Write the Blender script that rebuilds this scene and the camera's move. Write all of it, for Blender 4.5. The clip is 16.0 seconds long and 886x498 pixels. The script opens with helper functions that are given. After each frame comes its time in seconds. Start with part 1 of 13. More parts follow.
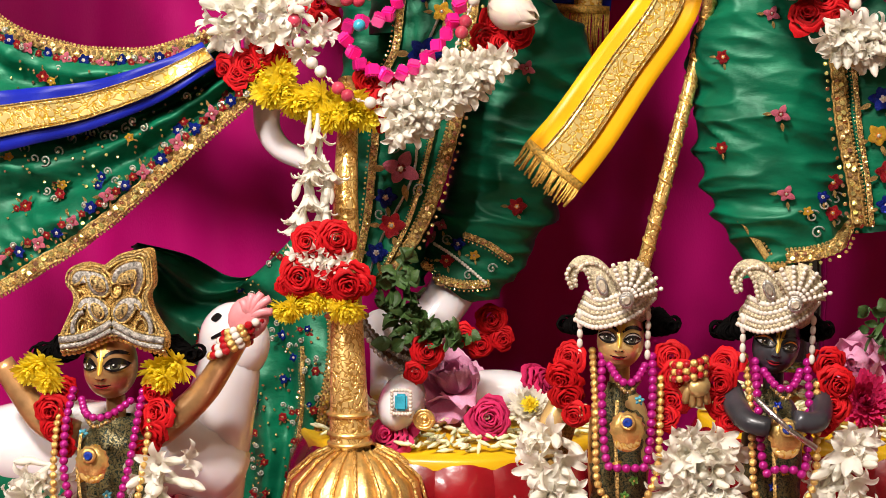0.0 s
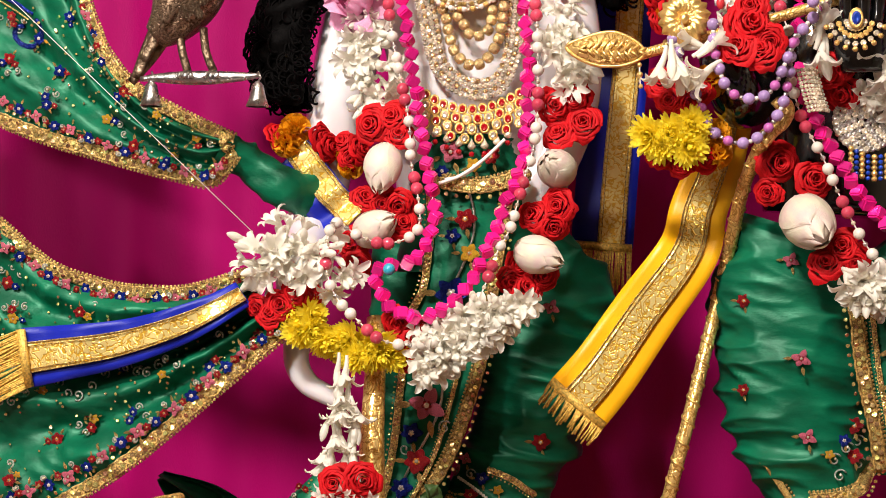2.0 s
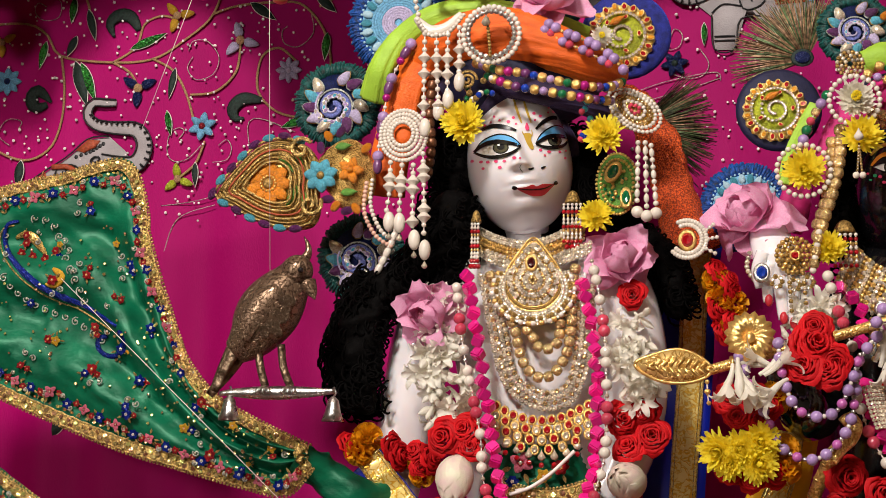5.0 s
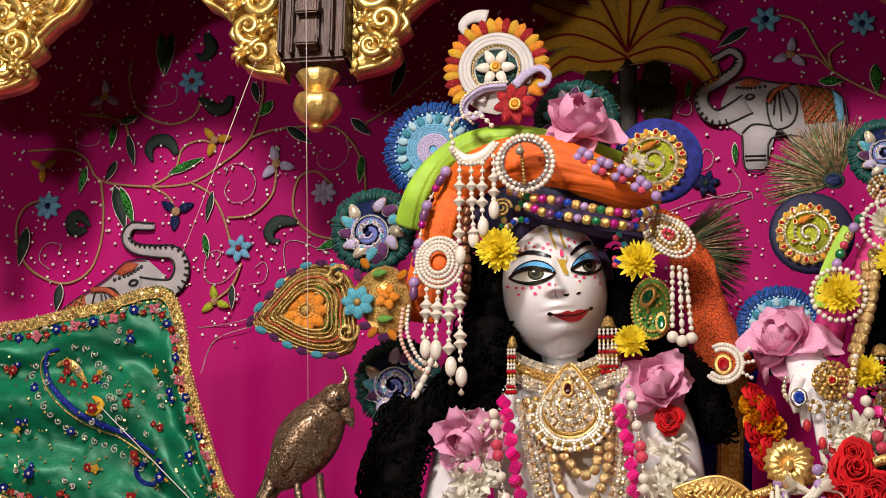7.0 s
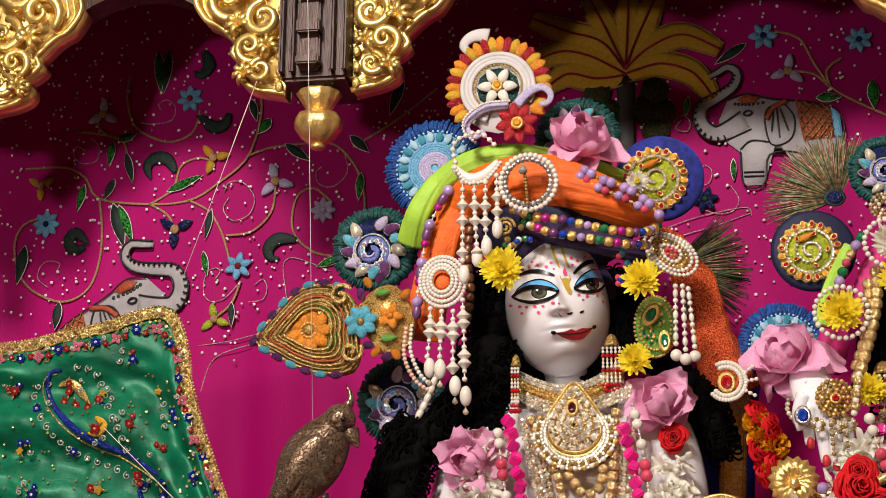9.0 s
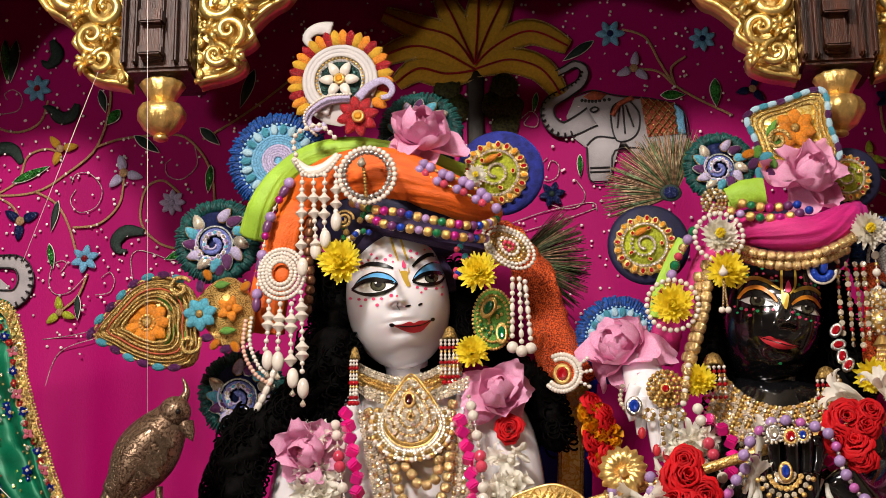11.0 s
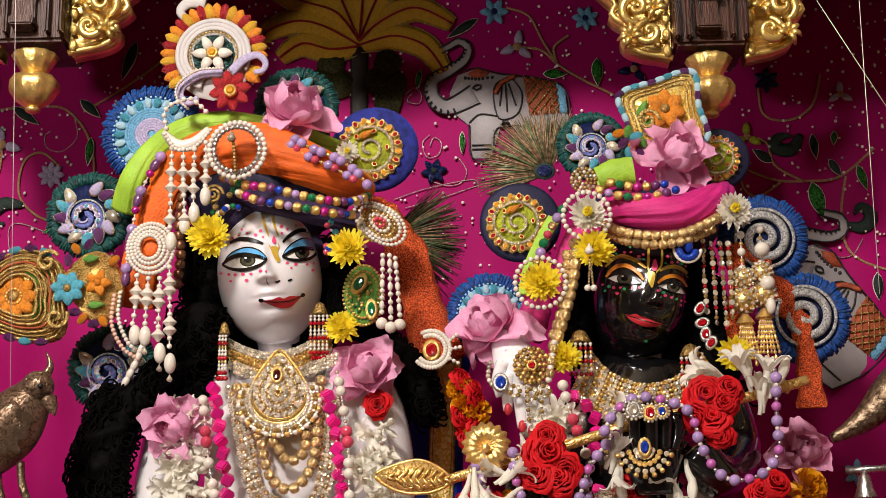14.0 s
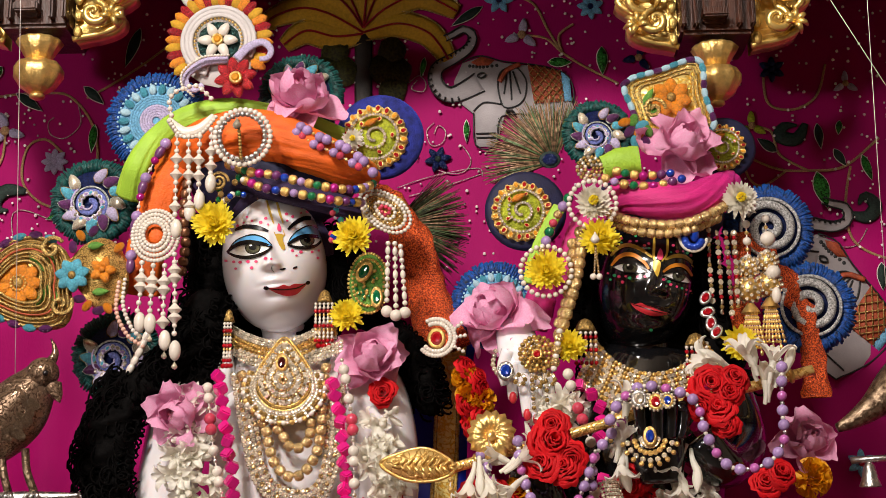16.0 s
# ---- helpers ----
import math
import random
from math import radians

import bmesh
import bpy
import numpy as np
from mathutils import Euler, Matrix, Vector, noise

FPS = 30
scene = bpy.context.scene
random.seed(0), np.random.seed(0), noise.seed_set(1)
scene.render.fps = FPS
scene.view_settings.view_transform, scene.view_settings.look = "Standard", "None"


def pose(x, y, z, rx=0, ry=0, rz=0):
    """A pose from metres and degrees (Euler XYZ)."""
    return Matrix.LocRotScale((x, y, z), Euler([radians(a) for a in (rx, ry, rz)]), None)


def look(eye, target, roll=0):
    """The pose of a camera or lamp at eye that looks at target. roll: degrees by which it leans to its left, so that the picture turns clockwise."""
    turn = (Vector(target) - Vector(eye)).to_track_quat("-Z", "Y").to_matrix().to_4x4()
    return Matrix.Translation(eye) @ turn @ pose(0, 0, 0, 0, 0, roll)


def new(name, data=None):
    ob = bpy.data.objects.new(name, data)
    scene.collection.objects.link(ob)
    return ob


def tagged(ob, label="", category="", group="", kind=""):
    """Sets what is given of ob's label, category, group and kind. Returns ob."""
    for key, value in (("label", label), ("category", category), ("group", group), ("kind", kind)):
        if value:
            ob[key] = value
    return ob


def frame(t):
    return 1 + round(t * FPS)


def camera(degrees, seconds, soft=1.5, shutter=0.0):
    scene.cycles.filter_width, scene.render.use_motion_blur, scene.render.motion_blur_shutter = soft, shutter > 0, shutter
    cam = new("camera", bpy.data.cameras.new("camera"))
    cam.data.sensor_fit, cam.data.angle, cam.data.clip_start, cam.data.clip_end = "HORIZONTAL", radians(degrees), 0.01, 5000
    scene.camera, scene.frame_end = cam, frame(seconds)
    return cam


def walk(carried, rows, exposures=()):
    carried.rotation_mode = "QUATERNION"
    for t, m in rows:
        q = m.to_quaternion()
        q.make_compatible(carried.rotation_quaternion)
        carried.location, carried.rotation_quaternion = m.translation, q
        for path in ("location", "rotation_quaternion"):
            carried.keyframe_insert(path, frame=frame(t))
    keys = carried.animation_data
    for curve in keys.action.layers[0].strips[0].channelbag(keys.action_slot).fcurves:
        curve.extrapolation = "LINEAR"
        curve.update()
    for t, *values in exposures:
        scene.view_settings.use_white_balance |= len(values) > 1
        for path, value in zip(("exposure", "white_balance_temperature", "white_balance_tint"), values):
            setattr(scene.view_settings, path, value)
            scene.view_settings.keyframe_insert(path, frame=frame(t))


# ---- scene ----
cam = camera(33.7, 16.0, soft=0.7)
PATH = [
    (0, (0.185, -1.587, 1.400), (-0.026, 0.391, 1.197), 0.2),
    (0.5, (0.181, -1.592, 1.423), (-0.035, 0.390, 1.271), 0.5),
    (1, (0.176, -1.600, 1.441), (-0.046, 0.386, 1.352), 0.7),
    (1.5, (0.175, -1.607, 1.458), (-0.055, 0.380, 1.428), 0.8),
    (2, (0.179, -1.613, 1.469), (-0.060, 0.373, 1.502), 0.9),
    (2.5, (0.176, -1.620, 1.478), (-0.065, 0.363, 1.579), 0.8),
    (3, (0.177, -1.629, 1.502), (-0.080, 0.349, 1.646), 0.9),
    (3.5, (0.157, -1.639, 1.510), (-0.097, 0.335, 1.706), 0.9),
    (4, (0.153, -1.645, 1.523), (-0.116, 0.322, 1.769), 0.9),
    (4.5, (0.157, -1.648, 1.536), (-0.130, 0.308, 1.836), 1.0),
    (5, (0.157, -1.658, 1.555), (-0.145, 0.290, 1.896), 1.0),
    (5.2, (0.150, -1.662, 1.560), (-0.150, 0.283, 1.919), 1.0),
    (7.3, (0.153, -1.678, 1.586), (-0.190, 0.234, 2.064), 0.7),
    (7.5, (0.147, -1.678, 1.588), (-0.193, 0.234, 2.068), 0.6),
    (8, (0.130, -1.679, 1.593), (-0.200, 0.233, 2.075), 0.4),
    (8.2, (0.125, -1.681, 1.594), (-0.203, 0.232, 2.077), 0.4),
    (10.3, (0.172, -1.687, 1.589), (-0.085, 0.236, 2.075), -0.2),
    (10.5, (0.177, -1.687, 1.588), (-0.053, 0.239, 2.073), -0.3),
    (11, (0.188, -1.684, 1.588), (0.021, 0.250, 2.067), -0.5),
    (11.5, (0.216, -1.687, 1.583), (0.075, 0.250, 2.062), -0.6),
    (12, (0.236, -1.685, 1.580), (0.126, 0.254, 2.054), -0.6),
    (12.5, (0.237, -1.685, 1.585), (0.171, 0.260, 2.045), -0.8),
    (13, (0.228, -1.683, 1.577), (0.195, 0.263, 2.041), -1.0),
    (13.5, (0.233, -1.683, 1.580), (0.193, 0.263, 2.038), -0.9),
    (14, (0.246, -1.684, 1.587), (0.185, 0.264, 2.033), -0.7),
    (14.5, (0.244, -1.688, 1.591), (0.182, 0.263, 2.030), -0.6),
    (15, (0.236, -1.688, 1.588), (0.183, 0.263, 2.027), -0.6),
    (15.5, (0.231, -1.684, 1.585), (0.181, 0.267, 2.023), -0.6),
    (16, (0.238, -1.682, 1.587), (0.179, 0.270, 2.018), -0.5),
]
walk(cam, [(t, look(eye, target, roll)) for t, eye, target, roll in PATH],
     exposures=[(0.0, 0.54), (1.5, 0.47), (3.0, 0.14), (4.0, -0.09), (5.0, -0.25), (8.0, -0.21), (16.0, -0.19)])

# ---- light ----
world = bpy.data.worlds.new("world")
world.use_nodes = True
scene.world = world
world.node_tree.nodes["Background"].inputs[0].default_value = (1.0, 0.9, 0.8, 1)
world.node_tree.nodes["Background"].inputs[1].default_value = 0.004
scene.view_settings.exposure = 0.0


def lamp(name, at, target, power, size, color):
    data = bpy.data.lights.new(name, "AREA")
    data.shape = "DISK"
    data.size = size
    data.energy = power
    data.color = color
    ob = new(name, data)
    ob.matrix_world = look(at, target)
    return ob


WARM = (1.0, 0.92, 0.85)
# Unseen altar lamps: two placed from the shadows, the third added as fill.
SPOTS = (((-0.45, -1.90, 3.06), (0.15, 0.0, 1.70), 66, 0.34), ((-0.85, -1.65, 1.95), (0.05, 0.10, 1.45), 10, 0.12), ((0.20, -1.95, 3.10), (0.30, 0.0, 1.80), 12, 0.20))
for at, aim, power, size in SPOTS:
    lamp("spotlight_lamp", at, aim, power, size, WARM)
# Unseen warm fill, added to lift and redden the shadows.
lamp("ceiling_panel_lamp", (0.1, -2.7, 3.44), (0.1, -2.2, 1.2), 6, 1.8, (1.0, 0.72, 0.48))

# ---- materials ----


def material(name, color, rough=0.5, metal=0.0, vary=0.15, scale=40.0, bump=0.0, bump_scale=200.0, sheen=0.0, coat=0.0,
             second=None, sss=0.0, hue=0.0, tone=0.0, stretch=None, ior=None, trans=0.0, spread=0.35, spec=0.5, thin=0.0):
    """A surface with two scales of colour variation, fine relief and, for repeats, a change of tone from piece to piece."""
    m = bpy.data.materials.new(name)
    m.use_nodes = True
    nt = m.node_tree
    b = nt.nodes["Principled BSDF"]
    co = nt.nodes.new("ShaderNodeTexCoord")
    src = co.outputs["Object"]
    if stretch:
        mp = nt.nodes.new("ShaderNodeMapping")
        mp.inputs["Scale"].default_value = stretch
        nt.links.new(src, mp.inputs[0])
        src = mp.outputs[0]
    n1 = nt.nodes.new("ShaderNodeTexNoise")
    n1.inputs["Scale"].default_value = scale
    n1.inputs["Detail"].default_value = 6
    nt.links.new(src, n1.inputs["Vector"])
    ramp = nt.nodes.new("ShaderNodeMapRange")
    ramp.inputs[1].default_value, ramp.inputs[2].default_value = 0.5 - spread / 2, 0.5 + spread / 2
    nt.links.new(n1.outputs["Fac"], ramp.inputs[0])
    mix = nt.nodes.new("ShaderNodeMix")
    mix.data_type = "RGBA"
    two = second or tuple(max(0, c * (1 - vary * 2)) for c in color)
    mix.inputs["A"].default_value = (*two, 1)
    mix.inputs["B"].default_value = (*color, 1)
    nt.links.new(ramp.outputs[0], mix.inputs["Factor"])
    out = mix.outputs["Result"]
    if hue or tone:
        info = nt.nodes.new("ShaderNodeObjectInfo")
        hs = nt.nodes.new("ShaderNodeHueSaturation")
        isle = nt.nodes.new("ShaderNodeNewGeometry")
        both = nt.nodes.new("ShaderNodeMath")
        both.operation = "ADD"
        nt.links.new(info.outputs["Random"], both.inputs[0])
        nt.links.new(isle.outputs["Random Per Island"], both.inputs[1])
        frac = nt.nodes.new("ShaderNodeMath")
        frac.operation = "FRACT"
        nt.links.new(both.outputs[0], frac.inputs[0])
        for key, amount, mid in (("Hue", hue, 0.5), ("Value", tone, 1.0)):
            mr = nt.nodes.new("ShaderNodeMapRange")
            mr.inputs[3].default_value, mr.inputs[4].default_value = mid - amount, mid + amount
            nt.links.new(frac.outputs[0], mr.inputs[0])
            nt.links.new(mr.outputs[0], hs.inputs[key])
        nt.links.new(out, hs.inputs["Color"])
        out = hs.outputs[0]
    nt.links.new(out, b.inputs["Base Color"])
    b.inputs["Metallic"].default_value = metal
    rr = nt.nodes.new("ShaderNodeMapRange")
    rr.inputs[3].default_value, rr.inputs[4].default_value = min(1, rough * 1.2), rough * 0.8
    nt.links.new(n1.outputs["Fac"], rr.inputs[0])
    nt.links.new(rr.outputs[0], b.inputs["Roughness"])
    if sheen:
        b.inputs["Sheen Weight"].default_value = sheen
        b.inputs["Sheen Tint"].default_value = (*[min(1, c * 3 + 0.05) for c in color], 1)
    if coat:
        b.inputs["Coat Weight"].default_value = coat
        b.inputs["Coat Roughness"].default_value = 0.08
    if sss:
        b.inputs["Subsurface Weight"].default_value = sss
        b.inputs["Subsurface Radius"].default_value = (0.006, 0.004, 0.003)
        b.inputs["Subsurface Scale"].default_value = 1.0
    b.inputs["Specular IOR Level"].default_value = spec
    if trans:
        b.inputs["Transmission Weight"].default_value = trans
    if ior:
        b.inputs["IOR"].default_value = ior
    if bump:
        n2 = nt.nodes.new("ShaderNodeTexNoise")
        n2.inputs["Scale"].default_value = bump_scale
        n2.inputs["Detail"].default_value = 4
        nt.links.new(src, n2.inputs["Vector"])
        bp = nt.nodes.new("ShaderNodeBump")
        bp.inputs["Strength"].default_value = bump
        bp.inputs["Distance"].default_value = 0.002
        nt.links.new(n2.outputs["Fac"], bp.inputs["Height"])
        nt.links.new(bp.outputs[0], b.inputs["Normal"])
    if thin:
        tr = nt.nodes.new("ShaderNodeBsdfTranslucent")
        nt.links.new(out, tr.inputs["Color"])
        ms = nt.nodes.new("ShaderNodeMixShader")
        ms.inputs[0].default_value = thin
        nt.links.new(b.outputs[0], ms.inputs[1])
        nt.links.new(tr.outputs[0], ms.inputs[2])
        nt.links.new(ms.outputs[0], nt.nodes["Material Output"].inputs["Surface"])
    return m


def brocade(name, ground, figure, scale, metal=0.9, rough=0.3):
    """Woven metal thread: a figured pattern of raised metal yarn on a darker ground."""
    m = bpy.data.materials.new(name)
    m.use_nodes = True
    nt = m.node_tree
    b = nt.nodes["Principled BSDF"]
    co = nt.nodes.new("ShaderNodeTexCoord")
    warp = nt.nodes.new("ShaderNodeTexNoise")
    warp.inputs["Scale"].default_value = scale * 0.5
    nt.links.new(co.outputs["Object"], warp.inputs["Vector"])
    vm = nt.nodes.new("ShaderNodeMix")
    vm.data_type = "RGBA"
    vm.inputs["Factor"].default_value = 0.04
    nt.links.new(co.outputs["Object"], vm.inputs["A"])
    nt.links.new(warp.outputs["Color"], vm.inputs["B"])
    vo = nt.nodes.new("ShaderNodeTexVoronoi")
    vo.feature = "DISTANCE_TO_EDGE"
    vo.inputs["Scale"].default_value = scale
    nt.links.new(vm.outputs["Result"], vo.inputs["Vector"])
    w = nt.nodes.new("ShaderNodeTexNoise")
    w.inputs["Scale"].default_value = scale * 2.2
    w.inputs["Detail"].default_value = 2
    nt.links.new(co.outputs["Object"], w.inputs["Vector"])
    ad = nt.nodes.new("ShaderNodeMath")
    ad.operation = "MULTIPLY_ADD"
    ad.inputs[1].default_value = 2.2
    nt.links.new(vo.outputs["Distance"], ad.inputs[0])
    nt.links.new(w.outputs["Fac"], ad.inputs[2])
    mr = nt.nodes.new("ShaderNodeMapRange")
    mr.inputs[1].default_value, mr.inputs[2].default_value = 0.55, 0.8
    nt.links.new(ad.outputs[0], mr.inputs[0])
    mix = nt.nodes.new("ShaderNodeMix")
    mix.data_type = "RGBA"
    mix.inputs["A"].default_value = (*ground, 1)
    mix.inputs["B"].default_value = (*figure, 1)
    nt.links.new(mr.outputs[0], mix.inputs["Factor"])
    nt.links.new(mix.outputs["Result"], b.inputs["Base Color"])
    b.inputs["Metallic"].default_value = metal
    b.inputs["Roughness"].default_value = rough
    bp = nt.nodes.new("ShaderNodeBump")
    bp.inputs["Strength"].default_value = 0.6
    bp.inputs["Distance"].default_value = 0.0015
    nt.links.new(mr.outputs[0], bp.inputs["Height"])
    nt.links.new(bp.outputs[0], b.inputs["Normal"])
    return m


GOLD = material("gold", (1.0, 0.66, 0.22), 0.30, 0.8, 0.2, 90, 0.35, 420)
BEAD_GOLD = material("ribbed_gold_bead", (0.98, 0.70, 0.33), 0.24, 0.85, 0.3, 120, 0.4, 420, tone=0.12)
GOLD_CARVED = material("gilded_carving", (1.0, 0.70, 0.22), 0.33, 0.8, 0.25, 30, 0.3, 160)
GOLD_ENGRAVED = brocade("engraved_gold", (0.62, 0.33, 0.07), (1.0, 0.70, 0.26), 120, 0.75, 0.3)
GOLD_BROCADE = brocade("gold_brocade", (0.86, 0.50, 0.05), (1.0, 0.80, 0.30), 115, 0.6, 0.28)
GOLD_THREAD = material("gold_thread", (0.95, 0.64, 0.22), 0.34, 0.7, 0.45, 500, 0.8, 900)
OLD_GOLD = material("dull_gold_thread", (0.55, 0.34, 0.10), 0.45, 0.7, 0.4, 400, 0.6, 800)
SEQUIN = material("sequin", (1.0, 0.80, 0.34), 0.16, 0.85, 0.2, 300, 0.3, 600, hue=0.07, tone=0.35)
SILVER = material("silver", (0.82, 0.80, 0.78), 0.28, 1.0, 0.3, 120, 0.3, 300)
BRONZE = material("worn_silvered_bronze", (0.34, 0.24, 0.16), 0.36, 0.9, 0.5, 160, 1.0, 240, second=(0.06, 0.035, 0.02))
FEATHERED = brocade("feathered_bronze", (0.085, 0.050, 0.030), (0.27, 0.18, 0.12), 150, 0.85, 0.34)
ZARI = brocade("dark_zari_embroidery", (0.20, 0.09, 0.018), (0.90, 0.58, 0.18), 260, 0.75, 0.34)
# Wide tone change from stone to stone imitates facet sparkle in the colour.
CRYSTAL = material("crystal", (0.95, 0.88, 0.74), 0.14, 0.55, 0.3, 900, 0, tone=0.4, coat=1.0, second=(0.44, 0.34, 0.20))
RHINESTONE = material("clear_rhinestone", (0.98, 0.88, 0.88), 0.22, 0.0, 0.05, 300, coat=1.0, tone=0.4)
RUBY = material("ruby_glass", (0.45, 0.004, 0.012), 0.08, 0.0, 0.3, 90, coat=0.6)
EMERALD = material("emerald_glass", (0.004, 0.17, 0.06), 0.06, 0.0, 0.3, 90, coat=0.8)
SAPPHIRE = material("blue_glass", (0.01, 0.06, 0.50), 0.1, 0.2, 0.3, 90, coat=0.6)
TURQUOISE = material("turquoise_bead", (0.05, 0.45, 0.62), 0.3, 0.0, 0.25, 120)
PEARL = material("pearl", (0.68, 0.61, 0.53), 0.2, 0.0, 0.06, 60, coat=0.5, tone=0.06)
LILAC = material("lilac_bead", (0.42, 0.27, 0.55), 0.2, 0.0, 0.25, 90, sss=0.0, coat=0.3, tone=0.15)
PINK_BEAD = material("pink_glass_bead", (0.62, 0.06, 0.11), 0.12, 0.0, 0.25, 90, sss=0.0, coat=0.5, tone=0.2)
HOT_PINK = material("hot_pink_foil_bead", (0.90, 0.016, 0.30), 0.24, 0.30, 0.15, 70, coat=0.8, tone=0.25)
MAGENTA_PEARL = material("magenta_pearl", (0.42, 0.01, 0.20), 0.22, 0.3, 0.1, 80, coat=0.4)
MARBLE = material("white_marble", (0.77, 0.73, 0.75), 0.12, 0.0, 0.04, 9, sss=0.3, coat=0.6)
BLACK_STONE = material("polished_black_stone", (0.006, 0.006, 0.007), 0.12, 0.0, 0.3, 14, coat=0.6)
HAIR = material("black_hair", (0.0025, 0.002, 0.002), 0.7, 0.0, 0.3, 200, 0.4, 600, spec=0.045)
MAGENTA = material("magenta_satin", (0.43, 0.001, 0.140), 0.6, 0.0, 0.12, 4, 0.25, 900, stretch=(1, 1, 0.25), spec=0.12)
GREEN_SILK = material("green_silk", (0.001, 0.150, 0.070), 0.46, 0.18, 0.25, 20, 0.2, 160, spec=0.3, stretch=(1, 1, 1.8))
BLUE_SATIN = material("royal_blue_satin", (0.007, 0.017, 0.36), 0.4, 0.0, 0.15, 12, 0.15, 900, sheen=0.1, spec=0.3)
YELLOW_SATIN = material("yellow_satin", (0.95, 0.47, 0.006), 0.36, 0.0, 0.12, 12, 0.12, 900, sheen=0.1, spec=0.4)
ORANGE_CREPE = material("orange_crepe", (0.86, 0.13, 0.004), 0.6, 0.0, 0.16, 30, 0.5, 420, sheen=0.4, stretch=(1, 1, 3))
PINK_CREPE = material("hot_pink_crepe", (0.62, 0.012, 0.19), 0.58, 0.0, 0.16, 30, 0.5, 420, sheen=0.4, stretch=(1, 1, 3))
LIME_CREPE = material("lime_green_crepe", (0.34, 0.58, 0.04), 0.6, 0.0, 0.14, 30, 0.4, 420, sheen=0.3)
# Bright and dark speckles in the net's colour imitate glints of glitter.
RUST_NET = material("rust_glitter_net", (0.92, 0.15, 0.03), 0.34, 0.45, 0.5, 620, 1.0, 900, second=(0.20, 0.016, 0.006), spread=0.2)
BLUE_VELVET = material("blue_velvet", (0.012, 0.022, 0.26), 0.85, 0.0, 0.35, 120, 0.6, 600, sheen=0.7)
BLUE_FRINGE = material("blue_fringe", (0.006, 0.085, 0.42), 0.5, 0.0, 0.5, 260, 0.6, 700, sheen=0.4)
TEAL_FRINGE = material("teal_fringe", (0.005, 0.10, 0.09), 0.45, 0.1, 0.5, 260, 0.6, 700, sheen=0.4)
NAVY = material("navy_cloth", (0.007, 0.007, 0.045), 0.7, 0.0, 0.2, 60, 0.3, 500)
RED_PETAL = material("red_rose_petal", (0.72, 0.010, 0.016), 0.55, 0.0, 0.22, 60, 0.2, 300, tone=0.22, thin=0.2, spec=0.15)
CRIMSON = material("crimson_petal", (0.74, 0.03, 0.15), 0.5, 0.0, 0.2, 60, 0.2, 300, tone=0.2, thin=0.2, spec=0.2)
PINK_PETAL = material("pink_lotus_petal", (0.84, 0.28, 0.52), 0.5, 0.0, 0.18, 30, 0.35, 120, second=(0.88, 0.52, 0.70), tone=0.10, thin=0.3, spread=0.5)
PINK_HEART = material("deep_pink_lotus_heart", (0.80, 0.20, 0.34), 0.5, 0.0, 0.2, 40, 0.3, 160, second=(0.86, 0.42, 0.52), tone=0.15, thin=0.25)
WHITE_PETAL = material("white_petal", (0.88, 0.85, 0.78), 0.4, 0.0, 0.05, 40, 0.15, 200, second=(0.93, 0.90, 0.79), tone=0.04, thin=0.45)
CREAM_BUD = material("cream_lotus_bud", (0.76, 0.72, 0.55), 0.45, 0.0, 0.2, 2.2, 0.3, 30, second=(0.74, 0.56, 0.52), tone=0.08, thin=0.2)
YELLOW_PETAL = material("yellow_petal", (1.0, 0.92, 0.12), 0.5, 0.0, 0.08, 50, 0.2, 200, second=(0.98, 0.82, 0.035), tone=0.06, thin=0.5, spec=0.25)
MARIGOLD = material("orange_marigold_petal", (0.92, 0.40, 0.004), 0.5, 0.0, 0.15, 50, 0.2, 200, tone=0.1, thin=0.3)
LEAF = material("green_leaf", (0.06, 0.13, 0.03), 0.45, 0.0, 0.3, 60, 0.3, 260, tone=0.25)
WOOD = material("dark_polished_wood", (0.075, 0.020, 0.007), 0.4, 0.0, 0.4, 12, 0.3, 80, stretch=(8, 8, 1), spec=0.25)
LACQUER = material("red_lacquer", (0.28, 0.006, 0.012), 0.22, 0.0, 0.25, 10, 0.25, 60, coat=0.5)
YELLOW_PAINT = material("yellow_gloss_paint", (0.78, 0.46, 0.01), 0.3, 0.0, 0.15, 10, 0.2, 60)
PLASTER = material("cream_plaster", (0.62, 0.52, 0.40), 0.8, 0.0, 0.1, 3, 0.3, 40)
STONE_FLOOR = material("grey_stone_floor", (0.34, 0.30, 0.26), 0.35, 0.0, 0.25, 5, 0.2, 60)
BEAD_LINE = material("tiny_bead_line", (0.72, 0.56, 0.52), 0.4, 0.2, 0.5, 700)
SILVER_CORD = material("silver_cord_stitch", (0.58, 0.60, 0.52), 0.4, 0.35, 0.4, 500, 0.6, 900)
PURPLE_VELVET = material("dark_purple_velvet", (0.022, 0.008, 0.055), 0.8, 0.0, 0.3, 90, 0.4, 500, sheen=0.3)
PALM_DARK = material("dark_palm_applique", (0.022, 0.012, 0.008), 0.6, 0.0, 0.3, 90, 0.4, 500)
PALM_FRUIT = material("olive_sequin_applique", (0.07, 0.065, 0.008), 0.4, 0.3, 0.5, 260, 0.8, 700)
THREAD = material("pale_thread", (0.80, 0.70, 0.66), 0.5, 0.0, 0.05, 50)
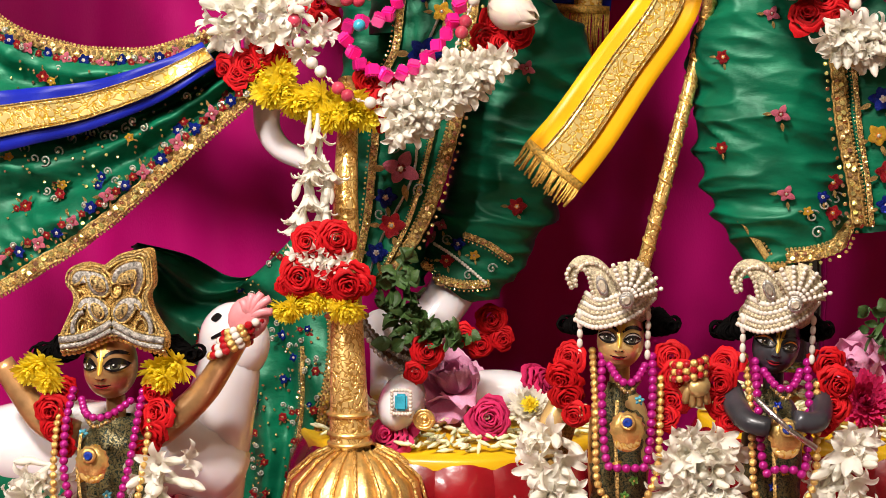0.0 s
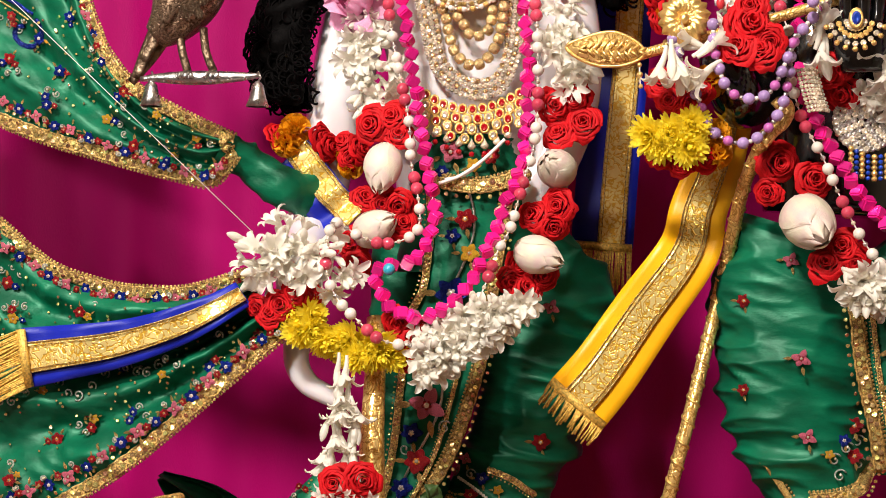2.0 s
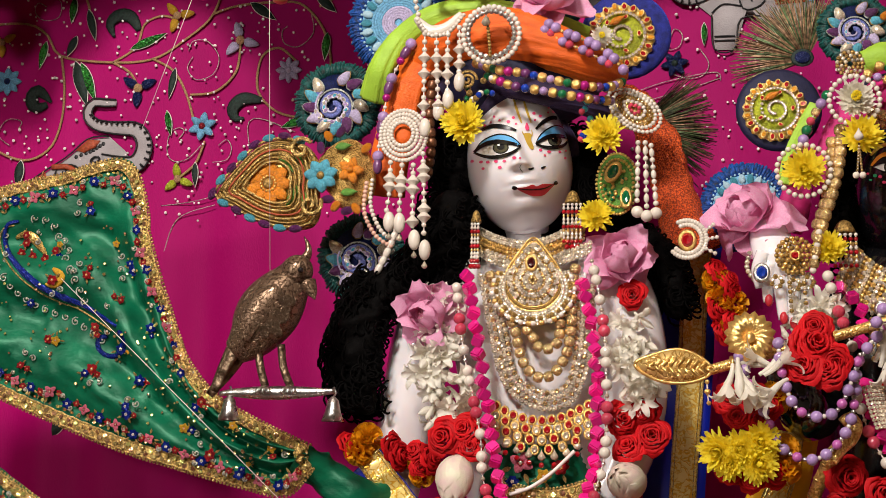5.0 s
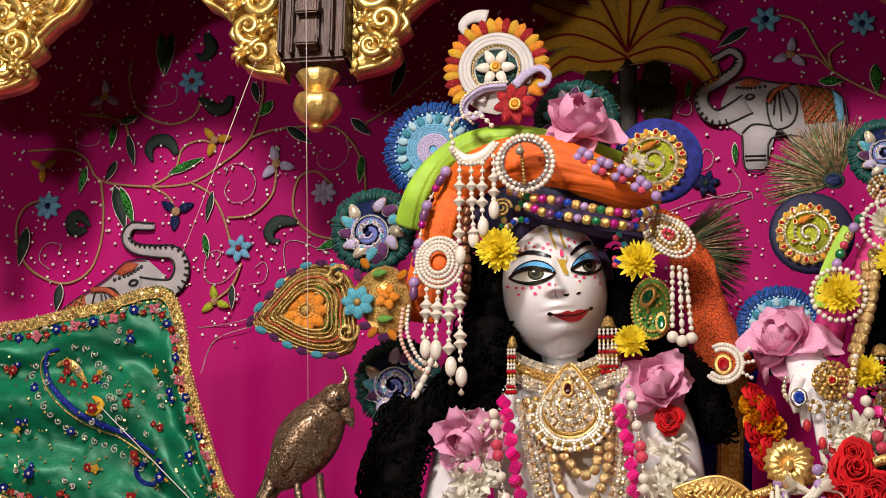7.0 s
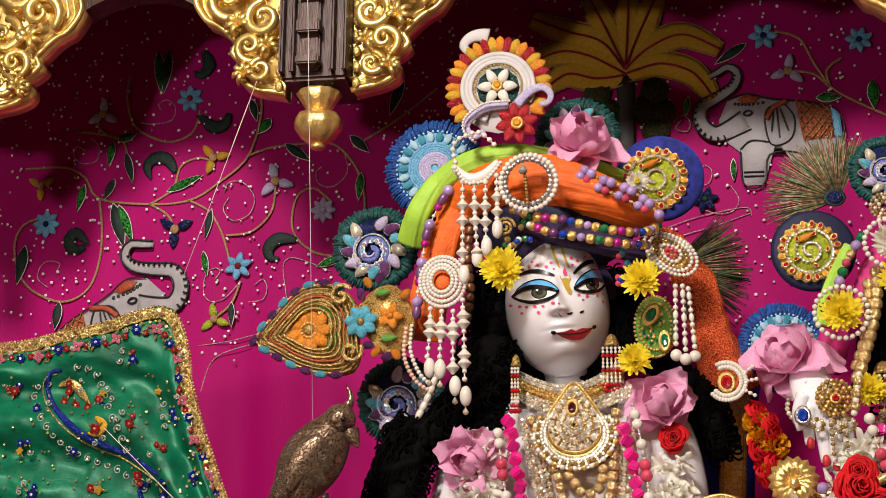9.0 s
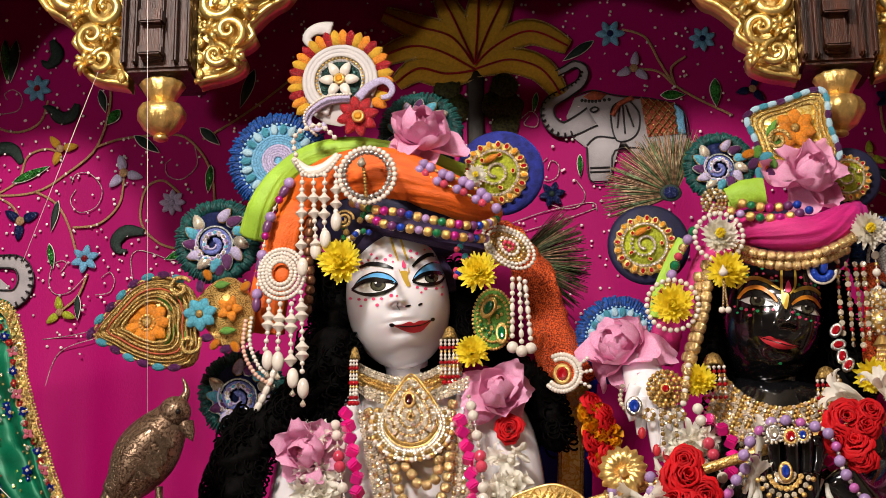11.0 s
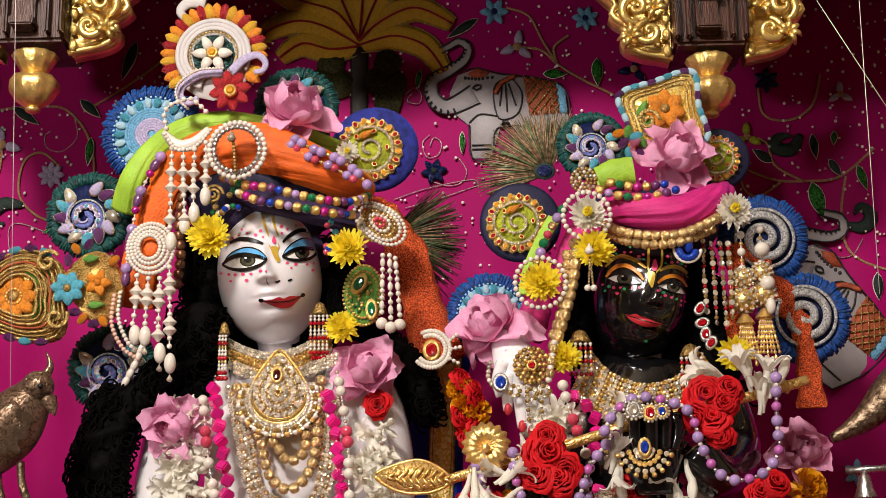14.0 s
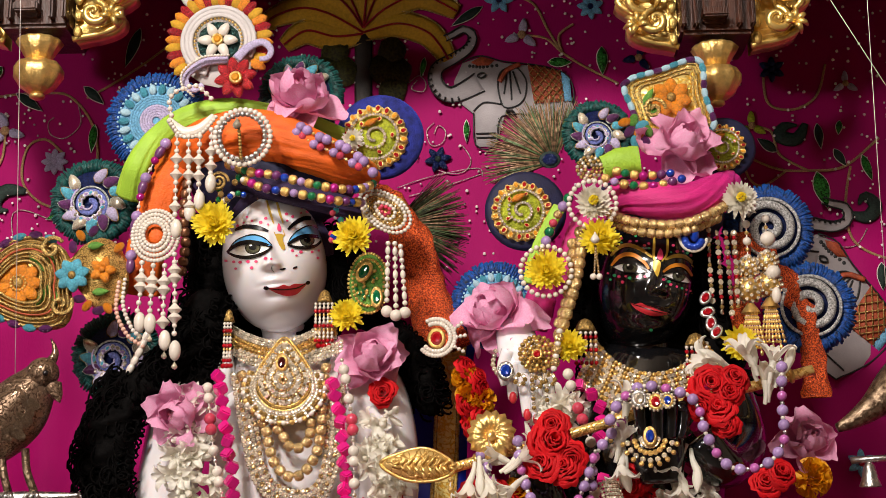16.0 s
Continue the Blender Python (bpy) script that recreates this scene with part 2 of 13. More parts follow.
PAINT = {
    "black": material("black_paint", (0.006, 0.005, 0.006), 0.25, 0, 0.2, 60),
    "blue": material("sky_blue_paint", (0.12, 0.42, 0.78), 0.3, 0, 0.1, 60),
    "white": material("white_paint", (0.90, 0.88, 0.85), 0.3, 0, 0.05, 60),
    "red": material("red_lip_paint", (0.50, 0.025, 0.035), 0.42, 0, 0.15, 60, spec=0.3),
    "pink": material("pink_dot_paint", (0.82, 0.06, 0.18), 0.35, 0, 0.1, 60),
    "orange": material("orange_paint", (0.80, 0.27, 0.02), 0.3, 0, 0.1, 60),
    "gold": material("ochre_gold_paint", (0.72, 0.46, 0.06), 0.3, 0.3, 0.15, 60),
    "green": material("green_dot_paint", (0.03, 0.42, 0.16), 0.35, 0, 0.1, 60),
    "iris": material("grey_green_iris", (0.10, 0.10, 0.065), 0.15, 0, 0.3, 400, coat=0.5),
}
STITCH = {
    "red": material("red_embroidery", (0.52, 0.008, 0.02), 0.35, 0.3, 0.4, 600, 0.8, 1200, tone=0.3),
    "pink": material("pink_embroidery", (0.80, 0.17, 0.26), 0.5, 0.0, 0.3, 600, 0.8, 1200, tone=0.2),
    "blue": material("blue_sequin_embroidery", (0.012, 0.04, 0.46), 0.25, 0.5, 0.4, 600, 0.8, 1200, tone=0.35),
    "pale": material("pale_blue_silk_pad", (0.45, 0.68, 0.80), 0.4, 0.0, 0.2, 300, 0.5, 900),
    "sky": material("sky_blue_embroidery", (0.20, 0.52, 0.80), 0.55, 0.0, 0.25, 500, 0.8, 1200, tone=0.1),
    "lilac": material("lilac_embroidery", (0.58, 0.50, 0.74), 0.5, 0.0, 0.2, 500, 0.8, 1200, tone=0.1),
    "navy": material("navy_sequin_embroidery", (0.008, 0.02, 0.13), 0.3, 0.4, 0.4, 600, 0.8, 1200),
    "mustard": material("mustard_embroidery", (0.62, 0.33, 0.015), 0.5, 0.1, 0.12, 300, 0.8, 1200, tone=0.1),
    "dark": material("dark_green_velvet_applique", (0.006, 0.030, 0.020), 0.6, 0.0, 0.4, 300, 0.6, 900),
    "green": material("green_sequin", (0.06, 0.42, 0.06), 0.22, 0.35, 0.5, 420, 1.0, 900, tone=0.3),
    "tan": material("tan_vine_cord", (0.70, 0.42, 0.20), 0.55, 0.2, 0.3, 700, 0.9, 1500),
    "white": material("white_applique", (0.52, 0.48, 0.47), 0.6, 0.0, 0.08, 40, 0.4, 500),
    "black": material("black_cord", (0.01, 0.01, 0.012), 0.5, 0.0, 0.2, 300),
    "orange": material("orange_silk_stitch", (0.85, 0.27, 0.01), 0.4, 0.0, 0.25, 400, 0.8, 1200, tone=0.1),
    "turq": material("turquoise_silk_stitch", (0.10, 0.45, 0.60), 0.4, 0.0, 0.25, 400, 0.8, 1200, tone=0.1),
    "purple": material("purple_silk_stitch", (0.13, 0.02, 0.13), 0.4, 0.0, 0.3, 400, 0.8, 1200, tone=0.2),
    "leaf": material("leaf_green_stitch", (0.14, 0.38, 0.05), 0.4, 0.0, 0.25, 400, 0.8, 1200, tone=0.1),
    "lime": material("lime_stitch", (0.52, 0.58, 0.03), 0.4, 0.2, 0.25, 300, 0.8, 1200),
    "peri": material("periwinkle_braid", (0.20, 0.24, 0.66), 0.45, 0.1, 0.3, 500, 0.8, 1200),
    "rust": material("rust_red_applique", (0.52, 0.09, 0.03), 0.5, 0.1, 0.25, 200, 0.6, 900),
}

# ---- building helpers ----


class Geo:
    """Collects vertices and faces of one mesh."""

    def __init__(self):
        self.v, self.f, self.m = [], [], []

    def add(self, verts, faces, mi=0):
        o = len(self.v)
        self.v.extend([tuple(p) for p in verts])
        self.f.extend([tuple(i + o for i in q) for q in faces])
        self.m.extend([mi] * len(faces))
        return self

    def sheet(self, fn, nu, nv, mi=0, wrap=False):
        vs = [fn(i / nu, j / nv) for i in range(nu + (0 if wrap else 1)) for j in range(nv + 1)]
        w = nv + 1
        n = nu if wrap else nu + 1
        fs = [(i * w + j, ((i + 1) % n) * w + j, ((i + 1) % n) * w + j + 1, i * w + j + 1)
              for i in range(nu) for j in range(nv)]
        return self.add(vs, fs, mi)

    def slab(self, fn, nu, nv, thick, mi=0):
        """A sheet with thickness: fn(u, v) is the front, the back lies thick further along +y."""
        w = nv + 1
        front = [Vector(fn(i / nu, j / nv)) for i in range(nu + 1) for j in range(w)]
        back = [p + Vector((0, thick, 0)) for p in front]
        k = len(front)
        fs = []
        for i in range(nu):
            for j in range(nv):
                a, b, c, d = i * w + j, (i + 1) * w + j, (i + 1) * w + j + 1, i * w + j + 1
                fs += [(a, b, c, d), (k + d, k + c, k + b, k + a)]
        ring = [j for j in range(w)] + [i * w + nv for i in range(1, nu + 1)] + [nu * w + j for j in range(nv - 1, -1, -1)] + [i * w for i in range(nu - 1, 0, -1)]
        for a, b in zip(ring, ring[1:] + ring[:1]):
            fs.append((a, b, k + b, k + a))
        return self.add(front + back, fs, mi)

    def ball(self, c, r, nu=10, nv=6, mi=0, rot=None):
        r = (r, r, r) if not hasattr(r, "__len__") else r
        c = Vector(c)
        vs, fs = [], []
        for j in range(nv + 1):
            a = math.pi * j / nv
            for i in range(nu):
                b = 2 * math.pi * i / nu
                p = Vector((r[0] * math.sin(a) * math.cos(b), r[1] * math.sin(a) * math.sin(b), r[2] * math.cos(a)))
                vs.append(c + (rot @ p if rot else p))
        for j in range(nv):
            for i in range(nu):
                k = (i + 1) % nu
                fs.append((j * nu + i, (j + 1) * nu + i, (j + 1) * nu + k, j * nu + k))
        return self.add(vs, fs, mi)

    def tube(self, pts, rad, seg=8, mi=0, flat=1.0, cap=True):
        """A tube along points; rad is a number or a function of 0..1; flat squeezes it along y."""
        pts = [Vector(p) for p in pts]
        n = len(pts)
        vs, fs = [], []
        ref = Vector((0, 1, 0))
        for i, p in enumerate(pts):
            d = (pts[min(i + 1, n - 1)] - pts[max(i - 1, 0)])
            d = d.normalized() if d.length > 1e-9 else Vector((0, 0, 1))
            a = d.cross(ref)
            if a.length < 0.2:
                a = d.cross(Vector((1, 0, 0)))
            a.normalize()
            b = d.cross(a).normalized()
            r = rad(i / (n - 1)) if callable(rad) else rad
            for k in range(seg):
                t = 2 * math.pi * k / seg
                o = a * math.cos(t) * r + b * math.sin(t) * r
                o.y *= flat
                vs.append(p + o)
        for i in range(n - 1):
            for k in range(seg):
                q = (k + 1) % seg
                fs.append((i * seg + k, (i + 1) * seg + k, (i + 1) * seg + q, i * seg + q))
        if cap:
            fs.append(tuple(range(seg)))
            fs.append(tuple((n - 1) * seg + k for k in reversed(range(seg))))
        return self.add(vs, fs, mi)

    def lathe(self, prof, c, axis=(0, 0, 1), seg=20, mi=0, flute=0, depth=0.0):
        """Turns a profile of (radius, height) about an axis through c."""
        c, ax = Vector(c), Vector(axis).normalized()
        q = Vector((0, 0, 1)).rotation_difference(ax)
        vs, fs = [], []
        n = len(prof)
        for k in range(seg):
            t = 2 * math.pi * k / seg
            w = 1 - depth * (0.5 + 0.5 * math.cos(flute * t)) if flute else 1
            for r, h in prof:
                vs.append(c + q @ Vector((r * w * math.cos(t), r * w * math.sin(t), h)))
        for k in range(seg):
            z = (k + 1) % seg
            for j in range(n - 1):
                fs.append((k * n + j, z * n + j, z * n + j + 1, k * n + j + 1))
        return self.add(vs, fs, mi)

    def box(self, c, s, mi=0, rot=None, bevel=0.0):
        bm = bmesh.new()
        bmesh.ops.create_cube(bm, size=1)
        bmesh.ops.scale(bm, vec=s, verts=bm.verts)
        if bevel:
            bmesh.ops.bevel(bm, geom=bm.edges[:], offset=bevel, segments=2, affect="EDGES")
        bm.verts.ensure_lookup_table()
        vs = [Vector(c) + (rot @ v.co if rot else v.co) for v in bm.verts]
        fs = [[v.index for v in f.verts] for f in bm.faces]
        bm.free()
        return self.add(vs, fs, mi)

    def merge(self, other, m=None, mi=None):
        vs = [m @ Vector(p) for p in other.v] if m else other.v
        o = len(self.v)
        self.v.extend([tuple(p) for p in vs])
        self.f.extend([tuple(i + o for i in q) for q in other.f])
        self.m.extend(other.m if mi is None else [mi] * len(other.f))
        return self

    def mesh(self, name, mats, smooth=True):
        me = bpy.data.meshes.new(name)
        me.from_pydata(self.v, [], self.f)
        for m in (mats if isinstance(mats, (list, tuple)) else [mats]):
            me.materials.append(m)
        me.polygons.foreach_set("material_index", self.m)
        me.polygons.foreach_set("use_smooth", [smooth] * len(self.f))
        me.update()
        return me


def spline(pts, n=24, closed=False):
    """n + 1 points at even steps along a smooth line through pts."""
    p = [Vector(q) for q in pts]
    k = len(p)
    out = []
    last = k if closed else k - 1
    for i in range(last):
        if closed:
            a, b, c, d = p[(i - 1) % k], p[i], p[(i + 1) % k], p[(i + 2) % k]
        else:
            a, b, c, d = p[max(i - 1, 0)], p[i], p[i + 1], p[min(i + 2, k - 1)]
        for s in range(12):
            t = s / 12
            out.append(0.5 * (2 * b + (c - a) * t + (2 * a - 5 * b + 4 * c - d) * t * t + (3 * b - a - 3 * c + d) * t ** 3))
    out.append(p[0].copy() if closed else p[-1].copy())
    acc = [0.0]
    for a, b in zip(out, out[1:]):
        acc.append(acc[-1] + (b - a).length)
    res, j = [], 0
    for i in range(n + 1):
        want = acc[-1] * i / n
        while j < len(acc) - 2 and acc[j + 1] < want:
            j += 1
        w = (want - acc[j]) / max(1e-9, acc[j + 1] - acc[j])
        res.append(out[j].lerp(out[j + 1], min(1, max(0, w))))
    return res


def length(pts):
    q = spline(pts, 60)
    return sum((b - a).length for a, b in zip(q, q[1:]))


def thing(name, at, label, category, group="", kind=""):
    """An empty at the base of a thing that has parts."""
    ob = new(name)
    ob.empty_display_size = 0.02
    ob.location = at
    return tagged(ob, label, category, group, kind)


def put(ob, parent, m=None):
    """Makes ob a part of parent; ob's place m is in the world."""
    base = parent.matrix_basis.copy()
    p = parent
    while p.parent:
        p = p.parent
        base = p.matrix_basis.copy()
    if parent.parent:
        base = parent.parent.matrix_basis @ parent.matrix_parent_inverse @ parent.matrix_basis
    ob.parent = parent
    ob.matrix_parent_inverse = base.inverted()
    ob.matrix_basis = m if m is not None else Matrix.Identity(4)
    return ob


def part(name, geo, mats, parent, label="", m=None, smooth=True):
    me = geo if isinstance(geo, bpy.types.Mesh) else geo.mesh(name, mats, smooth)
    ob = put(new(name, me), parent, m)
    return tagged(ob, label) if label else ob


def solo(name, geo, mats, label, category, group="", kind="", m=None, smooth=True):
    ob = new(name, geo if isinstance(geo, bpy.types.Mesh) else geo.mesh(name, mats, smooth))
    if m is not None:
        ob.matrix_basis = m
    return tagged(ob, label, category, group, kind)


def facing(at, size=1.0, spin=0.0, tilt=0.0, turn=0.0):
    """A pose for a thing modelled towards -y: spin about the view, tilt up or down, turn left or right, in degrees."""
    s = size if hasattr(size, "__len__") else (size, size, size)
    rot = Euler((radians(tilt), 0, radians(turn))).to_matrix().to_4x4() @ Euler((0, radians(spin), 0)).to_matrix().to_4x4()
    return Matrix.Translation(at) @ rot @ Matrix.Diagonal((*s, 1))


def along(at, direction, size=1.0, roll=0.0):
    """A pose for a thing modelled along +z, turned to point in a direction."""
    s = size if hasattr(size, "__len__") else (size, size, size)
    q = Vector((0, 0, 1)).rotation_difference(Vector(direction).normalized())
    return Matrix.Translation(at) @ q.to_matrix().to_4x4() @ Matrix.Rotation(roll, 4, "Z") @ Matrix.Diagonal((*s, 1))


rng = random.Random(11)


def jit(p, a):
    return Vector(p) + Vector((rng.uniform(-a, a), rng.uniform(-a, a), rng.uniform(-a, a)))

# ---- the place: hall, altar, curtain, arch ----


def plain_box(name, lo, hi, mat, label):
    g = Geo().box([(a + b) / 2 for a, b in zip(lo, hi)], [b - a for a, b in zip(lo, hi)], bevel=0.004)
    return solo(name, g, mat, label, "", kind="structure", smooth=False)


plain_box("floor", (-3, -4.2, -0.1), (3, 0.9, 0.0), STONE_FLOOR, "grey polished stone floor of the temple hall")
plain_box("ceiling", (-3, -4.2, 3.5), (3, 0.9, 3.6), PLASTER, "cream plastered ceiling above the altar")
plain_box("wall_north", (-3, 0.75, 0.0), (3, 0.9, 3.5), PLASTER, "cream plaster wall behind the altar curtain")
plain_box("wall_south", (-3, -4.2, 0.0), (3, -4.05, 3.5), PLASTER, "cream plaster wall at the back of the hall")
plain_box("wall_west", (-3, -4.05, 0.0), (-2.85, 0.75, 3.5), PLASTER, "cream plaster side wall of the hall")
plain_box("wall_east", (2.85, -4.05, 0.0), (3, 0.75, 3.5), PLASTER, "cream plaster side wall of the hall")

altar = thing("altar_platform", (0.1, 0.0, 0.0), "red lacquered altar platform on the stone floor", "altar")
part("body", Geo().box((0.15, 0.02, 0.42), (2.9, 1.2, 0.84), bevel=0.01), LACQUER, altar, smooth=False)
part("top", Geo().box((0.15, 0.0, 0.86), (3.0, 1.3, 0.05), bevel=0.008), LACQUER, altar, smooth=False)

# Unseen fixtures, added only to house the altar lamps.
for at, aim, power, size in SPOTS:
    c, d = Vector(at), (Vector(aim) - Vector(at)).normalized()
    s = thing("assumed_spotlight", (c.x, c.y - 0.07, 3.5), "unseen white spotlight on a long rod, added to house an altar lamp", "spotlight", "altar spotlights")
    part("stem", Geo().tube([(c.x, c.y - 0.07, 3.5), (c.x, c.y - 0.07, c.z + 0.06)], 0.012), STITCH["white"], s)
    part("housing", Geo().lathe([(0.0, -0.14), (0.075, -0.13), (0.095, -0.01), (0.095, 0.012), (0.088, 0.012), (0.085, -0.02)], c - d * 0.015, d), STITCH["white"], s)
# Rim for the added fill lamp, out of view.
panel_ = thing("added_fill_panel", (0.1, -2.7, 3.5), "unseen round white ceiling panel, added to house the fill lamp", "ceiling light")
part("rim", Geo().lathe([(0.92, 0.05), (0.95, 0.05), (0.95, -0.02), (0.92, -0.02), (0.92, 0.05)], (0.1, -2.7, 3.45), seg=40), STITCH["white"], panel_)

# curtain: flat where it is embroidered, in soft folds below
CURTAIN_Y = 0.35


def curtain_y(x, z):
    low = min(1.0, max(0.0, (2.06 - z) / 0.25))
    f = 0.5 * math.sin(x * 21 + 0.6 * math.sin(z * 2)) + 0.5 * math.sin(x * 37 + 1.3 + 0.4 * math.sin(z * 3.1)) + 0.3 * math.sin(x * 71)
    return CURTAIN_Y + (0.0015 + 0.011 * low) * f


curtain = thing("altar_curtain", (0.15, CURTAIN_Y, 0.88), "magenta satin curtain with embroidered vines, flowers and elephants", "curtain")
part("cloth", Geo().slab(lambda u, v: (-1.35 + 3.0 * u, curtain_y(-1.35 + 3.0 * u, 0.86 + 2.2 * v), 0.86 + 2.2 * v), 300, 60, 0.006), MAGENTA, curtain)

EMB_Y = CURTAIN_Y - 0.004


def flat_shape(pts, y, thick=0.003, mi=0, geo=None):
    """A raised flat shape with a rounded rim from an outline."""
    g = geo or Geo()
    n = len(pts)
    c = sum((Vector(p) for p in pts), Vector()) / n
    ring0 = [Vector((p[0], y, p[2])) for p in map(Vector, pts)]
    ring1 = [Vector((c.x + (p.x - c.x) * 0.93, y - thick, c.z + (p.z - c.z) * 0.93)) for p in ring0]
    mid = Vector((c.x, y - thick * 1.15, c.z))
    vs = ring0 + ring1 + [mid]
    fs = []
    for i in range(n):
        j = (i + 1) % n
        fs += [(i, j, n + j, n + i), (n + i, n + j, 2 * n)]
    g.add(vs, fs, mi)
    return g


def petal_shape(length_, width, n=8, point=0.6):
    """An outline of one petal from the origin along +z."""
    left, right = [], []
    for i in range(1, n):
        t = i / n
        w = width * math.sin(math.pi * t ** point) ** (1.0 if point >= 0.75 else 0.6) * 0.5
        left.append(Vector((-w, 0, length_ * t)))
        right.append(Vector((w, 0, length_ * t)))
    return [Vector((0, 0, 0))] + right + [Vector((0, 0, length_))] + left[::-1]


def petal_mesh(name, mat, length_, width, thick=0.004, point=0.6):
    g = flat_shape(petal_shape(length_, width, 7, point), 0.0, thick)
    return g.mesh(name, mat)


PETALS = {}


def petal_of(mat, length_, width, point=0.7):
    key = (mat.name, round(length_, 4), round(width, 4), point)
    if key not in PETALS:
        PETALS[key] = petal_mesh("petal", mat, length_, width, 0.0035, point)
    return PETALS[key]


def sewn_flower(at, r, mat, heart, n, owner, spin=0.0, name="flower", fat=0.75, tilt=0.0):
    """A flower of padded petals sewn on cloth, as a part with petal sub-parts."""
    g = Geo().ball((0, -0.003, 0), (r * 0.24, 0.004, r * 0.24), 10, 5)
    f = part(name, g, heart, owner, m=facing(at, 1, 0, tilt))
    me = petal_of(mat, r * 0.85, r * 0.85 * fat, 0.62)
    for i in range(n):
        a = spin + 360 * i / n
        put(new("petal", me), f, facing(at, 1, a, tilt) @ Matrix.Translation((0, 0, r * 0.15)))
    return f


def sewn_cord(pts, rad, mat, owner, n=40, name="vine"):
    return part(name, Geo().tube(spline(pts, n), rad, 6, flat=0.6), mat, owner)


def sewn_leaf(at, tip, width, mat, owner, rim=None, name="leaf"):
    a, b = Vector(at), Vector(tip)
    d = b - a
    spin = math.degrees(math.atan2(d.x, d.z))
    ob = part(name, petal_of(mat, round(d.length, 3), width, 0.8), None, owner, m=facing(at, 1, spin))
    if rim:
        o = [Vector((p.x, -0.001, p.z)) for p in petal_shape(d.length, width, 7, 0.8)]
        part("rim", Geo().tube(o + [o[0]], 0.0008, 4), rim, ob, m=facing(at, 1, spin))
    return ob


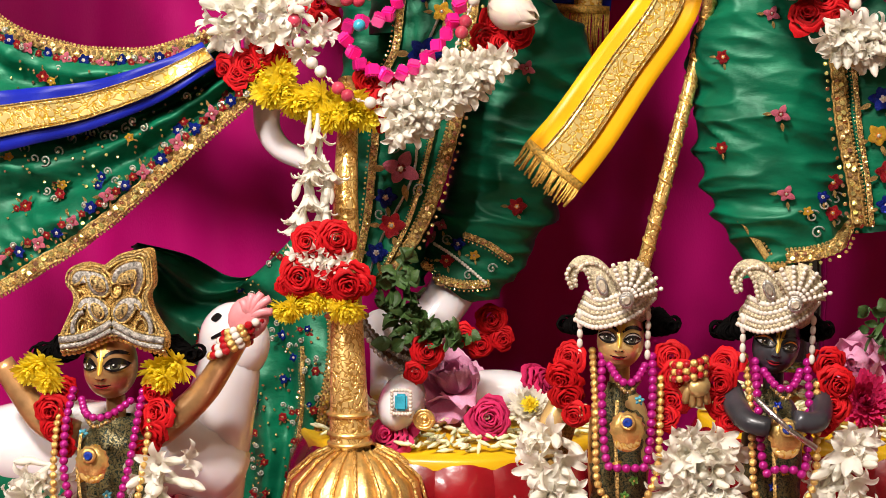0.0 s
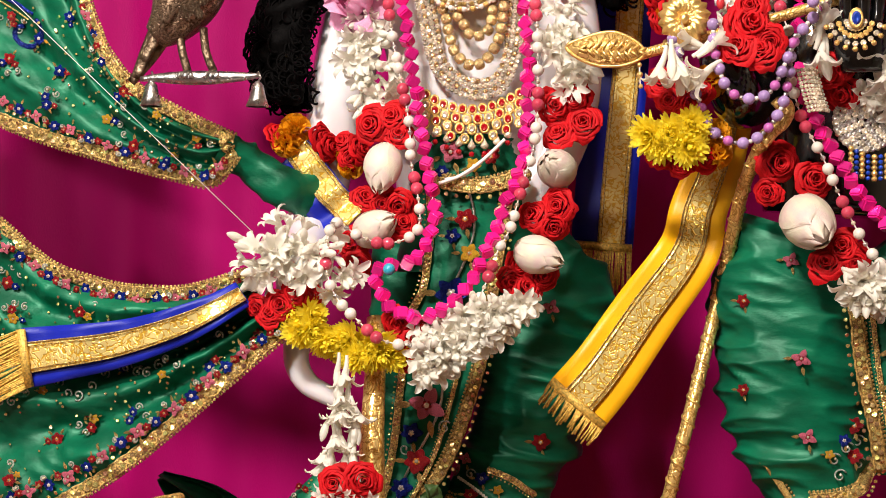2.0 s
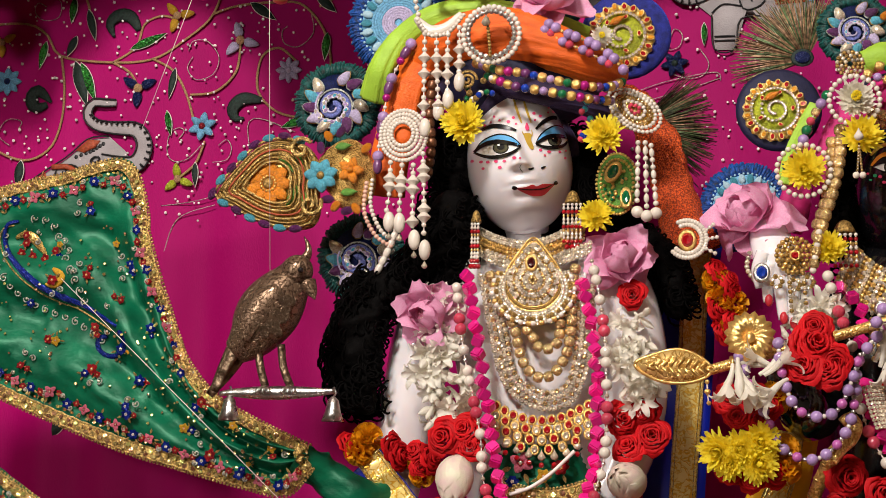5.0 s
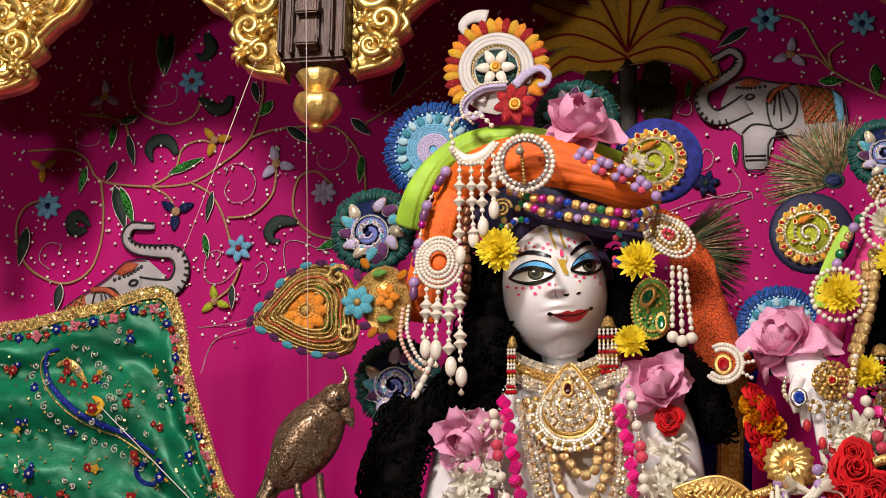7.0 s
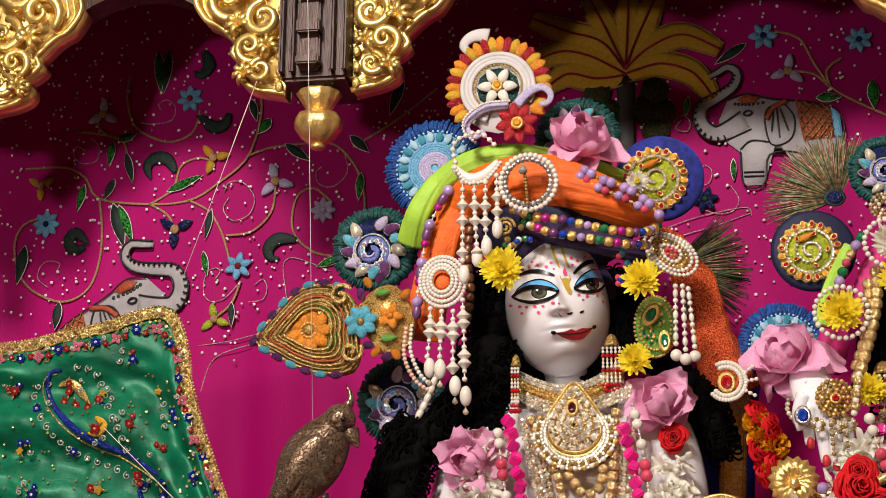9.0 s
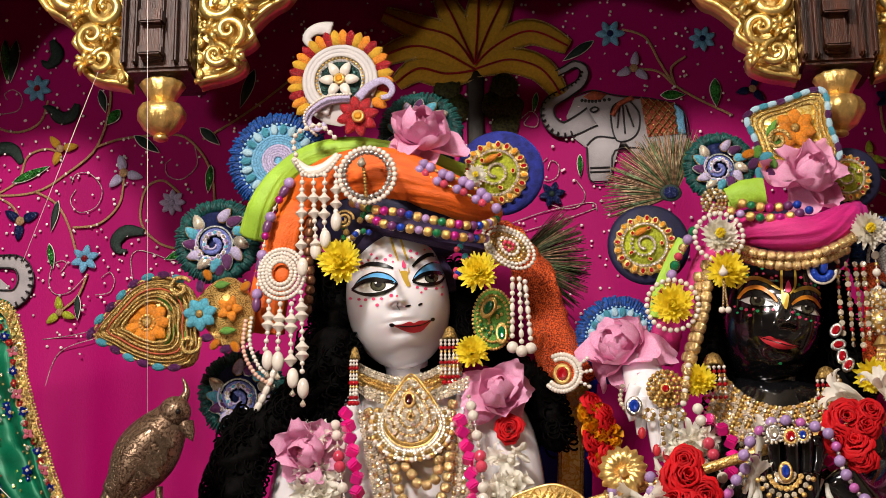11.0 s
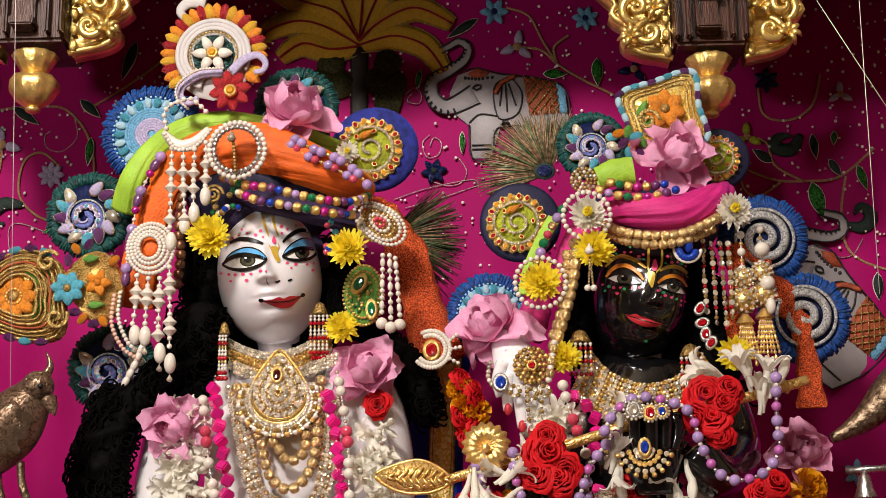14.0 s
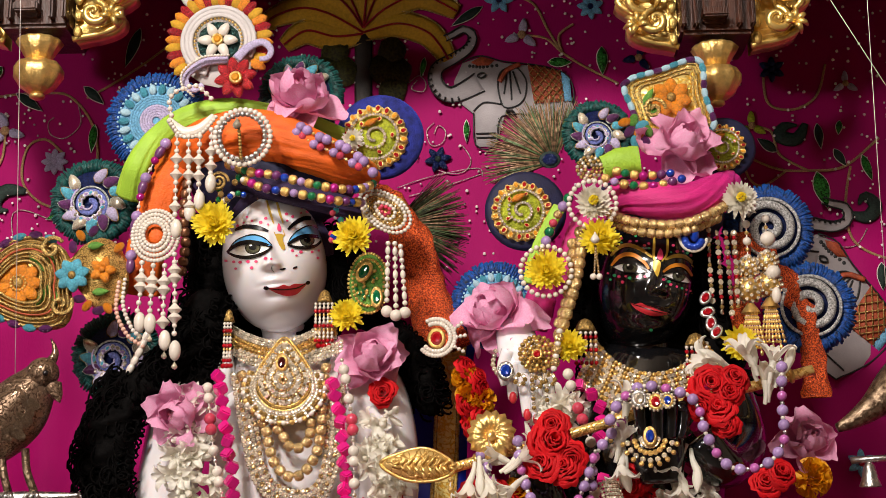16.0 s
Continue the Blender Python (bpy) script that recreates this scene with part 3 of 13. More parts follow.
# vines on the left of the curtain
for pts in (
    [(-0.4961, 0.3470, 2.3808), (-0.4873, 0.3470, 2.3348), (-0.5050, 0.3470, 2.2638), (-0.5518, 0.3470, 2.2215), (-0.5950, 0.3470, 2.1967), (-0.6573, 0.3470, 2.1931), (-0.7392, 0.3470, 2.2054), (-0.7643, 0.3470, 2.2398), (-0.7977, 0.3470, 2.2576), (-0.8625, 0.3470, 2.2578)],
    [(-0.7392, 0.3470, 2.2054), (-0.7316, 0.3470, 2.1579), (-0.7327, 0.3470, 2.1051), (-0.7495, 0.3470, 2.0621), (-0.7915, 0.3470, 2.0459), (-0.8480, 0.3470, 2.0738), (-0.8706, 0.3470, 2.1275), (-0.8599, 0.3470, 2.1673), (-0.8196, 0.3470, 2.1809)],
    [(-0.7012, 0.3470, 2.4017), (-0.7036, 0.3470, 2.3647), (-0.6871, 0.3470, 2.3179), (-0.6357, 0.3470, 2.2917), (-0.5958, 0.3470, 2.3042), (-0.5840, 0.3470, 2.3399)],
    [(-0.5050, 0.3470, 2.2638), (-0.4658, 0.3470, 2.2753), (-0.4047, 0.3470, 2.2786), (-0.3698, 0.3470, 2.2733), (-0.3388, 0.3470, 2.2384), (-0.3252, 0.3470, 2.1942), (-0.3242, 0.3470, 2.1424)],
    [(-0.6573, 0.3470, 2.1931), (-0.6295, 0.3470, 2.1760), (-0.6149, 0.3470, 2.1517)],
    [(-0.5950, 0.3470, 2.1967), (-0.5631, 0.3470, 2.1778), (-0.5413, 0.3470, 2.1420), (-0.5242, 0.3470, 2.0895)],
    [(-0.5351, 0.3470, 2.1400), (-0.4960, 0.3470, 2.1446), (-0.4666, 0.3470, 2.1739), (-0.4612, 0.3470, 2.2175)],
    [(-0.6573, 0.3470, 2.1931), (-0.6227, 0.3470, 2.2156), (-0.6111, 0.3470, 2.2509), (-0.5849, 0.3470, 2.2631), (-0.5623, 0.3470, 2.2576)],
    [(-0.3763, 0.3470, 2.1877), (-0.4027, 0.3470, 2.2080), (-0.4283, 0.3470, 2.1942), (-0.4328, 0.3470, 2.1466), (-0.4087, 0.3470, 2.1155), (-0.3743, 0.3470, 2.1032), (-0.3405, 0.3470, 2.1088)],
    [(-0.7508, 0.3470, 2.3119), (-0.7833, 0.3470, 2.3154), (-0.7134, 0.3470, 2.3009), (-0.6980, 0.3470, 2.2729)],
    [(-0.3438, 0.3470, 2.2694), (-0.3012, 0.3470, 2.2939), (-0.2587, 0.3470, 2.3227), (-0.2163, 0.3470, 2.3560)],
    [(-0.7526, 0.3470, 2.3396), (-0.7417, 0.3470, 2.3133), (-0.7087, 0.3470, 2.2980)],
    [(-0.5097, 0.3470, 2.0695), (-0.5227, 0.3470, 2.0358), (-0.5499, 0.3470, 2.0126)],
    [(0.2872, 0.3470, 2.3544), (0.3285, 0.3470, 2.3491), (0.3528, 0.3470, 2.3266), (0.3851, 0.3470, 2.3041), (0.4335, 0.3470, 2.2770)],
    [(0.2801, 0.3470, 2.4165), (0.3132, 0.3470, 2.4024), (0.3330, 0.3470, 2.3621), (0.3528, 0.3470, 2.3266)],
    [(0.3706, 0.3470, 2.3701), (0.3494, 0.3470, 2.3530), (0.3528, 0.3470, 2.3266)],
    [(0.6074, 0.3470, 2.1668), (0.6545, 0.3470, 2.1448), (0.7024, 0.3470, 2.1414), (0.7509, 0.3470, 2.1471), (0.8020, 0.3470, 2.1882)],
    [(0.7589, 0.3470, 2.1470), (0.7490, 0.3470, 2.0972), (0.7519, 0.3470, 2.0477), (0.7739, 0.3470, 2.0228), (0.8200, 0.3470, 2.0057)],
    [(0.6984, 0.3470, 2.1415), (0.6597, 0.3470, 2.1657), (0.6497, 0.3470, 2.1997), (0.6259, 0.3470, 2.2087)],
    [(0.6425, 0.3470, 2.2854), (0.6481, 0.3470, 2.2423), (0.6840, 0.3470, 2.2330), (0.7178, 0.3470, 2.2537), (0.7331, 0.3470, 2.3007)],
    [(0.6074, 0.3470, 2.1668), (0.6136, 0.3470, 2.1331), (0.6330, 0.3470, 2.1202), (0.6663, 0.3470, 2.1404)],
):
    sewn_cord(pts, 0.0019, STITCH["tan"], curtain)
for pts in (
    [(-0.5332, 0.3470, 2.1986), (-0.5412, 0.3470, 2.1813), (-0.5273, 0.3470, 2.1632), (-0.5014, 0.3470, 2.1709), (-0.4936, 0.3470, 2.1969), (-0.5121, 0.3470, 2.2215), (-0.5342, 0.3470, 2.2225), (-0.5406, 0.3470, 2.2077)],
    [(-0.3906, 0.3470, 2.2408), (-0.3990, 0.3470, 2.2324), (-0.3943, 0.3470, 2.2146), (-0.3726, 0.3470, 2.2093), (-0.3516, 0.3470, 2.2302), (-0.3565, 0.3470, 2.2612)],
    [(-0.7673, 0.3470, 2.2835), (-0.7816, 0.3470, 2.2905), (-0.7851, 0.3470, 2.2752), (-0.7705, 0.3470, 2.2627), (-0.7478, 0.3470, 2.2662), (-0.7447, 0.3470, 2.2888), (-0.7594, 0.3470, 2.3032)],
    [(-0.6475, 0.3470, 2.3433), (-0.6526, 0.3470, 2.3527), (-0.6393, 0.3470, 2.3594), (-0.6250, 0.3470, 2.3467), (-0.6303, 0.3470, 2.3259), (-0.6599, 0.3470, 2.3211), (-0.6811, 0.3470, 2.3249)],
    [(-0.7995, 0.3470, 2.0942), (-0.7958, 0.3470, 2.1055), (-0.8143, 0.3470, 2.1096), (-0.8272, 0.3470, 2.0995), (-0.8286, 0.3470, 2.0820), (-0.8112, 0.3470, 2.0683)],
    [(-0.4886, 0.3470, 2.0626), (-0.4759, 0.3470, 2.0708), (-0.4686, 0.3470, 2.0578), (-0.4749, 0.3470, 2.0410), (-0.4962, 0.3470, 2.0374)],
    [(-0.5496, 0.3470, 2.0731), (-0.5415, 0.3470, 2.0857), (-0.5504, 0.3470, 2.0903), (-0.5631, 0.3470, 2.0821), (-0.5663, 0.3470, 2.0565), (-0.5568, 0.3470, 2.0408), (-0.5353, 0.3470, 2.0427), (-0.5145, 0.3470, 2.0634)],
    [(-0.5710, 0.3470, 1.9735), (-0.5069, 0.3470, 1.9829), (-0.4397, 0.3470, 2.0105), (-0.4425, 0.3470, 2.0996), (-0.3737, 0.3470, 2.0802)],
    [(-0.5635, 0.3470, 1.9050), (-0.5443, 0.3470, 1.9544), (-0.4895, 0.3470, 1.9741)],
    [(0.1117, 0.3470, 2.1260), (0.1607, 0.3470, 2.1419), (0.2260, 0.3470, 2.1533), (0.2340, 0.3470, 2.1405)],
    [(0.1280, 0.3470, 2.1131), (0.1850, 0.3470, 2.1288), (0.2340, 0.3470, 2.1447)],
    [(0.1412, 0.3470, 2.2878), (0.1329, 0.3470, 2.2749), (0.1494, 0.3470, 2.2702), (0.1536, 0.3470, 2.2831), (0.1438, 0.3470, 2.2947), (0.1288, 0.3470, 2.2837)],
    [(0.1653, 0.3470, 2.2054), (0.1712, 0.3470, 2.2181), (0.1818, 0.3470, 2.2094), (0.1775, 0.3470, 2.1924), (0.1611, 0.3470, 2.1885), (0.1547, 0.3470, 2.2099), (0.1655, 0.3470, 2.2225)],
    [(0.2061, 0.3470, 2.1875), (0.2181, 0.3470, 2.1661), (0.2097, 0.3470, 2.1494), (0.1893, 0.3470, 2.1455), (0.1690, 0.3470, 2.1518)],
    [(0.7123, 0.3470, 2.0484), (0.7310, 0.3470, 2.0317), (0.7587, 0.3470, 2.0312), (0.7763, 0.3470, 2.0554)],
):
    sewn_cord(pts, 0.0007, BEAD_LINE, curtain, 36, "stitched_line")
# padded flowers
for p, r, m, h, n, s in (
    ((-0.8209, 0.3460, 2.1673), 0.022, "sky", "navy", 8, 0), ((-0.6008, 0.3460, 2.3587), 0.022, "sky", "red", 7, 0),
    ((-0.5136, 0.3460, 2.0914), 0.022, "sky", "red", 6, 10), ((0.2625, 0.3460, 2.4093), 0.022, "sky", "navy", 6, 30),
    ((-0.3860, 0.3460, 2.1730), 0.020, "lilac", "lilac", 8, 0), ((0.3962, 0.3460, 2.3956), 0.020, "sky", "navy", 7, 20),
    ((0.1708, 0.3460, 2.1668), 0.020, "navy", "dark", 6, 20), ((0.6550, 0.3460, 2.2934), 0.020, "navy", "navy", 6, 0),
    ((0.7444, 0.3460, 1.7269), 0.020, "sky", "red", 6, 0), ((-0.7640, 0.3460, 1.8204), 0.02, "sky", "red", 6, 0),
):
    sewn_flower(p, r, STITCH[m], STITCH[h], n, curtain, s, fat=0.62)
for p, r, m, s in (
    ((-0.4610, 0.3460, 2.2207), 0.030, "lilac", -15), ((-0.7403, 0.3460, 2.3405), 0.027, "lilac", 0), ((-0.6145, 0.3460, 2.1514), 0.030, "navy", 65),
    ((-0.5595, 0.3460, 2.2616), 0.027, "mustard", 80), ((-0.8339, 0.3460, 2.2289), 0.024, "mustard", 60), ((-0.5470, 0.3460, 2.0123), 0.025, "lime", -10),
    ((0.2947, 0.3460, 2.3537), 0.027, "lilac", 10), ((0.6217, 0.3460, 2.2085), 0.023, "lime", 0), ((0.4636, 0.3460, 2.3150), 0.024, "navy", 20),
    ((0.7592, 0.3460, 2.2696), 0.02, "lilac", 0),
):
    sewn_flower(p, r, STITCH[m], STITCH["tan"], 3, curtain, s, "butterfly_motif", 0.55)
# velvet and sequin leaves
for a, b, w, m in (
    ((-0.7156, 0.3460, 2.1970), (-0.6932, 0.3460, 2.1254), 0.020, "dark"), ((-0.7064, 0.3460, 2.1939), (-0.6803, 0.3460, 2.1337), 0.016, "green"),
    ((-0.6570, 0.3460, 2.4407), (-0.6486, 0.3460, 2.3705), 0.016, "green"), ((-0.6386, 0.3460, 2.4396), (-0.6441, 0.3460, 2.3703), 0.016, "dark"),
    ((-0.6310, 0.3460, 2.2113), (-0.5743, 0.3460, 2.2355), 0.013, "green"), ((-0.7127, 0.3460, 2.2960), (-0.6833, 0.3460, 2.3064), 0.012, "green"),
    ((-0.7219, 0.3460, 2.2965), (-0.7257, 0.3460, 2.2558), 0.012, "green"), ((-0.6997, 0.3460, 2.2772), (-0.6858, 0.3460, 2.2270), 0.012, "dark"),
    ((-0.7631, 0.3460, 2.2286), (-0.7720, 0.3460, 2.1859), 0.012, "green"), ((-0.7153, 0.3460, 2.2355), (-0.7296, 0.3460, 2.2038), 0.012, "dark"),
    ((-0.5037, 0.3460, 2.3535), (-0.4934, 0.3460, 2.3167), 0.012, "dark"), ((-0.4714, 0.3460, 2.3201), (-0.4909, 0.3460, 2.2968), 0.016, "green"),
    ((-0.4481, 0.3460, 2.2786), (-0.4080, 0.3460, 2.2501), 0.014, "dark"), ((-0.3482, 0.3460, 2.2870), (-0.3176, 0.3460, 2.2590), 0.014, "dark"),
    ((-0.3570, 0.3460, 2.1007), (-0.3949, 0.3460, 2.0866), 0.012, "green"), ((-0.5688, 0.3460, 2.1166), (-0.5608, 0.3460, 2.0775), 0.010, "green"),
    ((-0.5218, 0.3460, 2.0379), (-0.5202, 0.3460, 1.9998), 0.009, "dark"), ((-0.5586, 0.3460, 2.1817), (-0.5669, 0.3460, 2.1339), 0.010, "dark"),
    ((-0.8524, 0.3460, 2.1355), (-0.8612, 0.3460, 2.0740), 0.018, "dark"), ((-0.7911, 0.3460, 2.0457), (-0.7951, 0.3460, 2.0027), 0.014, "dark"),
    ((-0.3299, 0.3460, 2.2289), (-0.3333, 0.3460, 2.1856), 0.012, "green"), ((-0.2678, 0.3460, 2.3764), (-0.2884, 0.3460, 2.3150), 0.016, "dark"),
    ((0.2381, 0.3460, 2.3993), (0.1918, 0.3460, 2.3694), 0.013, "dark"), ((0.3317, 0.3460, 2.3110), (0.3671, 0.3460, 2.3102), 0.014, "green"),
    ((0.4107, 0.3460, 2.3337), (0.4109, 0.3460, 2.2902), 0.016, "green"), ((0.1523, 0.3460, 2.3220), (0.1471, 0.3460, 2.2916), 0.008, "green"),
    ((0.2124, 0.3460, 2.2255), (0.2119, 0.3460, 2.1914), 0.008, "green"), ((0.7101, 0.3460, 2.1393), (0.7225, 0.3460, 2.0850), 0.022, "green"),
    ((0.7364, 0.3460, 2.1723), (0.7523, 0.3460, 2.1468), 0.012, "dark"), ((0.7759, 0.3460, 2.1631), (0.7875, 0.3460, 2.1253), 0.012, "green"),
    ((0.6558, 0.3460, 2.1697), (0.6287, 0.3460, 2.1897), 0.014, "dark"), ((0.7148, 0.3460, 2.2108), (0.7187, 0.3460, 2.1727), 0.012, "dark"),
    ((0.7473, 0.3460, 2.2144), (0.7442, 0.3460, 2.1933), 0.009, "green"), ((0.7921, 0.3460, 2.0059), (0.7915, 0.3460, 1.9655), 0.014, "dark"),
    ((-0.6973, 0.3460, 1.6656), (-0.7295, 0.3460, 1.6331), 0.02, "dark"),
):
    sewn_leaf(a, b, w, STITCH[m], curtain, THREAD)
# comma-shaped velvet scrolls
for pts in (
    [(-0.5385, 0.3460, 2.3326), (-0.5449, 0.3460, 2.3148), (-0.5626, 0.3460, 2.3112), (-0.5785, 0.3460, 2.3256), (-0.5905, 0.3460, 2.3308)], [(-0.6192, 0.3460, 2.2420), (-0.6320, 0.3460, 2.2623), (-0.6520, 0.3460, 2.2659), (-0.6648, 0.3460, 2.2530), (-0.6573, 0.3460, 2.2329)],
    [(-0.7564, 0.3460, 2.1303), (-0.7742, 0.3460, 2.1256), (-0.7817, 0.3460, 2.1418), (-0.7715, 0.3460, 2.1521), (-0.7503, 0.3460, 2.1336)], [(-0.4260, 0.3460, 2.1288), (-0.4536, 0.3460, 2.1315), (-0.4687, 0.3460, 2.1174), (-0.4639, 0.3460, 2.1026), (-0.4509, 0.3460, 2.1022)],
    [(-0.5837, 0.3460, 2.4362), (-0.5735, 0.3460, 2.4124), (-0.5864, 0.3460, 2.3966), (-0.5976, 0.3460, 2.4046)], [(0.6986, 0.3460, 2.2111), (0.6851, 0.3460, 2.1886), (0.6612, 0.3460, 2.1924), (0.6677, 0.3460, 2.2075), (0.6864, 0.3460, 2.2088)],
    [(0.7537, 0.3460, 2.0762), (0.7772, 0.3460, 2.0716), (0.7903, 0.3460, 2.0879), (0.7755, 0.3460, 2.1031), (0.7666, 0.3460, 2.0900)],
):
    part("leaf_scroll", Geo().tube(spline(pts, 14), lambda t: 0.0095 * math.sin(math.pi * (0.12 + 0.85 * t)) + 0.001, 8, flat=0.35), STITCH["dark"], curtain)

# elephants in white applique


# White applique greyed in its colour to imitate shade on the elephants.
SHADED_ELEPHANT_WHITE = material("shaded_white_applique", (0.38, 0.34, 0.35), 0.6, 0.0, 0.10, 40, 0.4, 500)


def elephant(at, s, flip, owner, lean=0.0):
    """at: the eye; lean: degrees by which the head is raised and the back lowered."""
    co, si = math.cos(radians(lean)), math.sin(radians(lean))

    def q(x, z):
        x, z = (x if x < 0.1 else 0.1 + (x - 0.1) * 1.4) - 0.06, z - 0.06
        return Vector((at[0] + flip * (x * co + z * si) * s, EMB_Y - 0.002, at[2] + (z * co - x * si) * s))
    body = flat_shape([q(*p) for p in ((-0.20, 0.02), (-0.12, 0.20), (0.05, 0.26), (0.22, 0.20), (0.5, 0.14), (0.66, 0.02), (0.68, -0.3), (0.6, -0.62), (0.44, -0.62), (0.42, -0.36), (0.2, -0.34), (0.16, -0.62), (0.0, -0.62), (-0.02, -0.3), (-0.18, -0.16))], EMB_Y, 0.003)
    b = part("elephant_body", body, SHADED_ELEPHANT_WHITE, owner, "white elephant applique outlined in black")
    trunk = spline([q(*p) for p in ((0.04, 0.0), (-0.22, -0.12), (-0.36, -0.02), (-0.36, 0.14), (-0.2, 0.24), (-0.06, 0.34), (-0.02, 0.46), (-0.1, 0.53), (-0.2, 0.48), (-0.28, 0.44))], 30)
    part("trunk", Geo().tube(trunk, lambda t: s * (0.10 - 0.072 * t ** 0.7), 8, flat=0.18), SHADED_ELEPHANT_WHITE, b)
    ribs = Geo()
    for i in range(5, 24):
        p, d = trunk[i], (trunk[i + 1] - trunk[i - 1]).normalized()
        nrm = Vector((d.z, 0, -d.x)) * flip
        r = s * (0.10 - 0.072 * (i / 30) ** 0.7)
        ribs.tube([p - nrm * r * 1.0 + Vector((0, -s * 0.012 - 0.002, 0)), p - nrm * r * 0.45 + Vector((0, -s * 0.022 - 0.002, 0))], s * 0.009, 4)
    part("trunk_ring_stitching", ribs, STITCH["black"], b)
    for off in (-1, 1):
        o = [p + Vector(((trunk[min(i + 1, 30)] - trunk[max(i - 1, 0)]).normalized().z, 0, -(trunk[min(i + 1, 30)] - trunk[max(i - 1, 0)]).normalized().x)) * off * s * (0.10 - 0.072 * (i / 30) ** 0.7) + Vector((0, -0.003, 0)) for i, p in enumerate(trunk)]
        part("outline", Geo().tube(o, s * 0.0075, 4), STITCH["black"], b)
    for path in (((-0.12, 0.20), (0.05, 0.26), (0.22, 0.20), (0.5, 0.14), (0.66, 0.02), (0.68, -0.3), (0.6, -0.62)), ((-0.02, -0.3), (0.0, -0.62), (0.16, -0.62), (0.2, -0.34), (0.42, -0.36), (0.44, -0.62), (0.6, -0.62)),
                 ((0.30, 0.16), (0.20, 0.10), (0.18, -0.05), (0.22, -0.25), (0.34, -0.2), (0.37, 0.0), (0.30, 0.16)), ((0.26, 0.1), (0.27, -0.18)), ((0.24, 0.1), (0.22, -0.12)), ((0.28, 0.1), (0.33, -0.12)),
                 ((0.0, -0.5), (0.16, -0.5)), ((0.0, -0.54), (0.16, -0.54)), ((0.44, -0.52), (0.6, -0.52)), ((-0.02, -0.28), (0.08, -0.2), (0.2, -0.22))):
        part("outline", Geo().tube(spline([q(*p) + Vector((0, -0.003, 0)) for p in path], 26), s * 0.0075, 4), STITCH["black"], b)
    part("ear_fold", Geo().tube(spline([q(*p) + Vector((0, -0.004, 0)) for p in ((0.33, 0.17), (0.24, 0.11), (0.19, 0.0))], 10), s * 0.024, 6, flat=0.4), STITCH["rust"], b)
    part("eye", Geo().tube(spline([q(*p) + Vector((0, -0.004, 0)) for p in ((0.02, 0.06), (0.06, 0.09), (0.1, 0.07), (0.06, 0.04))], 10, True), s * 0.009, 4), STITCH["black"], b)
    cap = [q(*p) for p in ((-0.04, 0.2), (0.05, 0.255), (0.16, 0.215), (0.12, 0.165), (0.02, 0.165))]
    part("head_cloth", flat_shape(cap, EMB_Y - 0.004, 0.002), STITCH["rust"], b)
    for i in range(8):
        put(new("scallop", SCALLOP), b, facing(q(-0.05 + 0.032 * i, 0.15 + 0.025 * abs(3.5 - i) / 3.5 * 0.6), s * 0.02))
    rug = [q(*p) for p in ((0.38, 0.165), (0.6, 0.10), (0.62, -0.2), (0.42, -0.22))]
    r = part("saddle_cloth", flat_shape(rug, EMB_Y - 0.0045, 0.002), STITCH["rust"], b, "rust red saddle cloth with a gold lattice")
    lat = Geo()

    def on_rug(u, v):
        return rug[0].lerp(rug[1], u).lerp(rug[3].lerp(rug[2], u), v) + Vector((0, -0.0075, 0))
    for k in range(-3, 5):
        for sign in (1, -1):
            u0, u1 = (k / 4, (k + 4) / 4) if sign > 0 else ((k + 4) / 4, k / 4)
            ends = [(u0 + (u1 - u0) * w, w) for w in [i / 24 for i in range(25)] if -0.001 <= u0 + (u1 - u0) * w <= 1.001]
            if len(ends) > 1:
                lat.tube([on_rug(*ends[0]), on_rug(*ends[-1])], s * 0.0055, 4)
    part("lattice", lat, GOLD_THREAD, b)
    part("rug_end", flat_shape([q(*p) for p in ((0.6, 0.10), (0.66, 0.02), (0.67, -0.2), (0.62, -0.2))], EMB_Y - 0.0045, 0.002), STITCH["sky"], b)
    return b


SCALLOP = Geo().ball((0, -0.2, 0), (1, 0.3, 1), 8, 4).mesh("scallop", STITCH["black"])
elephant((0.2352, 0.35, 2.2903), 0.155, 1, curtain)
elephant((-0.6732, 0.35, 2.0422), 0.178, -1, curtain, 25)
elephant((0.7100, 0.35, 2.0101), 0.168, 1, curtain, 45)

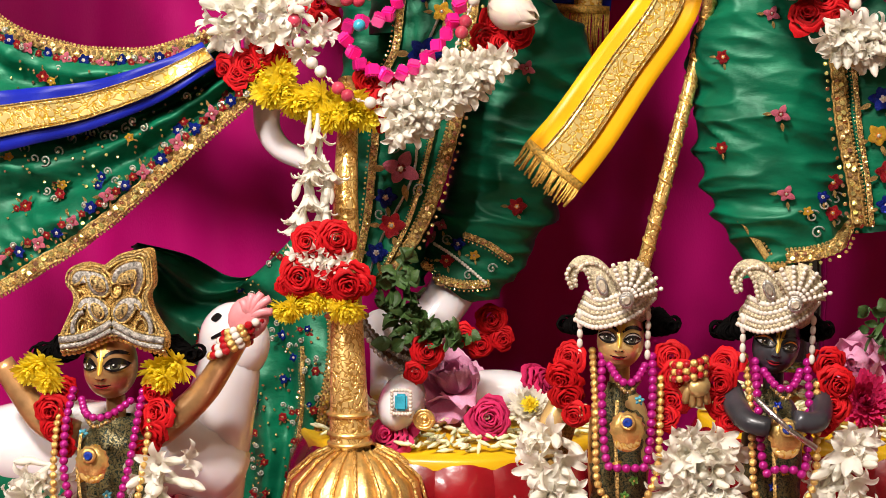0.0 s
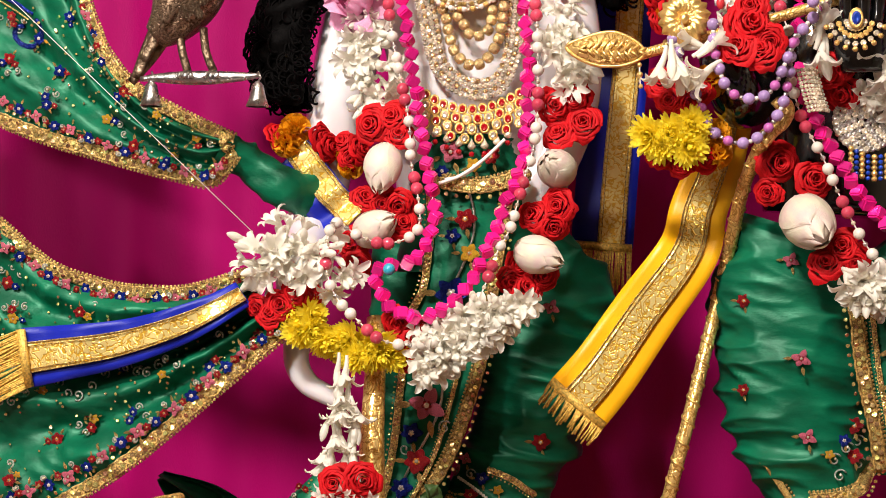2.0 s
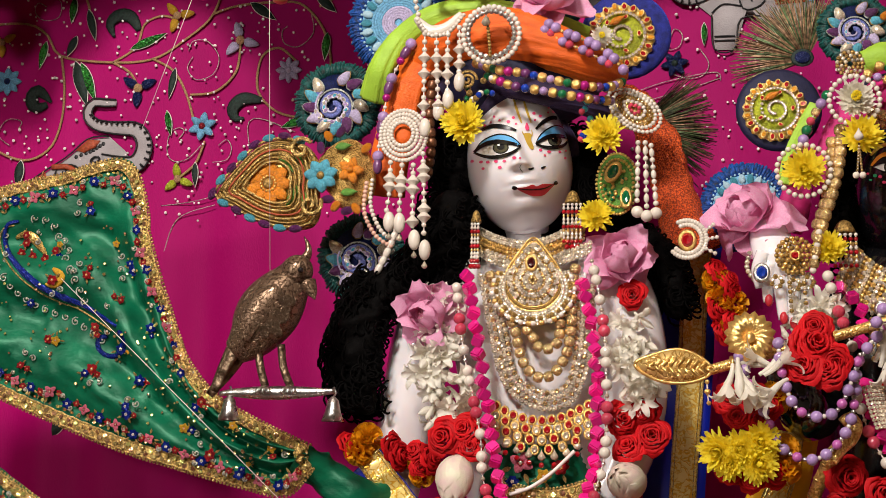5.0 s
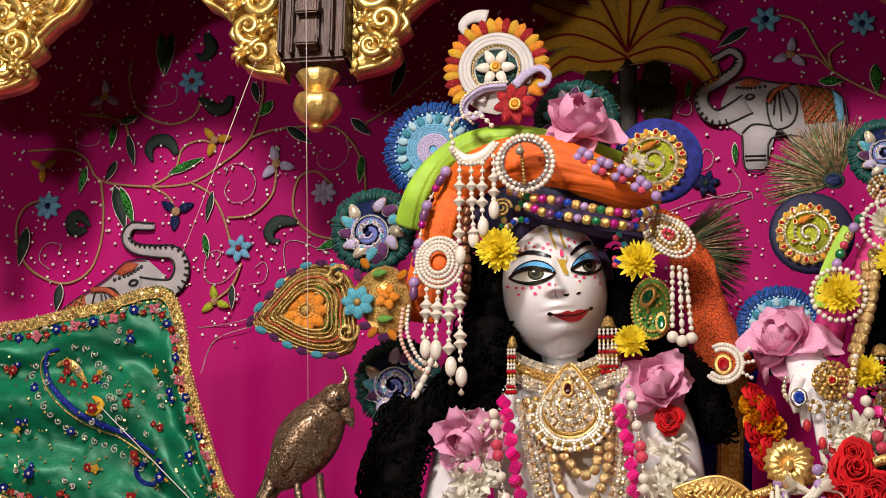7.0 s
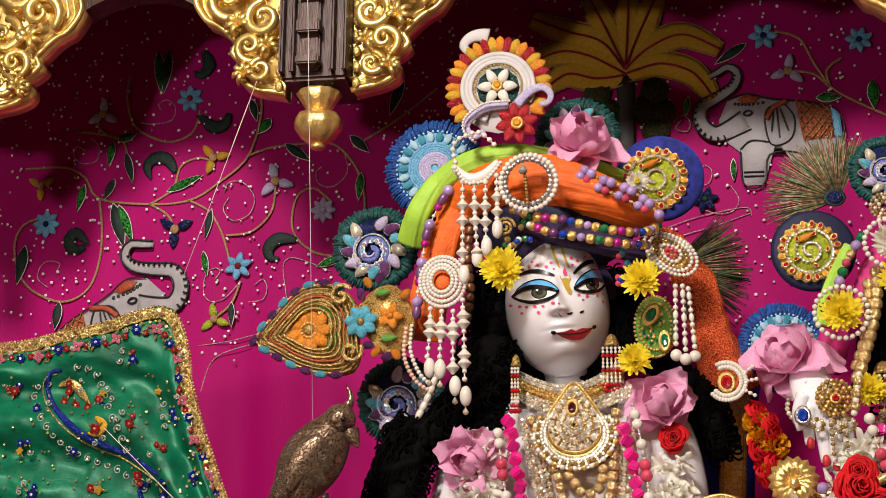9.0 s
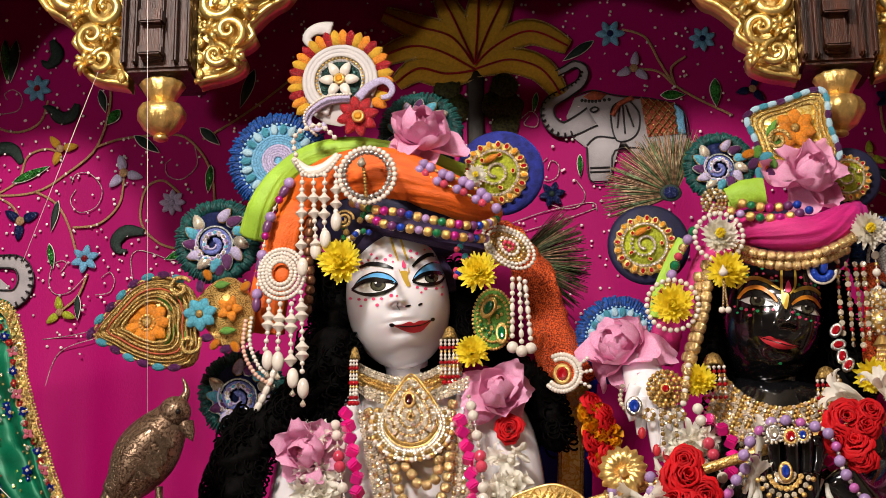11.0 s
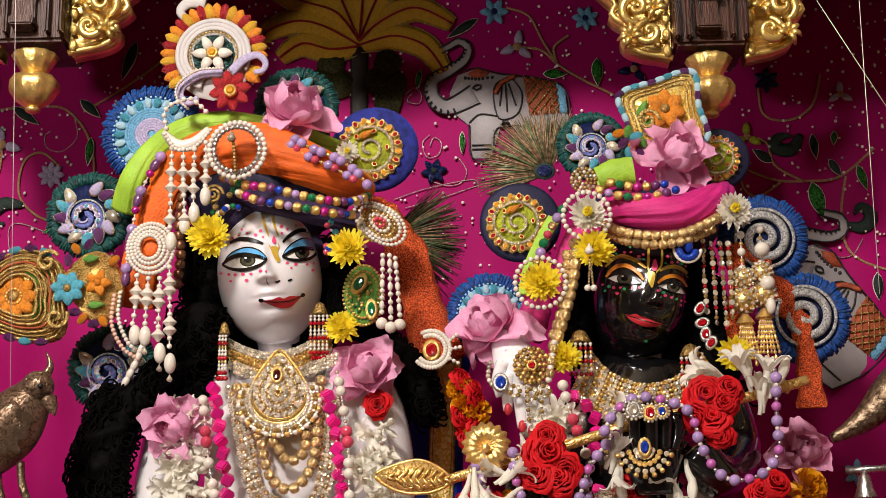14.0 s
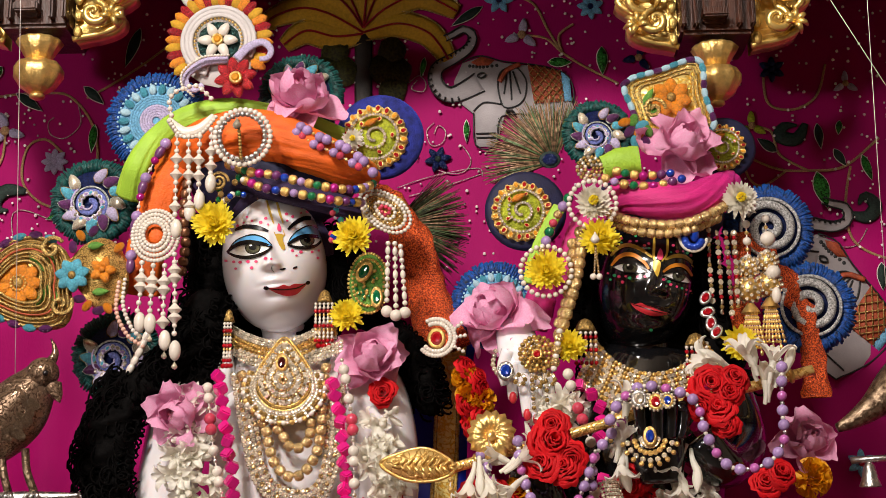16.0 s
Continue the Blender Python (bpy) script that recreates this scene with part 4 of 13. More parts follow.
# palm tree
palm = part("palm_trunk", Geo().tube(spline([(0.0625, 0.3450, 2.3588), (0.0626, 0.3450, 2.3149), (0.0627, 0.3450, 2.2541), (0.0646, 0.3450, 2.1432)], 10), 0.013, 8, flat=0.25), PALM_DARK, curtain, "appliqued palm with mustard fronds")
for pts in (
    [(0.0626, 0.3440, 2.3602), (0.1127, 0.3440, 2.3732), (0.1543, 0.3440, 2.3607), (0.1749, 0.3440, 2.3383), (0.1871, 0.3440, 2.3162)], [(0.0626, 0.3440, 2.3602), (0.0123, 0.3440, 2.3906), (-0.0298, 0.3440, 2.4004), (-0.0716, 0.3440, 2.3863), (-0.0798, 0.3440, 2.3706)],
    [(0.0626, 0.3440, 2.3673), (0.0960, 0.3440, 2.3975), (0.1464, 0.3440, 2.4167), (0.2004, 0.3440, 2.3906)], [(0.0626, 0.3440, 2.3673), (0.0289, 0.3440, 2.4124), (-0.0217, 0.3440, 2.4315), (-0.0727, 0.3440, 2.4552)],
    [(0.0626, 0.3440, 2.3673), (0.0667, 0.3440, 2.4115), (0.0708, 0.3440, 2.4832)], [(0.0626, 0.3440, 2.3673), (0.0835, 0.3440, 2.4200), (0.1130, 0.3440, 2.4821)], [(0.0626, 0.3440, 2.3673), (0.0372, 0.3440, 2.4301), (0.0116, 0.3440, 2.4847)],
    [(0.0626, 0.3440, 2.3584), (0.0209, 0.3440, 2.3550), (-0.0210, 0.3440, 2.3648), (-0.0542, 0.3440, 2.3435)],
):
    c = spline(pts, 22)
    f = part("frond", Geo().tube(c, lambda t: 0.004 + 0.017 * math.sin(math.pi * (0.1 + 0.8 * t)) ** 0.7 + 0.0012 * math.sin(t * 60), 8, flat=0.16), STITCH["mustard"], palm)
    for e_ in (-1, 1):
        part("frond_edge", Geo().tube([p + Vector(((c[min(22, i + 1)] - c[max(0, i - 1)]).normalized().z, 0, -(c[min(22, i + 1)] - c[max(0, i - 1)]).normalized().x)) * e_ * (0.004 + 0.017 * math.sin(math.pi * (0.1 + 0.8 * i / 22)) ** 0.7) + Vector((0, -0.001, 0)) for i, p in enumerate(c)], 0.0011, 5), GOLD_THREAD, f)
    part("midrib", Geo().tube([p + Vector((0, -0.005, 0)) for p in c], 0.0018, 5), STITCH["red"], f)
for p in ((0.0209, 0.3450, 2.3334), (0.0127, 0.3450, 2.3073), (0.0336, 0.3450, 2.3025), (0.1042, 0.3450, 2.3315), (0.1124, 0.3450, 2.3007), (0.0917, 0.3450, 2.3056), (0.1057, 0.3450, 2.2748)):
    part("fruit", flat_shape([Vector(p) + Vector((0.021 * math.cos(a) * (1 + 0.1 * math.sin(6 * a)), 0, 0.024 * math.sin(a))) for a in [i * math.pi / 8 for i in range(16)]], EMB_Y, 0.004), PALM_FRUIT, palm)

# rhinestones sprinkled over the embroidered part
stones = Geo()
for i in range(2600):
    x, z = rng.uniform(-1.2, 1.35), rng.uniform(2.04, 2.52)
    if rng.random() < 0.15:
        z = rng.uniform(1.95, 2.1)
    r_ = rng.uniform(0.0015, 0.0026)
    stones.ball((x, EMB_Y - 0.001, z), (r_, r_, r_), 6, 4)
tagged(part("rhinestone_scatter", stones, RHINESTONE, curtain, smooth=False), "scattered clear rhinestones", kind="stuff")

# arch in front of the curtain
ARCH_Y = 0.02
arch = thing("altar_arch", (0.1, ARCH_Y, 2.7), "carved dark wooden altar arch with gilded scrollwork", "arch")


def acanthus(c, r, a0, turns, owner, hand=1, fat=0.35, name="scroll"):
    """A gilded scroll: a spiral that tapers into its eye."""
    pts = []
    for i in range(33):
        t = i / 32
        a = a0 + hand * turns * 2 * math.pi * t
        rr = r * (1 - 0.86 * t)
        pts.append(Vector((c[0] + rr * math.cos(a), c[1] - 0.012 - 0.012 * t, c[2] + rr * math.sin(a))))
    g = Geo().tube(pts, lambda t: r * fat * (0.55 + 0.45 * math.sin(math.pi * min(1, t * 1.1))) * (1 - 0.55 * t), 8)
    g.ball(pts[-1], r * 0.2, 8, 6)
    return part(name, g, GOLD_CARVED, owner)


def leaf_fan(c, r, a0, spread, n, owner):
    """Gilded leaves fanning out of one point."""
    for i in range(n):
        a = a0 + spread * (i / (n - 1) - 0.5)
        d = Vector((math.cos(a), 0, math.sin(a)))
        tip = Vector(c) + d * r * (1 - 0.25 * abs(i / (n - 1) - 0.5))
        pts = spline([Vector(c) + Vector((0, -0.01, 0)), Vector(c).lerp(tip, 0.5) + Vector((0, -0.024, 0)), tip + Vector((0, -0.012, 0))], 8)
        part("carved_leaf", Geo().tube(pts, lambda t: r * 0.17 * math.sin(math.pi * (0.12 + 0.8 * t)) + 0.0006, 8, flat=0.6), GOLD_CARVED, owner)


def pendant_post(at, w):
    """A hanging post: dark fluted box, gilded brackets on both sides, gilded finial. at is the middle of the finial's top."""
    x, y, z = at
    post = part("post", Geo().box((x, y + 0.02, z + 0.35), (w * 0.98, 0.10, 0.68), bevel=0.004), WOOD, arch, smooth=False)
    part("channel", Geo().box((x - w * 0.05, y - 0.034, z + 0.35), (w * 0.30, 0.012, 0.66), bevel=0.002), WOOD, post, smooth=False)
    for k in range(7):
        part("block", Geo().box((x - w * 0.05, y - 0.043, z + 0.03 + k * 0.045), (w * 0.34, 0.02, 0.012 + 0.006 * (k % 2)), bevel=0.002), WOOD, post, smooth=False)
    for sx in (-0.46, -0.30, 0.28, 0.46):
        part("moulding", Geo().box((x + sx * w, y - 0.036, z + 0.35), (w * 0.06, 0.02, 0.67), bevel=0.003), WOOD, post, smooth=False)
    fin = part("finial_cup", Geo().lathe([(0.012, -0.025), (0.016, -0.022), (0.022, -0.012), (0.030, 0.0), (0.026, 0.004)], (x, y, z), seg=36, flute=12, depth=0.10), GOLD, post, "gilded fluted finial")
    part("finial_bulb", Geo().lathe([(0.0, -0.068), (0.010, -0.066), (0.022, -0.058), (0.031, -0.044), (0.0315, -0.036), (0.026, -0.027), (0.014, -0.023)], (x, y, z), seg=48, flute=9, depth=0.07), GOLD, fin)
    part("finial_knob", Geo().ball((x, y, z - 0.069), (0.010, 0.010, 0.005), 10, 6), GOLD, fin)
    for s in (-1, 1):
        e = x + s * w * 0.5
        rim = [Vector((e + s * a * 0.085, y + 0.006, z + b * 0.30)) for a, b in ((0.02, 0.0), (0.2, 0.012), (0.36, 0.02), (0.57, 0.04), (0.70, 0.07), (0.71, 0.115), (0.62, 0.14), (0.76, 0.165), (0.88, 0.20), (0.80, 0.24), (0.90, 0.27), (1.0, 0.30), (1.16, 0.335), (1.32, 0.36), (1.5, 0.45), (1.45, 0.55), (1.7, 0.7), (2.0, 1.0), (2.6, 1.6))]
        edge = spline(rim, 90)
        br = part("bracket", bracket_plate(edge, e, y, z), GOLD_CARVED, arch, "gilded carved bracket")
        part("rim", Geo().tube([p + Vector((-s * 0.003, -0.012, 0.002)) for p in edge], 0.0042, 8), GOLD_CARVED, br)
        for k in range(2):
            part("groove", Geo().tube([p.lerp(Vector((e, p.y, z + 0.12)), 0.10 + 0.07 * k) + Vector((0, -0.009, 0)) for p in edge[:58]], 0.0016, 6), GOLD_CARVED, br)
        acanthus((e + s * 0.028, y - 0.006, z + 0.030), 0.017, math.pi * 0.5, 1.4, br, -s, 0.4)
        acanthus((e + s * 0.044, y - 0.006, z + 0.062), 0.019, -math.pi * 0.4, 1.4, br, s, 0.4)
        acanthus((e + s * 0.026, y - 0.006, z + 0.100), 0.026, math.pi * 0.5, 1.4, br, -s, 0.36)
        acanthus((e + s * 0.075, y - 0.006, z + 0.130), 0.028, -math.pi * 0.3, 1.3, br, s, 0.36)
        acanthus((e + s * 0.040, y - 0.006, z + 0.165), 0.034, math.pi * 0.5, 1.4, br, -s, 0.34)
        acanthus((e + s * 0.100, y - 0.006, z + 0.205), 0.034, math.pi * 0.5, 1.4, br, -s, 0.34)
        for cx, cz, r in ((0.050, 0.026, 0.012), (0.060, 0.094, 0.014), (0.020, 0.062, 0.012)):
            leaf_fan((e + s * cx, y - 0.004, z + cz), r * 1.5, math.pi / 2 - s * 0.5, 4.2, 6, br)
        for k in range(16):
            put(new("pearl_row", ROWBEAD), br, facing((e + s * 0.006, y - 0.012, z + 0.01 + 0.021 * k), 0.0080))


def bracket_plate(edge, e, y, z):
    """A thick carved plate between the post's side and a scalloped edge."""
    g = Geo()
    n = len(edge)
    front = [Vector((p.x, y - 0.004, p.z)) for p in edge] + [Vector((e, y - 0.004, p.z)) for p in edge]
    back = [p + Vector((0, 0.03, 0)) for p in front]
    fs = []
    for i in range(n - 1):
        fs += [(i, i + 1, n + i + 1, n + i), (2 * n + n + i, 2 * n + n + i + 1, 2 * n + i + 1, 2 * n + i), (i, 2 * n + i, 2 * n + i + 1, i + 1)]
    return g.add(front + back, fs)


ROWBEAD = Geo().ball((0, 0, 0), (0.7, 0.5, 1.0), 8, 5).mesh("pearl_row", GOLD_CARVED)
pendant_post((-0.3120, 0.0200, 2.2322), 0.088)
pendant_post((0.5205, 0.0200, 2.2072), 0.090)
pendant_post((-0.8079, 0.0200, 2.2294), 0.090)
pendant_post((1.0928, 0.0200, 2.1913), 0.090)
# the arch itself: a panel with cusps between the posts, above the hanging posts
left, right = (-0.3120, 0.0200, 2.2322), (0.5205, 0.0200, 2.2072)


def cusp(x):
    span = right[0] - left[0]
    t = ((x - left[0]) / span) % 1.0
    return 2.36 + 0.03 * abs(math.sin(math.pi * t * 5)) ** 0.7


part("panel", Geo().slab(lambda u, v: (-1.4 + 3.1 * u, ARCH_Y + 0.0, cusp(-1.4 + 3.1 * u) * (1 - v) + 3.1 * v), 200, 3, 0.04), WOOD, arch, smooth=False)
part("beam", Geo().box((0.15, 0.05, 3.3), (3.4, 0.25, 0.45), bevel=0.01), WOOD, arch, smooth=False)
for x in (-1.45, 1.75):
    part("side_post", Geo().box((x, 0.05, 1.7), (0.14, 0.2, 3.2), bevel=0.01), WOOD, arch, smooth=False)

# ---- kit: beads, flowers, cloth ----
from mathutils.bvhtree import BVHTree


def px(n):
    return n * 0.00062


BEADS = {}
BEAD_GEO = {}


def bead_mesh(kind, mat):
    key = (kind, mat.name)
    if key in BEADS:
        return BEADS[key]
    g = Geo()
    smooth = True
    if kind == "round":
        g.ball((0, 0, 0), 1, 12, 7)
    elif kind == "cube":
        g.box((0, 0, 0), (1.62, 1.62, 1.62), bevel=0.22, rot=Euler((0.6, 0.5, 0.3)).to_matrix())
        smooth = False
    elif kind == "melon":
        g.lathe([(0.25, -0.88)] + [((1 - (abs(z) / 1.05) ** 2.4) ** 0.5 - (0.045 if i % 2 else 0.0), z) for i, z in enumerate([-0.8 + 0.1 * k for k in range(17)])] + [(0.25, 0.88)], (0, 0, 0), seg=20)
    elif kind == "oval":
        g.ball((0, 0, 0), (1, 1, 1.7), 12, 8)
    elif kind == "cone":
        g.lathe([(0.25, -1.1), (0.5, -0.75), (1.2, -0.08), (1.2, 0.08), (0.5, 0.75), (0.25, 1.1)], (0, 0, 0), seg=16, flute=16, depth=0.06)
        smooth = False
    elif kind == "drop":
        g.lathe([(0.02, 1.4), (0.3, 0.8), (0.85, 0.0), (0.95, -0.4), (0.6, -0.9), (0.0, -1.1)], (0, 0, 0), seg=12)
    elif kind == "gem":
        g.lathe([(0.0, -0.3), (0.55, -0.45), (1, 0.0), (0.9, 0.3), (0.0, 0.3)], (0, 0, 0), axis=(0, 1, 0), seg=8)
        smooth = False
    elif kind == "collet":
        g.lathe([(0.72, -0.42), (0.85, -0.5), (1.12, -0.3), (1.15, 0.3), (0.0, 0.35)], (0, 0, 0), axis=(0, 1, 0), seg=12)
    elif kind == "disc":
        g.lathe([(0.0, -0.18), (0.9, -0.14), (1, 0), (0.9, 0.14), (0, 0.18)], (0, 0, 0), axis=(0, 1, 0), seg=10)
    elif kind == "ring":
        g.lathe([(0.55 + 0.45, 0.0), (0.9, 0.2), (0.75, 0.2), (0.65, 0.0), (0.75, -0.2), (0.9, -0.2), (1.0, 0.0)], (0, 0, 0), axis=(0, 1, 0), seg=12)
    BEAD_GEO[kind] = g
    BEADS[key] = g.mesh("bead", mat, smooth)
    return BEADS[key]


def bead(kind, mat, at, r, owner, direction=None, name="bead", spin=None):
    if direction is not None:
        m = along(at, direction, r, rng.uniform(0, 6.28))
    else:
        m = facing(at, r, (0 if kind in ("oval", "drop", "cone") else rng.uniform(0, 360)) if spin is None else spin)
    return put(new(name, bead_mesh(kind, mat)), owner, m)


def strand(owner, pts, kinds, step, closed=False, wobble=0.0, thread=True, gap=1.0, name="bead"):
    """Beads threaded along a line. kinds: (kind, material, radius) in turn."""
    total = length(list(pts) + ([pts[0]] if closed else []))
    n = max(2, int(total / step))
    line = spline(pts, n, closed)
    if thread:
        part("thread", Geo().tube(spline(pts, max(16, n), closed), 0.0008, 4), THREAD, owner)
    tiny = max(k[2] for k in kinds) <= px(5.3)
    rows = {}
    for i in range(n + (0 if closed else 1)):
        kind, mat, r = kinds[i % len(kinds)]
        if tiny:
            bead_mesh(kind, mat)
            p = line[i]
            m = along(p, line[min(n, i + 1)] - line[max(0, i - 1)], r) if kind != "gem" else facing(p, r, rng.uniform(0, 360), rng.uniform(-22, 22), rng.uniform(-22, 22))
            rows.setdefault(mat.name, (Geo(), mat))[0].merge(BEAD_GEO[kind], m)
            continue
        a, b = line[max(0, i - 1)], line[min(n, i + 1)]
        d = b - a
        bead(kind, mat, jit(line[i], wobble) if wobble else line[i], r, owner, d, name)
    for g, mat in rows.values():
        tagged(part("seed_bead_row", g, mat, owner, smooth=all(k[0] != "gem" for k in kinds)), kind="stuff")


def set_stone(at, r, gem, owner, rim=None, spin=0.0, long=1.0, name="stone"):
    """A stone in a metal collet."""
    c = put(new("setting", bead_mesh("collet", rim or GOLD)), owner, facing(at, (r, r, r * long), spin))
    put(new(name, bead_mesh("gem", gem)), c, facing(Vector(at) + Vector((0, -r * 0.25, 0)), (r * 0.85, r, r * 0.85 * long), spin))
    return c


FLOWERS = {}


def rose_mesh(mat, seed=0, apart=False):
    """A full rose: petals wound round a tight heart, their lips rolled outwards and crumpled."""
    key = ("rose", mat.name, seed, apart)
    if key in FLOWERS:
        return FLOWERS[key]
    r0 = random.Random(seed)
    g = Geo()
    outer = []
    n = 24
    for k in range(n):
        t = k / (n - 1)
        ang = k * 2.4 + r0.uniform(-0.35, 0.35)
        rk = 0.07 + 0.73 * t ** 0.95
        span = 1.9 - 1.15 * t ** 0.7
        front = -0.52 + 0.50 * t ** 1.6 + r0.uniform(-0.07, 0.07)
        lip = (0.05 + 0.17 * t) * r0.uniform(0.7, 1.35)
        drop = (0.02 + 0.16 * t) * r0.uniform(0.6, 1.3)
        ph = r0.uniform(0, 9)

        def fn(u, v, ang=ang, rk=rk, span=span, front=front, lip=lip, drop=drop, ph=ph):
            s = 2 * u - 1
            a = ang + s * span
            edge = 1 - 0.30 * abs(s) ** 3
            w = v * edge
            roll = max(0.0, (w - 0.68) / 0.32)
            crump = 0.035 * math.sin(7 * s + ph) * w + 0.02 * math.sin(15 * s + ph * 2) * roll
            rr = rk * (0.72 + 0.28 * min(1, w / 0.68)) + lip * roll ** 1.4 + crump * (0.4 + rk)
            y = 0.35 + (front - 0.35) * min(1.0, w / 0.8) ** 0.9 + drop * roll * roll * 1.6 + crump * 0.8
            return (rr * math.cos(a), y, rr * math.sin(a))
        if apart and k >= 13:
            outer.append(Geo().sheet(fn, 8, 6).mesh("petal", mat))
        else:
            g.sheet(fn, 8, 6)
    FLOWERS[key] = (g.mesh("rose", mat), outer) if apart else g.mesh("rose", mat)
    return FLOWERS[key]


def mum_mesh(mat, rings=4, n=15, seed=0, flat=0.0):
    """A full chrysanthemum of many narrow, cupped, slightly untidy petals."""
    key = ("mum", mat.name, rings, n, seed)
    if key in FLOWERS:
        return FLOWERS[key]
    r0 = random.Random(seed)
    g = Geo()
    rings, n = rings + 5, n + 11
    for j in range(rings):
        s_ = j / (rings - 1)
        up = -0.1 + 1.6 * s_
        ln = 1.0 - 0.26 * s_
        for i in range(n - int(11 * s_)):
            a = 2 * math.pi * (i + 0.5 * j) / (n - int(11 * s_)) + r0.uniform(-0.14, 0.14)
            l2, u2 = ln * r0.uniform(0.82, 1.1), up + r0.uniform(-0.16, 0.2)
            w = r0.uniform(0.075, 0.105)
            bend = r0.uniform(0.1, 0.45)

            def fn(u, v, a=a, l2=l2, u2=u2, w=w, bend=bend):
                s = (2 * u - 1) * w * min(1.0, 0.35 + 1.3 * v) * max(0.0, 1 - 0.9 * max(0.0, (v - 0.7) / 0.3) ** 2) ** 0.5
                e = u2 * 0.85 + bend * v
                r = l2 * v * math.cos(e)
                y = -l2 * v * math.sin(e) - 0.02 * abs(2 * u - 1) * (0.3 + 0.7 * v) + 0.12
                return (r * math.cos(a) - s * math.sin(a), y, r * math.sin(a) + s * math.cos(a))
            g.sheet(fn, 2, 5)
    FLOWERS[key] = g.mesh("chrysanthemum", mat)
    return FLOWERS[key]


def ruffle_mesh(mat, seed=0):
    """A dense ball of ruffled petals, as of a marigold."""
    key = ("ruffle", mat.name, seed)
    if key in FLOWERS:
        return FLOWERS[key]
    r0 = random.Random(seed)
    g = Geo()
    for k in range(70):
        d = Vector((r0.gauss(0, 1), r0.gauss(-0.5, 1), r0.gauss(0, 1))).normalized()
        q = Vector((0, 0, 1)).rotation_difference(d).to_matrix()
        tw = r0.uniform(0, 6.28)

        def fn(u, v, q=q, tw=tw):
            s = 2 * u - 1
            p = Vector((s * (0.1 + 0.28 * v), 0.08 * math.sin(s * 5 + tw) * v + 0.12 * v * v, 0.45 + 0.55 * v - 0.1 * s * s * v))
            return q @ (Matrix.Rotation(tw, 3, "Z") @ p)
        g.sheet(fn, 4, 2)
    FLOWERS[key] = g.mesh("marigold", mat)
    return FLOWERS[key]


def tuberose_mesh(mat, seed=0):
    """A slender white trumpet with long, curved, pointed lobes."""
    key = ("tube", mat.name, seed)
    if key in FLOWERS:
        return FLOWERS[key]
    r0 = random.Random(seed)
    g = Geo()
    bend = r0.uniform(-0.25, 0.25)
    c = [Vector((bend * t * t, 0, t * 0.62)) for t in (0, 0.25, 0.5, 0.75, 1.0)]
    g.tube(c, lambda t: 0.055 + 0.055 * t ** 1.3, 8, cap=False)
    end = c[-1]
    if seed % 2:
        g.lathe([(0.085, -0.06), (0.12, 0.06), (0.145, 0.20), (0.125, 0.36), (0.07, 0.50), (0.0, 0.58)], end, seg=18, flute=6, depth=0.16)
    for i in range(0 if seed % 2 else 6):
        a = 2 * math.pi * i / 6 + r0.uniform(-0.25, 0.25)
        out, lift, curl = r0.uniform(0.30, 0.56), r0.uniform(0.34, 0.52), r0.uniform(0.0, 0.22)

        def fn(u, v, a=a, out=out, lift=lift, curl=curl):
            k = 2 * u - 1
            s = k * 0.135 * math.sin(math.pi * (0.24 + 0.74 * v)) ** 0.8
            r = 0.09 + out * v
            z = end.z - 0.03 + lift * math.sin(v * 1.9) - curl * v * v + 0.06 * k * k
            return (end.x + r * math.cos(a) - s * math.sin(a), end.y + r * math.sin(a) + s * math.cos(a), z)
        g.sheet(fn, 3, 5)
    FLOWERS[key] = g.mesh("blossom", mat)
    return FLOWERS[key]


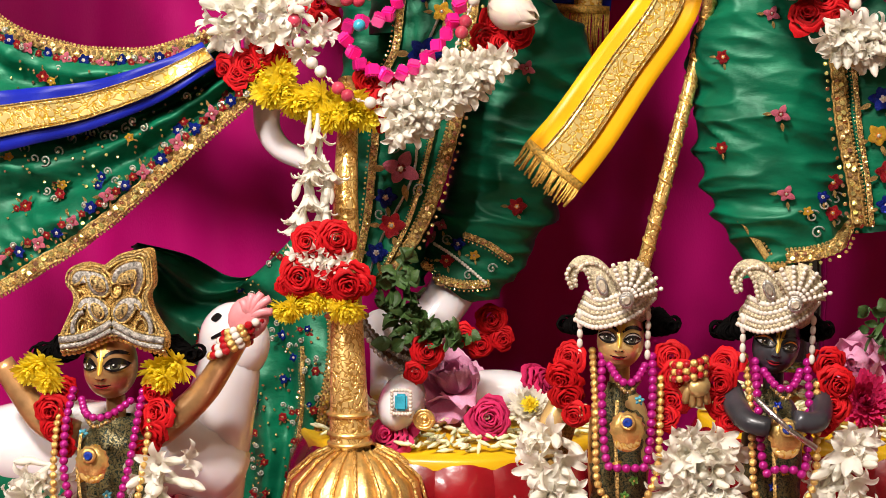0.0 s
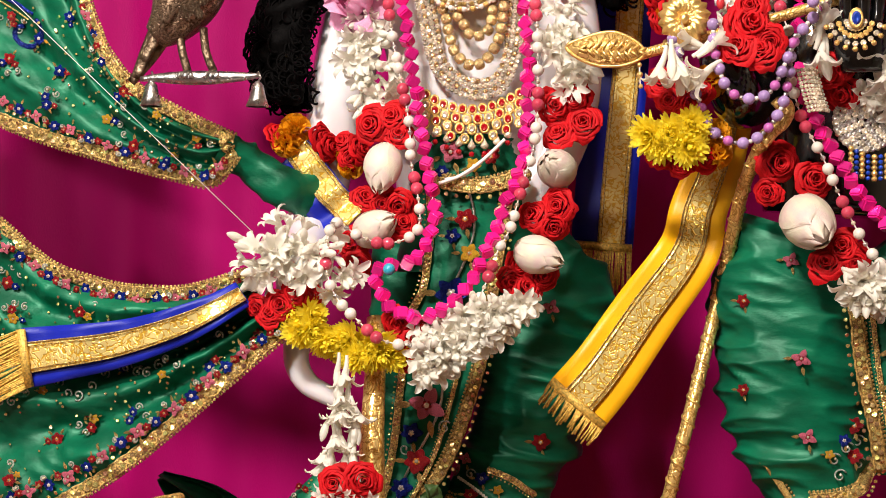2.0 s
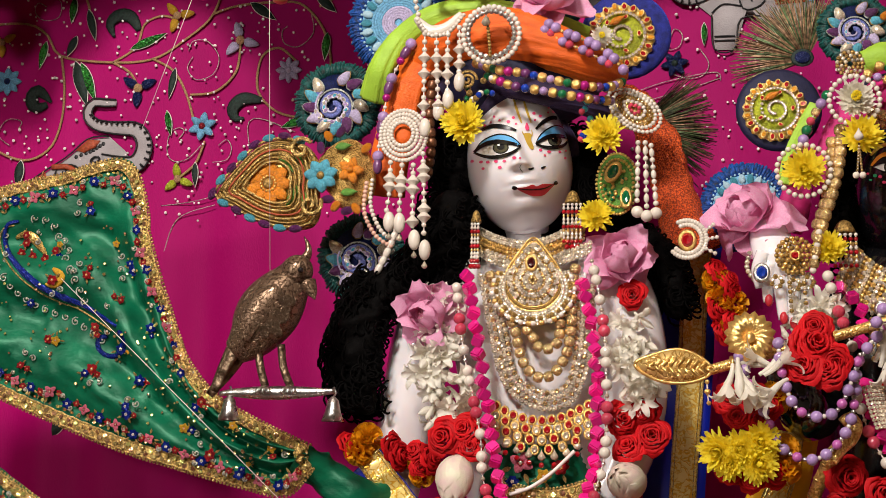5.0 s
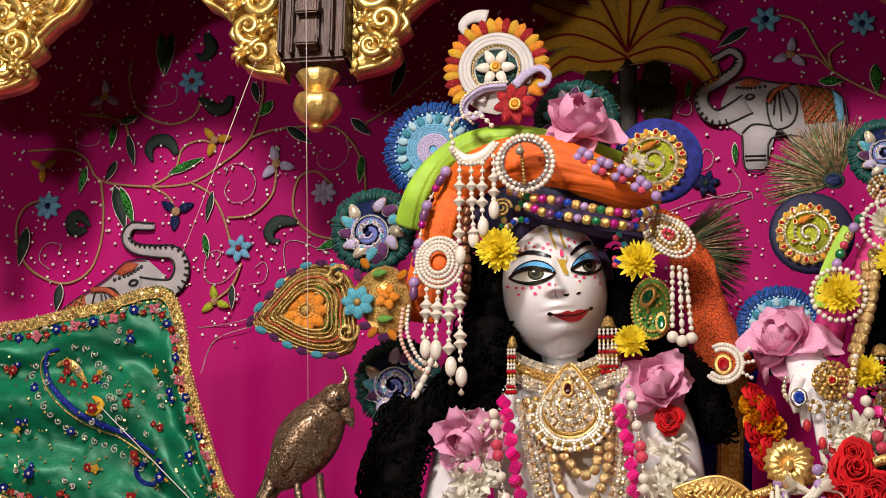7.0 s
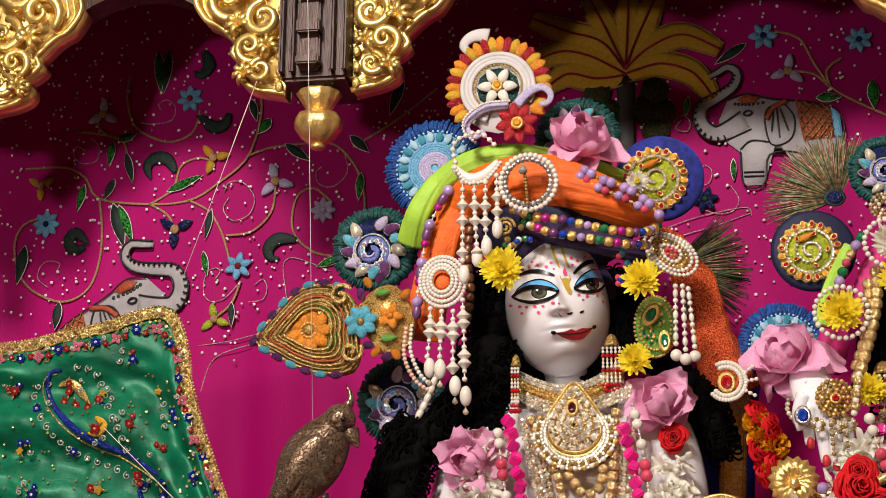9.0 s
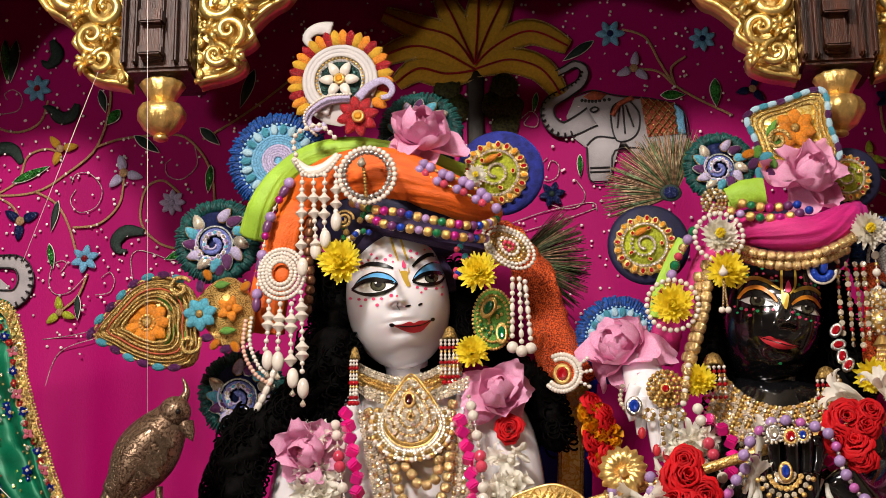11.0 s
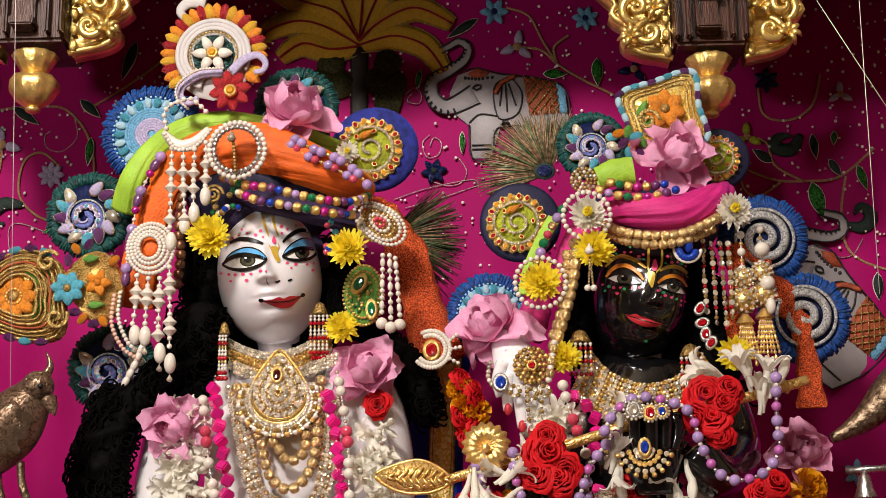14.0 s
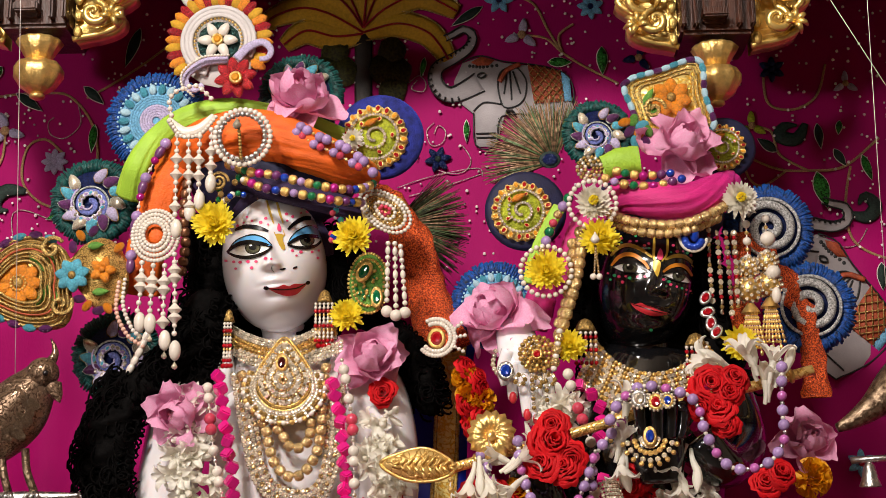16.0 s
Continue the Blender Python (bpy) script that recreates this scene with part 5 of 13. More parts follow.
def lotus_mesh(mat, seed=0):
    """Broad crumpled cupped petals, the outer ones drooping, round a heart of narrow folded petals; it opens along -y."""
    key = ("lotus", mat.name, seed)
    if key in FLOWERS:
        return FLOWERS[key]
    r0 = random.Random(seed)
    petals = []
    for ring, n, ln, up, w in ((0, 5, 1.08, -0.05, 0.92), (1, 5, 1.02, 0.42, 0.92), (2, 5, 0.92, 0.86, 0.80), (3, 5, 0.78, 1.12, 0.52), (4, 9, 0.66, 1.30, 0.26), (5, 6, 0.62, 1.48, 0.20)):
        for i in range(n):
            a = 2 * math.pi * (i + 0.5 * (ring % 2)) / n + r0.uniform(-0.25, 0.25)
            l2, u2 = ln * r0.uniform(0.82, 1.10), up + r0.uniform(-0.2, 0.16)
            ph, cup, tip = r0.uniform(0, 40), r0.uniform(0.30, 0.62), r0.uniform(-0.5, 0.9) if ring < 3 else r0.uniform(0.0, 0.4)

            def fn(u, v, a=a, l2=l2, u2=u2, w=w, ph=ph, cup=cup, ring=ring, tip=tip):
                s = 2 * u - 1
                wd = w * 0.60 * math.sin(math.pi * (0.08 + 0.82 * v)) ** 0.6
                e = u2 + (0.55 if ring else 0.1) * v * v - 0.15 - tip * max(0.0, v - 0.72) * 2.2
                crump = noise.noise(Vector((s * 1.6 + ph, v * 2.2, ph))) * 0.11 * (0.3 + v) + noise.noise(Vector((s * 4.5, v * 4 + ph, 2.0))) * 0.045 * (0.2 + v)
                crump += 0.05 * math.sin(5 * s + ph) * abs(s) * v * v
                crump *= 1.0 if ring < 3 else 0.55
                fade = 1 - 0.15 * s * s * v + 0.04 * math.sin(6 * s + ph) * v * v
                r = 0.05 + l2 * v * fade * math.cos(e) - cup * wd * s * s * math.sin(max(0.0, e)) * 0.9 + crump * math.sin(max(0.2, e))
                y = -l2 * v * fade * math.sin(e) - cup * wd * s * s * math.cos(e) * 0.8 + 0.2 + crump * math.cos(e)
                t = s * wd * (1 - 0.14 * s * s)
                return (r * math.cos(a) - t * math.sin(a), y, r * math.sin(a) + t * math.cos(a))
            petals.append(Geo().sheet(fn, 10 if ring < 4 else 5, 10).mesh("petal", PINK_HEART if ring > 3 else mat))
    FLOWERS[key] = petals
    return FLOWERS[key]


def bud_mesh(mat, seed=0):
    """A closed lotus bud: broad pointed petals wrapped over one another, with free edges."""
    key = ("bud", mat.name, seed)
    if key in FLOWERS:
        return FLOWERS[key]
    g = Geo()
    r0 = random.Random(seed)
    g.ball((0, 0, 0.10), (0.46, 0.46, 0.86), 14, 10)
    for k, (n, s, sh, top) in enumerate(((4, 0.955, 0.0, 1.22), (3, 0.985, 1.0, 1.13), (3, 1.01, 0.4, 0.98))):
        for i in range(n):
            a0 = 2 * math.pi * i / n + sh + r0.uniform(-0.2, 0.2)

            def fn(u, v, a0=a0, s=s, top=top, k=k):
                e = 2 * u - 1
                wide = 1.15 * math.sin(math.pi * min(1.0, 0.16 + 0.84 * v)) ** 0.6
                a = a0 + e * wide
                w = v * top / 1.22
                prof = math.sin(math.pi * (0.03 + 0.95 * w ** 0.8)) ** 0.7
                r = 0.70 * prof * (s + 0.03 * max(0.0, e) ** 3 + 0.012 * k * v ** 4)
                return (r * math.cos(a), r * math.sin(a), -0.85 + 2.0 * w - 0.05 * e * e)
            g.sheet(fn, 8, 12)
    FLOWERS[key] = g.mesh("lotus_bud", mat)
    return FLOWERS[key]


def rose(at, r, owner, mat=None, turn=None, tilt=None, name="rose"):
    """A rose: its tight heart as a part, the outer petals under it."""
    heart, outer = rose_mesh(mat or RED_PETAL, rng.randrange(4), True)
    m = facing(at, r, rng.uniform(0, 360), rng.uniform(-25, 25) if tilt is None else tilt, rng.uniform(-25, 25) if turn is None else turn)
    ob = put(new(name, heart), owner, m)
    for me in outer:
        put(new("petal", me), ob, m)
    return ob


def blossoms(owner, pts, n, size, radius, mat=None, out=None, spread=1.0, back=False):
    """White tube blossoms tied round a thread along pts and pointing outwards."""
    m = mat or WHITE_PETAL
    line = spline(pts, n)
    for i, p in enumerate(line):
        d = (line[min(n, i + 1)] - line[max(0, i - 1)]).normalized()
        for k in range(2 if not back else 3):
            a = rng.uniform(0, math.pi) if out is None else out + rng.uniform(-spread, spread)
            side = Vector((math.cos(a), -abs(math.sin(a)) - 0.25, 0))
            side = (side - d * side.dot(d)).normalized()
            dirn = (side + d * rng.uniform(-0.15, 0.75) + Vector((0, 0, -0.25))).normalized()
            put(new("blossom", tuberose_mesh(m, rng.randrange(4))), owner, along(jit(p, 0.004) - dirn * size * 0.1, dirn, size * rng.uniform(0.95, 1.25), rng.uniform(0, 6)))


def bud(at, r, owner, direction=(0, -0.5, 1), name="lotus_bud"):
    return put(new(name, bud_mesh(CREAM_BUD)), owner, along(at, direction, r * 1.22, rng.uniform(0, 6)))


# cloth


def ruck(x, y, z, k, aniso=(1, 1, 1)):
    """Sharp creases: folded noise, bent by a slower one."""
    a = noise.noise(Vector((x * k * 0.4 + 3.1, y * k * 0.4, z * k * 0.4)))
    v = noise.noise(Vector((x * k * aniso[0] + 0.9 * a, y * k * aniso[1], z * k * aniso[2] + 0.7 * a + 0.35 * x * k)))
    return 1 - 2.6 * abs(v) ** 0.8


def puffed(pts, rad, amp, k=22.0, nu=70, nv=56, flat=0.75, aniso=(0.6, 1, 1.5), seed=0.0):
    """A wide sleeve or leg of gathered silk along pts with creases across it."""
    line = spline(pts, nu)
    g = Geo()
    rings = []
    for i, p in enumerate(line):
        d = (line[min(nu, i + 1)] - line[max(0, i - 1)]).normalized()
        a = d.cross(Vector((0, 1, 0))).normalized()
        b = Vector((0, -1, 0))
        t = i / nu
        ring = []
        for j in range(nv):
            th = 2 * math.pi * j / nv
            dirv = a * math.cos(th) + b * math.sin(th) * flat
            q = p + dirv * rad(t)
            w = ruck(q.x + seed, q.y, q.z, k, aniso) * 0.6 + 0.34 * ruck(q.x, q.y + seed, q.z, k * 2.3, aniso) + 0.05 * ruck(q.x, q.y, q.z + seed, k * 5, aniso)
            ring.append(p + dirv * (rad(t) + amp * w))
        rings.append(ring)
    vs = [q for ring in rings for q in ring]
    fs = []
    for i in range(nu):
        for j in range(nv):
            e = (j + 1) % nv
            fs.append((i * nv + j, (i + 1) * nv + j, (i + 1) * nv + e, i * nv + e))
    return g.add(vs, fs)


class Patch:
    """A hanging piece of cloth between an upper and a lower edge, with folds that run from end to end."""

    def __init__(self, top, bottom, folds=5, amp=0.012, seed=0.0, sway=0.0, k=14.0):
        self.t, self.b = spline(top, 60), spline(bottom, 60)
        self.folds, self.amp, self.seed, self.sway, self.k = folds, amp, seed, sway, k

    def __call__(self, u, v):
        def pick(line):
            f = min(59.999, max(0, u * 60))
            i = int(f)
            return line[i].lerp(line[i + 1], f - i)
        p = pick(self.t).lerp(pick(self.b), v)
        w = math.sin(v * self.folds * 2 * math.pi + self.seed + 1.5 * math.sin(u * 3 + self.seed)) * math.sin(math.pi * (0.1 + 0.8 * v))
        r = ruck(p.x + self.seed, 0, p.z, self.k, (0.8, 1, 1.3)) + 0.5 * ruck(p.x, self.seed, p.z, self.k * 2.6, (0.9, 1, 1.2))
        p.y += self.amp * w * 0.8 - self.amp * 0.32 * r - 0.0012 * ruck(p.x, self.seed, p.z, 55.0, (0.9, 1, 1.3)) + self.sway * math.sin(math.pi * v)
        return p

    def on(self, u, v, lift=0.003):
        p = self(u, v)
        return Vector((p.x, p.y - lift, p.z))

    def geo(self, nu=90, nv=60, thick=0.003):
        return Geo().slab(lambda u, v: self(u, v), nu, nv, thick)

    def edge(self, v, n=60, lift=0.003, u0=0.0, u1=1.0):
        return [self.on(u0 + (u1 - u0) * i / n, v, lift) for i in range(n + 1)]


SEQ = Geo().lathe([(0.0, -0.18), (0.9, -0.14), (1, 0), (0.9, 0.14)], (0, 0, 0), axis=(0, 1, 0), seg=7)


def braid(owner, line, width, mat, bobbles=0.0, side=1.0, sequins=True, name="gold_trim"):
    """A metal-thread border along a line with a row of picots and sequins."""
    g = Geo()
    width *= 0.78
    n = len(line) - 1
    up = []
    for i, p in enumerate(line):
        d = (line[min(n, i + 1)] - line[max(0, i - 1)]).normalized()
        s = d.cross(Vector((0, -1, 0))).normalized() * side
        up.append(s)
    for k, r, fl in ((0.0, 0.46, 0.16), (-0.5, 0.13, 0.8), (0.5, 0.13, 0.8)):
        pts = [p + up[i] * width * (k + 0.05 * math.sin(i * 1.9) * (k != 0)) + Vector((0, -0.0012 - 0.0008 * (i % 2), 0)) for i, p in enumerate(line)]
        g.tube(pts, width * r, 8, flat=fl)
    tr = part(name, g, mat, owner)
    total = sum((b - a).length for a, b in zip(line, line[1:]))
    if bobbles:
        pic = Geo()
        m = int(total / bobbles)
        fine = spline(line[::3] + [line[-1]], m)
        for i, p in enumerate(fine):
            d = (fine[min(m, i + 1)] - fine[max(0, i - 1)]).normalized()
            s = d.cross(Vector((0, -1, 0))).normalized() * side
            pic.ball(p - s * (width * 0.72), bobbles * 0.42, 6, 4)
        part("picot_edge", pic, mat, tr)
    if sequins:
        sq = Geo()
        m = int(total / (width * 0.42))
        fine = spline(line[::3] + [line[-1]], m)
        for i, p in enumerate(fine):
            d = (fine[min(m, i + 1)] - fine[max(0, i - 1)]).normalized()
            s = d.cross(Vector((0, -1, 0))).normalized() * side
            sq.merge(SEQ, facing(p + s * width * (0.2 if i % 2 else -0.2) + Vector((0, -0.0035, 0)), width * 0.25, 0, rng.uniform(-38, 38), rng.uniform(-38, 38)))
            if i % 2:
                sq.merge(SEQ, facing(p + s * width * 0.95 + Vector((0, -0.002, 0)), width * 0.2, 0, rng.uniform(-38, 38), rng.uniform(-38, 38)))
        tagged(part("sequin_row", sq, SEQUIN, tr, smooth=False), kind="stuff")
    return tr


SPRIGS = {}


def sprig(owner, at, size, kind, spin=0.0):
    """A small embroidered flower of rounded petals with a bead heart and two slim metal-thread leaves."""
    key = (kind, int(spin) % 3)
    if key not in SPRIGS:
        pet, heart, n, wide = {"r": ("red", "orange", 6, 0.72), "b": ("blue", "white", 6, 0.66), "p": ("pink", "red", 4, 0.62), "m": ("mustard", "orange", 5, 0.7)}[kind]
        g = Geo()
        r0 = random.Random(key[1] + 3)
        for i in range(n):
            one = flat_shape(petal_shape(0.8 * r0.uniform(0.85, 1.12), wide * r0.uniform(0.9, 1.1), 7, 0.62), 0.0, 0.2)
            g.merge(one, facing((0, -0.05 * (i % 2), 0), 1, 360 * i / n + r0.uniform(-9, 9)) @ Matrix.Translation((0, 0, 0.10)), 0)
        for i in range(5):
            a = i * 1.257
            g.ball((0.16 * math.cos(a), -0.26, 0.16 * math.sin(a)), 0.10, 6, 4, 1)
        g.ball((0, -0.30, 0), (0.15, 0.12, 0.15), 8, 5, 3)
        for a in ((130, 215), (110, 170), (150, 250))[key[1]]:
            one = flat_shape(petal_shape(0.85, 0.34, 6, 0.75), 0.0, 0.1)
            g.merge(one, facing((0, 0.05, 0), 1, a) @ Matrix.Translation((0, 0, 0.75)), 2)
        SPRIGS[key] = g.mesh("embroidered_flower", [STITCH[pet], STITCH[heart], GOLD_THREAD, CRYSTAL])
    return put(new("embroidered_flower", SPRIGS[key]), owner, facing(at, (size, size * 0.6, size), spin))


def curlicue(owner, at, r, mat, spin=0.0, hand=1):
    pts = []
    for i in range(16):
        t = i / 15
        a = radians(spin) + hand * t * 7
        rr = r * (1 - 0.8 * t)
        pts.append(Vector(at) + Vector((rr * math.cos(a), 0, rr * math.sin(a))))
    g = Geo().tube(pts, 0.0009, 4)
    g.ball(pts[-1] + Vector((0, -0.001, 0)), 0.0017, 6, 4, 1)
    part("curl", g, [SILVER_CORD if mat is SILVER else mat, CRYSTAL], owner)


def sow(owner, patch, n, size, kinds="rbpm", u=(0.05, 0.95), v=(0.1, 0.9), seed=1):
    """Scattered motifs: two or three small flowers side by side, metal-thread leaves, silver curls and loose sequins."""
    r0 = random.Random(seed)
    placed = []
    tries = 0
    while len(placed) < n and tries < n * 30:
        tries += 1
        a, b = r0.uniform(*u), r0.uniform(*v)
        p = patch.on(a, b, 0.004)
        if all((p - q).length > size * 4.6 for q in placed):
            placed.append(p)
            t = r0.uniform(0, 6.28)
            for k in range(r0.choice((1, 2, 2, 3))):
                q = p + Vector((math.cos(t + k * 2.2), 0, math.sin(t + k * 2.2))) * size * (0.95 if k else 0.2)
                sprig(owner, q, size * r0.uniform(0.6, 1.0) * (1.0 if k == 0 else 0.75), r0.choice(kinds), r0.uniform(0, 360))
            for k in range(r0.choice((1, 2, 2, 3))):
                c = t + 3.3 + k * 0.8
                curlicue(owner, p + Vector((math.cos(c), 0, math.sin(c))) * size * 1.7, size * 0.5, SILVER, r0.uniform(0, 360), r0.choice((-1, 1)))
    dots_ = Geo()
    for k in range(n * 5):
        dots_.merge(SEQ, facing(patch.on(r0.uniform(*u), r0.uniform(*v), 0.003), px(r0.uniform(2.0, 3.2)), 0, r0.uniform(-30, 30), r0.uniform(-30, 30)))
    tagged(part("sequin_scatter", dots_, SEQUIN, owner, smooth=False), kind="stuff")


def flower_border(owner, patch, v, n, size, u=(0.03, 0.97), seed=1):
    """A row of small flowers, berries and leaves that runs inside a border."""
    r0 = random.Random(seed)
    for i in range(n):
        p = patch.on(u[0] + (u[1] - u[0]) * i / (n - 1), v + r0.uniform(-0.012, 0.012), 0.004)
        sprig(owner, p, size * (1.0, 0.55, 0.85, 0.6)[i % 4] * r0.uniform(0.9, 1.1), "prbr"[i % 4], r0.uniform(0, 360))
        if i % 2:
            curlicue(owner, p + Vector((r0.uniform(-1, 1), 0, r0.uniform(-1, 1))) * size * 0.9, size * 0.4, SILVER, r0.uniform(0, 360))


def band(pts, width, n=60, thick=0.002, twist=None, belly=0.0):
    """A flat ribbon along pts; returns geometry and a function for its surface."""
    line = spline(pts, n)

    def fn(u, v, lift=0.0):
        f = min(n - 1e-6, max(0.0, u * n))
        i = int(f)
        p = line[i].lerp(line[i + 1], f - i)
        d = (line[i + 1] - line[i]).normalized()
        s = d.cross(Vector((0, -1, 0)))
        s.normalize()
        w = width(u) if callable(width) else width
        q = p + s * w * (v - 0.5)
        q.y += -lift + 0.004 * math.sin(u * 17 + v * 2) + belly * math.sin(math.pi * v)
        return q
    return Geo().slab(lambda u, v: fn(u, v), n, 8, thick), fn


def fringe(owner, a, b, direction, ln, mat, n=46, name="fringe"):
    """A tasselled end: many twisted threads hanging from the line a to b."""
    g = Geo()
    d = Vector(direction).normalized()
    for i in range(n):
        p = Vector(a).lerp(Vector(b), i / (n - 1))
        e = p + d * ln * rng.uniform(0.85, 1.1) + Vector((rng.uniform(-0.004, 0.004), rng.uniform(-0.004, 0.002), rng.uniform(-0.003, 0.003)))
        g.tube([jit(p, 0.0008), p.lerp(e, 0.5) + Vector((rng.uniform(-0.002, 0.002), -0.003, 0)), e], 0.0011, 4)
    return part(name, g, mat, owner)


# curled hair


def wig(name, masses, label, seed=3):
    """Locks of black hair: many curled strands along a few thick paths (points, radius at start, radius at end, number)."""
    r0 = random.Random(seed)
    t = thing(name, masses[0][0][0], label, "wig")
    for pts, ra, rb, n in masses:
        g = Geo()
        line = spline(pts, 40)
        off = r0.uniform(0, 50)

        def body(u, v):
            f = min(39.999, u * 40)
            p = line[int(f)].lerp(line[int(f) + 1], f - int(f))
            a = 2 * math.pi * v
            q = Vector((math.cos(a), math.sin(a) * 0.8, 0))
            lump = noise.noise((p + q * ra) * 62 + Vector((off, 0, 0))) + 0.5 * noise.noise((p + q * ra) * 150)
            return p + q * (ra + (rb - ra) * u) * (0.92 + 0.34 * lump) * (0.3 + 0.7 * min(1, u * 6, (1 - u) * 5) ** 0.5)
        g.sheet(body, 64, 28)
        for k in range(int(n * 1.9)):
            a0, s0 = r0.uniform(0, 6.28), r0.uniform(0, 0.92)
            s1 = min(1.0, s0 + r0.uniform(0.06, 0.14))
            out, cr, ph, turns = r0.uniform(0.84, 1.08), r0.uniform(0.003, 0.0075), r0.uniform(0, 6), r0.uniform(1.2, 2.6)
            strand_ = []
            for i in range(18):
                s = s0 + (s1 - s0) * i / 17
                f = min(39.999, s * 40)
                p = line[int(f)].lerp(line[int(f) + 1], f - int(f))
                rr = (ra + (rb - ra) * s) * out
                w = ph + turns * 6.283 * i / 17
                strand_.append(p + Vector((math.cos(a0) * rr + cr * math.cos(w), math.sin(a0) * rr * 0.8 + cr * 0.6 * math.sin(w + 1), cr * math.sin(w))))
            g.tube(strand_, 0.0013, 4)
        tagged(part("lock", g, HAIR, t), kind="stuff")
    return t

# ---- the white marble statue ----


def bump(x, z, x0, z0, sx, sz):
    return math.exp(-((x - x0) / sx) ** 2 - ((z - z0) / sz) ** 2)


def ease(a, b, t):
    t = min(1.0, max(0.0, (t - a) / (b - a)))
    return t * t * (3 - 2 * t)


def statue_head(c, r, yaw, roll):
    """A smooth oval head with nose, eye bulges, lips, cheeks and chin; r: half width, half depth, height below and above the middle."""
    rot = Euler((0, radians(roll), radians(yaw))).to_matrix()
    g = Geo()

    def fn(u, v):
        k = 2 * u - 1
        th, ph = math.pi * (0.42 * k + 0.58 * k ** 3), math.pi * v
        d = Vector((math.sin(ph) * math.sin(th), -math.sin(ph) * math.cos(th), math.cos(ph)))
        k = r[0] / 0.0607
        x, y, z = d.x * 0.0607, d.y * r[1], d.z * (r[3] if d.z > 0 else r[2]) / k
        e = abs(x)
        wide = 0.0046 + 0.0036 * ease(0.010, -0.012, z)
        bridge = math.exp(-(x / wide) ** 2) * (0.0030 + 0.0095 * ease(0.020, -0.012, z)) * ease(-0.0205, -0.0135, z) * ease(0.034, 0.018, z)
        wing = 0.0050 * bump(e, z, 0.0075, -0.0150, 0.0042, 0.0042)
        eye = -0.0042 * bump(e, z, 0.028, 0.015, 0.018, 0.011) + 0.0040 * bump(e, z, 0.029, 0.013, 0.012, 0.0075)
        brow = 0.0016 * bump(e, z, 0.028, 0.034, 0.020, 0.008)
        cheek = 0.0024 * bump(e, z, 0.034, -0.016, 0.018, 0.020)
        mouth = 0.0026 * bump(x, z, 0, -0.034, 0.020, 0.013) + 0.0026 * bump(x, z, 0, -0.0305, 0.012, 0.0032) + 0.0032 * bump(x, z, 0, -0.0385, 0.0105, 0.0038)
        mouth -= 0.0024 * bump(x, z, 0, -0.0343, 0.016, 0.0013) + 0.0022 * bump(x, z, 0, -0.0465, 0.012, 0.0034) + 0.0008 * bump(e, z, 0.021, -0.0315, 0.004, 0.005)
        chin = 0.0055 * bump(x, z, 0, -0.0580, 0.015, 0.010)
        y -= k * max(0.0, -d.y) ** 0.5 * (bridge + wing + eye + brow + cheek + mouth + chin)
        return Vector(c) + rot @ Vector((x * k, y, z * k))
    return g.sheet(fn, 170, 130, wrap=True)


# Camera position: rays from here place the painted faces to fit the camera's view.
CAMERA_EYE = Vector((0.245, -1.684, 1.587))


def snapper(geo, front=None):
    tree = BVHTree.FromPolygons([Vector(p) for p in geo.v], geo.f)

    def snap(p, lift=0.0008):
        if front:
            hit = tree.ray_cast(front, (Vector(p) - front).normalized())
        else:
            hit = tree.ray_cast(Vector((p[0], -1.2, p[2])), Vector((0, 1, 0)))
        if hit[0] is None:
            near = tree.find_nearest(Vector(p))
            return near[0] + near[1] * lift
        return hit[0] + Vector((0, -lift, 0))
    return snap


def painted(g, snap, outline, lift, mi, smooth=14):
    """A painted mark: a thin patch that follows the surface."""
    o = [Vector(p) for p in spline(outline, smooth * 2, True)[:-1]]
    n = len(o)
    c = sum(o, Vector()) / n
    vs, fs = [], []
    for s in (1.0, 0.66, 0.33):
        vs += [snap(c.lerp(p, s), lift) for p in o]
    vs.append(snap(c, lift))
    for k in range(2):
        for i in range(n):
            j = (i + 1) % n
            fs.append((k * n + i, k * n + j, (k + 1) * n + j, (k + 1) * n + i))
    for i in range(n):
        fs.append((2 * n + i, 2 * n + (i + 1) % n, 3 * n))
    g.add(vs, fs, mi)


def brush(g, snap, pts, width, lift, mi, n=20):
    """A painted stroke with tapered ends."""
    line = spline(pts, n)
    vs, fs = [], []
    for i, p in enumerate(line):
        d = (line[min(n, i + 1)] - line[max(0, i - 1)]).normalized()
        s = d.cross(Vector((0, -1, 0))).normalized()
        w = width * (0.35 + 0.65 * math.sin(math.pi * (0.08 + 0.84 * i / n)))
        vs += [snap(p + s * w * 0.5, lift), snap(p - s * w * 0.5, lift)]
    for i in range(n):
        fs.append((2 * i, 2 * i + 2, 2 * i + 3, 2 * i + 1))
    g.add(vs, fs, mi)


def strip(g, snap, top, low, lift, mi, n=24):
    """A painted area between an upper and a lower line."""
    a, b = spline(top, n), spline(low, n)
    vs = [snap(p.lerp(q, k / 4), lift) for p, q in zip(a, b) for k in range(5)]
    g.add(vs, [(i * 5 + k, i * 5 + 5 + k, i * 5 + 6 + k, i * 5 + 1 + k) for i in range(n) for k in range(4)], mi)


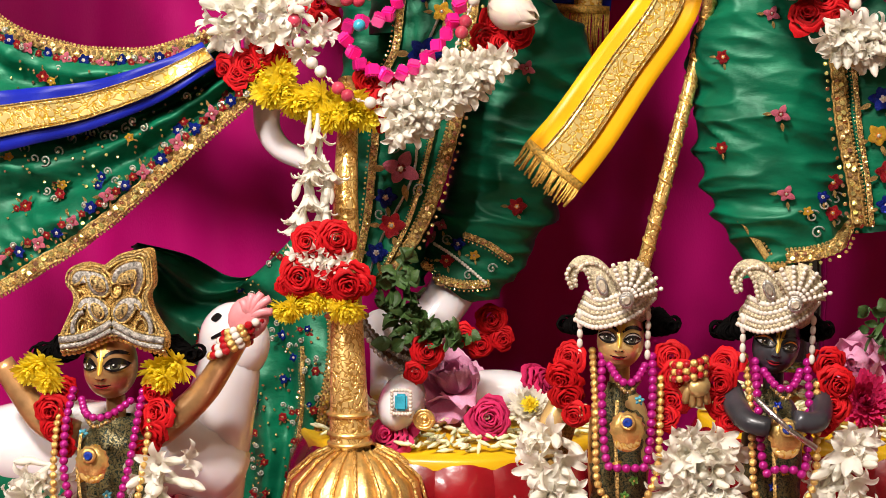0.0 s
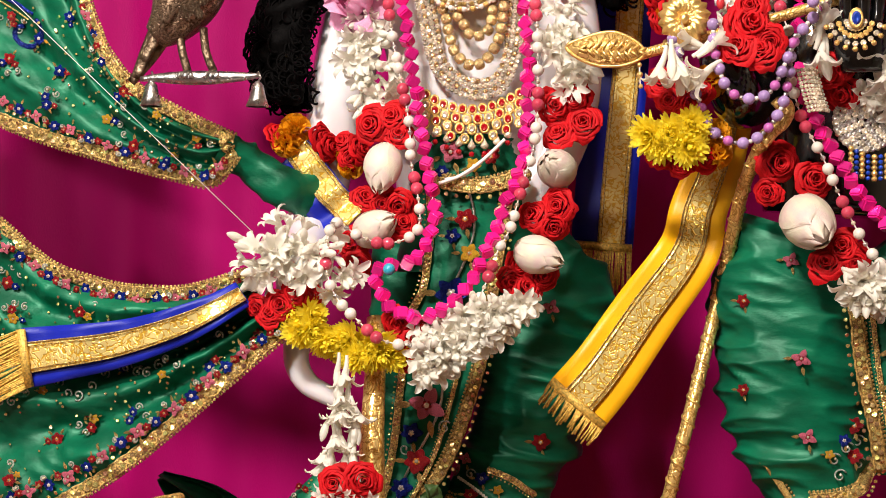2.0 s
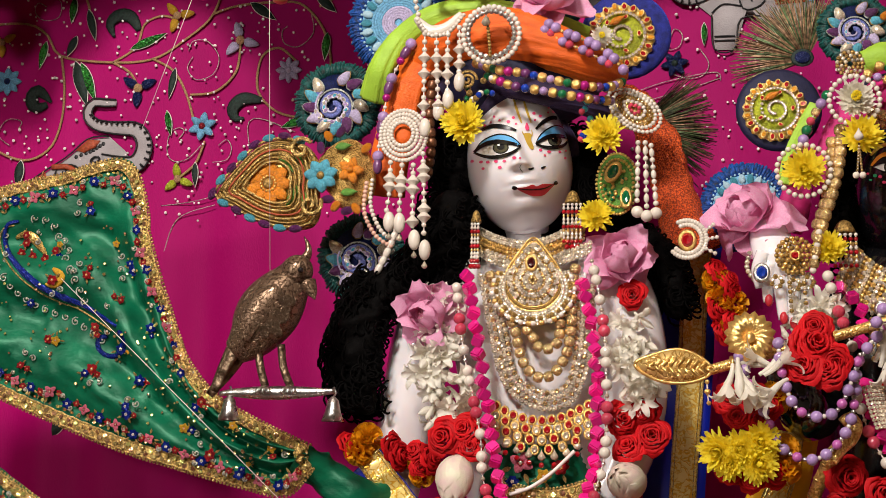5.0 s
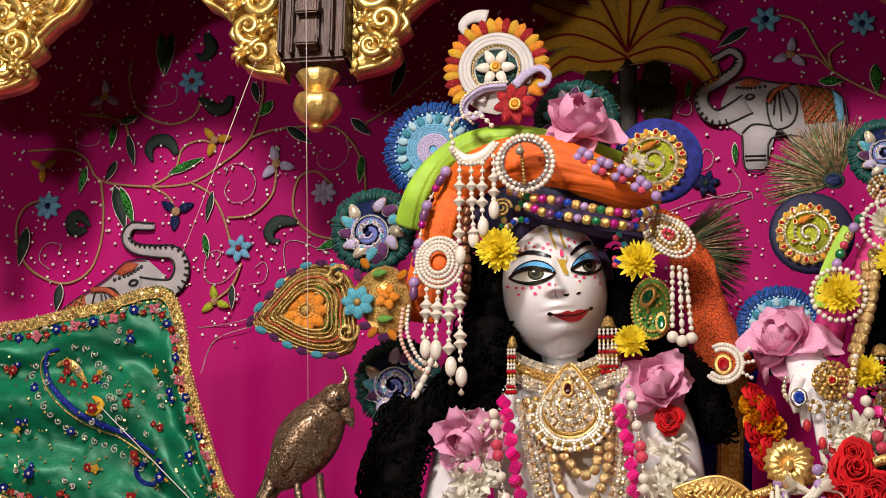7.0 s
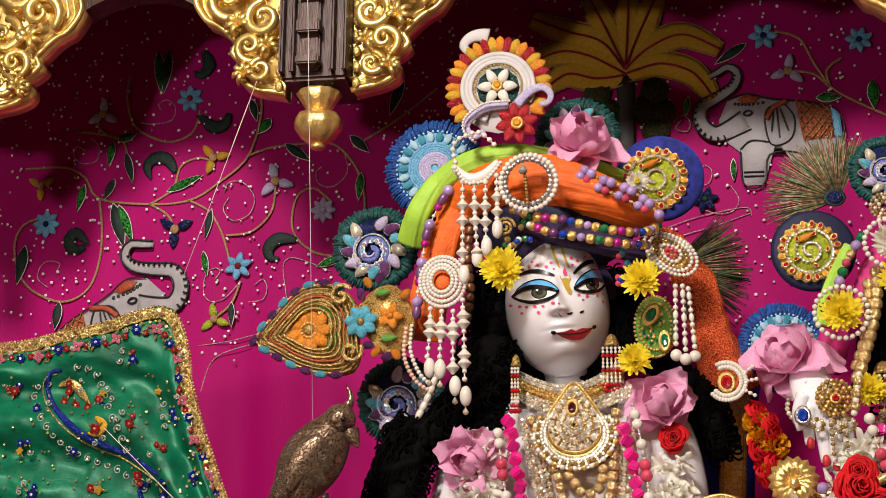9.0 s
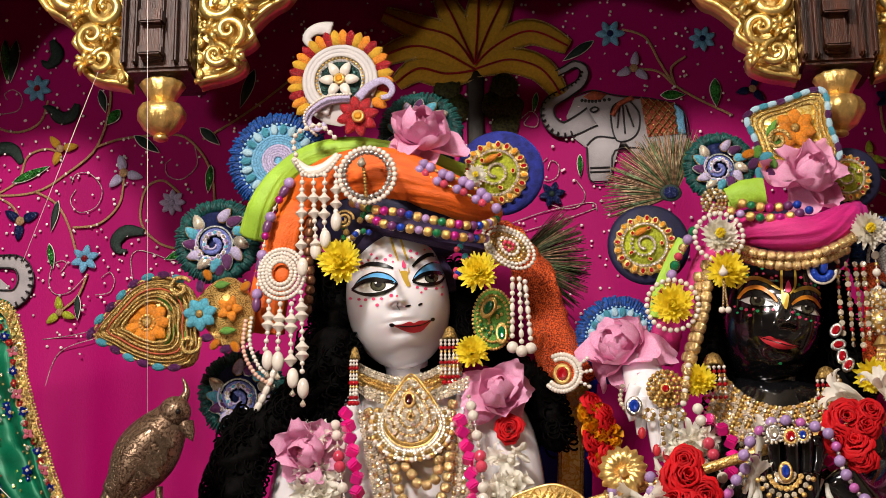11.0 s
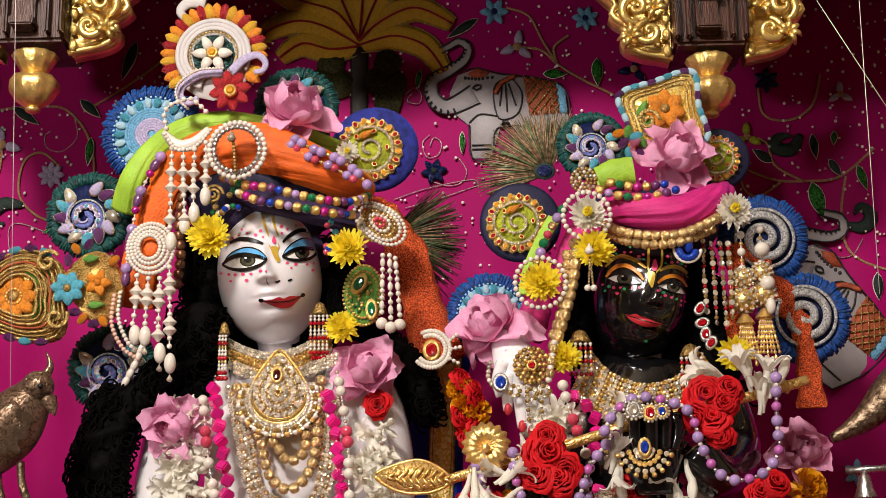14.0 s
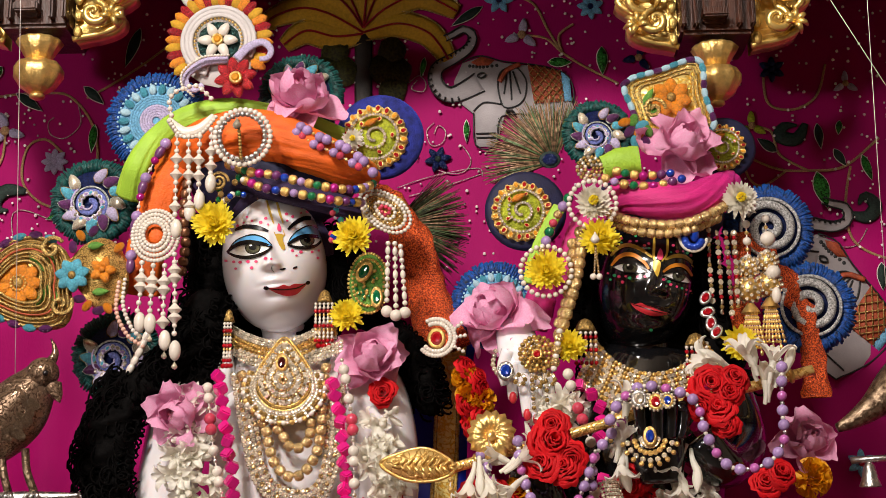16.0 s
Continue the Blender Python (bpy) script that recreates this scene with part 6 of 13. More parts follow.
def paint_eye(g, snap, lid, lash, low, iris, rx, rz, lid_mi, line, lid_line=2.0, droop=0.04):
    """A half-closed painted eye: white, iris and pupil under a coloured upper lid and black lines."""
    strip(g, snap, lash, low, 0.0005, 3)
    top, under = spline(lash, 24), spline(low, 24)
    lash = [p.lerp(q, droop) for p, q in zip(top, under)][::4]
    q = Vector(iris)

    def oval(s, dx=0.0, dz=0.0):
        return [q + Vector((dx + math.cos(i * 0.7854) * rx * s, 0, dz + math.sin(i * 0.7854) * rz * s)) for i in range(8)]
    painted(g, snap, oval(1.0), 0.0008, 1, 10)
    painted(g, snap, oval(0.86), 0.0010, 9, 10)
    painted(g, snap, oval(0.48, 0, rz * 0.1), 0.0012, 1, 8)
    # Small white dot painted as a highlight on the pupil.
    painted(g, snap, oval(0.17, -rx * 0.25, rz * 0.42), 0.0014, 3, 6)
    strip(g, snap, lid, lash, 0.0016, lid_mi)
    brush(g, snap, lash, px(line), 0.0021, 1)
    brush(g, snap, low, px(line * 0.8), 0.0019, 1)
    if lid_line:
        brush(g, snap, lid, px(lid_line), 0.0020, 1)


STATUE_PAINTS = [PAINT[k] for k in ("black", "blue", "white", "red", "pink", "orange", "gold", "green", "iris")]
head_a = statue_head((-0.0097, -0.0100, 1.9369), (0.0607, 0.080, 0.0760, 0.100), 4, -7)
snap_head = snapper(head_a, CAMERA_EYE)


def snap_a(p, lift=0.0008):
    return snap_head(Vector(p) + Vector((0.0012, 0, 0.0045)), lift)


body_a = Geo().merge(head_a)
# neck, chest, belly, arms, legs
body_a.tube(spline([(-0.0069, 0.0340, 1.8993), (-0.0043, 0.0340, 1.8582), (-0.0029, 0.0340, 1.8108)], 10), 0.027, 20)
body_a.tube(spline([(0.0018, 0.0100, 1.8376), (0.0023, 0.0100, 1.7916), (0.0048, 0.0100, 1.7459), (0.0081, 0.0100, 1.6875), (0.0089, 0.0100, 1.6231), (0.0082, 0.0100, 1.5719), (0.0090, 0.0100, 1.5084)], 30),
            lambda t: 0.045 + 0.048 * math.sin(math.pi * min(0.5, 0.1 + 1.4 * t)) - 0.028 * max(0, t - 0.3), 32, flat=0.7)
body_a.tube(spline([(-0.0522, 0.0000, 1.8131), (-0.0912, 0.0000, 1.8036), (-0.1135, 0.0000, 1.7644), (-0.1286, 0.0000, 1.6991), (-0.1403, 0.0000, 1.6343), (-0.1520, 0.0000, 1.5698), (-0.1641, 0.0000, 1.5248)], 24), lambda t: 0.042 - 0.014 * t, 18)
body_a.tube(spline([(-0.1641, 0.0000, 1.5248), (-0.1599, -0.0500, 1.4964), (-0.1555, -0.1000, 1.4699), (-0.1478, -0.1100, 1.4003)], 14), 0.025, 16)
body_a.tube(spline([(0.0577, 0.0000, 1.8123), (0.0929, 0.0000, 1.8023), (0.1122, 0.0000, 1.7635), (0.1221, 0.0000, 1.6994), (0.1161, 0.0000, 1.6358), (0.0914, 0.0000, 1.5724), (0.0603, 0.0000, 1.5217)], 24), lambda t: 0.042 - 0.014 * t, 18)
body_a.tube(spline([(-0.1566, -0.1000, 1.3978), (-0.1563, -0.1000, 1.3711), (-0.1439, -0.1000, 1.3505), (-0.1227, -0.1000, 1.3392), (-0.1076, -0.1000, 1.3336)], 14), lambda t: 0.0150 - 0.005 * t, 12)
body_a.tube(spline([(0.0360, 0.0500, 1.2200), (0.0262, 0.0480, 1.1950), (0.0080, 0.0250, 1.1640), (-0.0110, 0.0100, 1.1350), (-0.0250, 0.0000, 1.1049)], 20), lambda t: 0.029 - 0.006 * t, 18)
body_a.tube(spline([(-0.0431, 0.0000, 1.1615), (-0.0371, -0.0200, 1.1271), (-0.0360, -0.0500, 1.0829)], 12), lambda t: 0.028 - 0.006 * t, 18)
body_a.ball((-0.0157, -0.1000, 1.0864), (0.024, 0.075, 0.028), 18, 10)
body_a.ball((0.0778, -0.0200, 1.0860), (0.055, 0.03, 0.022), 16, 10)
# painted face
paint_eye(body_a, snap_a, [(-0.0540, -0.080, 1.9372), (-0.0474, -0.080, 1.9470), (-0.0381, -0.080, 1.9530), (-0.0260, -0.080, 1.9557), (-0.0143, -0.080, 1.9525), (-0.0064, -0.080, 1.9460), (-0.0036, -0.080, 1.9414)], [(-0.0546, -0.080, 1.9359), (-0.0460, -0.080, 1.9438), (-0.0340, -0.080, 1.9478), (-0.0205, -0.080, 1.9465), (-0.0108, -0.080, 1.9440), (-0.0042, -0.080, 1.9407)], [(-0.0546, -0.080, 1.9359), (-0.0454, -0.080, 1.9314), (-0.0326, -0.080, 1.9295), (-0.0186, -0.080, 1.9322), (-0.0092, -0.080, 1.9368), (-0.0043, -0.080, 1.9414)], (-0.0260, -0.080, 1.9406), px(14.5), px(11.5), 2, 8.5, 2.4)
paint_eye(body_a, snap_a, [(0.0135, -0.080, 1.9448), (0.0183, -0.080, 1.9533), (0.0264, -0.080, 1.9605), (0.0378, -0.080, 1.9652), (0.0469, -0.080, 1.9620), (0.0536, -0.080, 1.9528)], [(0.0136, -0.080, 1.9435), (0.0223, -0.080, 1.9500), (0.0324, -0.080, 1.9534), (0.0433, -0.080, 1.9534), (0.0530, -0.080, 1.9502)], [(0.0136, -0.080, 1.9435), (0.0239, -0.080, 1.9403), (0.0354, -0.080, 1.9397), (0.0462, -0.080, 1.9423), (0.0537, -0.080, 1.9496)], (0.0358, -0.080, 1.9482), px(13.5), px(11), 2, 8, 2.4)
for pts, w in (([(-0.0468, -0.080, 1.9615), (-0.0354, -0.080, 1.9655), (-0.0212, -0.080, 1.9642), (-0.0088, -0.080, 1.9597)], 8), ([(0.0136, -0.080, 1.9611), (0.0229, -0.080, 1.9697), (0.0349, -0.080, 1.9744), (0.0491, -0.080, 1.9712)], 8),):
    brush(body_a, snap_a, pts, px(w), 0.0012, 1)
for pts, w in (([(0.0065, -0.090, 1.9134), (0.0097, -0.090, 1.9134), (0.0128, -0.090, 1.9147)], 4), ([(0.0211, -0.090, 1.9141), (0.0242, -0.090, 1.9154), (0.0261, -0.090, 1.9161)], 4), ([(-0.0019, -0.090, 1.9185), (-0.0030, -0.090, 1.9146), (0.0004, -0.090, 1.9095)], 1.2),):
    brush(body_a, snap_a, pts, px(w), 0.001, 1)
strip(body_a, snap_a, [(-0.0073, -0.0900, 1.8924), (0.0028, -0.0900, 1.8928), (0.0115, -0.0900, 1.8958), (0.0167, -0.0900, 1.8939), (0.0229, -0.0900, 1.8965), (0.0317, -0.0900, 1.8965), (0.0380, -0.0900, 1.8975)], [(-0.0073, -0.0900, 1.8921), (0.0073, -0.0900, 1.8903), (0.0168, -0.0900, 1.8907), (0.0262, -0.0900, 1.8917), (0.0380, -0.0900, 1.8972)], 0.0016, 4)
strip(body_a, snap_a, [(-0.0073, -0.0900, 1.8921), (0.0073, -0.0900, 1.8903), (0.0168, -0.0900, 1.8907), (0.0262, -0.0900, 1.8917), (0.0380, -0.0900, 1.8972)], [(-0.0073, -0.0900, 1.8918), (0.0018, -0.0900, 1.8870), (0.0107, -0.0900, 1.8836), (0.0183, -0.0900, 1.8830), (0.0258, -0.0900, 1.8846), (0.0319, -0.0900, 1.8904), (0.0380, -0.0900, 1.8969)], 0.0016, 4)
for pts, w in (([(-0.0098, -0.0900, 1.8921), (-0.0022, -0.0900, 1.8909), (0.0073, -0.0900, 1.8900), (0.0168, -0.0900, 1.8903), (0.0262, -0.0900, 1.8917), (0.0330, -0.0900, 1.8949), (0.0399, -0.0900, 1.8982)], 2.2), ([(-0.0111, -0.0900, 1.8927), (-0.0086, -0.0900, 1.8921), (-0.0054, -0.0900, 1.8915)], 7), ([(0.0362, -0.0900, 1.8965), (0.0386, -0.0900, 1.8975), (0.0405, -0.0900, 1.8985)], 7)):
    brush(body_a, snap_a, pts, px(w), 0.0021, 1)
for pts, w in (([(-0.0109, -0.085, 1.9973), (-0.0070, -0.085, 1.9822), (-0.0020, -0.085, 1.9671)], 4.5), ([(0.0000, -0.085, 1.9980), (0.0039, -0.085, 1.9822), (0.0089, -0.085, 1.9671)], 4.5), ([(-0.0016, -0.085, 1.9579), (0.0011, -0.085, 1.9527), (0.0051, -0.085, 1.9501)], 2), ([(0.0092, -0.085, 1.9593), (0.0100, -0.085, 1.9541), (0.0076, -0.085, 1.9501)], 2),):
    brush(body_a, snap_a, pts, px(w), 0.0011, 7)
painted(body_a, snap_a, [(0.0012, -0.090, 1.9529), (0.0056, -0.090, 1.9542), (0.0095, -0.090, 1.9529), (0.0098, -0.090, 1.9458), (0.0126, -0.090, 1.9373), (0.0089, -0.090, 1.9360), (0.0041, -0.090, 1.9438)], 0.0013, 7)
painted(body_a, snap_a, [(0.0028, -0.090, 1.9607), (0.0045, -0.090, 1.9666), (0.0073, -0.090, 1.9607), (0.0068, -0.090, 1.9574), (0.0042, -0.090, 1.9574)], 0.0015, 5, 8)
dots = random.Random(5)
for i, p in enumerate([(-0.0561, -0.080, 1.9261), (-0.0471, -0.080, 1.9249), (-0.0400, -0.080, 1.9243), (-0.0311, -0.080, 1.9250), (-0.0221, -0.080, 1.9250), (-0.0114, -0.080, 1.9283), (-0.0050, -0.080, 1.9277), (-0.0448, -0.080, 1.9171), (-0.0269, -0.080, 1.9178), (0.0189, -0.080, 1.9370), (0.0286, -0.080, 1.9351), (0.0236, -0.080, 1.9311), (0.0413, -0.080, 1.9351), (0.0490, -0.080, 1.9365), (0.0480, -0.080, 1.9280), (-0.0438, -0.080, 1.9667), (-0.0369, -0.080, 1.9701), (-0.0333, -0.080, 1.9767), (-0.0273, -0.080, 1.9721), (-0.0176, -0.080, 1.9702), (-0.0120, -0.080, 1.9748), (-0.0091, -0.080, 1.9676), (0.0116, -0.080, 1.9795), (0.0125, -0.080, 1.9716), (0.0188, -0.080, 1.9763), (0.0283, -0.080, 1.9803), (0.0294, -0.080, 1.9862), (0.0353, -0.080, 1.9816), (0.0425, -0.080, 1.9790)]):
    r = px(dots.uniform(2.2, 3.6))
    painted(body_a, snap_a, [Vector(p) + Vector((math.cos(a) * r, 0, math.sin(a) * r * 0.85)) for a in [k * math.pi / 3 for k in range(6)]], 0.0010, 5, 5)
solo("white_statue", body_a, [MARBLE] + STATUE_PAINTS, "polished white marble statue with painted face on a pedestal", "statue")

# black curled hair, falling over both shoulders
wig("black_wig", (
    ([(-0.0220, 0.0750, 2.0066), (-0.0188, 0.0750, 1.9350), (-0.0166, 0.0750, 1.8786), (-0.0143, 0.0750, 1.8161)], 0.066, 0.078, 24),
    ([(-0.0832, -0.0450, 1.9047), (-0.0920, -0.0450, 1.8597), (-0.1106, -0.0450, 1.8277), (-0.1422, -0.0450, 1.8023), (-0.1735, -0.0450, 1.7640), (-0.1917, -0.0450, 1.7130), (-0.1837, -0.0450, 1.6495)], 0.031, 0.033, 130),
    ([(-0.0814, -0.0300, 1.9023), (-0.0835, -0.0300, 1.8495), (-0.0878, -0.0300, 1.8105), (-0.0937, -0.0300, 1.7880)], 0.028, 0.024, 80),
    ([(-0.1733, -0.0200, 1.8169), (-0.1922, -0.0200, 1.7811), (-0.2042, -0.0200, 1.7356), (-0.1963, -0.0200, 1.6838), (-0.1824, -0.0200, 1.6453)], 0.024, 0.022, 90),
    ([(-0.0849, 0.0000, 2.0027), (-0.0871, 0.0000, 1.9425), (-0.0895, 0.0000, 1.8893), (-0.0983, 0.0000, 1.8299)], 0.026, 0.03, 80),
    ([(0.0592, 0.0100, 1.9359), (0.0725, 0.0100, 1.8960), (0.1081, 0.0100, 1.8758), (0.1435, 0.0100, 1.8427), (0.1595, 0.0100, 1.8036), (0.1691, 0.0100, 1.7648)], 0.026, 0.026, 110),
    ([(0.0549, 0.0200, 1.9921), (0.0619, 0.0200, 1.9451), (0.0720, 0.0200, 1.9050)], 0.024, 0.026, 60),
), "curly black wig falling over the white statue's shoulders")

# ---- headdress of the white statue ----


def rolled(owner, pts, rad, mat, strands=7, twist=2.5, n=90, name="roll", flat=1.0):
    """A wound roll of crepe with many fine slanting pleats."""
    line = spline(pts, n)
    g = Geo()
    nv = 96
    vs, fs = [], []
    for i, p in enumerate(line):
        d = (line[min(n, i + 1)] - line[max(0, i - 1)]).normalized()
        a = d.cross(Vector((0, 1, 0))).normalized()
        b = d.cross(a).normalized()
        t = i / n
        r = rad(t) if callable(rad) else rad
        for j in range(nv):
            th = 2 * math.pi * j / nv
            w = th + twist * t * 1.3 + 0.12 * math.sin(11 * t + 2 * th)
            fold = noise.noise(Vector((math.cos(w) * 2.6, math.sin(w) * 2.6, t * 2.2 + strands)))
            pleat = 1 - 2 * abs(noise.noise(Vector((math.cos(w) * 7.5, math.sin(w) * 7.5, t * 3.0))))
            q = r * (0.98 + 0.13 * fold + 0.055 * pleat)
            vs.append(p + a * math.cos(th) * q + b * math.sin(th) * q * flat)
    for i in range(n):
        for j in range(nv):
            e = (j + 1) % nv
            fs.append((i * nv + j, (i + 1) * nv + j, (i + 1) * nv + e, i * nv + e))
    fs += [tuple(range(nv)), tuple(n * nv + k for k in reversed(range(nv)))]
    g.add(vs, fs)
    return part(name, g, mat, owner)


def radial_fringe(owner, c, r0, r1, mat, n=150, y=0.0, name="fringe_rim"):
    """A rim of short combed threads."""
    g = Geo()
    c = Vector(c)
    g.lathe([(r1 * 0.97, 0.004), (r1 * 0.97, 0.0), (r0 * 0.9, -0.003), (0.0, -0.003)], c, (0, 1, 0), 40)
    for i in range(n):
        a = 2 * math.pi * i / n + rng.uniform(-0.02, 0.02)
        d = Vector((math.cos(a), 0, math.sin(a)))
        e = r1 * rng.uniform(0.96, 1.04)
        g.tube([c + d * r0 + Vector((0, -0.005, 0)), c + d * (r0 + e) / 2 + Vector((0, -0.008, 0)), c + d * e + Vector((0, -0.002 + rng.uniform(-0.002, 0.002), 0))], 0.0016, 4)
    return tagged(part(name, g, mat, owner), kind="stuff")


def coil(owner, c, r, turns, rad, mat, a0=0.0, hand=1, flat=0.6, inner=0.1, y=-0.008, name="coil"):
    pts = []
    for i in range(60):
        t = i / 59
        a = a0 + hand * turns * 2 * math.pi * t
        rr = r * (1 - (1 - inner) * t)
        pts.append(Vector(c) + Vector((rr * math.cos(a), y, rr * math.sin(a))))
    return part(name, Geo().tube(pts, rad, 7, flat=flat), mat, owner)


def ring_of(owner, c, r, n, kind, mat, size, y=-0.010, a0=0.0, a1=6.2832, rim=None, name="bead"):
    rows = {}
    for i in range(n):
        a = a0 + (a1 - a0) * i / n
        if size <= px(5.3) and not rim:
            m = mat[i % len(mat)] if isinstance(mat, list) else mat
            bead_mesh(kind, m)
            rows.setdefault(m.name, (Geo(), m))[0].merge(BEAD_GEO[kind], facing(Vector(c) + Vector((r * math.cos(a), y, r * math.sin(a))), size))
            continue
        p = Vector(c) + Vector((r * math.cos(a), y, r * math.sin(a)))
        if rim:
            set_stone(p, size, mat[i % len(mat)] if isinstance(mat, list) else mat, owner, rim, math.degrees(math.pi / 2 - a), 1.3)
        else:
            bead(kind, mat[i % len(mat)] if isinstance(mat, list) else mat, p, size, owner, name=name, spin=math.degrees(math.pi / 2 - a))
    for g, m in rows.values():
        tagged(part("seed_bead_ring", g, m, owner), kind="stuff")


def sun_medallion(name, c, r, label, rim_mat, cy=0.0):
    """A blue medallion with a sunburst of silk pads and braid."""
    m = thing(name, c, label, "ornament", "headdress medallions")
    radial_fringe(m, c, r * 0.72, r, rim_mat)
    part("field", Geo().lathe([(0.0, -0.009), (r * 0.72, -0.008), (r * 0.74, 0.0)], c, (0, 1, 0), 36), STITCH["sky"], m)
    for k in range(9):
        coil(m, c, r * (0.10 + 0.05 * k), 1.0, r * 0.027, STITCH["lilac"] if k < 5 else STITCH["sky"], inner=1.0, y=-0.010, name="braid_ring")
    for i in range(22):
        a = i * 2 * math.pi / 22
        d = Vector((math.cos(a), 0, math.sin(a)))
        part("silk_pad", bead_mesh("oval", STITCH["turq"] if i % 2 else STITCH["pale"]), None, m, m=along(Vector(c) + d * r * 0.63 + Vector((0, -0.010, 0)), d, (r * 0.075, r * 0.05, r * 0.065)))
    ring_of(m, c, r * 0.76, 50, "round", STITCH["pale"], r * 0.026, -0.007)
    return m


RIMMED = {}


def rimmed_petal(mat, rim, ln, wd):
    """A padded petal with a corded rim, along +z."""
    key = (mat.name, rim.name, round(ln, 3), round(wd, 3))
    if key not in RIMMED:
        o = petal_shape(ln, wd, 8, 0.7)
        g = flat_shape(o, 0.0, 0.004)
        g.tube([Vector((p.x, -0.001, p.z)) for p in o + [o[0]]], 0.0010, 5, 1)
        RIMMED[key] = g.mesh("padded_petal", [mat, rim])
    return RIMMED[key]


def swirl_medallion(name, c, r, label, rim_mat, a0=0.0):
    """A fringed disc with one big corded spiral, crystals between its turns and a fan of padded petals."""
    m = thing(name, c, label, "ornament", "headdress medallions")
    radial_fringe(m, c, r * 0.70, r, rim_mat)
    part("field", Geo().lathe([(0.0, -0.007), (r * 0.70, -0.006), (r * 0.72, 0.0)], c, (0, 1, 0), 36), STITCH["navy"], m)
    c = Vector(c)
    e = c + Vector((0.10 * r * math.cos(a0), 0, -0.10 * r))
    coil(m, e, r * 0.50, 1.9, r * 0.070, STITCH["peri"], a0, inner=0.16, y=-0.011, name="spiral_cord")
    coil(m, e, r * 0.56, 1.25, r * 0.022, SILVER_CORD, a0, inner=0.62, y=-0.013, name="spiral_edge")
    coil(m, e, r * 0.43, 1.6, r * 0.022, STITCH["lilac"], a0, inner=0.18, y=-0.014, name="spiral_edge")
    for i in range(16):
        t = i / 15
        a, rr = a0 + 1.2 + t * 6.5, r * (0.40 - 0.22 * t)
        set_stone(e + Vector((math.cos(a) * rr, -0.013, math.sin(a) * rr)), r * 0.050, (CRYSTAL, CRYSTAL, TURQUOISE, LILAC)[i % 4], m, SILVER, i * 40, 1.4)
    for i in range(12):
        a = a0 + 0.35 + i * 0.47
        d = Vector((math.cos(a), 0, math.sin(a)))
        mat = (CRYSTAL, STITCH["turq"], STITCH["purple"], STITCH["lilac"])[i % 4]
        put(new("padded_petal", rimmed_petal(mat, OLD_GOLD if i % 2 else SILVER_CORD, r * 0.40, r * 0.24)), m, facing(c + d * r * 0.42 + Vector((0, -0.010, 0)), 1, math.degrees(math.pi / 2 - a) + 32))
    return m


def paisley_medallion(name, c, r, label, a0=0.0, rim_mat=None):
    m = thing(name, c, label, "ornament", "headdress medallions")
    c = Vector(c)
    part("velvet_disc", Geo().lathe([(0.0, -0.006), (r * 0.9, -0.005), (r, 0.0), (r * 0.98, 0.005), (0, 0.006)], c, (0, 1, 0), 40), rim_mat or BLUE_VELVET, m)
    ci = c + Vector((-0.10 * r, -0.006, -0.05 * r))
    part("gold_scallop_rim", Geo().lathe([(0.0, -0.003), (r * 0.72, -0.003), (r * 0.76, 0.0)], ci, (0, 1, 0), 80, flute=20, depth=0.06), GOLD_BROCADE, m)
    part("field", Geo().lathe([(0.0, -0.006), (r * 0.52, -0.005), (r * 0.55, 0.0)], ci, (0, 1, 0), 30), STITCH["lime"], m)
    for turn, (ra, rb, n) in enumerate(((0.56, 0.50, 40), (0.34, 0.10, 26))):
        g = Geo()
        bead_mesh("gem", CRYSTAL)
        for i in range(n):
            t = i / n
            a = a0 + 2 * math.pi * t * (1.0 if turn == 0 else 1.4)
            rr = r * (ra + (rb - ra) * t)
            g.merge(BEAD_GEO["gem"], facing(ci + Vector((math.cos(a) * rr, -0.009, math.sin(a) * rr)), r * 0.042))
        tagged(part("crystal_swirl", g, CRYSTAL, m, smooth=False), kind="stuff")
    for i in range(20):
        a = a0 + i * 2 * math.pi / 20
        set_stone(ci + Vector((math.cos(a) * r * 0.655, -0.006, math.sin(a) * r * 0.655)), r * 0.062, RUBY if i % 3 else MARIGOLD, m, GOLD, math.degrees(math.pi / 2 - a), 1.35)
    for i in range(5):
        a = a0 + i * 1.3
        set_stone(ci + Vector((math.cos(a) * r * 0.40, -0.010, math.sin(a) * r * 0.40)), r * 0.045, RUBY, m, GOLD, i * 60, 1.4)
    sewn_leaf(ci + Vector((-0.25 * r, -0.010, 0.22 * r)), ci + Vector((0.1 * r, -0.010, 0.40 * r)), 0.008, STITCH["orange"], m)
    return m


swirl_medallion("swirl_medallion", (-0.2375, 0.0300, 2.0298), px(86), "round teal-fringed medallion with a periwinkle swirl and crystals", TEAL_FRINGE, 2.2)
swirl_medallion("swirl_medallion", (-0.2023, 0.0300, 1.8403), px(86), "round teal-fringed medallion half hidden by hair", TEAL_FRINGE, 2.6)
sun_medallion("sun_medallion", (-0.1606, 0.0200, 2.1259), px(102), "blue-fringed medallion with turquoise and pearl sunburst", BLUE_FRINGE)
swirl_medallion("swirl_medallion", (0.0138, 0.0300, 2.1603), px(84), "green-fringed medallion behind a pink lotus", TEAL_FRINGE, 0.5)
paisley_medallion("paisley_medallion", (0.1119, 0.0100, 2.1000), px(86), "blue velvet medallion with a yellow paisley and red stones", 2.4)

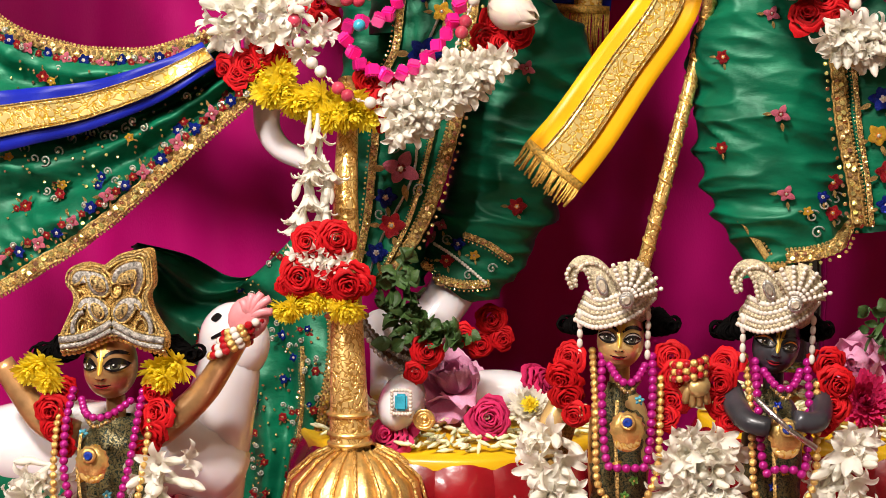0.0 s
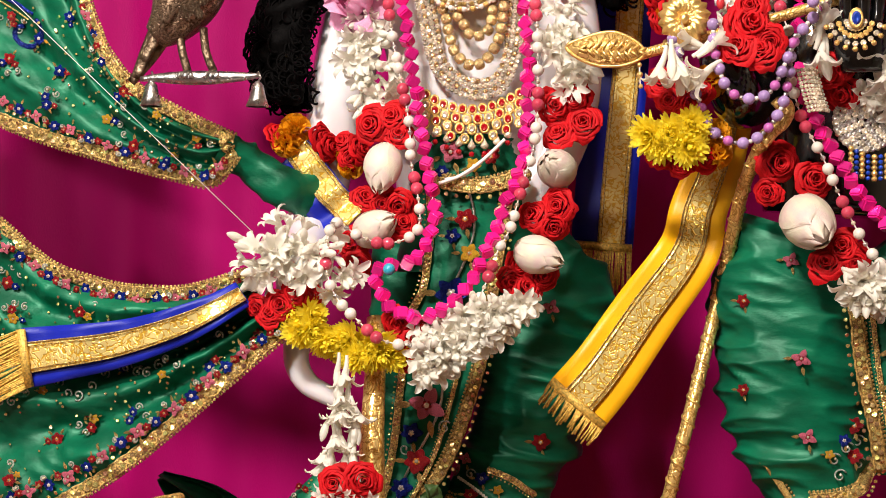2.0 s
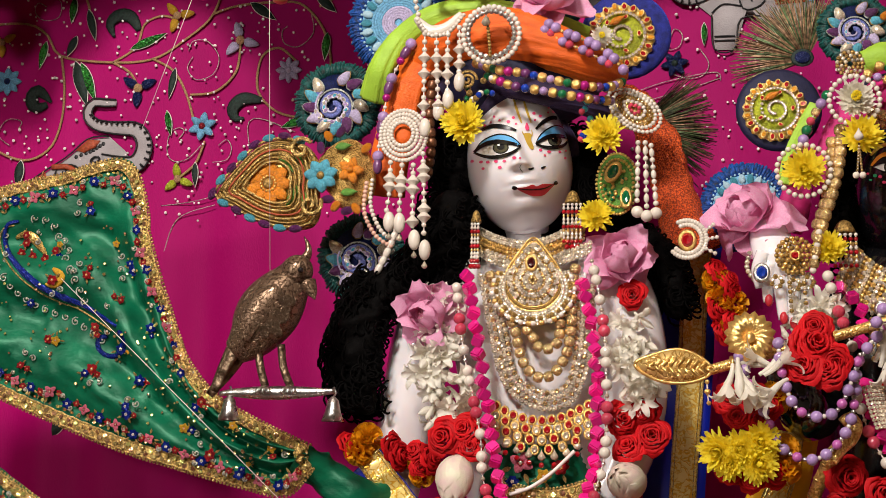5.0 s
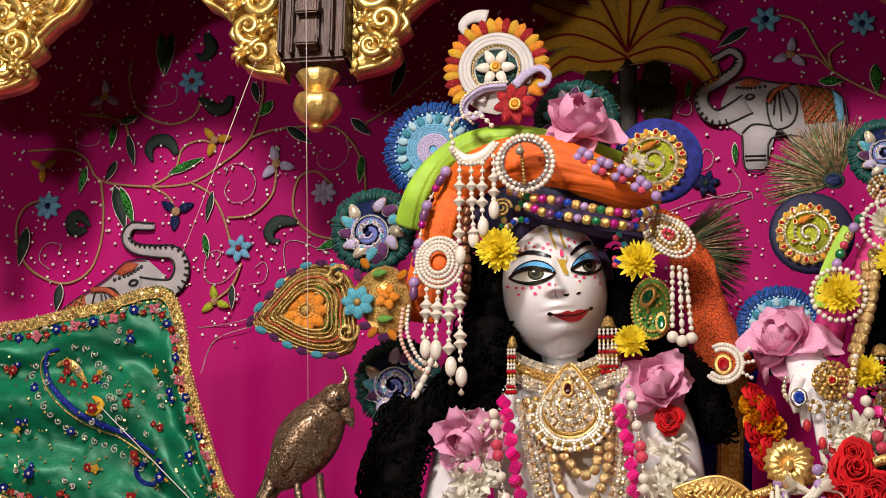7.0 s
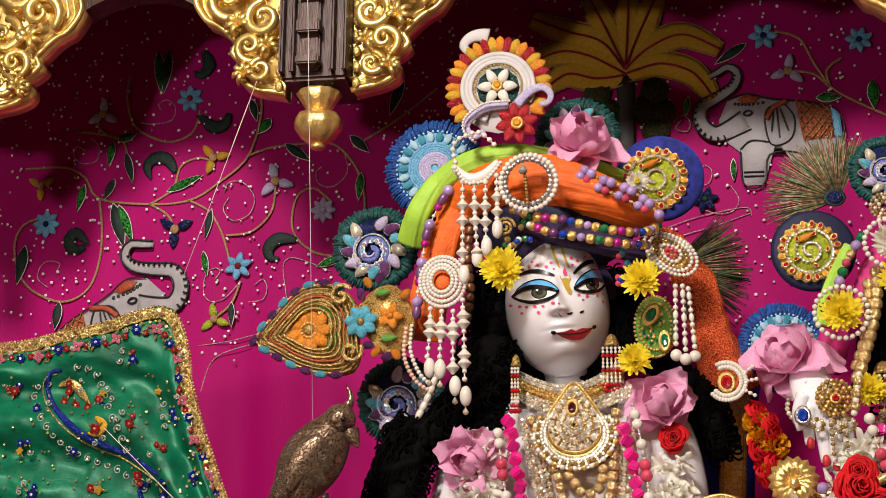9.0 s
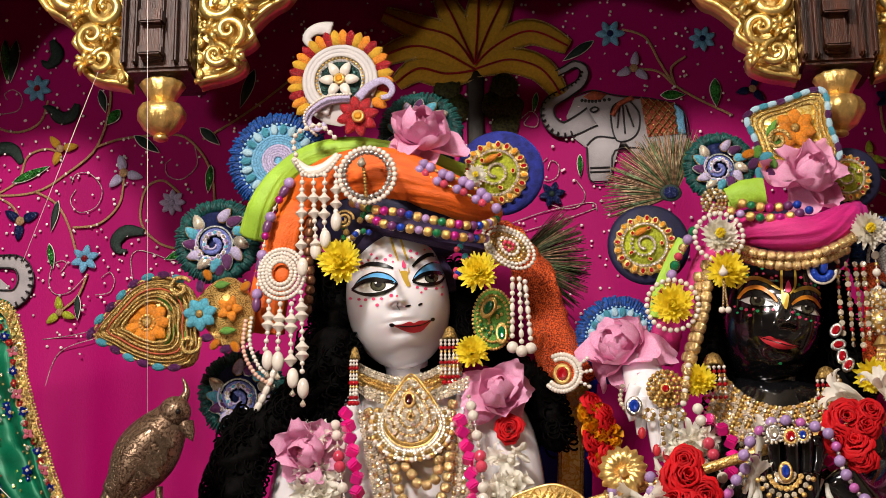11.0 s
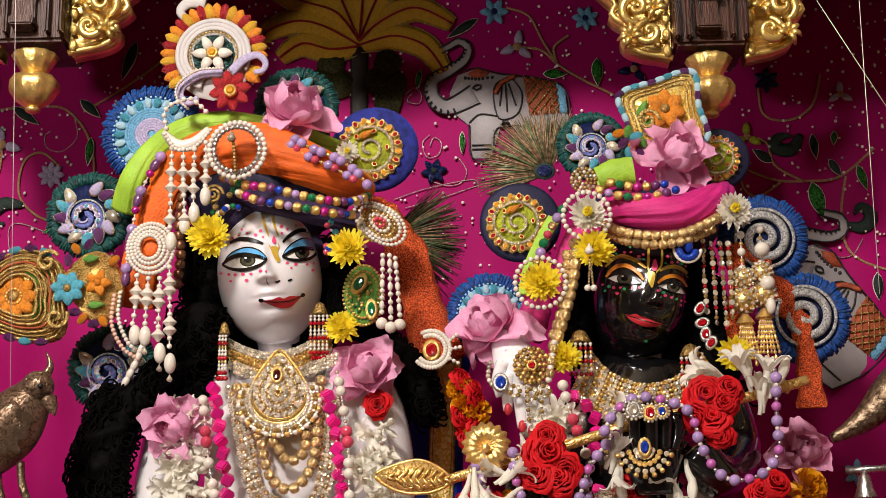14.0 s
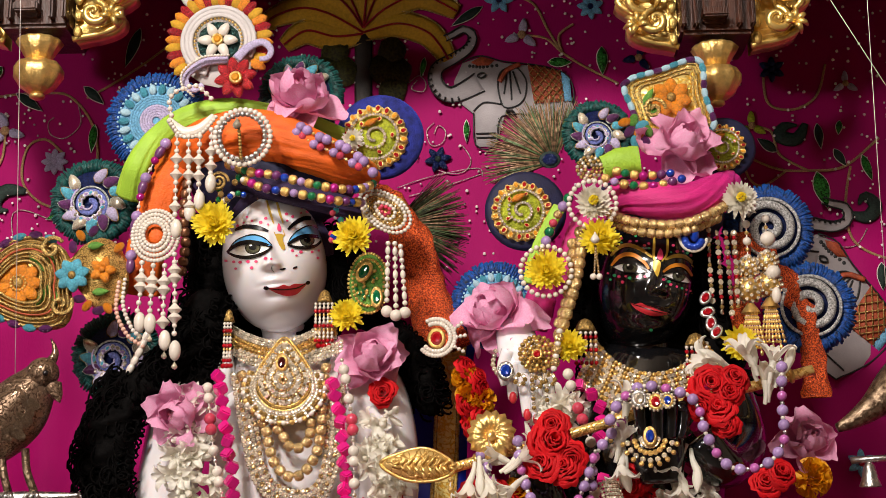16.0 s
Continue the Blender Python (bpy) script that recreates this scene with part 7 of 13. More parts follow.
turban = thing("orange_turban", (-0.0154, 0.0000, 2.0728), "orange crepe turban with lime green scarf and bead strings", "turban")
part("cap", Geo().ball((-0.0150, 0.0000, 2.0446), (0.10, 0.080, 0.060), 28, 14), NAVY, turban, "dark blue under-cap")
for pts in ([(-0.0080, 0.0000, 2.0361), (-0.0364, 0.0000, 2.0269), (-0.0630, 0.0000, 2.0002), (-0.0772, 0.0000, 1.9694), (-0.0819, 0.0000, 1.9421)], [(-0.0216, 0.0000, 2.0364), (0.0111, 0.0000, 2.0287), (0.0397, 0.0000, 2.0087), (0.0561, 0.0000, 1.9808), (0.0604, 0.0000, 1.9533)]):
    part("cap_edge", Geo().tube([snap_head(p, 0.0) for p in spline(pts, 24)], lambda t: px(14 + 4 * math.sin(t * 9)), 10), PURPLE_VELVET, turban)
rolled(turban, [(-0.1357, -0.0100, 2.0513), (-0.1020, -0.0450, 2.0721), (-0.0586, -0.0650, 2.0811), (-0.0108, -0.0750, 2.0772), (0.0351, -0.0750, 2.0607), (0.0728, -0.0600, 2.0459), (0.0988, -0.0200, 2.0406)], lambda t: px(30 + 16 * math.sin(math.pi * min(1, 0.15 + t * 0.85))), ORANGE_CREPE, 8, 1.6)
rolled(turban, [(-0.0854, -0.0300, 2.0921), (-0.1095, -0.0400, 2.0633), (-0.1352, -0.0400, 2.0295), (-0.1526, -0.0300, 1.9845), (-0.1634, -0.0200, 1.9394), (-0.1680, -0.0100, 1.9076)], lambda t: px(30 + 6 * t), ORANGE_CREPE, 6, 0.6, name="drape", flat=0.6)
rolled(turban, [(-0.1883, 0.0000, 2.0269), (-0.1744, -0.0200, 2.0598), (-0.1519, -0.0200, 2.0944), (-0.1131, -0.0300, 2.1165), (-0.0658, -0.0300, 2.1247), (-0.0184, -0.0300, 2.1188), (0.0277, -0.0200, 2.1083), (0.0663, 0.0000, 2.0980)], lambda t: px(24 - 4 * t), LIME_CREPE, 6, 1.2, name="scarf", flat=0.6)
rolled(turban, [(-0.0994, -0.0350, 2.0232), (-0.0764, -0.0350, 2.0399), (-0.0385, -0.0600, 2.0258), (0.0234, -0.0800, 2.0060), (0.0730, -0.0600, 1.9967), (0.0964, -0.0300, 1.9935)], px(20), PURPLE_VELVET, 5, 1.0, name="brow_band")
part("net_drape", puffed([(0.0988, 0.0200, 2.0407), (0.1261, 0.0200, 2.0120), (0.1497, 0.0200, 1.9698), (0.1629, 0.0200, 1.9214), (0.1793, 0.0200, 1.8735), (0.1923, 0.0200, 1.8396)], lambda t: px(22 + 26 * t), 0.008, 22, 50, 48, 0.5, (1.6, 1, 0.5)), RUST_NET, turban, "rust glitter net")
part("purple_lining", puffed([(-0.0553, 0.0000, 2.0209), (-0.0753, 0.0000, 2.0039), (-0.0916, 0.0000, 1.9765), (-0.1044, 0.0000, 1.9493)], lambda t: px(24), 0.003, 40, 20, 20, 0.5), material("purple_velvet", (0.05, 0.012, 0.12), 0.7, 0, 0.3, 90, 0.4, 500, sheen=0.4), turban)
PURPLE_BEAD = material("plum_bead", (0.14, 0.03, 0.13), 0.25, 0, 0.2, 90, coat=0.4)
mixed = [("melon", GOLD, px(9)), ("round", LILAC, px(8)), ("melon", GOLD, px(9)), ("round", EMERALD, px(8.5)), ("melon", GOLD, px(9)), ("round", MAGENTA_PEARL, px(9)), ("melon", GOLD, px(8.5)), ("round", PURPLE_BEAD, px(9)), ("round", SAPPHIRE, px(8))]
strand(turban, [(-0.0500, -0.1000, 2.0372), (-0.0220, -0.1200, 2.0226), (0.0033, -0.1200, 2.0189), (0.0351, -0.1200, 2.0105), (0.0666, -0.1200, 2.0034), (0.0931, -0.1000, 2.0061), (0.1097, -0.0700, 2.0203)], mixed, px(15))
strand(turban, [(-0.0364, -0.1100, 2.0191), (-0.0083, -0.1250, 2.0035), (0.0201, -0.1250, 1.9978), (0.0485, -0.1250, 1.9921), (0.0783, -0.1100, 1.9901), (0.0976, -0.0800, 1.9960)], mixed[3:] + mixed[:3], px(16))
strand(turban, [(0.0304, -0.1000, 2.0803), (0.0511, -0.1000, 2.0685), (0.0769, -0.1000, 2.0573), (0.0993, -0.1000, 2.0409), (0.1121, -0.1000, 2.0255)], [("round", LILAC, px(10)), ("round", LILAC, px(10)), ("round", GOLD, px(3.5))], px(13))
strand(turban, [(0.0253, -0.1000, 2.0737), (0.0447, -0.1000, 2.0599), (0.0705, -0.1000, 2.0481), (0.0962, -0.1000, 2.0324)], [("round", LILAC, px(9)), ("round", PINK_BEAD, px(8)), ("round", GOLD, px(3.5))], px(13))
strand(turban, [(-0.1322, -0.0600, 2.0752), (-0.1460, -0.0600, 2.0516), (-0.1570, -0.0600, 2.0246), (-0.1623, -0.0600, 1.9911), (-0.1666, -0.0600, 1.9644), (-0.1680, -0.0600, 1.9313)], [("round", LILAC, px(11)), ("oval", material("purple_bead", (0.16, 0.05, 0.16), 0.3, 0, 0.2, 90, coat=0.3), px(9)), ("round", MAGENTA_PEARL, px(8)), ("round", PEARL, px(4))], px(18))
strand(turban, [(-0.1067, -0.0500, 2.0399), (-0.1107, -0.0500, 1.9925), (-0.1077, -0.0500, 1.9589), (-0.1113, -0.0500, 1.9257)], [("melon", material("bronze_bead", (0.28, 0.12, 0.06), 0.35, 0.6, 0.3, 90), px(10))], px(17))

# pearl ring brooch
brooch = thing("pearl_ring_brooch", (-0.0306, -0.1300, 2.0605), "silver pearl ring brooch pinned on the orange turban", "brooch")
for k, r in ((0, 50), (1, 41)):
    n = 34 if k == 0 else 28
    for i in range(n):
        a = 2 * math.pi * i / n
        bead("round", SILVER if k else PEARL, Vector((-0.0303, -0.1320, 2.0599)) + Vector((math.cos(a) * px(r), -0.002 * k, math.sin(a) * px(r * 1.02))), px(5.2), brooch, name="pearl")
strand(brooch, [(-0.0343, -0.1400, 2.0759), (-0.0320, -0.1400, 2.0563), (-0.0302, -0.1400, 2.0335)], [("round", OLD_GOLD, px(3.5))], px(6))
bead("drop", CRYSTAL, (-0.0351, -0.1420, 2.0721), px(9), brooch)

# hanging pearl tassels
tassel = thing("pearl_tassel", (-0.0914, -0.1000, 2.0895), "ivory pearl tassel hanging from the orange turban", "tassel", "pearl tassels")
part("clip", Geo().tube(spline([(-0.1183, -0.1100, 2.0890), (-0.1017, -0.1100, 2.0733), (-0.0825, -0.1100, 2.0762), (-0.0669, -0.1100, 2.0926)], 16), lambda t: px(12) * math.sin(math.pi * (0.15 + 0.7 * t)), 10), PEARL, tassel)
strand(tassel, [(-0.1147, -0.1200, 2.0838), (-0.1007, -0.1200, 2.0656), (-0.0803, -0.1200, 2.0678), (-0.0629, -0.1200, 2.0874)], [("round", PEARL, px(4))], px(7))
strand(tassel, [(-0.1175, -0.1000, 2.0968), (-0.1207, -0.1000, 2.1137), (-0.1151, -0.1000, 2.1238), (-0.1055, -0.1000, 2.1283), (-0.0925, -0.1000, 2.1321), (-0.0826, -0.1000, 2.1265), (-0.0726, -0.1000, 2.1161)], [("round", PEARL, px(5))], px(12))
for top, end in (([(-0.1063, -0.1180, 2.0676), (-0.1062, -0.1180, 2.0216), (-0.1061, -0.1180, 1.9760)], (-0.1039, -0.1200, 1.9594)), ([(-0.0926, -0.1220, 2.0648), (-0.0915, -0.1220, 2.0267), (-0.0890, -0.1220, 1.9844)], (-0.0893, -0.1200, 1.9785)), ([(-0.0790, -0.1260, 2.0634), (-0.0794, -0.1260, 2.0319), (-0.0786, -0.1260, 1.9994)], (-0.0779, -0.1250, 1.9899)), ([(-0.0669, -0.1240, 2.0716), (-0.0661, -0.1240, 2.0387), (-0.0667, -0.1240, 2.0127)], (-0.0658, -0.1250, 2.0091))):
    strand(tassel, top, [("round", PEARL, px(5)), ("round", PEARL, px(5)), ("round", PEARL, px(5)), ("cone", PEARL, px(10)), ("round", PEARL, px(5)), ("cone", PEARL, px(10))], px(13.5))
    bead("oval", PEARL, end, px(10.5), tassel)
low = thing("pearl_tassel", (-0.1334, -0.0900, 1.9590), "round pearl brooch with long pearl tassel over black hair", "tassel", "pearl tassels")
for r in (44, 36, 28, 21):
    n = int(r * 1.0)
    for i in range(n):
        a = 2 * math.pi * i / n
        bead("round", PEARL, Vector((-0.1322, -0.0950, 1.9579)) + Vector((math.cos(a) * px(r * 0.95), -0.0025 * (44 - r) / 8, math.sin(a) * px(r * 1.05))), px(4.4), low, name="pearl")
part("orange_heart", Geo().ball((-0.1329, -0.0920, 1.9586), (px(16), 0.005, px(17)), 16, 8), ORANGE_CREPE, low)
for top, end in (([(-0.1453, -0.1000, 1.9259), (-0.1455, -0.1000, 1.8970), (-0.1484, -0.1000, 1.8716)], (-0.1454, -0.1000, 1.8588)), ([(-0.1313, -0.1050, 1.9214), (-0.1323, -0.1050, 1.8959), (-0.1333, -0.1050, 1.8705)], (-0.1328, -0.1050, 1.8565)), ([(-0.1186, -0.1050, 1.9212), (-0.1186, -0.1050, 1.8829), (-0.1184, -0.1050, 1.8576)], (-0.1159, -0.1050, 1.8374)), ([(-0.1075, -0.1080, 1.9332), (-0.1056, -0.1080, 1.8885), (-0.1048, -0.1080, 1.8443)], (-0.1036, -0.1080, 1.8255))):
    strand(low, top, [("round", PEARL, px(5)), ("round", PEARL, px(5)), ("cone", PEARL, px(11)), ("cone", PEARL, px(11)), ("round", PEARL, px(4.5))], px(13.5))
    bead("oval", PEARL, end, px(11), low)
    bead("drop", CRYSTAL, Vector(end) + Vector((0, 0, -px(27))), px(6), low)
strand(low, [(-0.1739, -0.0600, 1.9149), (-0.1747, -0.0600, 1.8854), (-0.1640, -0.0600, 1.8592), (-0.1507, -0.0600, 1.8461)], [("round", PEARL, px(4.5))], px(8))
strand(low, [(-0.1798, -0.0620, 1.9113), (-0.1817, -0.0620, 1.8787), (-0.1684, -0.0620, 1.8512), (-0.1499, -0.0620, 1.8380)], [("round", material("peach_bead", (0.70, 0.42, 0.32), 0.3, 0, 0.1, 60, coat=0.4), px(4.5))], px(8))
strand(low, [(-0.1434, -0.0600, 1.8589), (-0.1534, -0.0600, 1.8332), (-0.1636, -0.0600, 1.8129)], [("oval", PEARL, px(7))], px(14))

# crest with orange, yellow and red petals
crest = thing("crest_ornament", (-0.0726, -0.0500, 2.1359), "tall paisley crest with a white jewelled flower and coloured petals", "ornament")
cc = Vector((-0.0722, -0.0600, 2.1971))
part("backing", Geo().ball(cc, (px(78), 0.006, px(88)), 32, 8), STITCH["white"], crest)
for i in range(26):
    a = math.radians(-30) + i * math.radians(245) / 25
    mat = (STITCH["orange"], STITCH["mustard"], STITCH["red"])[i % 3]
    put(new("crest_petal", petal_of(mat, px(34), px(22), 0.7)), crest, facing(cc + Vector((math.cos(a) * px(70), -0.002, math.sin(a) * px(74))), 1, math.degrees(math.pi / 2 - a)))
for r in (68, 60, 53):
    coil(crest, cc, px(r), 0.78, px(5), STITCH["white"], -0.5, inner=1.0, y=-0.008, name="white_braid")
ring_of(crest, cc, px(45), 40, "round", GOLD, px(2.6), -0.009)
part("dark_field", Geo().ball(cc + Vector((0, -0.004, 0)), (px(43), 0.004, px(44)), 24, 6), material("dark_sequin_field", (0.03, 0.10, 0.09), 0.25, 0.6, 0.5, 500, 0.8, 900), crest)
for i in range(6):
    put(new("white_petal", petal_of(PEARL, px(30), px(19), 0.7)), crest, facing(cc + Vector((math.cos(i * 1.047) * px(9), -0.011, math.sin(i * 1.047) * px(9))), 1, math.degrees(math.pi / 2 - i * 1.047)))
set_stone(cc + Vector((0, -0.014, 0)), px(10), MARIGOLD, crest)
part("tip", Geo().tube(spline([(-0.0956, -0.0600, 2.2445), (-0.1072, -0.0600, 2.2462), (-0.1142, -0.0600, 2.2550), (-0.1077, -0.0600, 2.2641), (-0.0962, -0.0600, 2.2675), (-0.0840, -0.0600, 2.2657)], 16), lambda t: px(5 + 11 * t), 8, flat=0.4), STITCH["white"], crest)
part("curl", Geo().tube(spline([(-0.0489, -0.0750, 2.1722), (-0.0359, -0.0750, 2.1858), (-0.0194, -0.0750, 2.1924), (-0.0092, -0.0750, 2.1831), (-0.0124, -0.0750, 2.1734), (-0.0223, -0.0750, 2.1716)], 24), lambda t: px(10 - 5 * t), 8, flat=0.5), STITCH["lilac"], crest)
part("curl", Geo().tube(spline([(-0.0588, -0.0750, 2.1724), (-0.0853, -0.0750, 2.1695), (-0.1049, -0.0750, 2.1560), (-0.1078, -0.0750, 2.1436), (-0.0977, -0.0750, 2.1351), (-0.0879, -0.0750, 2.1418)], 24), lambda t: px(9 - 3 * t), 8, flat=0.5), STITCH["lilac"], crest)
strand(crest, [(-0.0571, -0.0850, 2.1736), (-0.0867, -0.0850, 2.1715), (-0.1081, -0.0850, 2.1561), (-0.1102, -0.0850, 2.1389), (-0.0967, -0.0850, 2.1249)], [("round", PEARL, px(3))], px(6))
red = thing("red_jewel_flower", (-0.0488, -0.0800, 2.1476), "red sequinned flower brooch with a gold stone", "brooch")
for i in range(8):
    a = i * math.pi / 4 + 0.2
    put(new("petal", petal_of(material("red_sequin_petal", (0.62, 0.02, 0.03), 0.3, 0.3, 0.4, 500, 0.9, 900) if i == 0 else bpy.data.materials["red_sequin_petal"], px(32), px(23), 0.62)), red, facing(Vector((-0.0484, -0.0820, 2.1469)) + Vector((math.cos(a) * px(9), 0, math.sin(a) * px(9))), 1, math.degrees(math.pi / 2 - a)))
set_stone((-0.0470, -0.0900, 2.1441), px(11), MARIGOLD, red)


def lotus(at, r, label, spin=0, tilt=-20, turn=0, seed=0, group="pink lotuses"):
    t = thing("lotus_flower", at, label, "flower", group)
    for me in lotus_mesh(PINK_PETAL, seed):
        put(new("petal", me), t, facing(at, r, spin, tilt, turn))
    return t


def mum(at, r, mat, label, group, seed=0):
    m = facing(at, r, rng.uniform(0, 360), rng.uniform(-12, 12), rng.uniform(-12, 12))
    f = solo("chrysanthemum", mum_mesh(mat, 4, 17, seed), None, label, "flower", group, m=m)
    if mat is WHITE_PETAL:
        put(new("heart", ruffle_mesh(YELLOW_PETAL, seed)), f, facing(Vector(at) + Vector((0, -r * 0.62, 0)), r * 0.26))
    return f


lotus((0.0226, -0.0600, 2.1271), px(82), "open pink lotus on top of the orange turban", 10, -42, 0, 1)
mum((-0.0618, -0.1200, 1.9651), px(42), YELLOW_PETAL, "yellow chrysanthemum beside the white forehead", "yellow chrysanthemums", seed=1)
mum((0.0901, -0.1000, 1.9528), px(38), YELLOW_PETAL, "yellow chrysanthemum at the turban's edge", "yellow chrysanthemums", seed=2)
mum((0.0801, -0.0600, 1.8703), px(33), YELLOW_PETAL, "yellow chrysanthemum below the earring", "yellow chrysanthemums", seed=3)
mum((0.0887, -0.0900, 2.0667), px(22), WHITE_PETAL, "small cream flower on the turban", "white chrysanthemums", seed=4)

# bead clusters by the brow
brow = thing("brow_jewel", (-0.0345, -0.1200, 2.0131), "gold and blue jewelled brow brooch", "brooch")
coil(brow, (-0.0576, -0.1150, 2.0116), px(18), 2.2, px(3), OLD_GOLD, name="gold_coil")
for i in range(16):
    bead("round", (SAPPHIRE, EMERALD, OLD_GOLD, PEARL)[i % 4], Vector((-0.0447, -0.1150, 2.0048)) + Vector((rng.uniform(-1, 1) * px(26), rng.uniform(-0.005, 0.005), rng.uniform(-1, 1) * px(22))), px(6), brow)
for i in range(12):
    bead("round", (SAPPHIRE, TURQUOISE, PINK_BEAD)[i % 3], Vector((0.0699, -0.0900, 1.9730)) + Vector((rng.uniform(-1, 1) * px(10), rng.uniform(-0.005, 0.005), rng.uniform(-1, 1) * px(38))), px(6), brow)

# pearl fan on the right of the turban and its tassel
fan = thing("pearl_fan_brooch", (0.1309, -0.0500, 1.9981), "curved pearl brooch with pearl drops beside the turban", "brooch")
fc, fl, fw = Vector((0.1225, -0.0600, 1.9911)), Vector((0.8, 0, -0.6)), Vector((0.6, 0, 0.8))
part("backing", Geo().ball(fc + Vector((0, 0.006, 0)), (px(44), 0.006, px(36)), 24, 8), GOLD_BROCADE, fan)
for k in range(5):
    s_ = 1 - 0.2 * k
    ring = [fc + fl * math.cos(a) * px(54 * s_) + fw * math.sin(a) * px(31 * s_ + 4 * math.cos(a)) + Vector((0, -0.0012 * k, 0)) for a in [i * 0.2618 for i in range(24)]]
    strand(fan, ring + ring[:1], [("round", (PEARL, PEARL, BEAD_GOLD, PEARL, PINK_BEAD)[k], px(4.0))], px(7.4), thread=False)
for pts in ([(0.1271, -0.0700, 1.9503), (0.1264, -0.0700, 1.9176), (0.1257, -0.0700, 1.8852)], [(0.1349, -0.0720, 1.9497), (0.1355, -0.0720, 1.9171), (0.1360, -0.0720, 1.8782)], [(0.1412, -0.0700, 1.9468), (0.1436, -0.0700, 1.9173), (0.1461, -0.0700, 1.8817)]):
    strand(fan, pts, [("round", PEARL, px(5)), ("oval", PEARL, px(5)), ("round", PEARL, px(5))], px(13))
for q in ((0.1258, -0.0720, 1.8720), (0.1361, -0.0740, 1.8670), (0.1461, -0.0720, 1.8704)):
    bead("round", PEARL, q, px(11), fan)
paisley = thing("green_paisley_brooch", (0.1027, -0.0400, 1.9141), "green paisley brooch set with emeralds and gold beads", "brooch")
pc = Vector((0.1031, -0.0450, 1.9098))
part("plate", Geo().ball(pc, (px(36), 0.006, px(55)), 24, 8), STITCH["leaf"], paisley)
for k, s in ((0, 1.0), (1, 0.78)):
    n = 44 - 10 * k
    for i in range(n):
        a = 2 * math.pi * i / n
        bead("round", GOLD, pc + Vector((math.cos(a) * px(37) * s, -0.004 * k, math.sin(a) * px(56) * s)), px(3), paisley)
for i in range(40):
    a, q = rng.uniform(0, 6.28), rng.uniform(0.2, 0.7)
    bead("round", GOLD if i % 3 else EMERALD, pc + Vector((math.cos(a) * px(34) * q, -0.007, math.sin(a) * px(52) * q)), px(3.2), paisley)
set_stone((0.0989, -0.0560, 1.9209), px(12), EMERALD, paisley, GOLD, 30, 1.6)
set_stone((0.1131, -0.0560, 1.8912), px(10), EMERALD, paisley, GOLD, 0, 1.8)
hoop = thing("pearl_hoop_brooch", (0.1810, -0.0300, 1.8443), "pearl hoop brooch beside the black hair", "brooch")
for r in (34, 26):
    ring_of(hoop, (0.1798, -0.0300, 1.8469), px(r), int(r * 0.9), "round", PEARL, px(4.5), -0.01, -2.4, 2.2)
set_stone((0.1800, -0.0360, 1.8460), px(15), RUBY, hoop, GOLD, 0, 1.2)
for q in ([(0.2009, -0.0400, 1.8567), (0.2087, -0.0400, 1.8631)], [(0.2027, -0.0400, 1.8469), (0.2124, -0.0400, 1.8487)], [(0.2006, -0.0400, 1.8359), (0.2102, -0.0400, 1.8306)]):
    strand(hoop, q, [("round", PEARL, px(4))], px(8))

# earrings
for q, s_ in (((-0.0543, -0.0550, 1.8681), 0.5), ((0.0538, -0.0500, 1.8900), 0.72)):
    e = thing("earring", q, "gold dome earring with red and white bead fringe", "earring", "gold dome earrings")
    part("dome", Geo().lathe([(0.0, 0.012), (0.003 * s_, 0.011), (0.007 * s_, 0.009), (0.012 * s_, 0.0), (0.0125 * s_, -0.003), (0.009 * s_, -0.003)], q, seg=36, flute=12, depth=0.12), OLD_GOLD, e)
    for k in range(5 if s_ > 0.6 else 3):
        a = (k - (2 if s_ > 0.6 else 1)) * px(9 * s_ + 1)
        strand(e, [Vector(q) + Vector((a, -0.008, -0.006)), Vector(q) + Vector((a, -0.009, -0.048))], [("round", PEARL, px(3)), ("round", PEARL, px(3)), ("round", RUBY, px(4)), ("round", GOLD, px(2.6))], px(6.5))
    for k in range(3):
        bead("round", RUBY, Vector(q) + Vector(((k - 1) * px(13 * s_), -0.009, -0.054)), px(5), e)

# leaf-shaped ornament embroidered in gold, beside the headdress
fish = thing("gold_leaf_ornament", (-0.2486, -0.0400, 1.9151), "gold leaf-shaped headdress ornament with orange and turquoise stitched flowers", "ornament")
FY = -0.06
lo = spline([(-0.3597, -0.0600, 1.9007), (-0.3324, -0.0600, 1.9369), (-0.3059, -0.0600, 1.9611), (-0.2721, -0.0600, 1.9668), (-0.2448, -0.0600, 1.9511), (-0.2343, -0.0600, 1.9241), (-0.2359, -0.0600, 1.9043), (-0.2334, -0.0600, 1.8812), (-0.2430, -0.0600, 1.8618), (-0.2762, -0.0600, 1.8592), (-0.3099, -0.0600, 1.8697), (-0.3374, -0.0600, 1.8855)], 40, True)
part("plate", flat_shape(lo[:-1], FY + 0.006, 0.010), ZARI, fish)
part("tail_plate", flat_shape(spline([(-0.2443, -0.0600, 1.9244), (-0.2314, -0.0600, 1.9507), (-0.2050, -0.0600, 1.9667), (-0.1815, -0.0600, 1.9526), (-0.1712, -0.0600, 1.9224), (-0.1743, -0.0600, 1.8962), (-0.1905, -0.0600, 1.8802), (-0.2103, -0.0600, 1.8840), (-0.2272, -0.0600, 1.9041)], 24, True)[:-1], FY + 0.008, 0.010), ZARI, fish)
c0 = sum(lo, Vector()) / len(lo)
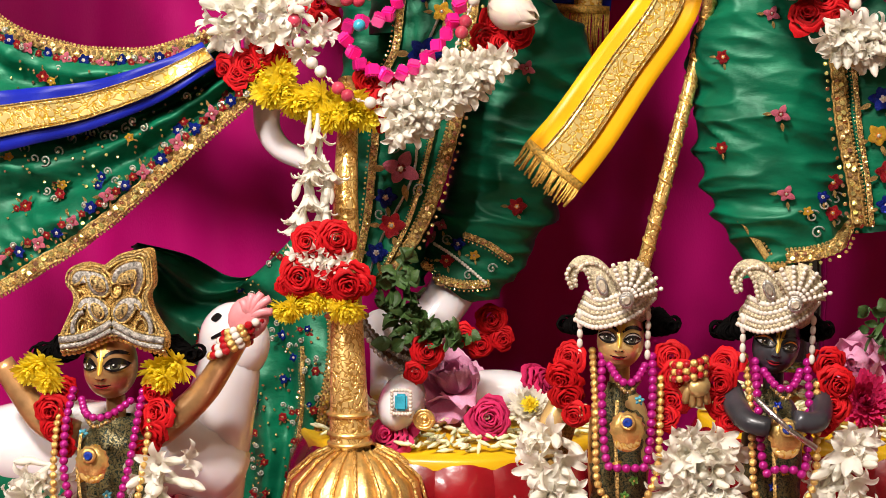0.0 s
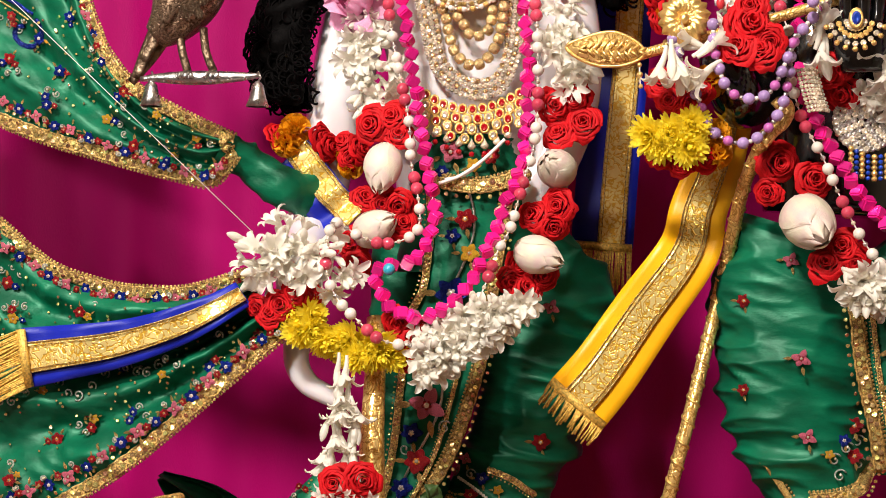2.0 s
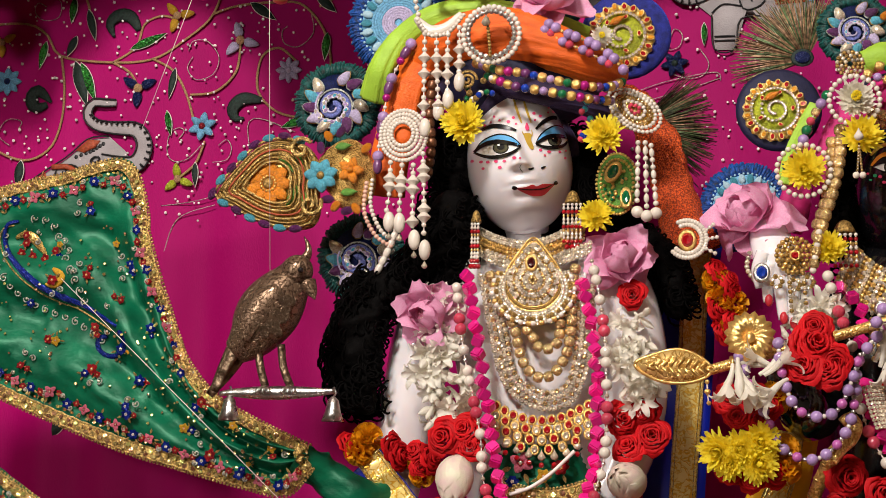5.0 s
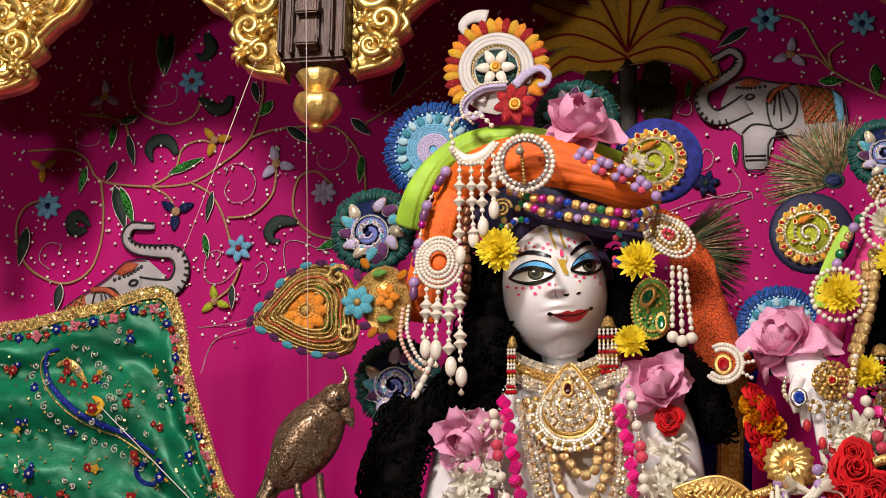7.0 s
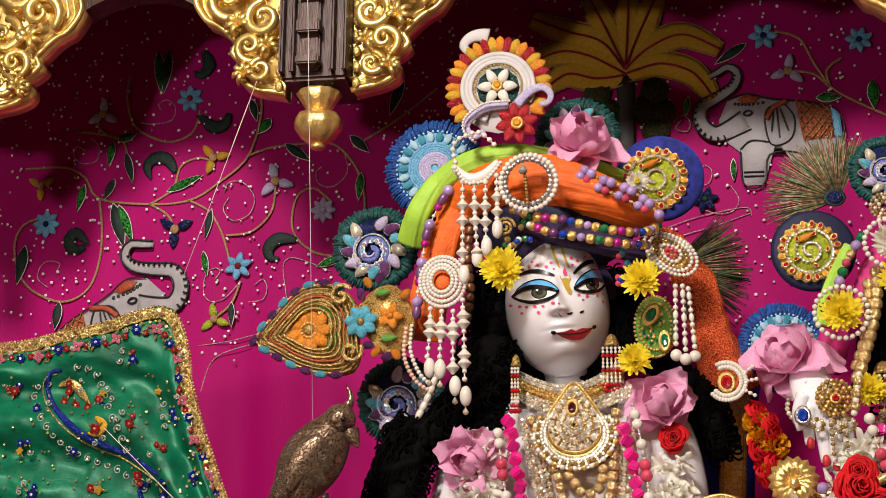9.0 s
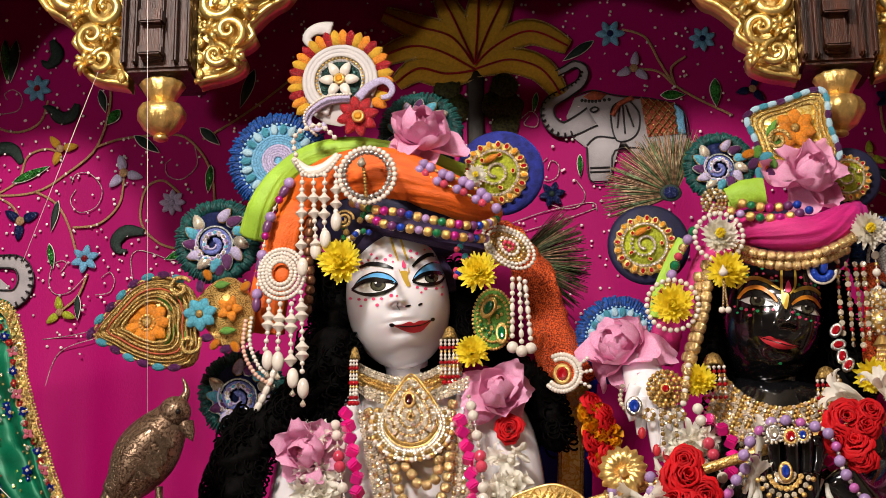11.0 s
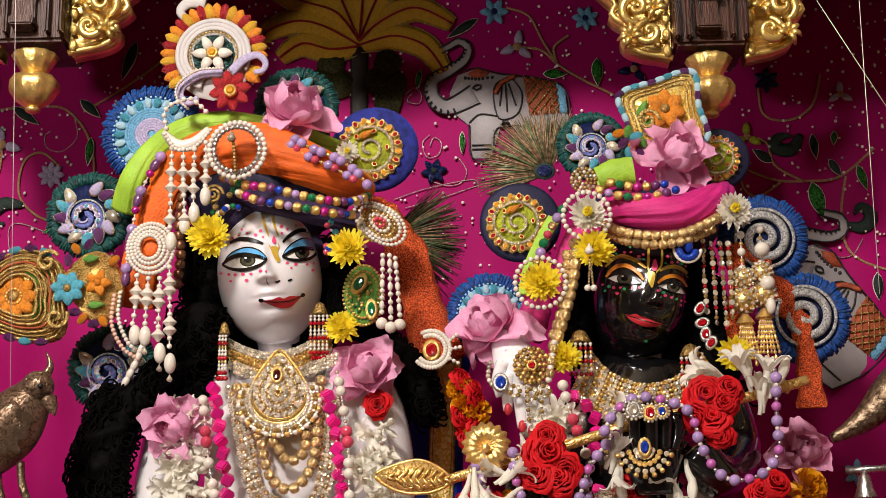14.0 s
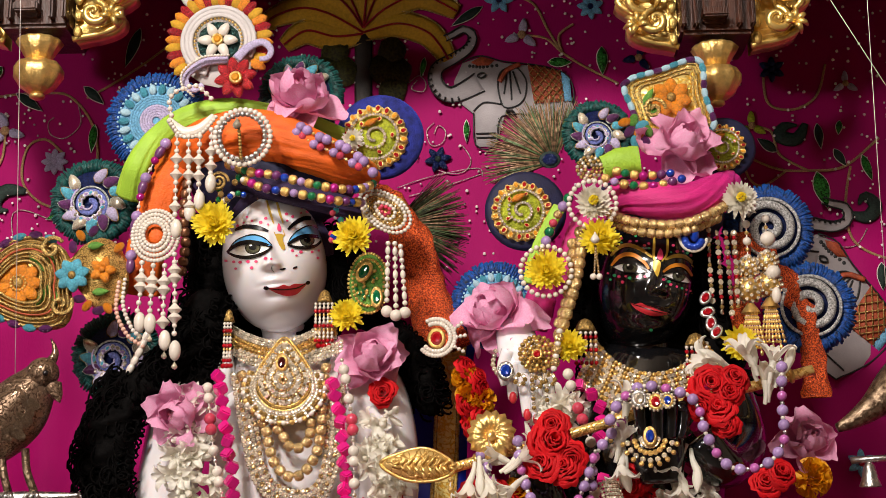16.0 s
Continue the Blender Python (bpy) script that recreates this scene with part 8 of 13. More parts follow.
for k in range(7):
    part("gold_cord", Geo().tube([c0.lerp(p, 0.96 - 0.085 * k) + Vector((0, -0.0075 - 0.0012 * k, 0)) for p in lo], 0.0017 if k % 2 == 0 else 0.0012, 5), GOLD_THREAD if k % 2 == 0 else STITCH["rust"] if k == 3 else OLD_GOLD, fish)
for i in range(0, 40, 2):
    p, d = lo[i], lo[i + 1] - lo[i - 1]
    if p.x < -0.255:
        part("edge_pad", bead_mesh("oval", STITCH["turq"] if (i // 2) % 2 else STITCH["purple"]), None, fish, m=along(p + Vector((0, -0.007, 0)), d, (px(7.5), px(7), px(7.5))))
sewn_flower((-0.2929, -0.0680, 1.9109), px(46), STITCH["orange"], OLD_GOLD, 9, fish, 10, "orange_flower", 0.72)
ring_of(fish, (-0.2924, -0.0700, 1.9105), px(14), 14, "round", GOLD, px(3), -0.002)
sewn_flower((-0.2313, -0.0700, 1.9188), px(33), STITCH["turq"], OLD_GOLD, 7, fish, 20, "turquoise_flower", 0.85)
sewn_flower((-0.1974, -0.0680, 1.9249), px(26), STITCH["orange"], STITCH["orange"], 5, fish, 90, "orange_flower", 0.8)
for a, b, w in (((-0.2836, -0.0660, 1.9443), (-0.2616, -0.0660, 1.9224), 0.008), ((-0.2720, -0.0660, 1.8843), (-0.2547, -0.0660, 1.9136), 0.008), ((-0.2649, -0.0660, 1.9491), (-0.2531, -0.0660, 1.9334), 0.007), ((-0.2487, -0.0660, 1.8838), (-0.2504, -0.0660, 1.9022), 0.008), ((-0.2168, -0.0660, 1.9524), (-0.1969, -0.0660, 1.9551), 0.009), ((-0.2093, -0.0660, 1.8992), (-0.1883, -0.0660, 1.9007), 0.009)):
    sewn_leaf(a, b, w, STITCH["leaf"], fish)
for k, q in enumerate([(-0.2335, -0.0660, 1.9529), (-0.2250, -0.0660, 1.9660), (-0.2105, -0.0660, 1.9709), (-0.1803, -0.0660, 1.9513), (-0.2237, -0.0660, 1.8924), (-0.2143, -0.0660, 1.8843), (-0.2011, -0.0660, 1.8788), (-0.1906, -0.0660, 1.8811)]):
    part("edge_pad", bead_mesh("oval", STITCH["orange"] if k % 2 else STITCH["purple"]), None, fish, m=along(q, (rng.uniform(-1, 1), 0, rng.uniform(-1, 1)), (px(8), px(6), px(7))))
for c, h in (((-0.2550, -0.0680, 1.9497), 1), ((-0.2416, -0.0680, 1.8846), -1)):
    coil(fish, c, px(22), 1.3, px(4), GOLD_THREAD, 0.5, h, name="gold_coil")

# ---- jewellery of the white statue ----
DEEP_RUBY = material("deep_garnet", (0.05, 0.002, 0.004), 0.08, 0, 0.2, 90, coat=0.8)
choker = thing("crystal_choker", (0.0101, -0.0600, 1.8308), "crystal and gold choker with a large teardrop pendant", "necklace")
for k in range(7):
    o = Vector((0, -0.002 * (k % 2), -px(8) * k))
    mat = (CRYSTAL, CRYSTAL, ZARI, ZARI, ZARI, CRYSTAL, CRYSTAL)[k]
    strand(choker, [Vector(p) + o for p in [(-0.0547, -0.0300, 1.8637), (-0.0335, -0.0500, 1.8510), (-0.0098, -0.0650, 1.8419), (0.0111, -0.0680, 1.8411), (0.0329, -0.0650, 1.8476), (0.0502, -0.0500, 1.8607), (0.0641, -0.0300, 1.8750)]], [("gem" if mat is CRYSTAL else "round", mat, px(4.4))], px(7.5), thread=False)
pc = Vector((0.0131, -0.0780, 1.7965))


def drop_line(w, h, top):
    return spline([pc + Vector((x * px(w), 0, z * px(h) + px(top))) for x, z in ((0, 1.0), (0.42, 0.62), (0.85, 0.0), (0.86, -0.5), (0.5, -0.92), (0, -1.05), (-0.5, -0.92), (-0.86, -0.5), (-0.85, 0.0), (-0.42, 0.62))], 60, True)


part("pendant_plate", flat_shape(drop_line(70, 62, -4)[:-1], -0.074, 0.006), GOLD, choker, "gold teardrop pendant set with crystals")
for w, h, rad, m_ in ((58, 64, 1.9, GOLD), (54, 60, 1.2, OLD_GOLD), (51, 57, 1.4, GOLD)):
    part("pendant_rim", Geo().tube([p + Vector((0, -0.006, 0)) for p in drop_line(w, h, 10)], px(rad), 6), m_, choker)
bead_mesh("gem", CRYSTAL)
for rr in range(9):
    s = 0.97 - rr * 0.105
    line = drop_line(49 * s, 54 * s, 10 - rr * 1.5)
    n = int(46 * s) + 3
    g = Geo()
    for i in range(n):
        g.merge(BEAD_GEO["gem"], facing(line[int(60 * i / n)] + Vector((0, -0.0075 - 0.0006 * rr, 0)), px(3.7), rng.uniform(0, 360), rng.uniform(-20, 20), rng.uniform(-20, 20)))
    tagged(part("crystal_row", g, BEAD_GOLD if rr % 3 == 2 else CRYSTAL, choker, smooth=False), kind="stuff")
for rr in range(4):
    g = Geo()
    for i in range(60):
        p = drop_line(58 + 7 * rr, 60 + 5 * rr, 1)[i]
        if p.z < pc.z + px(16):
            g.merge(BEAD_GEO["gem"], facing(p + Vector((0, -0.007 + 0.001 * rr, 0)), px(4.0)))
    tagged(part("crystal_row", g, CRYSTAL, choker, smooth=False), kind="stuff")
for i in range(36):
    p = drop_line(80, 74, 0)[int(60 * i / 36)]
    if p.z < pc.z + px(12):
        bead("round", GOLD if i % 2 else PEARL, p + Vector((0, -0.003, 0)), px(5.5), choker, name="gold_bead")
        bead("round", OLD_GOLD, pc.lerp(p, 0.9) + Vector((0, -0.005, 0)), px(5), choker, name="gold_bead")
set_stone((0.0115, -0.0900, 1.8132), px(10), DEEP_RUBY, choker, GOLD, 0, 1.4)
bead("drop", GOLD, (0.0152, -0.0750, 1.7512), px(7), choker)
for pts in ([(-0.0397, -0.0600, 1.8264), (-0.0281, -0.0600, 1.8217), (-0.0165, -0.0600, 1.8184)], [(0.0358, -0.0600, 1.8208), (0.0548, -0.0600, 1.8269), (0.0739, -0.0600, 1.8349)]):
    for k in range(3):
        strand(choker, [Vector(p) + Vector((0, -0.002, px(8) * (k - 1))) for p in pts], [("gem", CRYSTAL, px(4.6))], px(7.5), thread=False)

gold_beads = thing("gold_bead_necklace", (0.0192, -0.0600, 1.6924), "two-row necklace of ribbed gold beads", "necklace")
strand(gold_beads, [(-0.0053, -0.0740, 1.7733), (-0.0012, -0.0740, 1.7590), (0.0041, -0.0740, 1.7447), (0.0112, -0.0740, 1.7352), (0.0184, -0.0740, 1.7233), (0.0293, -0.0740, 1.7211), (0.0392, -0.0740, 1.7287), (0.0419, -0.0740, 1.7421), (0.0422, -0.0740, 1.7574), (0.0443, -0.0740, 1.7708)], [("melon", BEAD_GOLD, px(10))], px(18))
strand(gold_beads, [(-0.0351, -0.0740, 1.8017), (-0.0261, -0.0740, 1.7846), (-0.0177, -0.0740, 1.7689), (-0.0118, -0.0740, 1.7532), (-0.0065, -0.0740, 1.7389), (-0.0037, -0.0740, 1.7240), (-0.0008, -0.0740, 1.7141), (0.0034, -0.0740, 1.7036), (0.0106, -0.0740, 1.6954), (0.0208, -0.0740, 1.6896), (0.0325, -0.0740, 1.6922), (0.0405, -0.0740, 1.7005), (0.0462, -0.0740, 1.7101), (0.0507, -0.0740, 1.7222), (0.0528, -0.0740, 1.7356), (0.0543, -0.0740, 1.7508), (0.0540, -0.0740, 1.7692), (0.0556, -0.0740, 1.7907), (0.0584, -0.0740, 1.8090)], [("melon", BEAD_GOLD, px(10))], px(18))
bib = thing("crystal_bib_necklace", (0.0196, -0.0600, 1.6614), "wide crystal necklace with rows of ruby drops", "necklace")
bib_line = spline([(-0.0329, -0.0680, 1.7953), (-0.0241, -0.0680, 1.7639), (-0.0166, -0.0680, 1.7327), (-0.0126, -0.0680, 1.7079), (-0.0025, -0.0680, 1.6879), (0.0218, -0.0680, 1.6743), (0.0469, -0.0680, 1.6803), (0.0566, -0.0680, 1.7057), (0.0597, -0.0680, 1.7424), (0.0617, -0.0680, 1.7823)], 46)
bib_mid = Vector((0.0232, -0.0680, 1.7529))
for k in range(4):
    row = [p + Vector(((p - bib_mid).x, 0, (p - bib_mid).z * 0.8)).normalized() * px(9.2) * k + Vector((0, 0.0012 * k, 0)) for p in bib_line]
    strand(bib, row, [("gem", CRYSTAL, px(5.2)), ("gem", CRYSTAL if k % 2 else BEAD_GOLD, px(4.6))], px(8.6), thread=False)
for k, (mats, r) in enumerate((((RUBY, RUBY), 7.5), ((CRYSTAL, RUBY), 8), ((CRYSTAL, RUBY), 8), ((RUBY, CRYSTAL), 7.5))):
    line = spline([Vector(p) + Vector((0, -0.001 * k, -px(17) * k)) for p in [(-0.0282, -0.0640, 1.6596), (-0.0076, -0.0640, 1.6486), (0.0201, -0.0640, 1.6438), (0.0477, -0.0640, 1.6489), (0.0720, -0.0640, 1.6612)]], 10 - k)
    for i, p in enumerate(line):
        set_stone(p, px(r), mats[i % 2], bib, GOLD, 0, 1.15)
for p in spline([(-0.0175, -0.0660, 1.6189), (0.0023, -0.0660, 1.6104), (0.0238, -0.0660, 1.6057), (0.0451, -0.0660, 1.6089), (0.0603, -0.0660, 1.6182)], 6):
    bead("drop", CRYSTAL, p, px(8), bib)
    bead("round", RUBY, p + Vector((0, 0, -px(16))), px(5), bib)

# garland of pink foil cubes
cubes = thing("pink_bead_garland", (-0.0193, -0.1500, 1.4246), "long garland of hot pink faceted beads", "garland")
strand(cubes, [(-0.0603, -0.0850, 1.8000), (-0.0556, -0.0900, 1.7819), (-0.0456, -0.0950, 1.7270), (-0.0368, -0.1000, 1.6721), (-0.0282, -0.1050, 1.6238), (-0.0172, -0.1100, 1.5702), (-0.0105, -0.1200, 1.5199), (-0.0269, -0.1300, 1.4834), (-0.0487, -0.1400, 1.4761), (-0.0671, -0.1450, 1.4696), (-0.0553, -0.1500, 1.4406), (-0.0359, -0.1550, 1.4274), (-0.0186, -0.1550, 1.4248), (0.0082, -0.1500, 1.4365), (0.0326, -0.1400, 1.4653), (0.0486, -0.1300, 1.5000), (0.0647, -0.1200, 1.5439), (0.0782, -0.1100, 1.5796), (0.0820, -0.1050, 1.6282), (0.0834, -0.1000, 1.6868), (0.0803, -0.0950, 1.7263), (0.0725, -0.0900, 1.7632), (0.0682, -0.0850, 1.7901)], [("cube", HOT_PINK, px(12.5))], px(23.5), wobble=0.0015)
bead("round", TURQUOISE, (-0.0502, -0.1600, 1.4721), px(10), cubes)
pearls = thing("pearl_and_pink_garland", (-0.0258, -0.1500, 1.3961), "long garland of pearls and translucent pink beads", "garland")
PKS = [("round", PEARL, px(10)), ("round", PEARL, px(10)), ("round", CRYSTAL, px(4)), ("round", PINK_BEAD, px(11)), ("round", PINK_BEAD, px(11)), ("round", CRYSTAL, px(4)), ("round", PEARL, px(10)), ("round", SILVER, px(4.5))]
strand(pearls, [(-0.0719, -0.0800, 1.7877), (-0.0619, -0.0900, 1.7188), (-0.0474, -0.1000, 1.6572), (-0.0395, -0.1050, 1.6208), (-0.0378, -0.1050, 1.5852), (-0.0308, -0.1050, 1.5556), (-0.0258, -0.1200, 1.5168), (-0.0433, -0.1200, 1.5020), (-0.0653, -0.1300, 1.4986), (-0.0873, -0.1400, 1.5069), (-0.1091, -0.1500, 1.5179), (-0.1153, -0.1600, 1.4832), (-0.1040, -0.1700, 1.4464), (-0.0776, -0.1700, 1.4186), (-0.0573, -0.1700, 1.4021), (-0.0301, -0.1600, 1.3960), (-0.0044, -0.1600, 1.3999)], PKS, px(19))
strand(pearls, [(0.0368, -0.1500, 1.4342), (0.0470, -0.1400, 1.4626), (0.0573, -0.1300, 1.4943), (0.0679, -0.1200, 1.5149), (0.0815, -0.1150, 1.5676), (0.0897, -0.1100, 1.5972), (0.0939, -0.1100, 1.6383), (0.0933, -0.1100, 1.6913), (0.0905, -0.1000, 1.7403), (0.0836, -0.0900, 1.7841), (0.0766, -0.0800, 1.8165)], PKS, px(19))

# flower garland: roses, lotus buds and tuberoses down both sides
fg = thing("flower_garland", (-0.0103, -0.1200, 1.3780), "thick garland of white tuberoses, red roses and lotus buds", "garland")
blossoms(fg, [(-0.0802, -0.0500, 1.7755), (-0.0953, -0.0700, 1.7347), (-0.0976, -0.0700, 1.6911), (-0.0875, -0.0700, 1.6539)], 17, px(44), 0.02)
blossoms(fg, [(-0.0922, -0.0500, 1.7375), (-0.0812, -0.0750, 1.6905), (-0.0743, -0.0750, 1.6535)], 12, px(42), 0.02)
blossoms(fg, [(0.1228, -0.0500, 1.7619), (0.1204, -0.0700, 1.7219), (0.1356, -0.0700, 1.6913), (0.1387, -0.0700, 1.6730)], 14, px(44), 0.02)
blossoms(fg, [(0.1049, -0.0600, 1.7295), (0.1057, -0.0800, 1.6962), (0.1239, -0.0800, 1.6720)], 9, px(42), 0.02)
for q, r in zip([(-0.0803, -0.1000, 1.6242), (-0.0590, -0.1000, 1.6318), (-0.0516, -0.1000, 1.6142), (-0.0864, -0.1000, 1.5465), (-0.0697, -0.1000, 1.5395), (-0.0506, -0.1000, 1.5397), (-0.0468, -0.1000, 1.5203), (-0.0574, -0.1000, 1.5173), (-0.1008, -0.1000, 1.4992), (-0.0945, -0.1000, 1.4757), (-0.0770, -0.1000, 1.5112)], (38, 34, 28, 28, 30, 34, 34, 30, 32, 34, 30)):
    rose(q, px(r), fg)
for q, r in zip([(0.1087, -0.0900, 1.6447), (0.1319, -0.0900, 1.6535), (0.1410, -0.0900, 1.6273), (0.1150, -0.0900, 1.6156), (0.0900, -0.0900, 1.5308), (0.1161, -0.0900, 1.5415), (0.1106, -0.0900, 1.5193), (0.0791, -0.0900, 1.4780), (0.0997, -0.0900, 1.4694), (0.0841, -0.0900, 1.4546), (0.0675, -0.0900, 1.4632), (0.0877, -0.0900, 1.4869)], (36, 34, 38, 34, 32, 36, 34, 34, 36, 34, 28, 24)):
    rose(q, px(r), fg)
for q, r, d in (((-0.0670, -0.1050, 1.5803), 38, (-0.1, -0.4, -1)), ((-0.0754, -0.1100, 1.5138), 36, (0.8, -0.4, 0.4)), ((0.1138, -0.0900, 1.5794), 38, (-0.3, -0.9, 0.2)), ((0.0941, -0.1000, 1.4896), 38, (0.9, -0.4, -0.3))):
    bud(q, px(r), fg, d)
blossoms(fg, [(-0.0235, -0.1300, 1.3753), (-0.0034, -0.1300, 1.3844), (0.0253, -0.1300, 1.4022), (0.0537, -0.1300, 1.4256), (0.0764, -0.1300, 1.4431)], 26, px(46), 0.02, out=-1.2, spread=1.0, back=True)
blossoms(fg, [(-0.0144, -0.1350, 1.3902), (0.0141, -0.1350, 1.4136), (0.0425, -0.1350, 1.4369)], 14, px(40), 0.02, back=True)
for q, r in zip([(-0.0430, -0.1400, 1.4185), (-0.0283, -0.1400, 1.4016), (-0.0398, -0.1400, 1.3928), (-0.0169, -0.1400, 1.4132), (-0.0338, -0.1400, 1.3814)], (32, 34, 30, 28, 26)):
    rose(q, px(r), fg)
for p in spline([(-0.1441, -0.1450, 1.4255), (-0.1234, -0.1450, 1.4058), (-0.0941, -0.1450, 1.3948), (-0.0651, -0.1450, 1.3953), (-0.0505, -0.1450, 1.3842)], 17):
    for k in range(2):
        put(new("yellow_flower", mum_mesh(YELLOW_PETAL, 3, 11, rng.randrange(3))), fg, facing(jit(p, 0.014), px(30), rng.uniform(0, 360), rng.uniform(0, 60), rng.uniform(-50, 50)))
# the bunch at the wrist
wrist = thing("wrist_flower_bunch", (-0.1487, -0.1400, 1.4687), "bunch of white tuberoses and red roses at the wrist", "flowers")
for i in range(46):
    a = rng.uniform(0, 6.28)
    el = rng.uniform(0.1, 1.2)
    d = Vector((math.cos(a) * math.cos(el), -math.sin(el), math.sin(a) * math.cos(el)))
    put(new("blossom", tuberose_mesh(WHITE_PETAL, rng.randrange(4))), wrist, along(Vector((-0.1607, -0.1400, 1.4847)) + d * 0.008 + Vector((rng.uniform(-0.022, 0.03), 0, rng.uniform(-0.012, 0.012))), d, px(52) * rng.uniform(0.8, 1.1), rng.uniform(0, 6)))
blossoms(wrist, [(-0.1256, -0.1400, 1.4978), (-0.1137, -0.1400, 1.4806), (-0.1076, -0.1400, 1.4634)], 8, px(44), 0.02)
for q, r in zip([(-0.1462, -0.1500, 1.4485), (-0.1636, -0.1500, 1.4339), (-0.1870, -0.1500, 1.4307), (-0.1752, -0.1500, 1.4251), (-0.1316, -0.1500, 1.4459)], (36, 30, 24, 28, 26)):
    rose(q, px(r), wrist)
# armlet of roses and marigolds
arm = thing("armlet_of_flowers", (-0.1538, -0.0400, 1.6110), "armlet of red roses and orange marigolds on the upper arm", "flowers")
for k, q in enumerate([(-0.1934, -0.0450, 1.6166), (-0.1747, -0.0450, 1.6240), (-0.1465, -0.0450, 1.6155), (-0.1216, -0.0450, 1.6106), (-0.1029, -0.0450, 1.6015), (-0.1840, -0.0450, 1.6105), (-0.1370, -0.0450, 1.6045), (-0.1139, -0.0450, 1.5923)]):
    if k in (1, 5):
        put(new("marigold", ruffle_mesh(MARIGOLD, k)), arm, facing(q, px(29), rng.uniform(0, 360)))
    elif k in (7, 3):
        put(new("marigold", ruffle_mesh(MARIGOLD, k)), arm, facing(Vector(q) + Vector((0, 0.01, -0.008)), px(24), rng.uniform(0, 360)))
        rose(q, px(24), arm)
    else:
        rose(q, px(32), arm, turn=60)
# pink lotuses on the shoulders
lotus((-0.1035, -0.0800, 1.7582), px(64), "pink lotus on the shoulder over black hair", 20, 5, -20, 2)
lotus((0.1070, -0.0500, 1.8247), px(66), "pink lotus on the other shoulder", 200, -10, 10, 3)
solo("rose", rose_mesh(RED_PETAL, 2), None, "red rose tucked under a lotus on the shoulder", "flower", m=facing((0.1196, -0.0500, 1.7838), px(30)))

# ---- clothes and attributes of the white statue ----
tunic = thing("green_tunic", (0.0126, 0.0000, 1.5463), "green silk tunic with embroidered flowers and a gold belt", "tunic")
part("skirt", puffed([(-0.0630, 0.0450, 1.5138), (-0.0669, 0.0450, 1.4683), (-0.0633, 0.0450, 1.4104), (-0.0540, 0.0450, 1.3594)], lambda t: px(58), 0.006, 22, 40, 40, 0.6), GREEN_SILK, tunic)
part("bodice", puffed([(0.0111, 0.0000, 1.6192), (0.0116, 0.0000, 1.5779), (0.0121, 0.0000, 1.5336), (0.0129, 0.0000, 1.4708)], lambda t: 0.066 + 0.012 * t, 0.003, 30, 40, 40, 0.75), GREEN_SILK, tunic)
for q, s, k in (((-0.0010, -0.0620, 1.5984), 26, "p"), ((0.0240, -0.0650, 1.5844), 16, "m"), ((0.0420, -0.0620, 1.5939), 18, "r"), ((-0.0102, -0.0600, 1.5782), 14, "b")):
    sprig(tunic, q, px(s), k, 30)
belt = spline([(-0.0236, -0.0500, 1.5723), (0.0029, -0.0660, 1.5641), (0.0335, -0.0660, 1.5620), (0.0607, -0.0660, 1.5683), (0.0811, -0.0500, 1.5765)], 40)
braid(tunic, belt, px(26), GOLD_THREAD, px(7), 1)
part("pale_cord", Geo().tube(spline([(-0.0115, -0.0750, 1.5642), (0.0098, -0.0750, 1.5717), (0.0309, -0.0750, 1.5858), (0.0489, -0.0750, 1.6023), (0.0579, -0.0750, 1.6115)], 20), px(3.2), 8), THREAD, tunic)
part("pale_cord", Geo().tube(spline([(-0.0055, -0.0740, 1.5685), (0.0157, -0.0740, 1.5736), (0.0368, -0.0740, 1.5902), (0.0518, -0.0740, 1.6054)], 20), px(2.6), 8), THREAD, tunic)

sash = thing("embroidered_sash_panel", (-0.0178, -0.0500, 1.3265), "dark green sash panel with embroidered vine and gold borders", "sash")
left_edge = [(-0.0303, -0.0550, 1.5628), (-0.0271, -0.0550, 1.5139), (-0.0336, -0.0550, 1.4530)] + [(-0.0491, -0.0500, 1.4216), (-0.0571, -0.0500, 1.3502), (-0.0633, -0.0500, 1.2780), (-0.0757, -0.0500, 1.2111)]
right_edge = [(0.0644, -0.0550, 1.5639), (0.0575, -0.0550, 1.5152), (0.0490, -0.0550, 1.4546)] + [(0.0466, -0.0500, 1.4218), (0.0302, -0.0500, 1.3508), (0.0034, -0.0500, 1.2728), (-0.0359, -0.0500, 1.2117)]
panel = Patch(left_edge, right_edge, 1.0, 0.006, 0.4, k=10)
part("cloth", panel.geo(80, 30), GREEN_SILK, sash)
braid(sash, panel.edge(0.97, 70), px(22), OLD_GOLD, px(7), -1)
braid(sash, panel.edge(0.06, 70), px(14), GOLD_THREAD, 0, 1)
braid(sash, panel.edge(0.74, 60, u0=0.35), px(8), GOLD_THREAD, 0, 1)
part("vine", Geo().tube([panel.on(u, 0.5 + 0.12 * math.sin(u * 12), 0.004) for u in [i / 50 for i in range(51)]], 0.0016, 5), SILVER, sash)
for u, v, s, k in ((0.10, 0.5, 22, "r"), (0.2, 0.6, 20, "m"), (0.32, 0.45, 34, "b"), (0.66, 0.45, 36, "p"), (0.83, 0.5, 26, "r"), (0.75, 0.3, 22, "b"), (0.92, 0.4, 22, "b"), (0.15, 0.35, 16, "b")):
    sprig(sash, panel.on(u, v, 0.005), px(s), k, 20)
for u, v, h in ((0.55, 0.7, 1), (0.6, 0.3, -1), (0.72, 0.75, 1), (0.8, 0.25, -1), (0.42, 0.65, 1)):
    curlicue(sash, panel.on(u, v, 0.005), px(13), SILVER, 40, h)

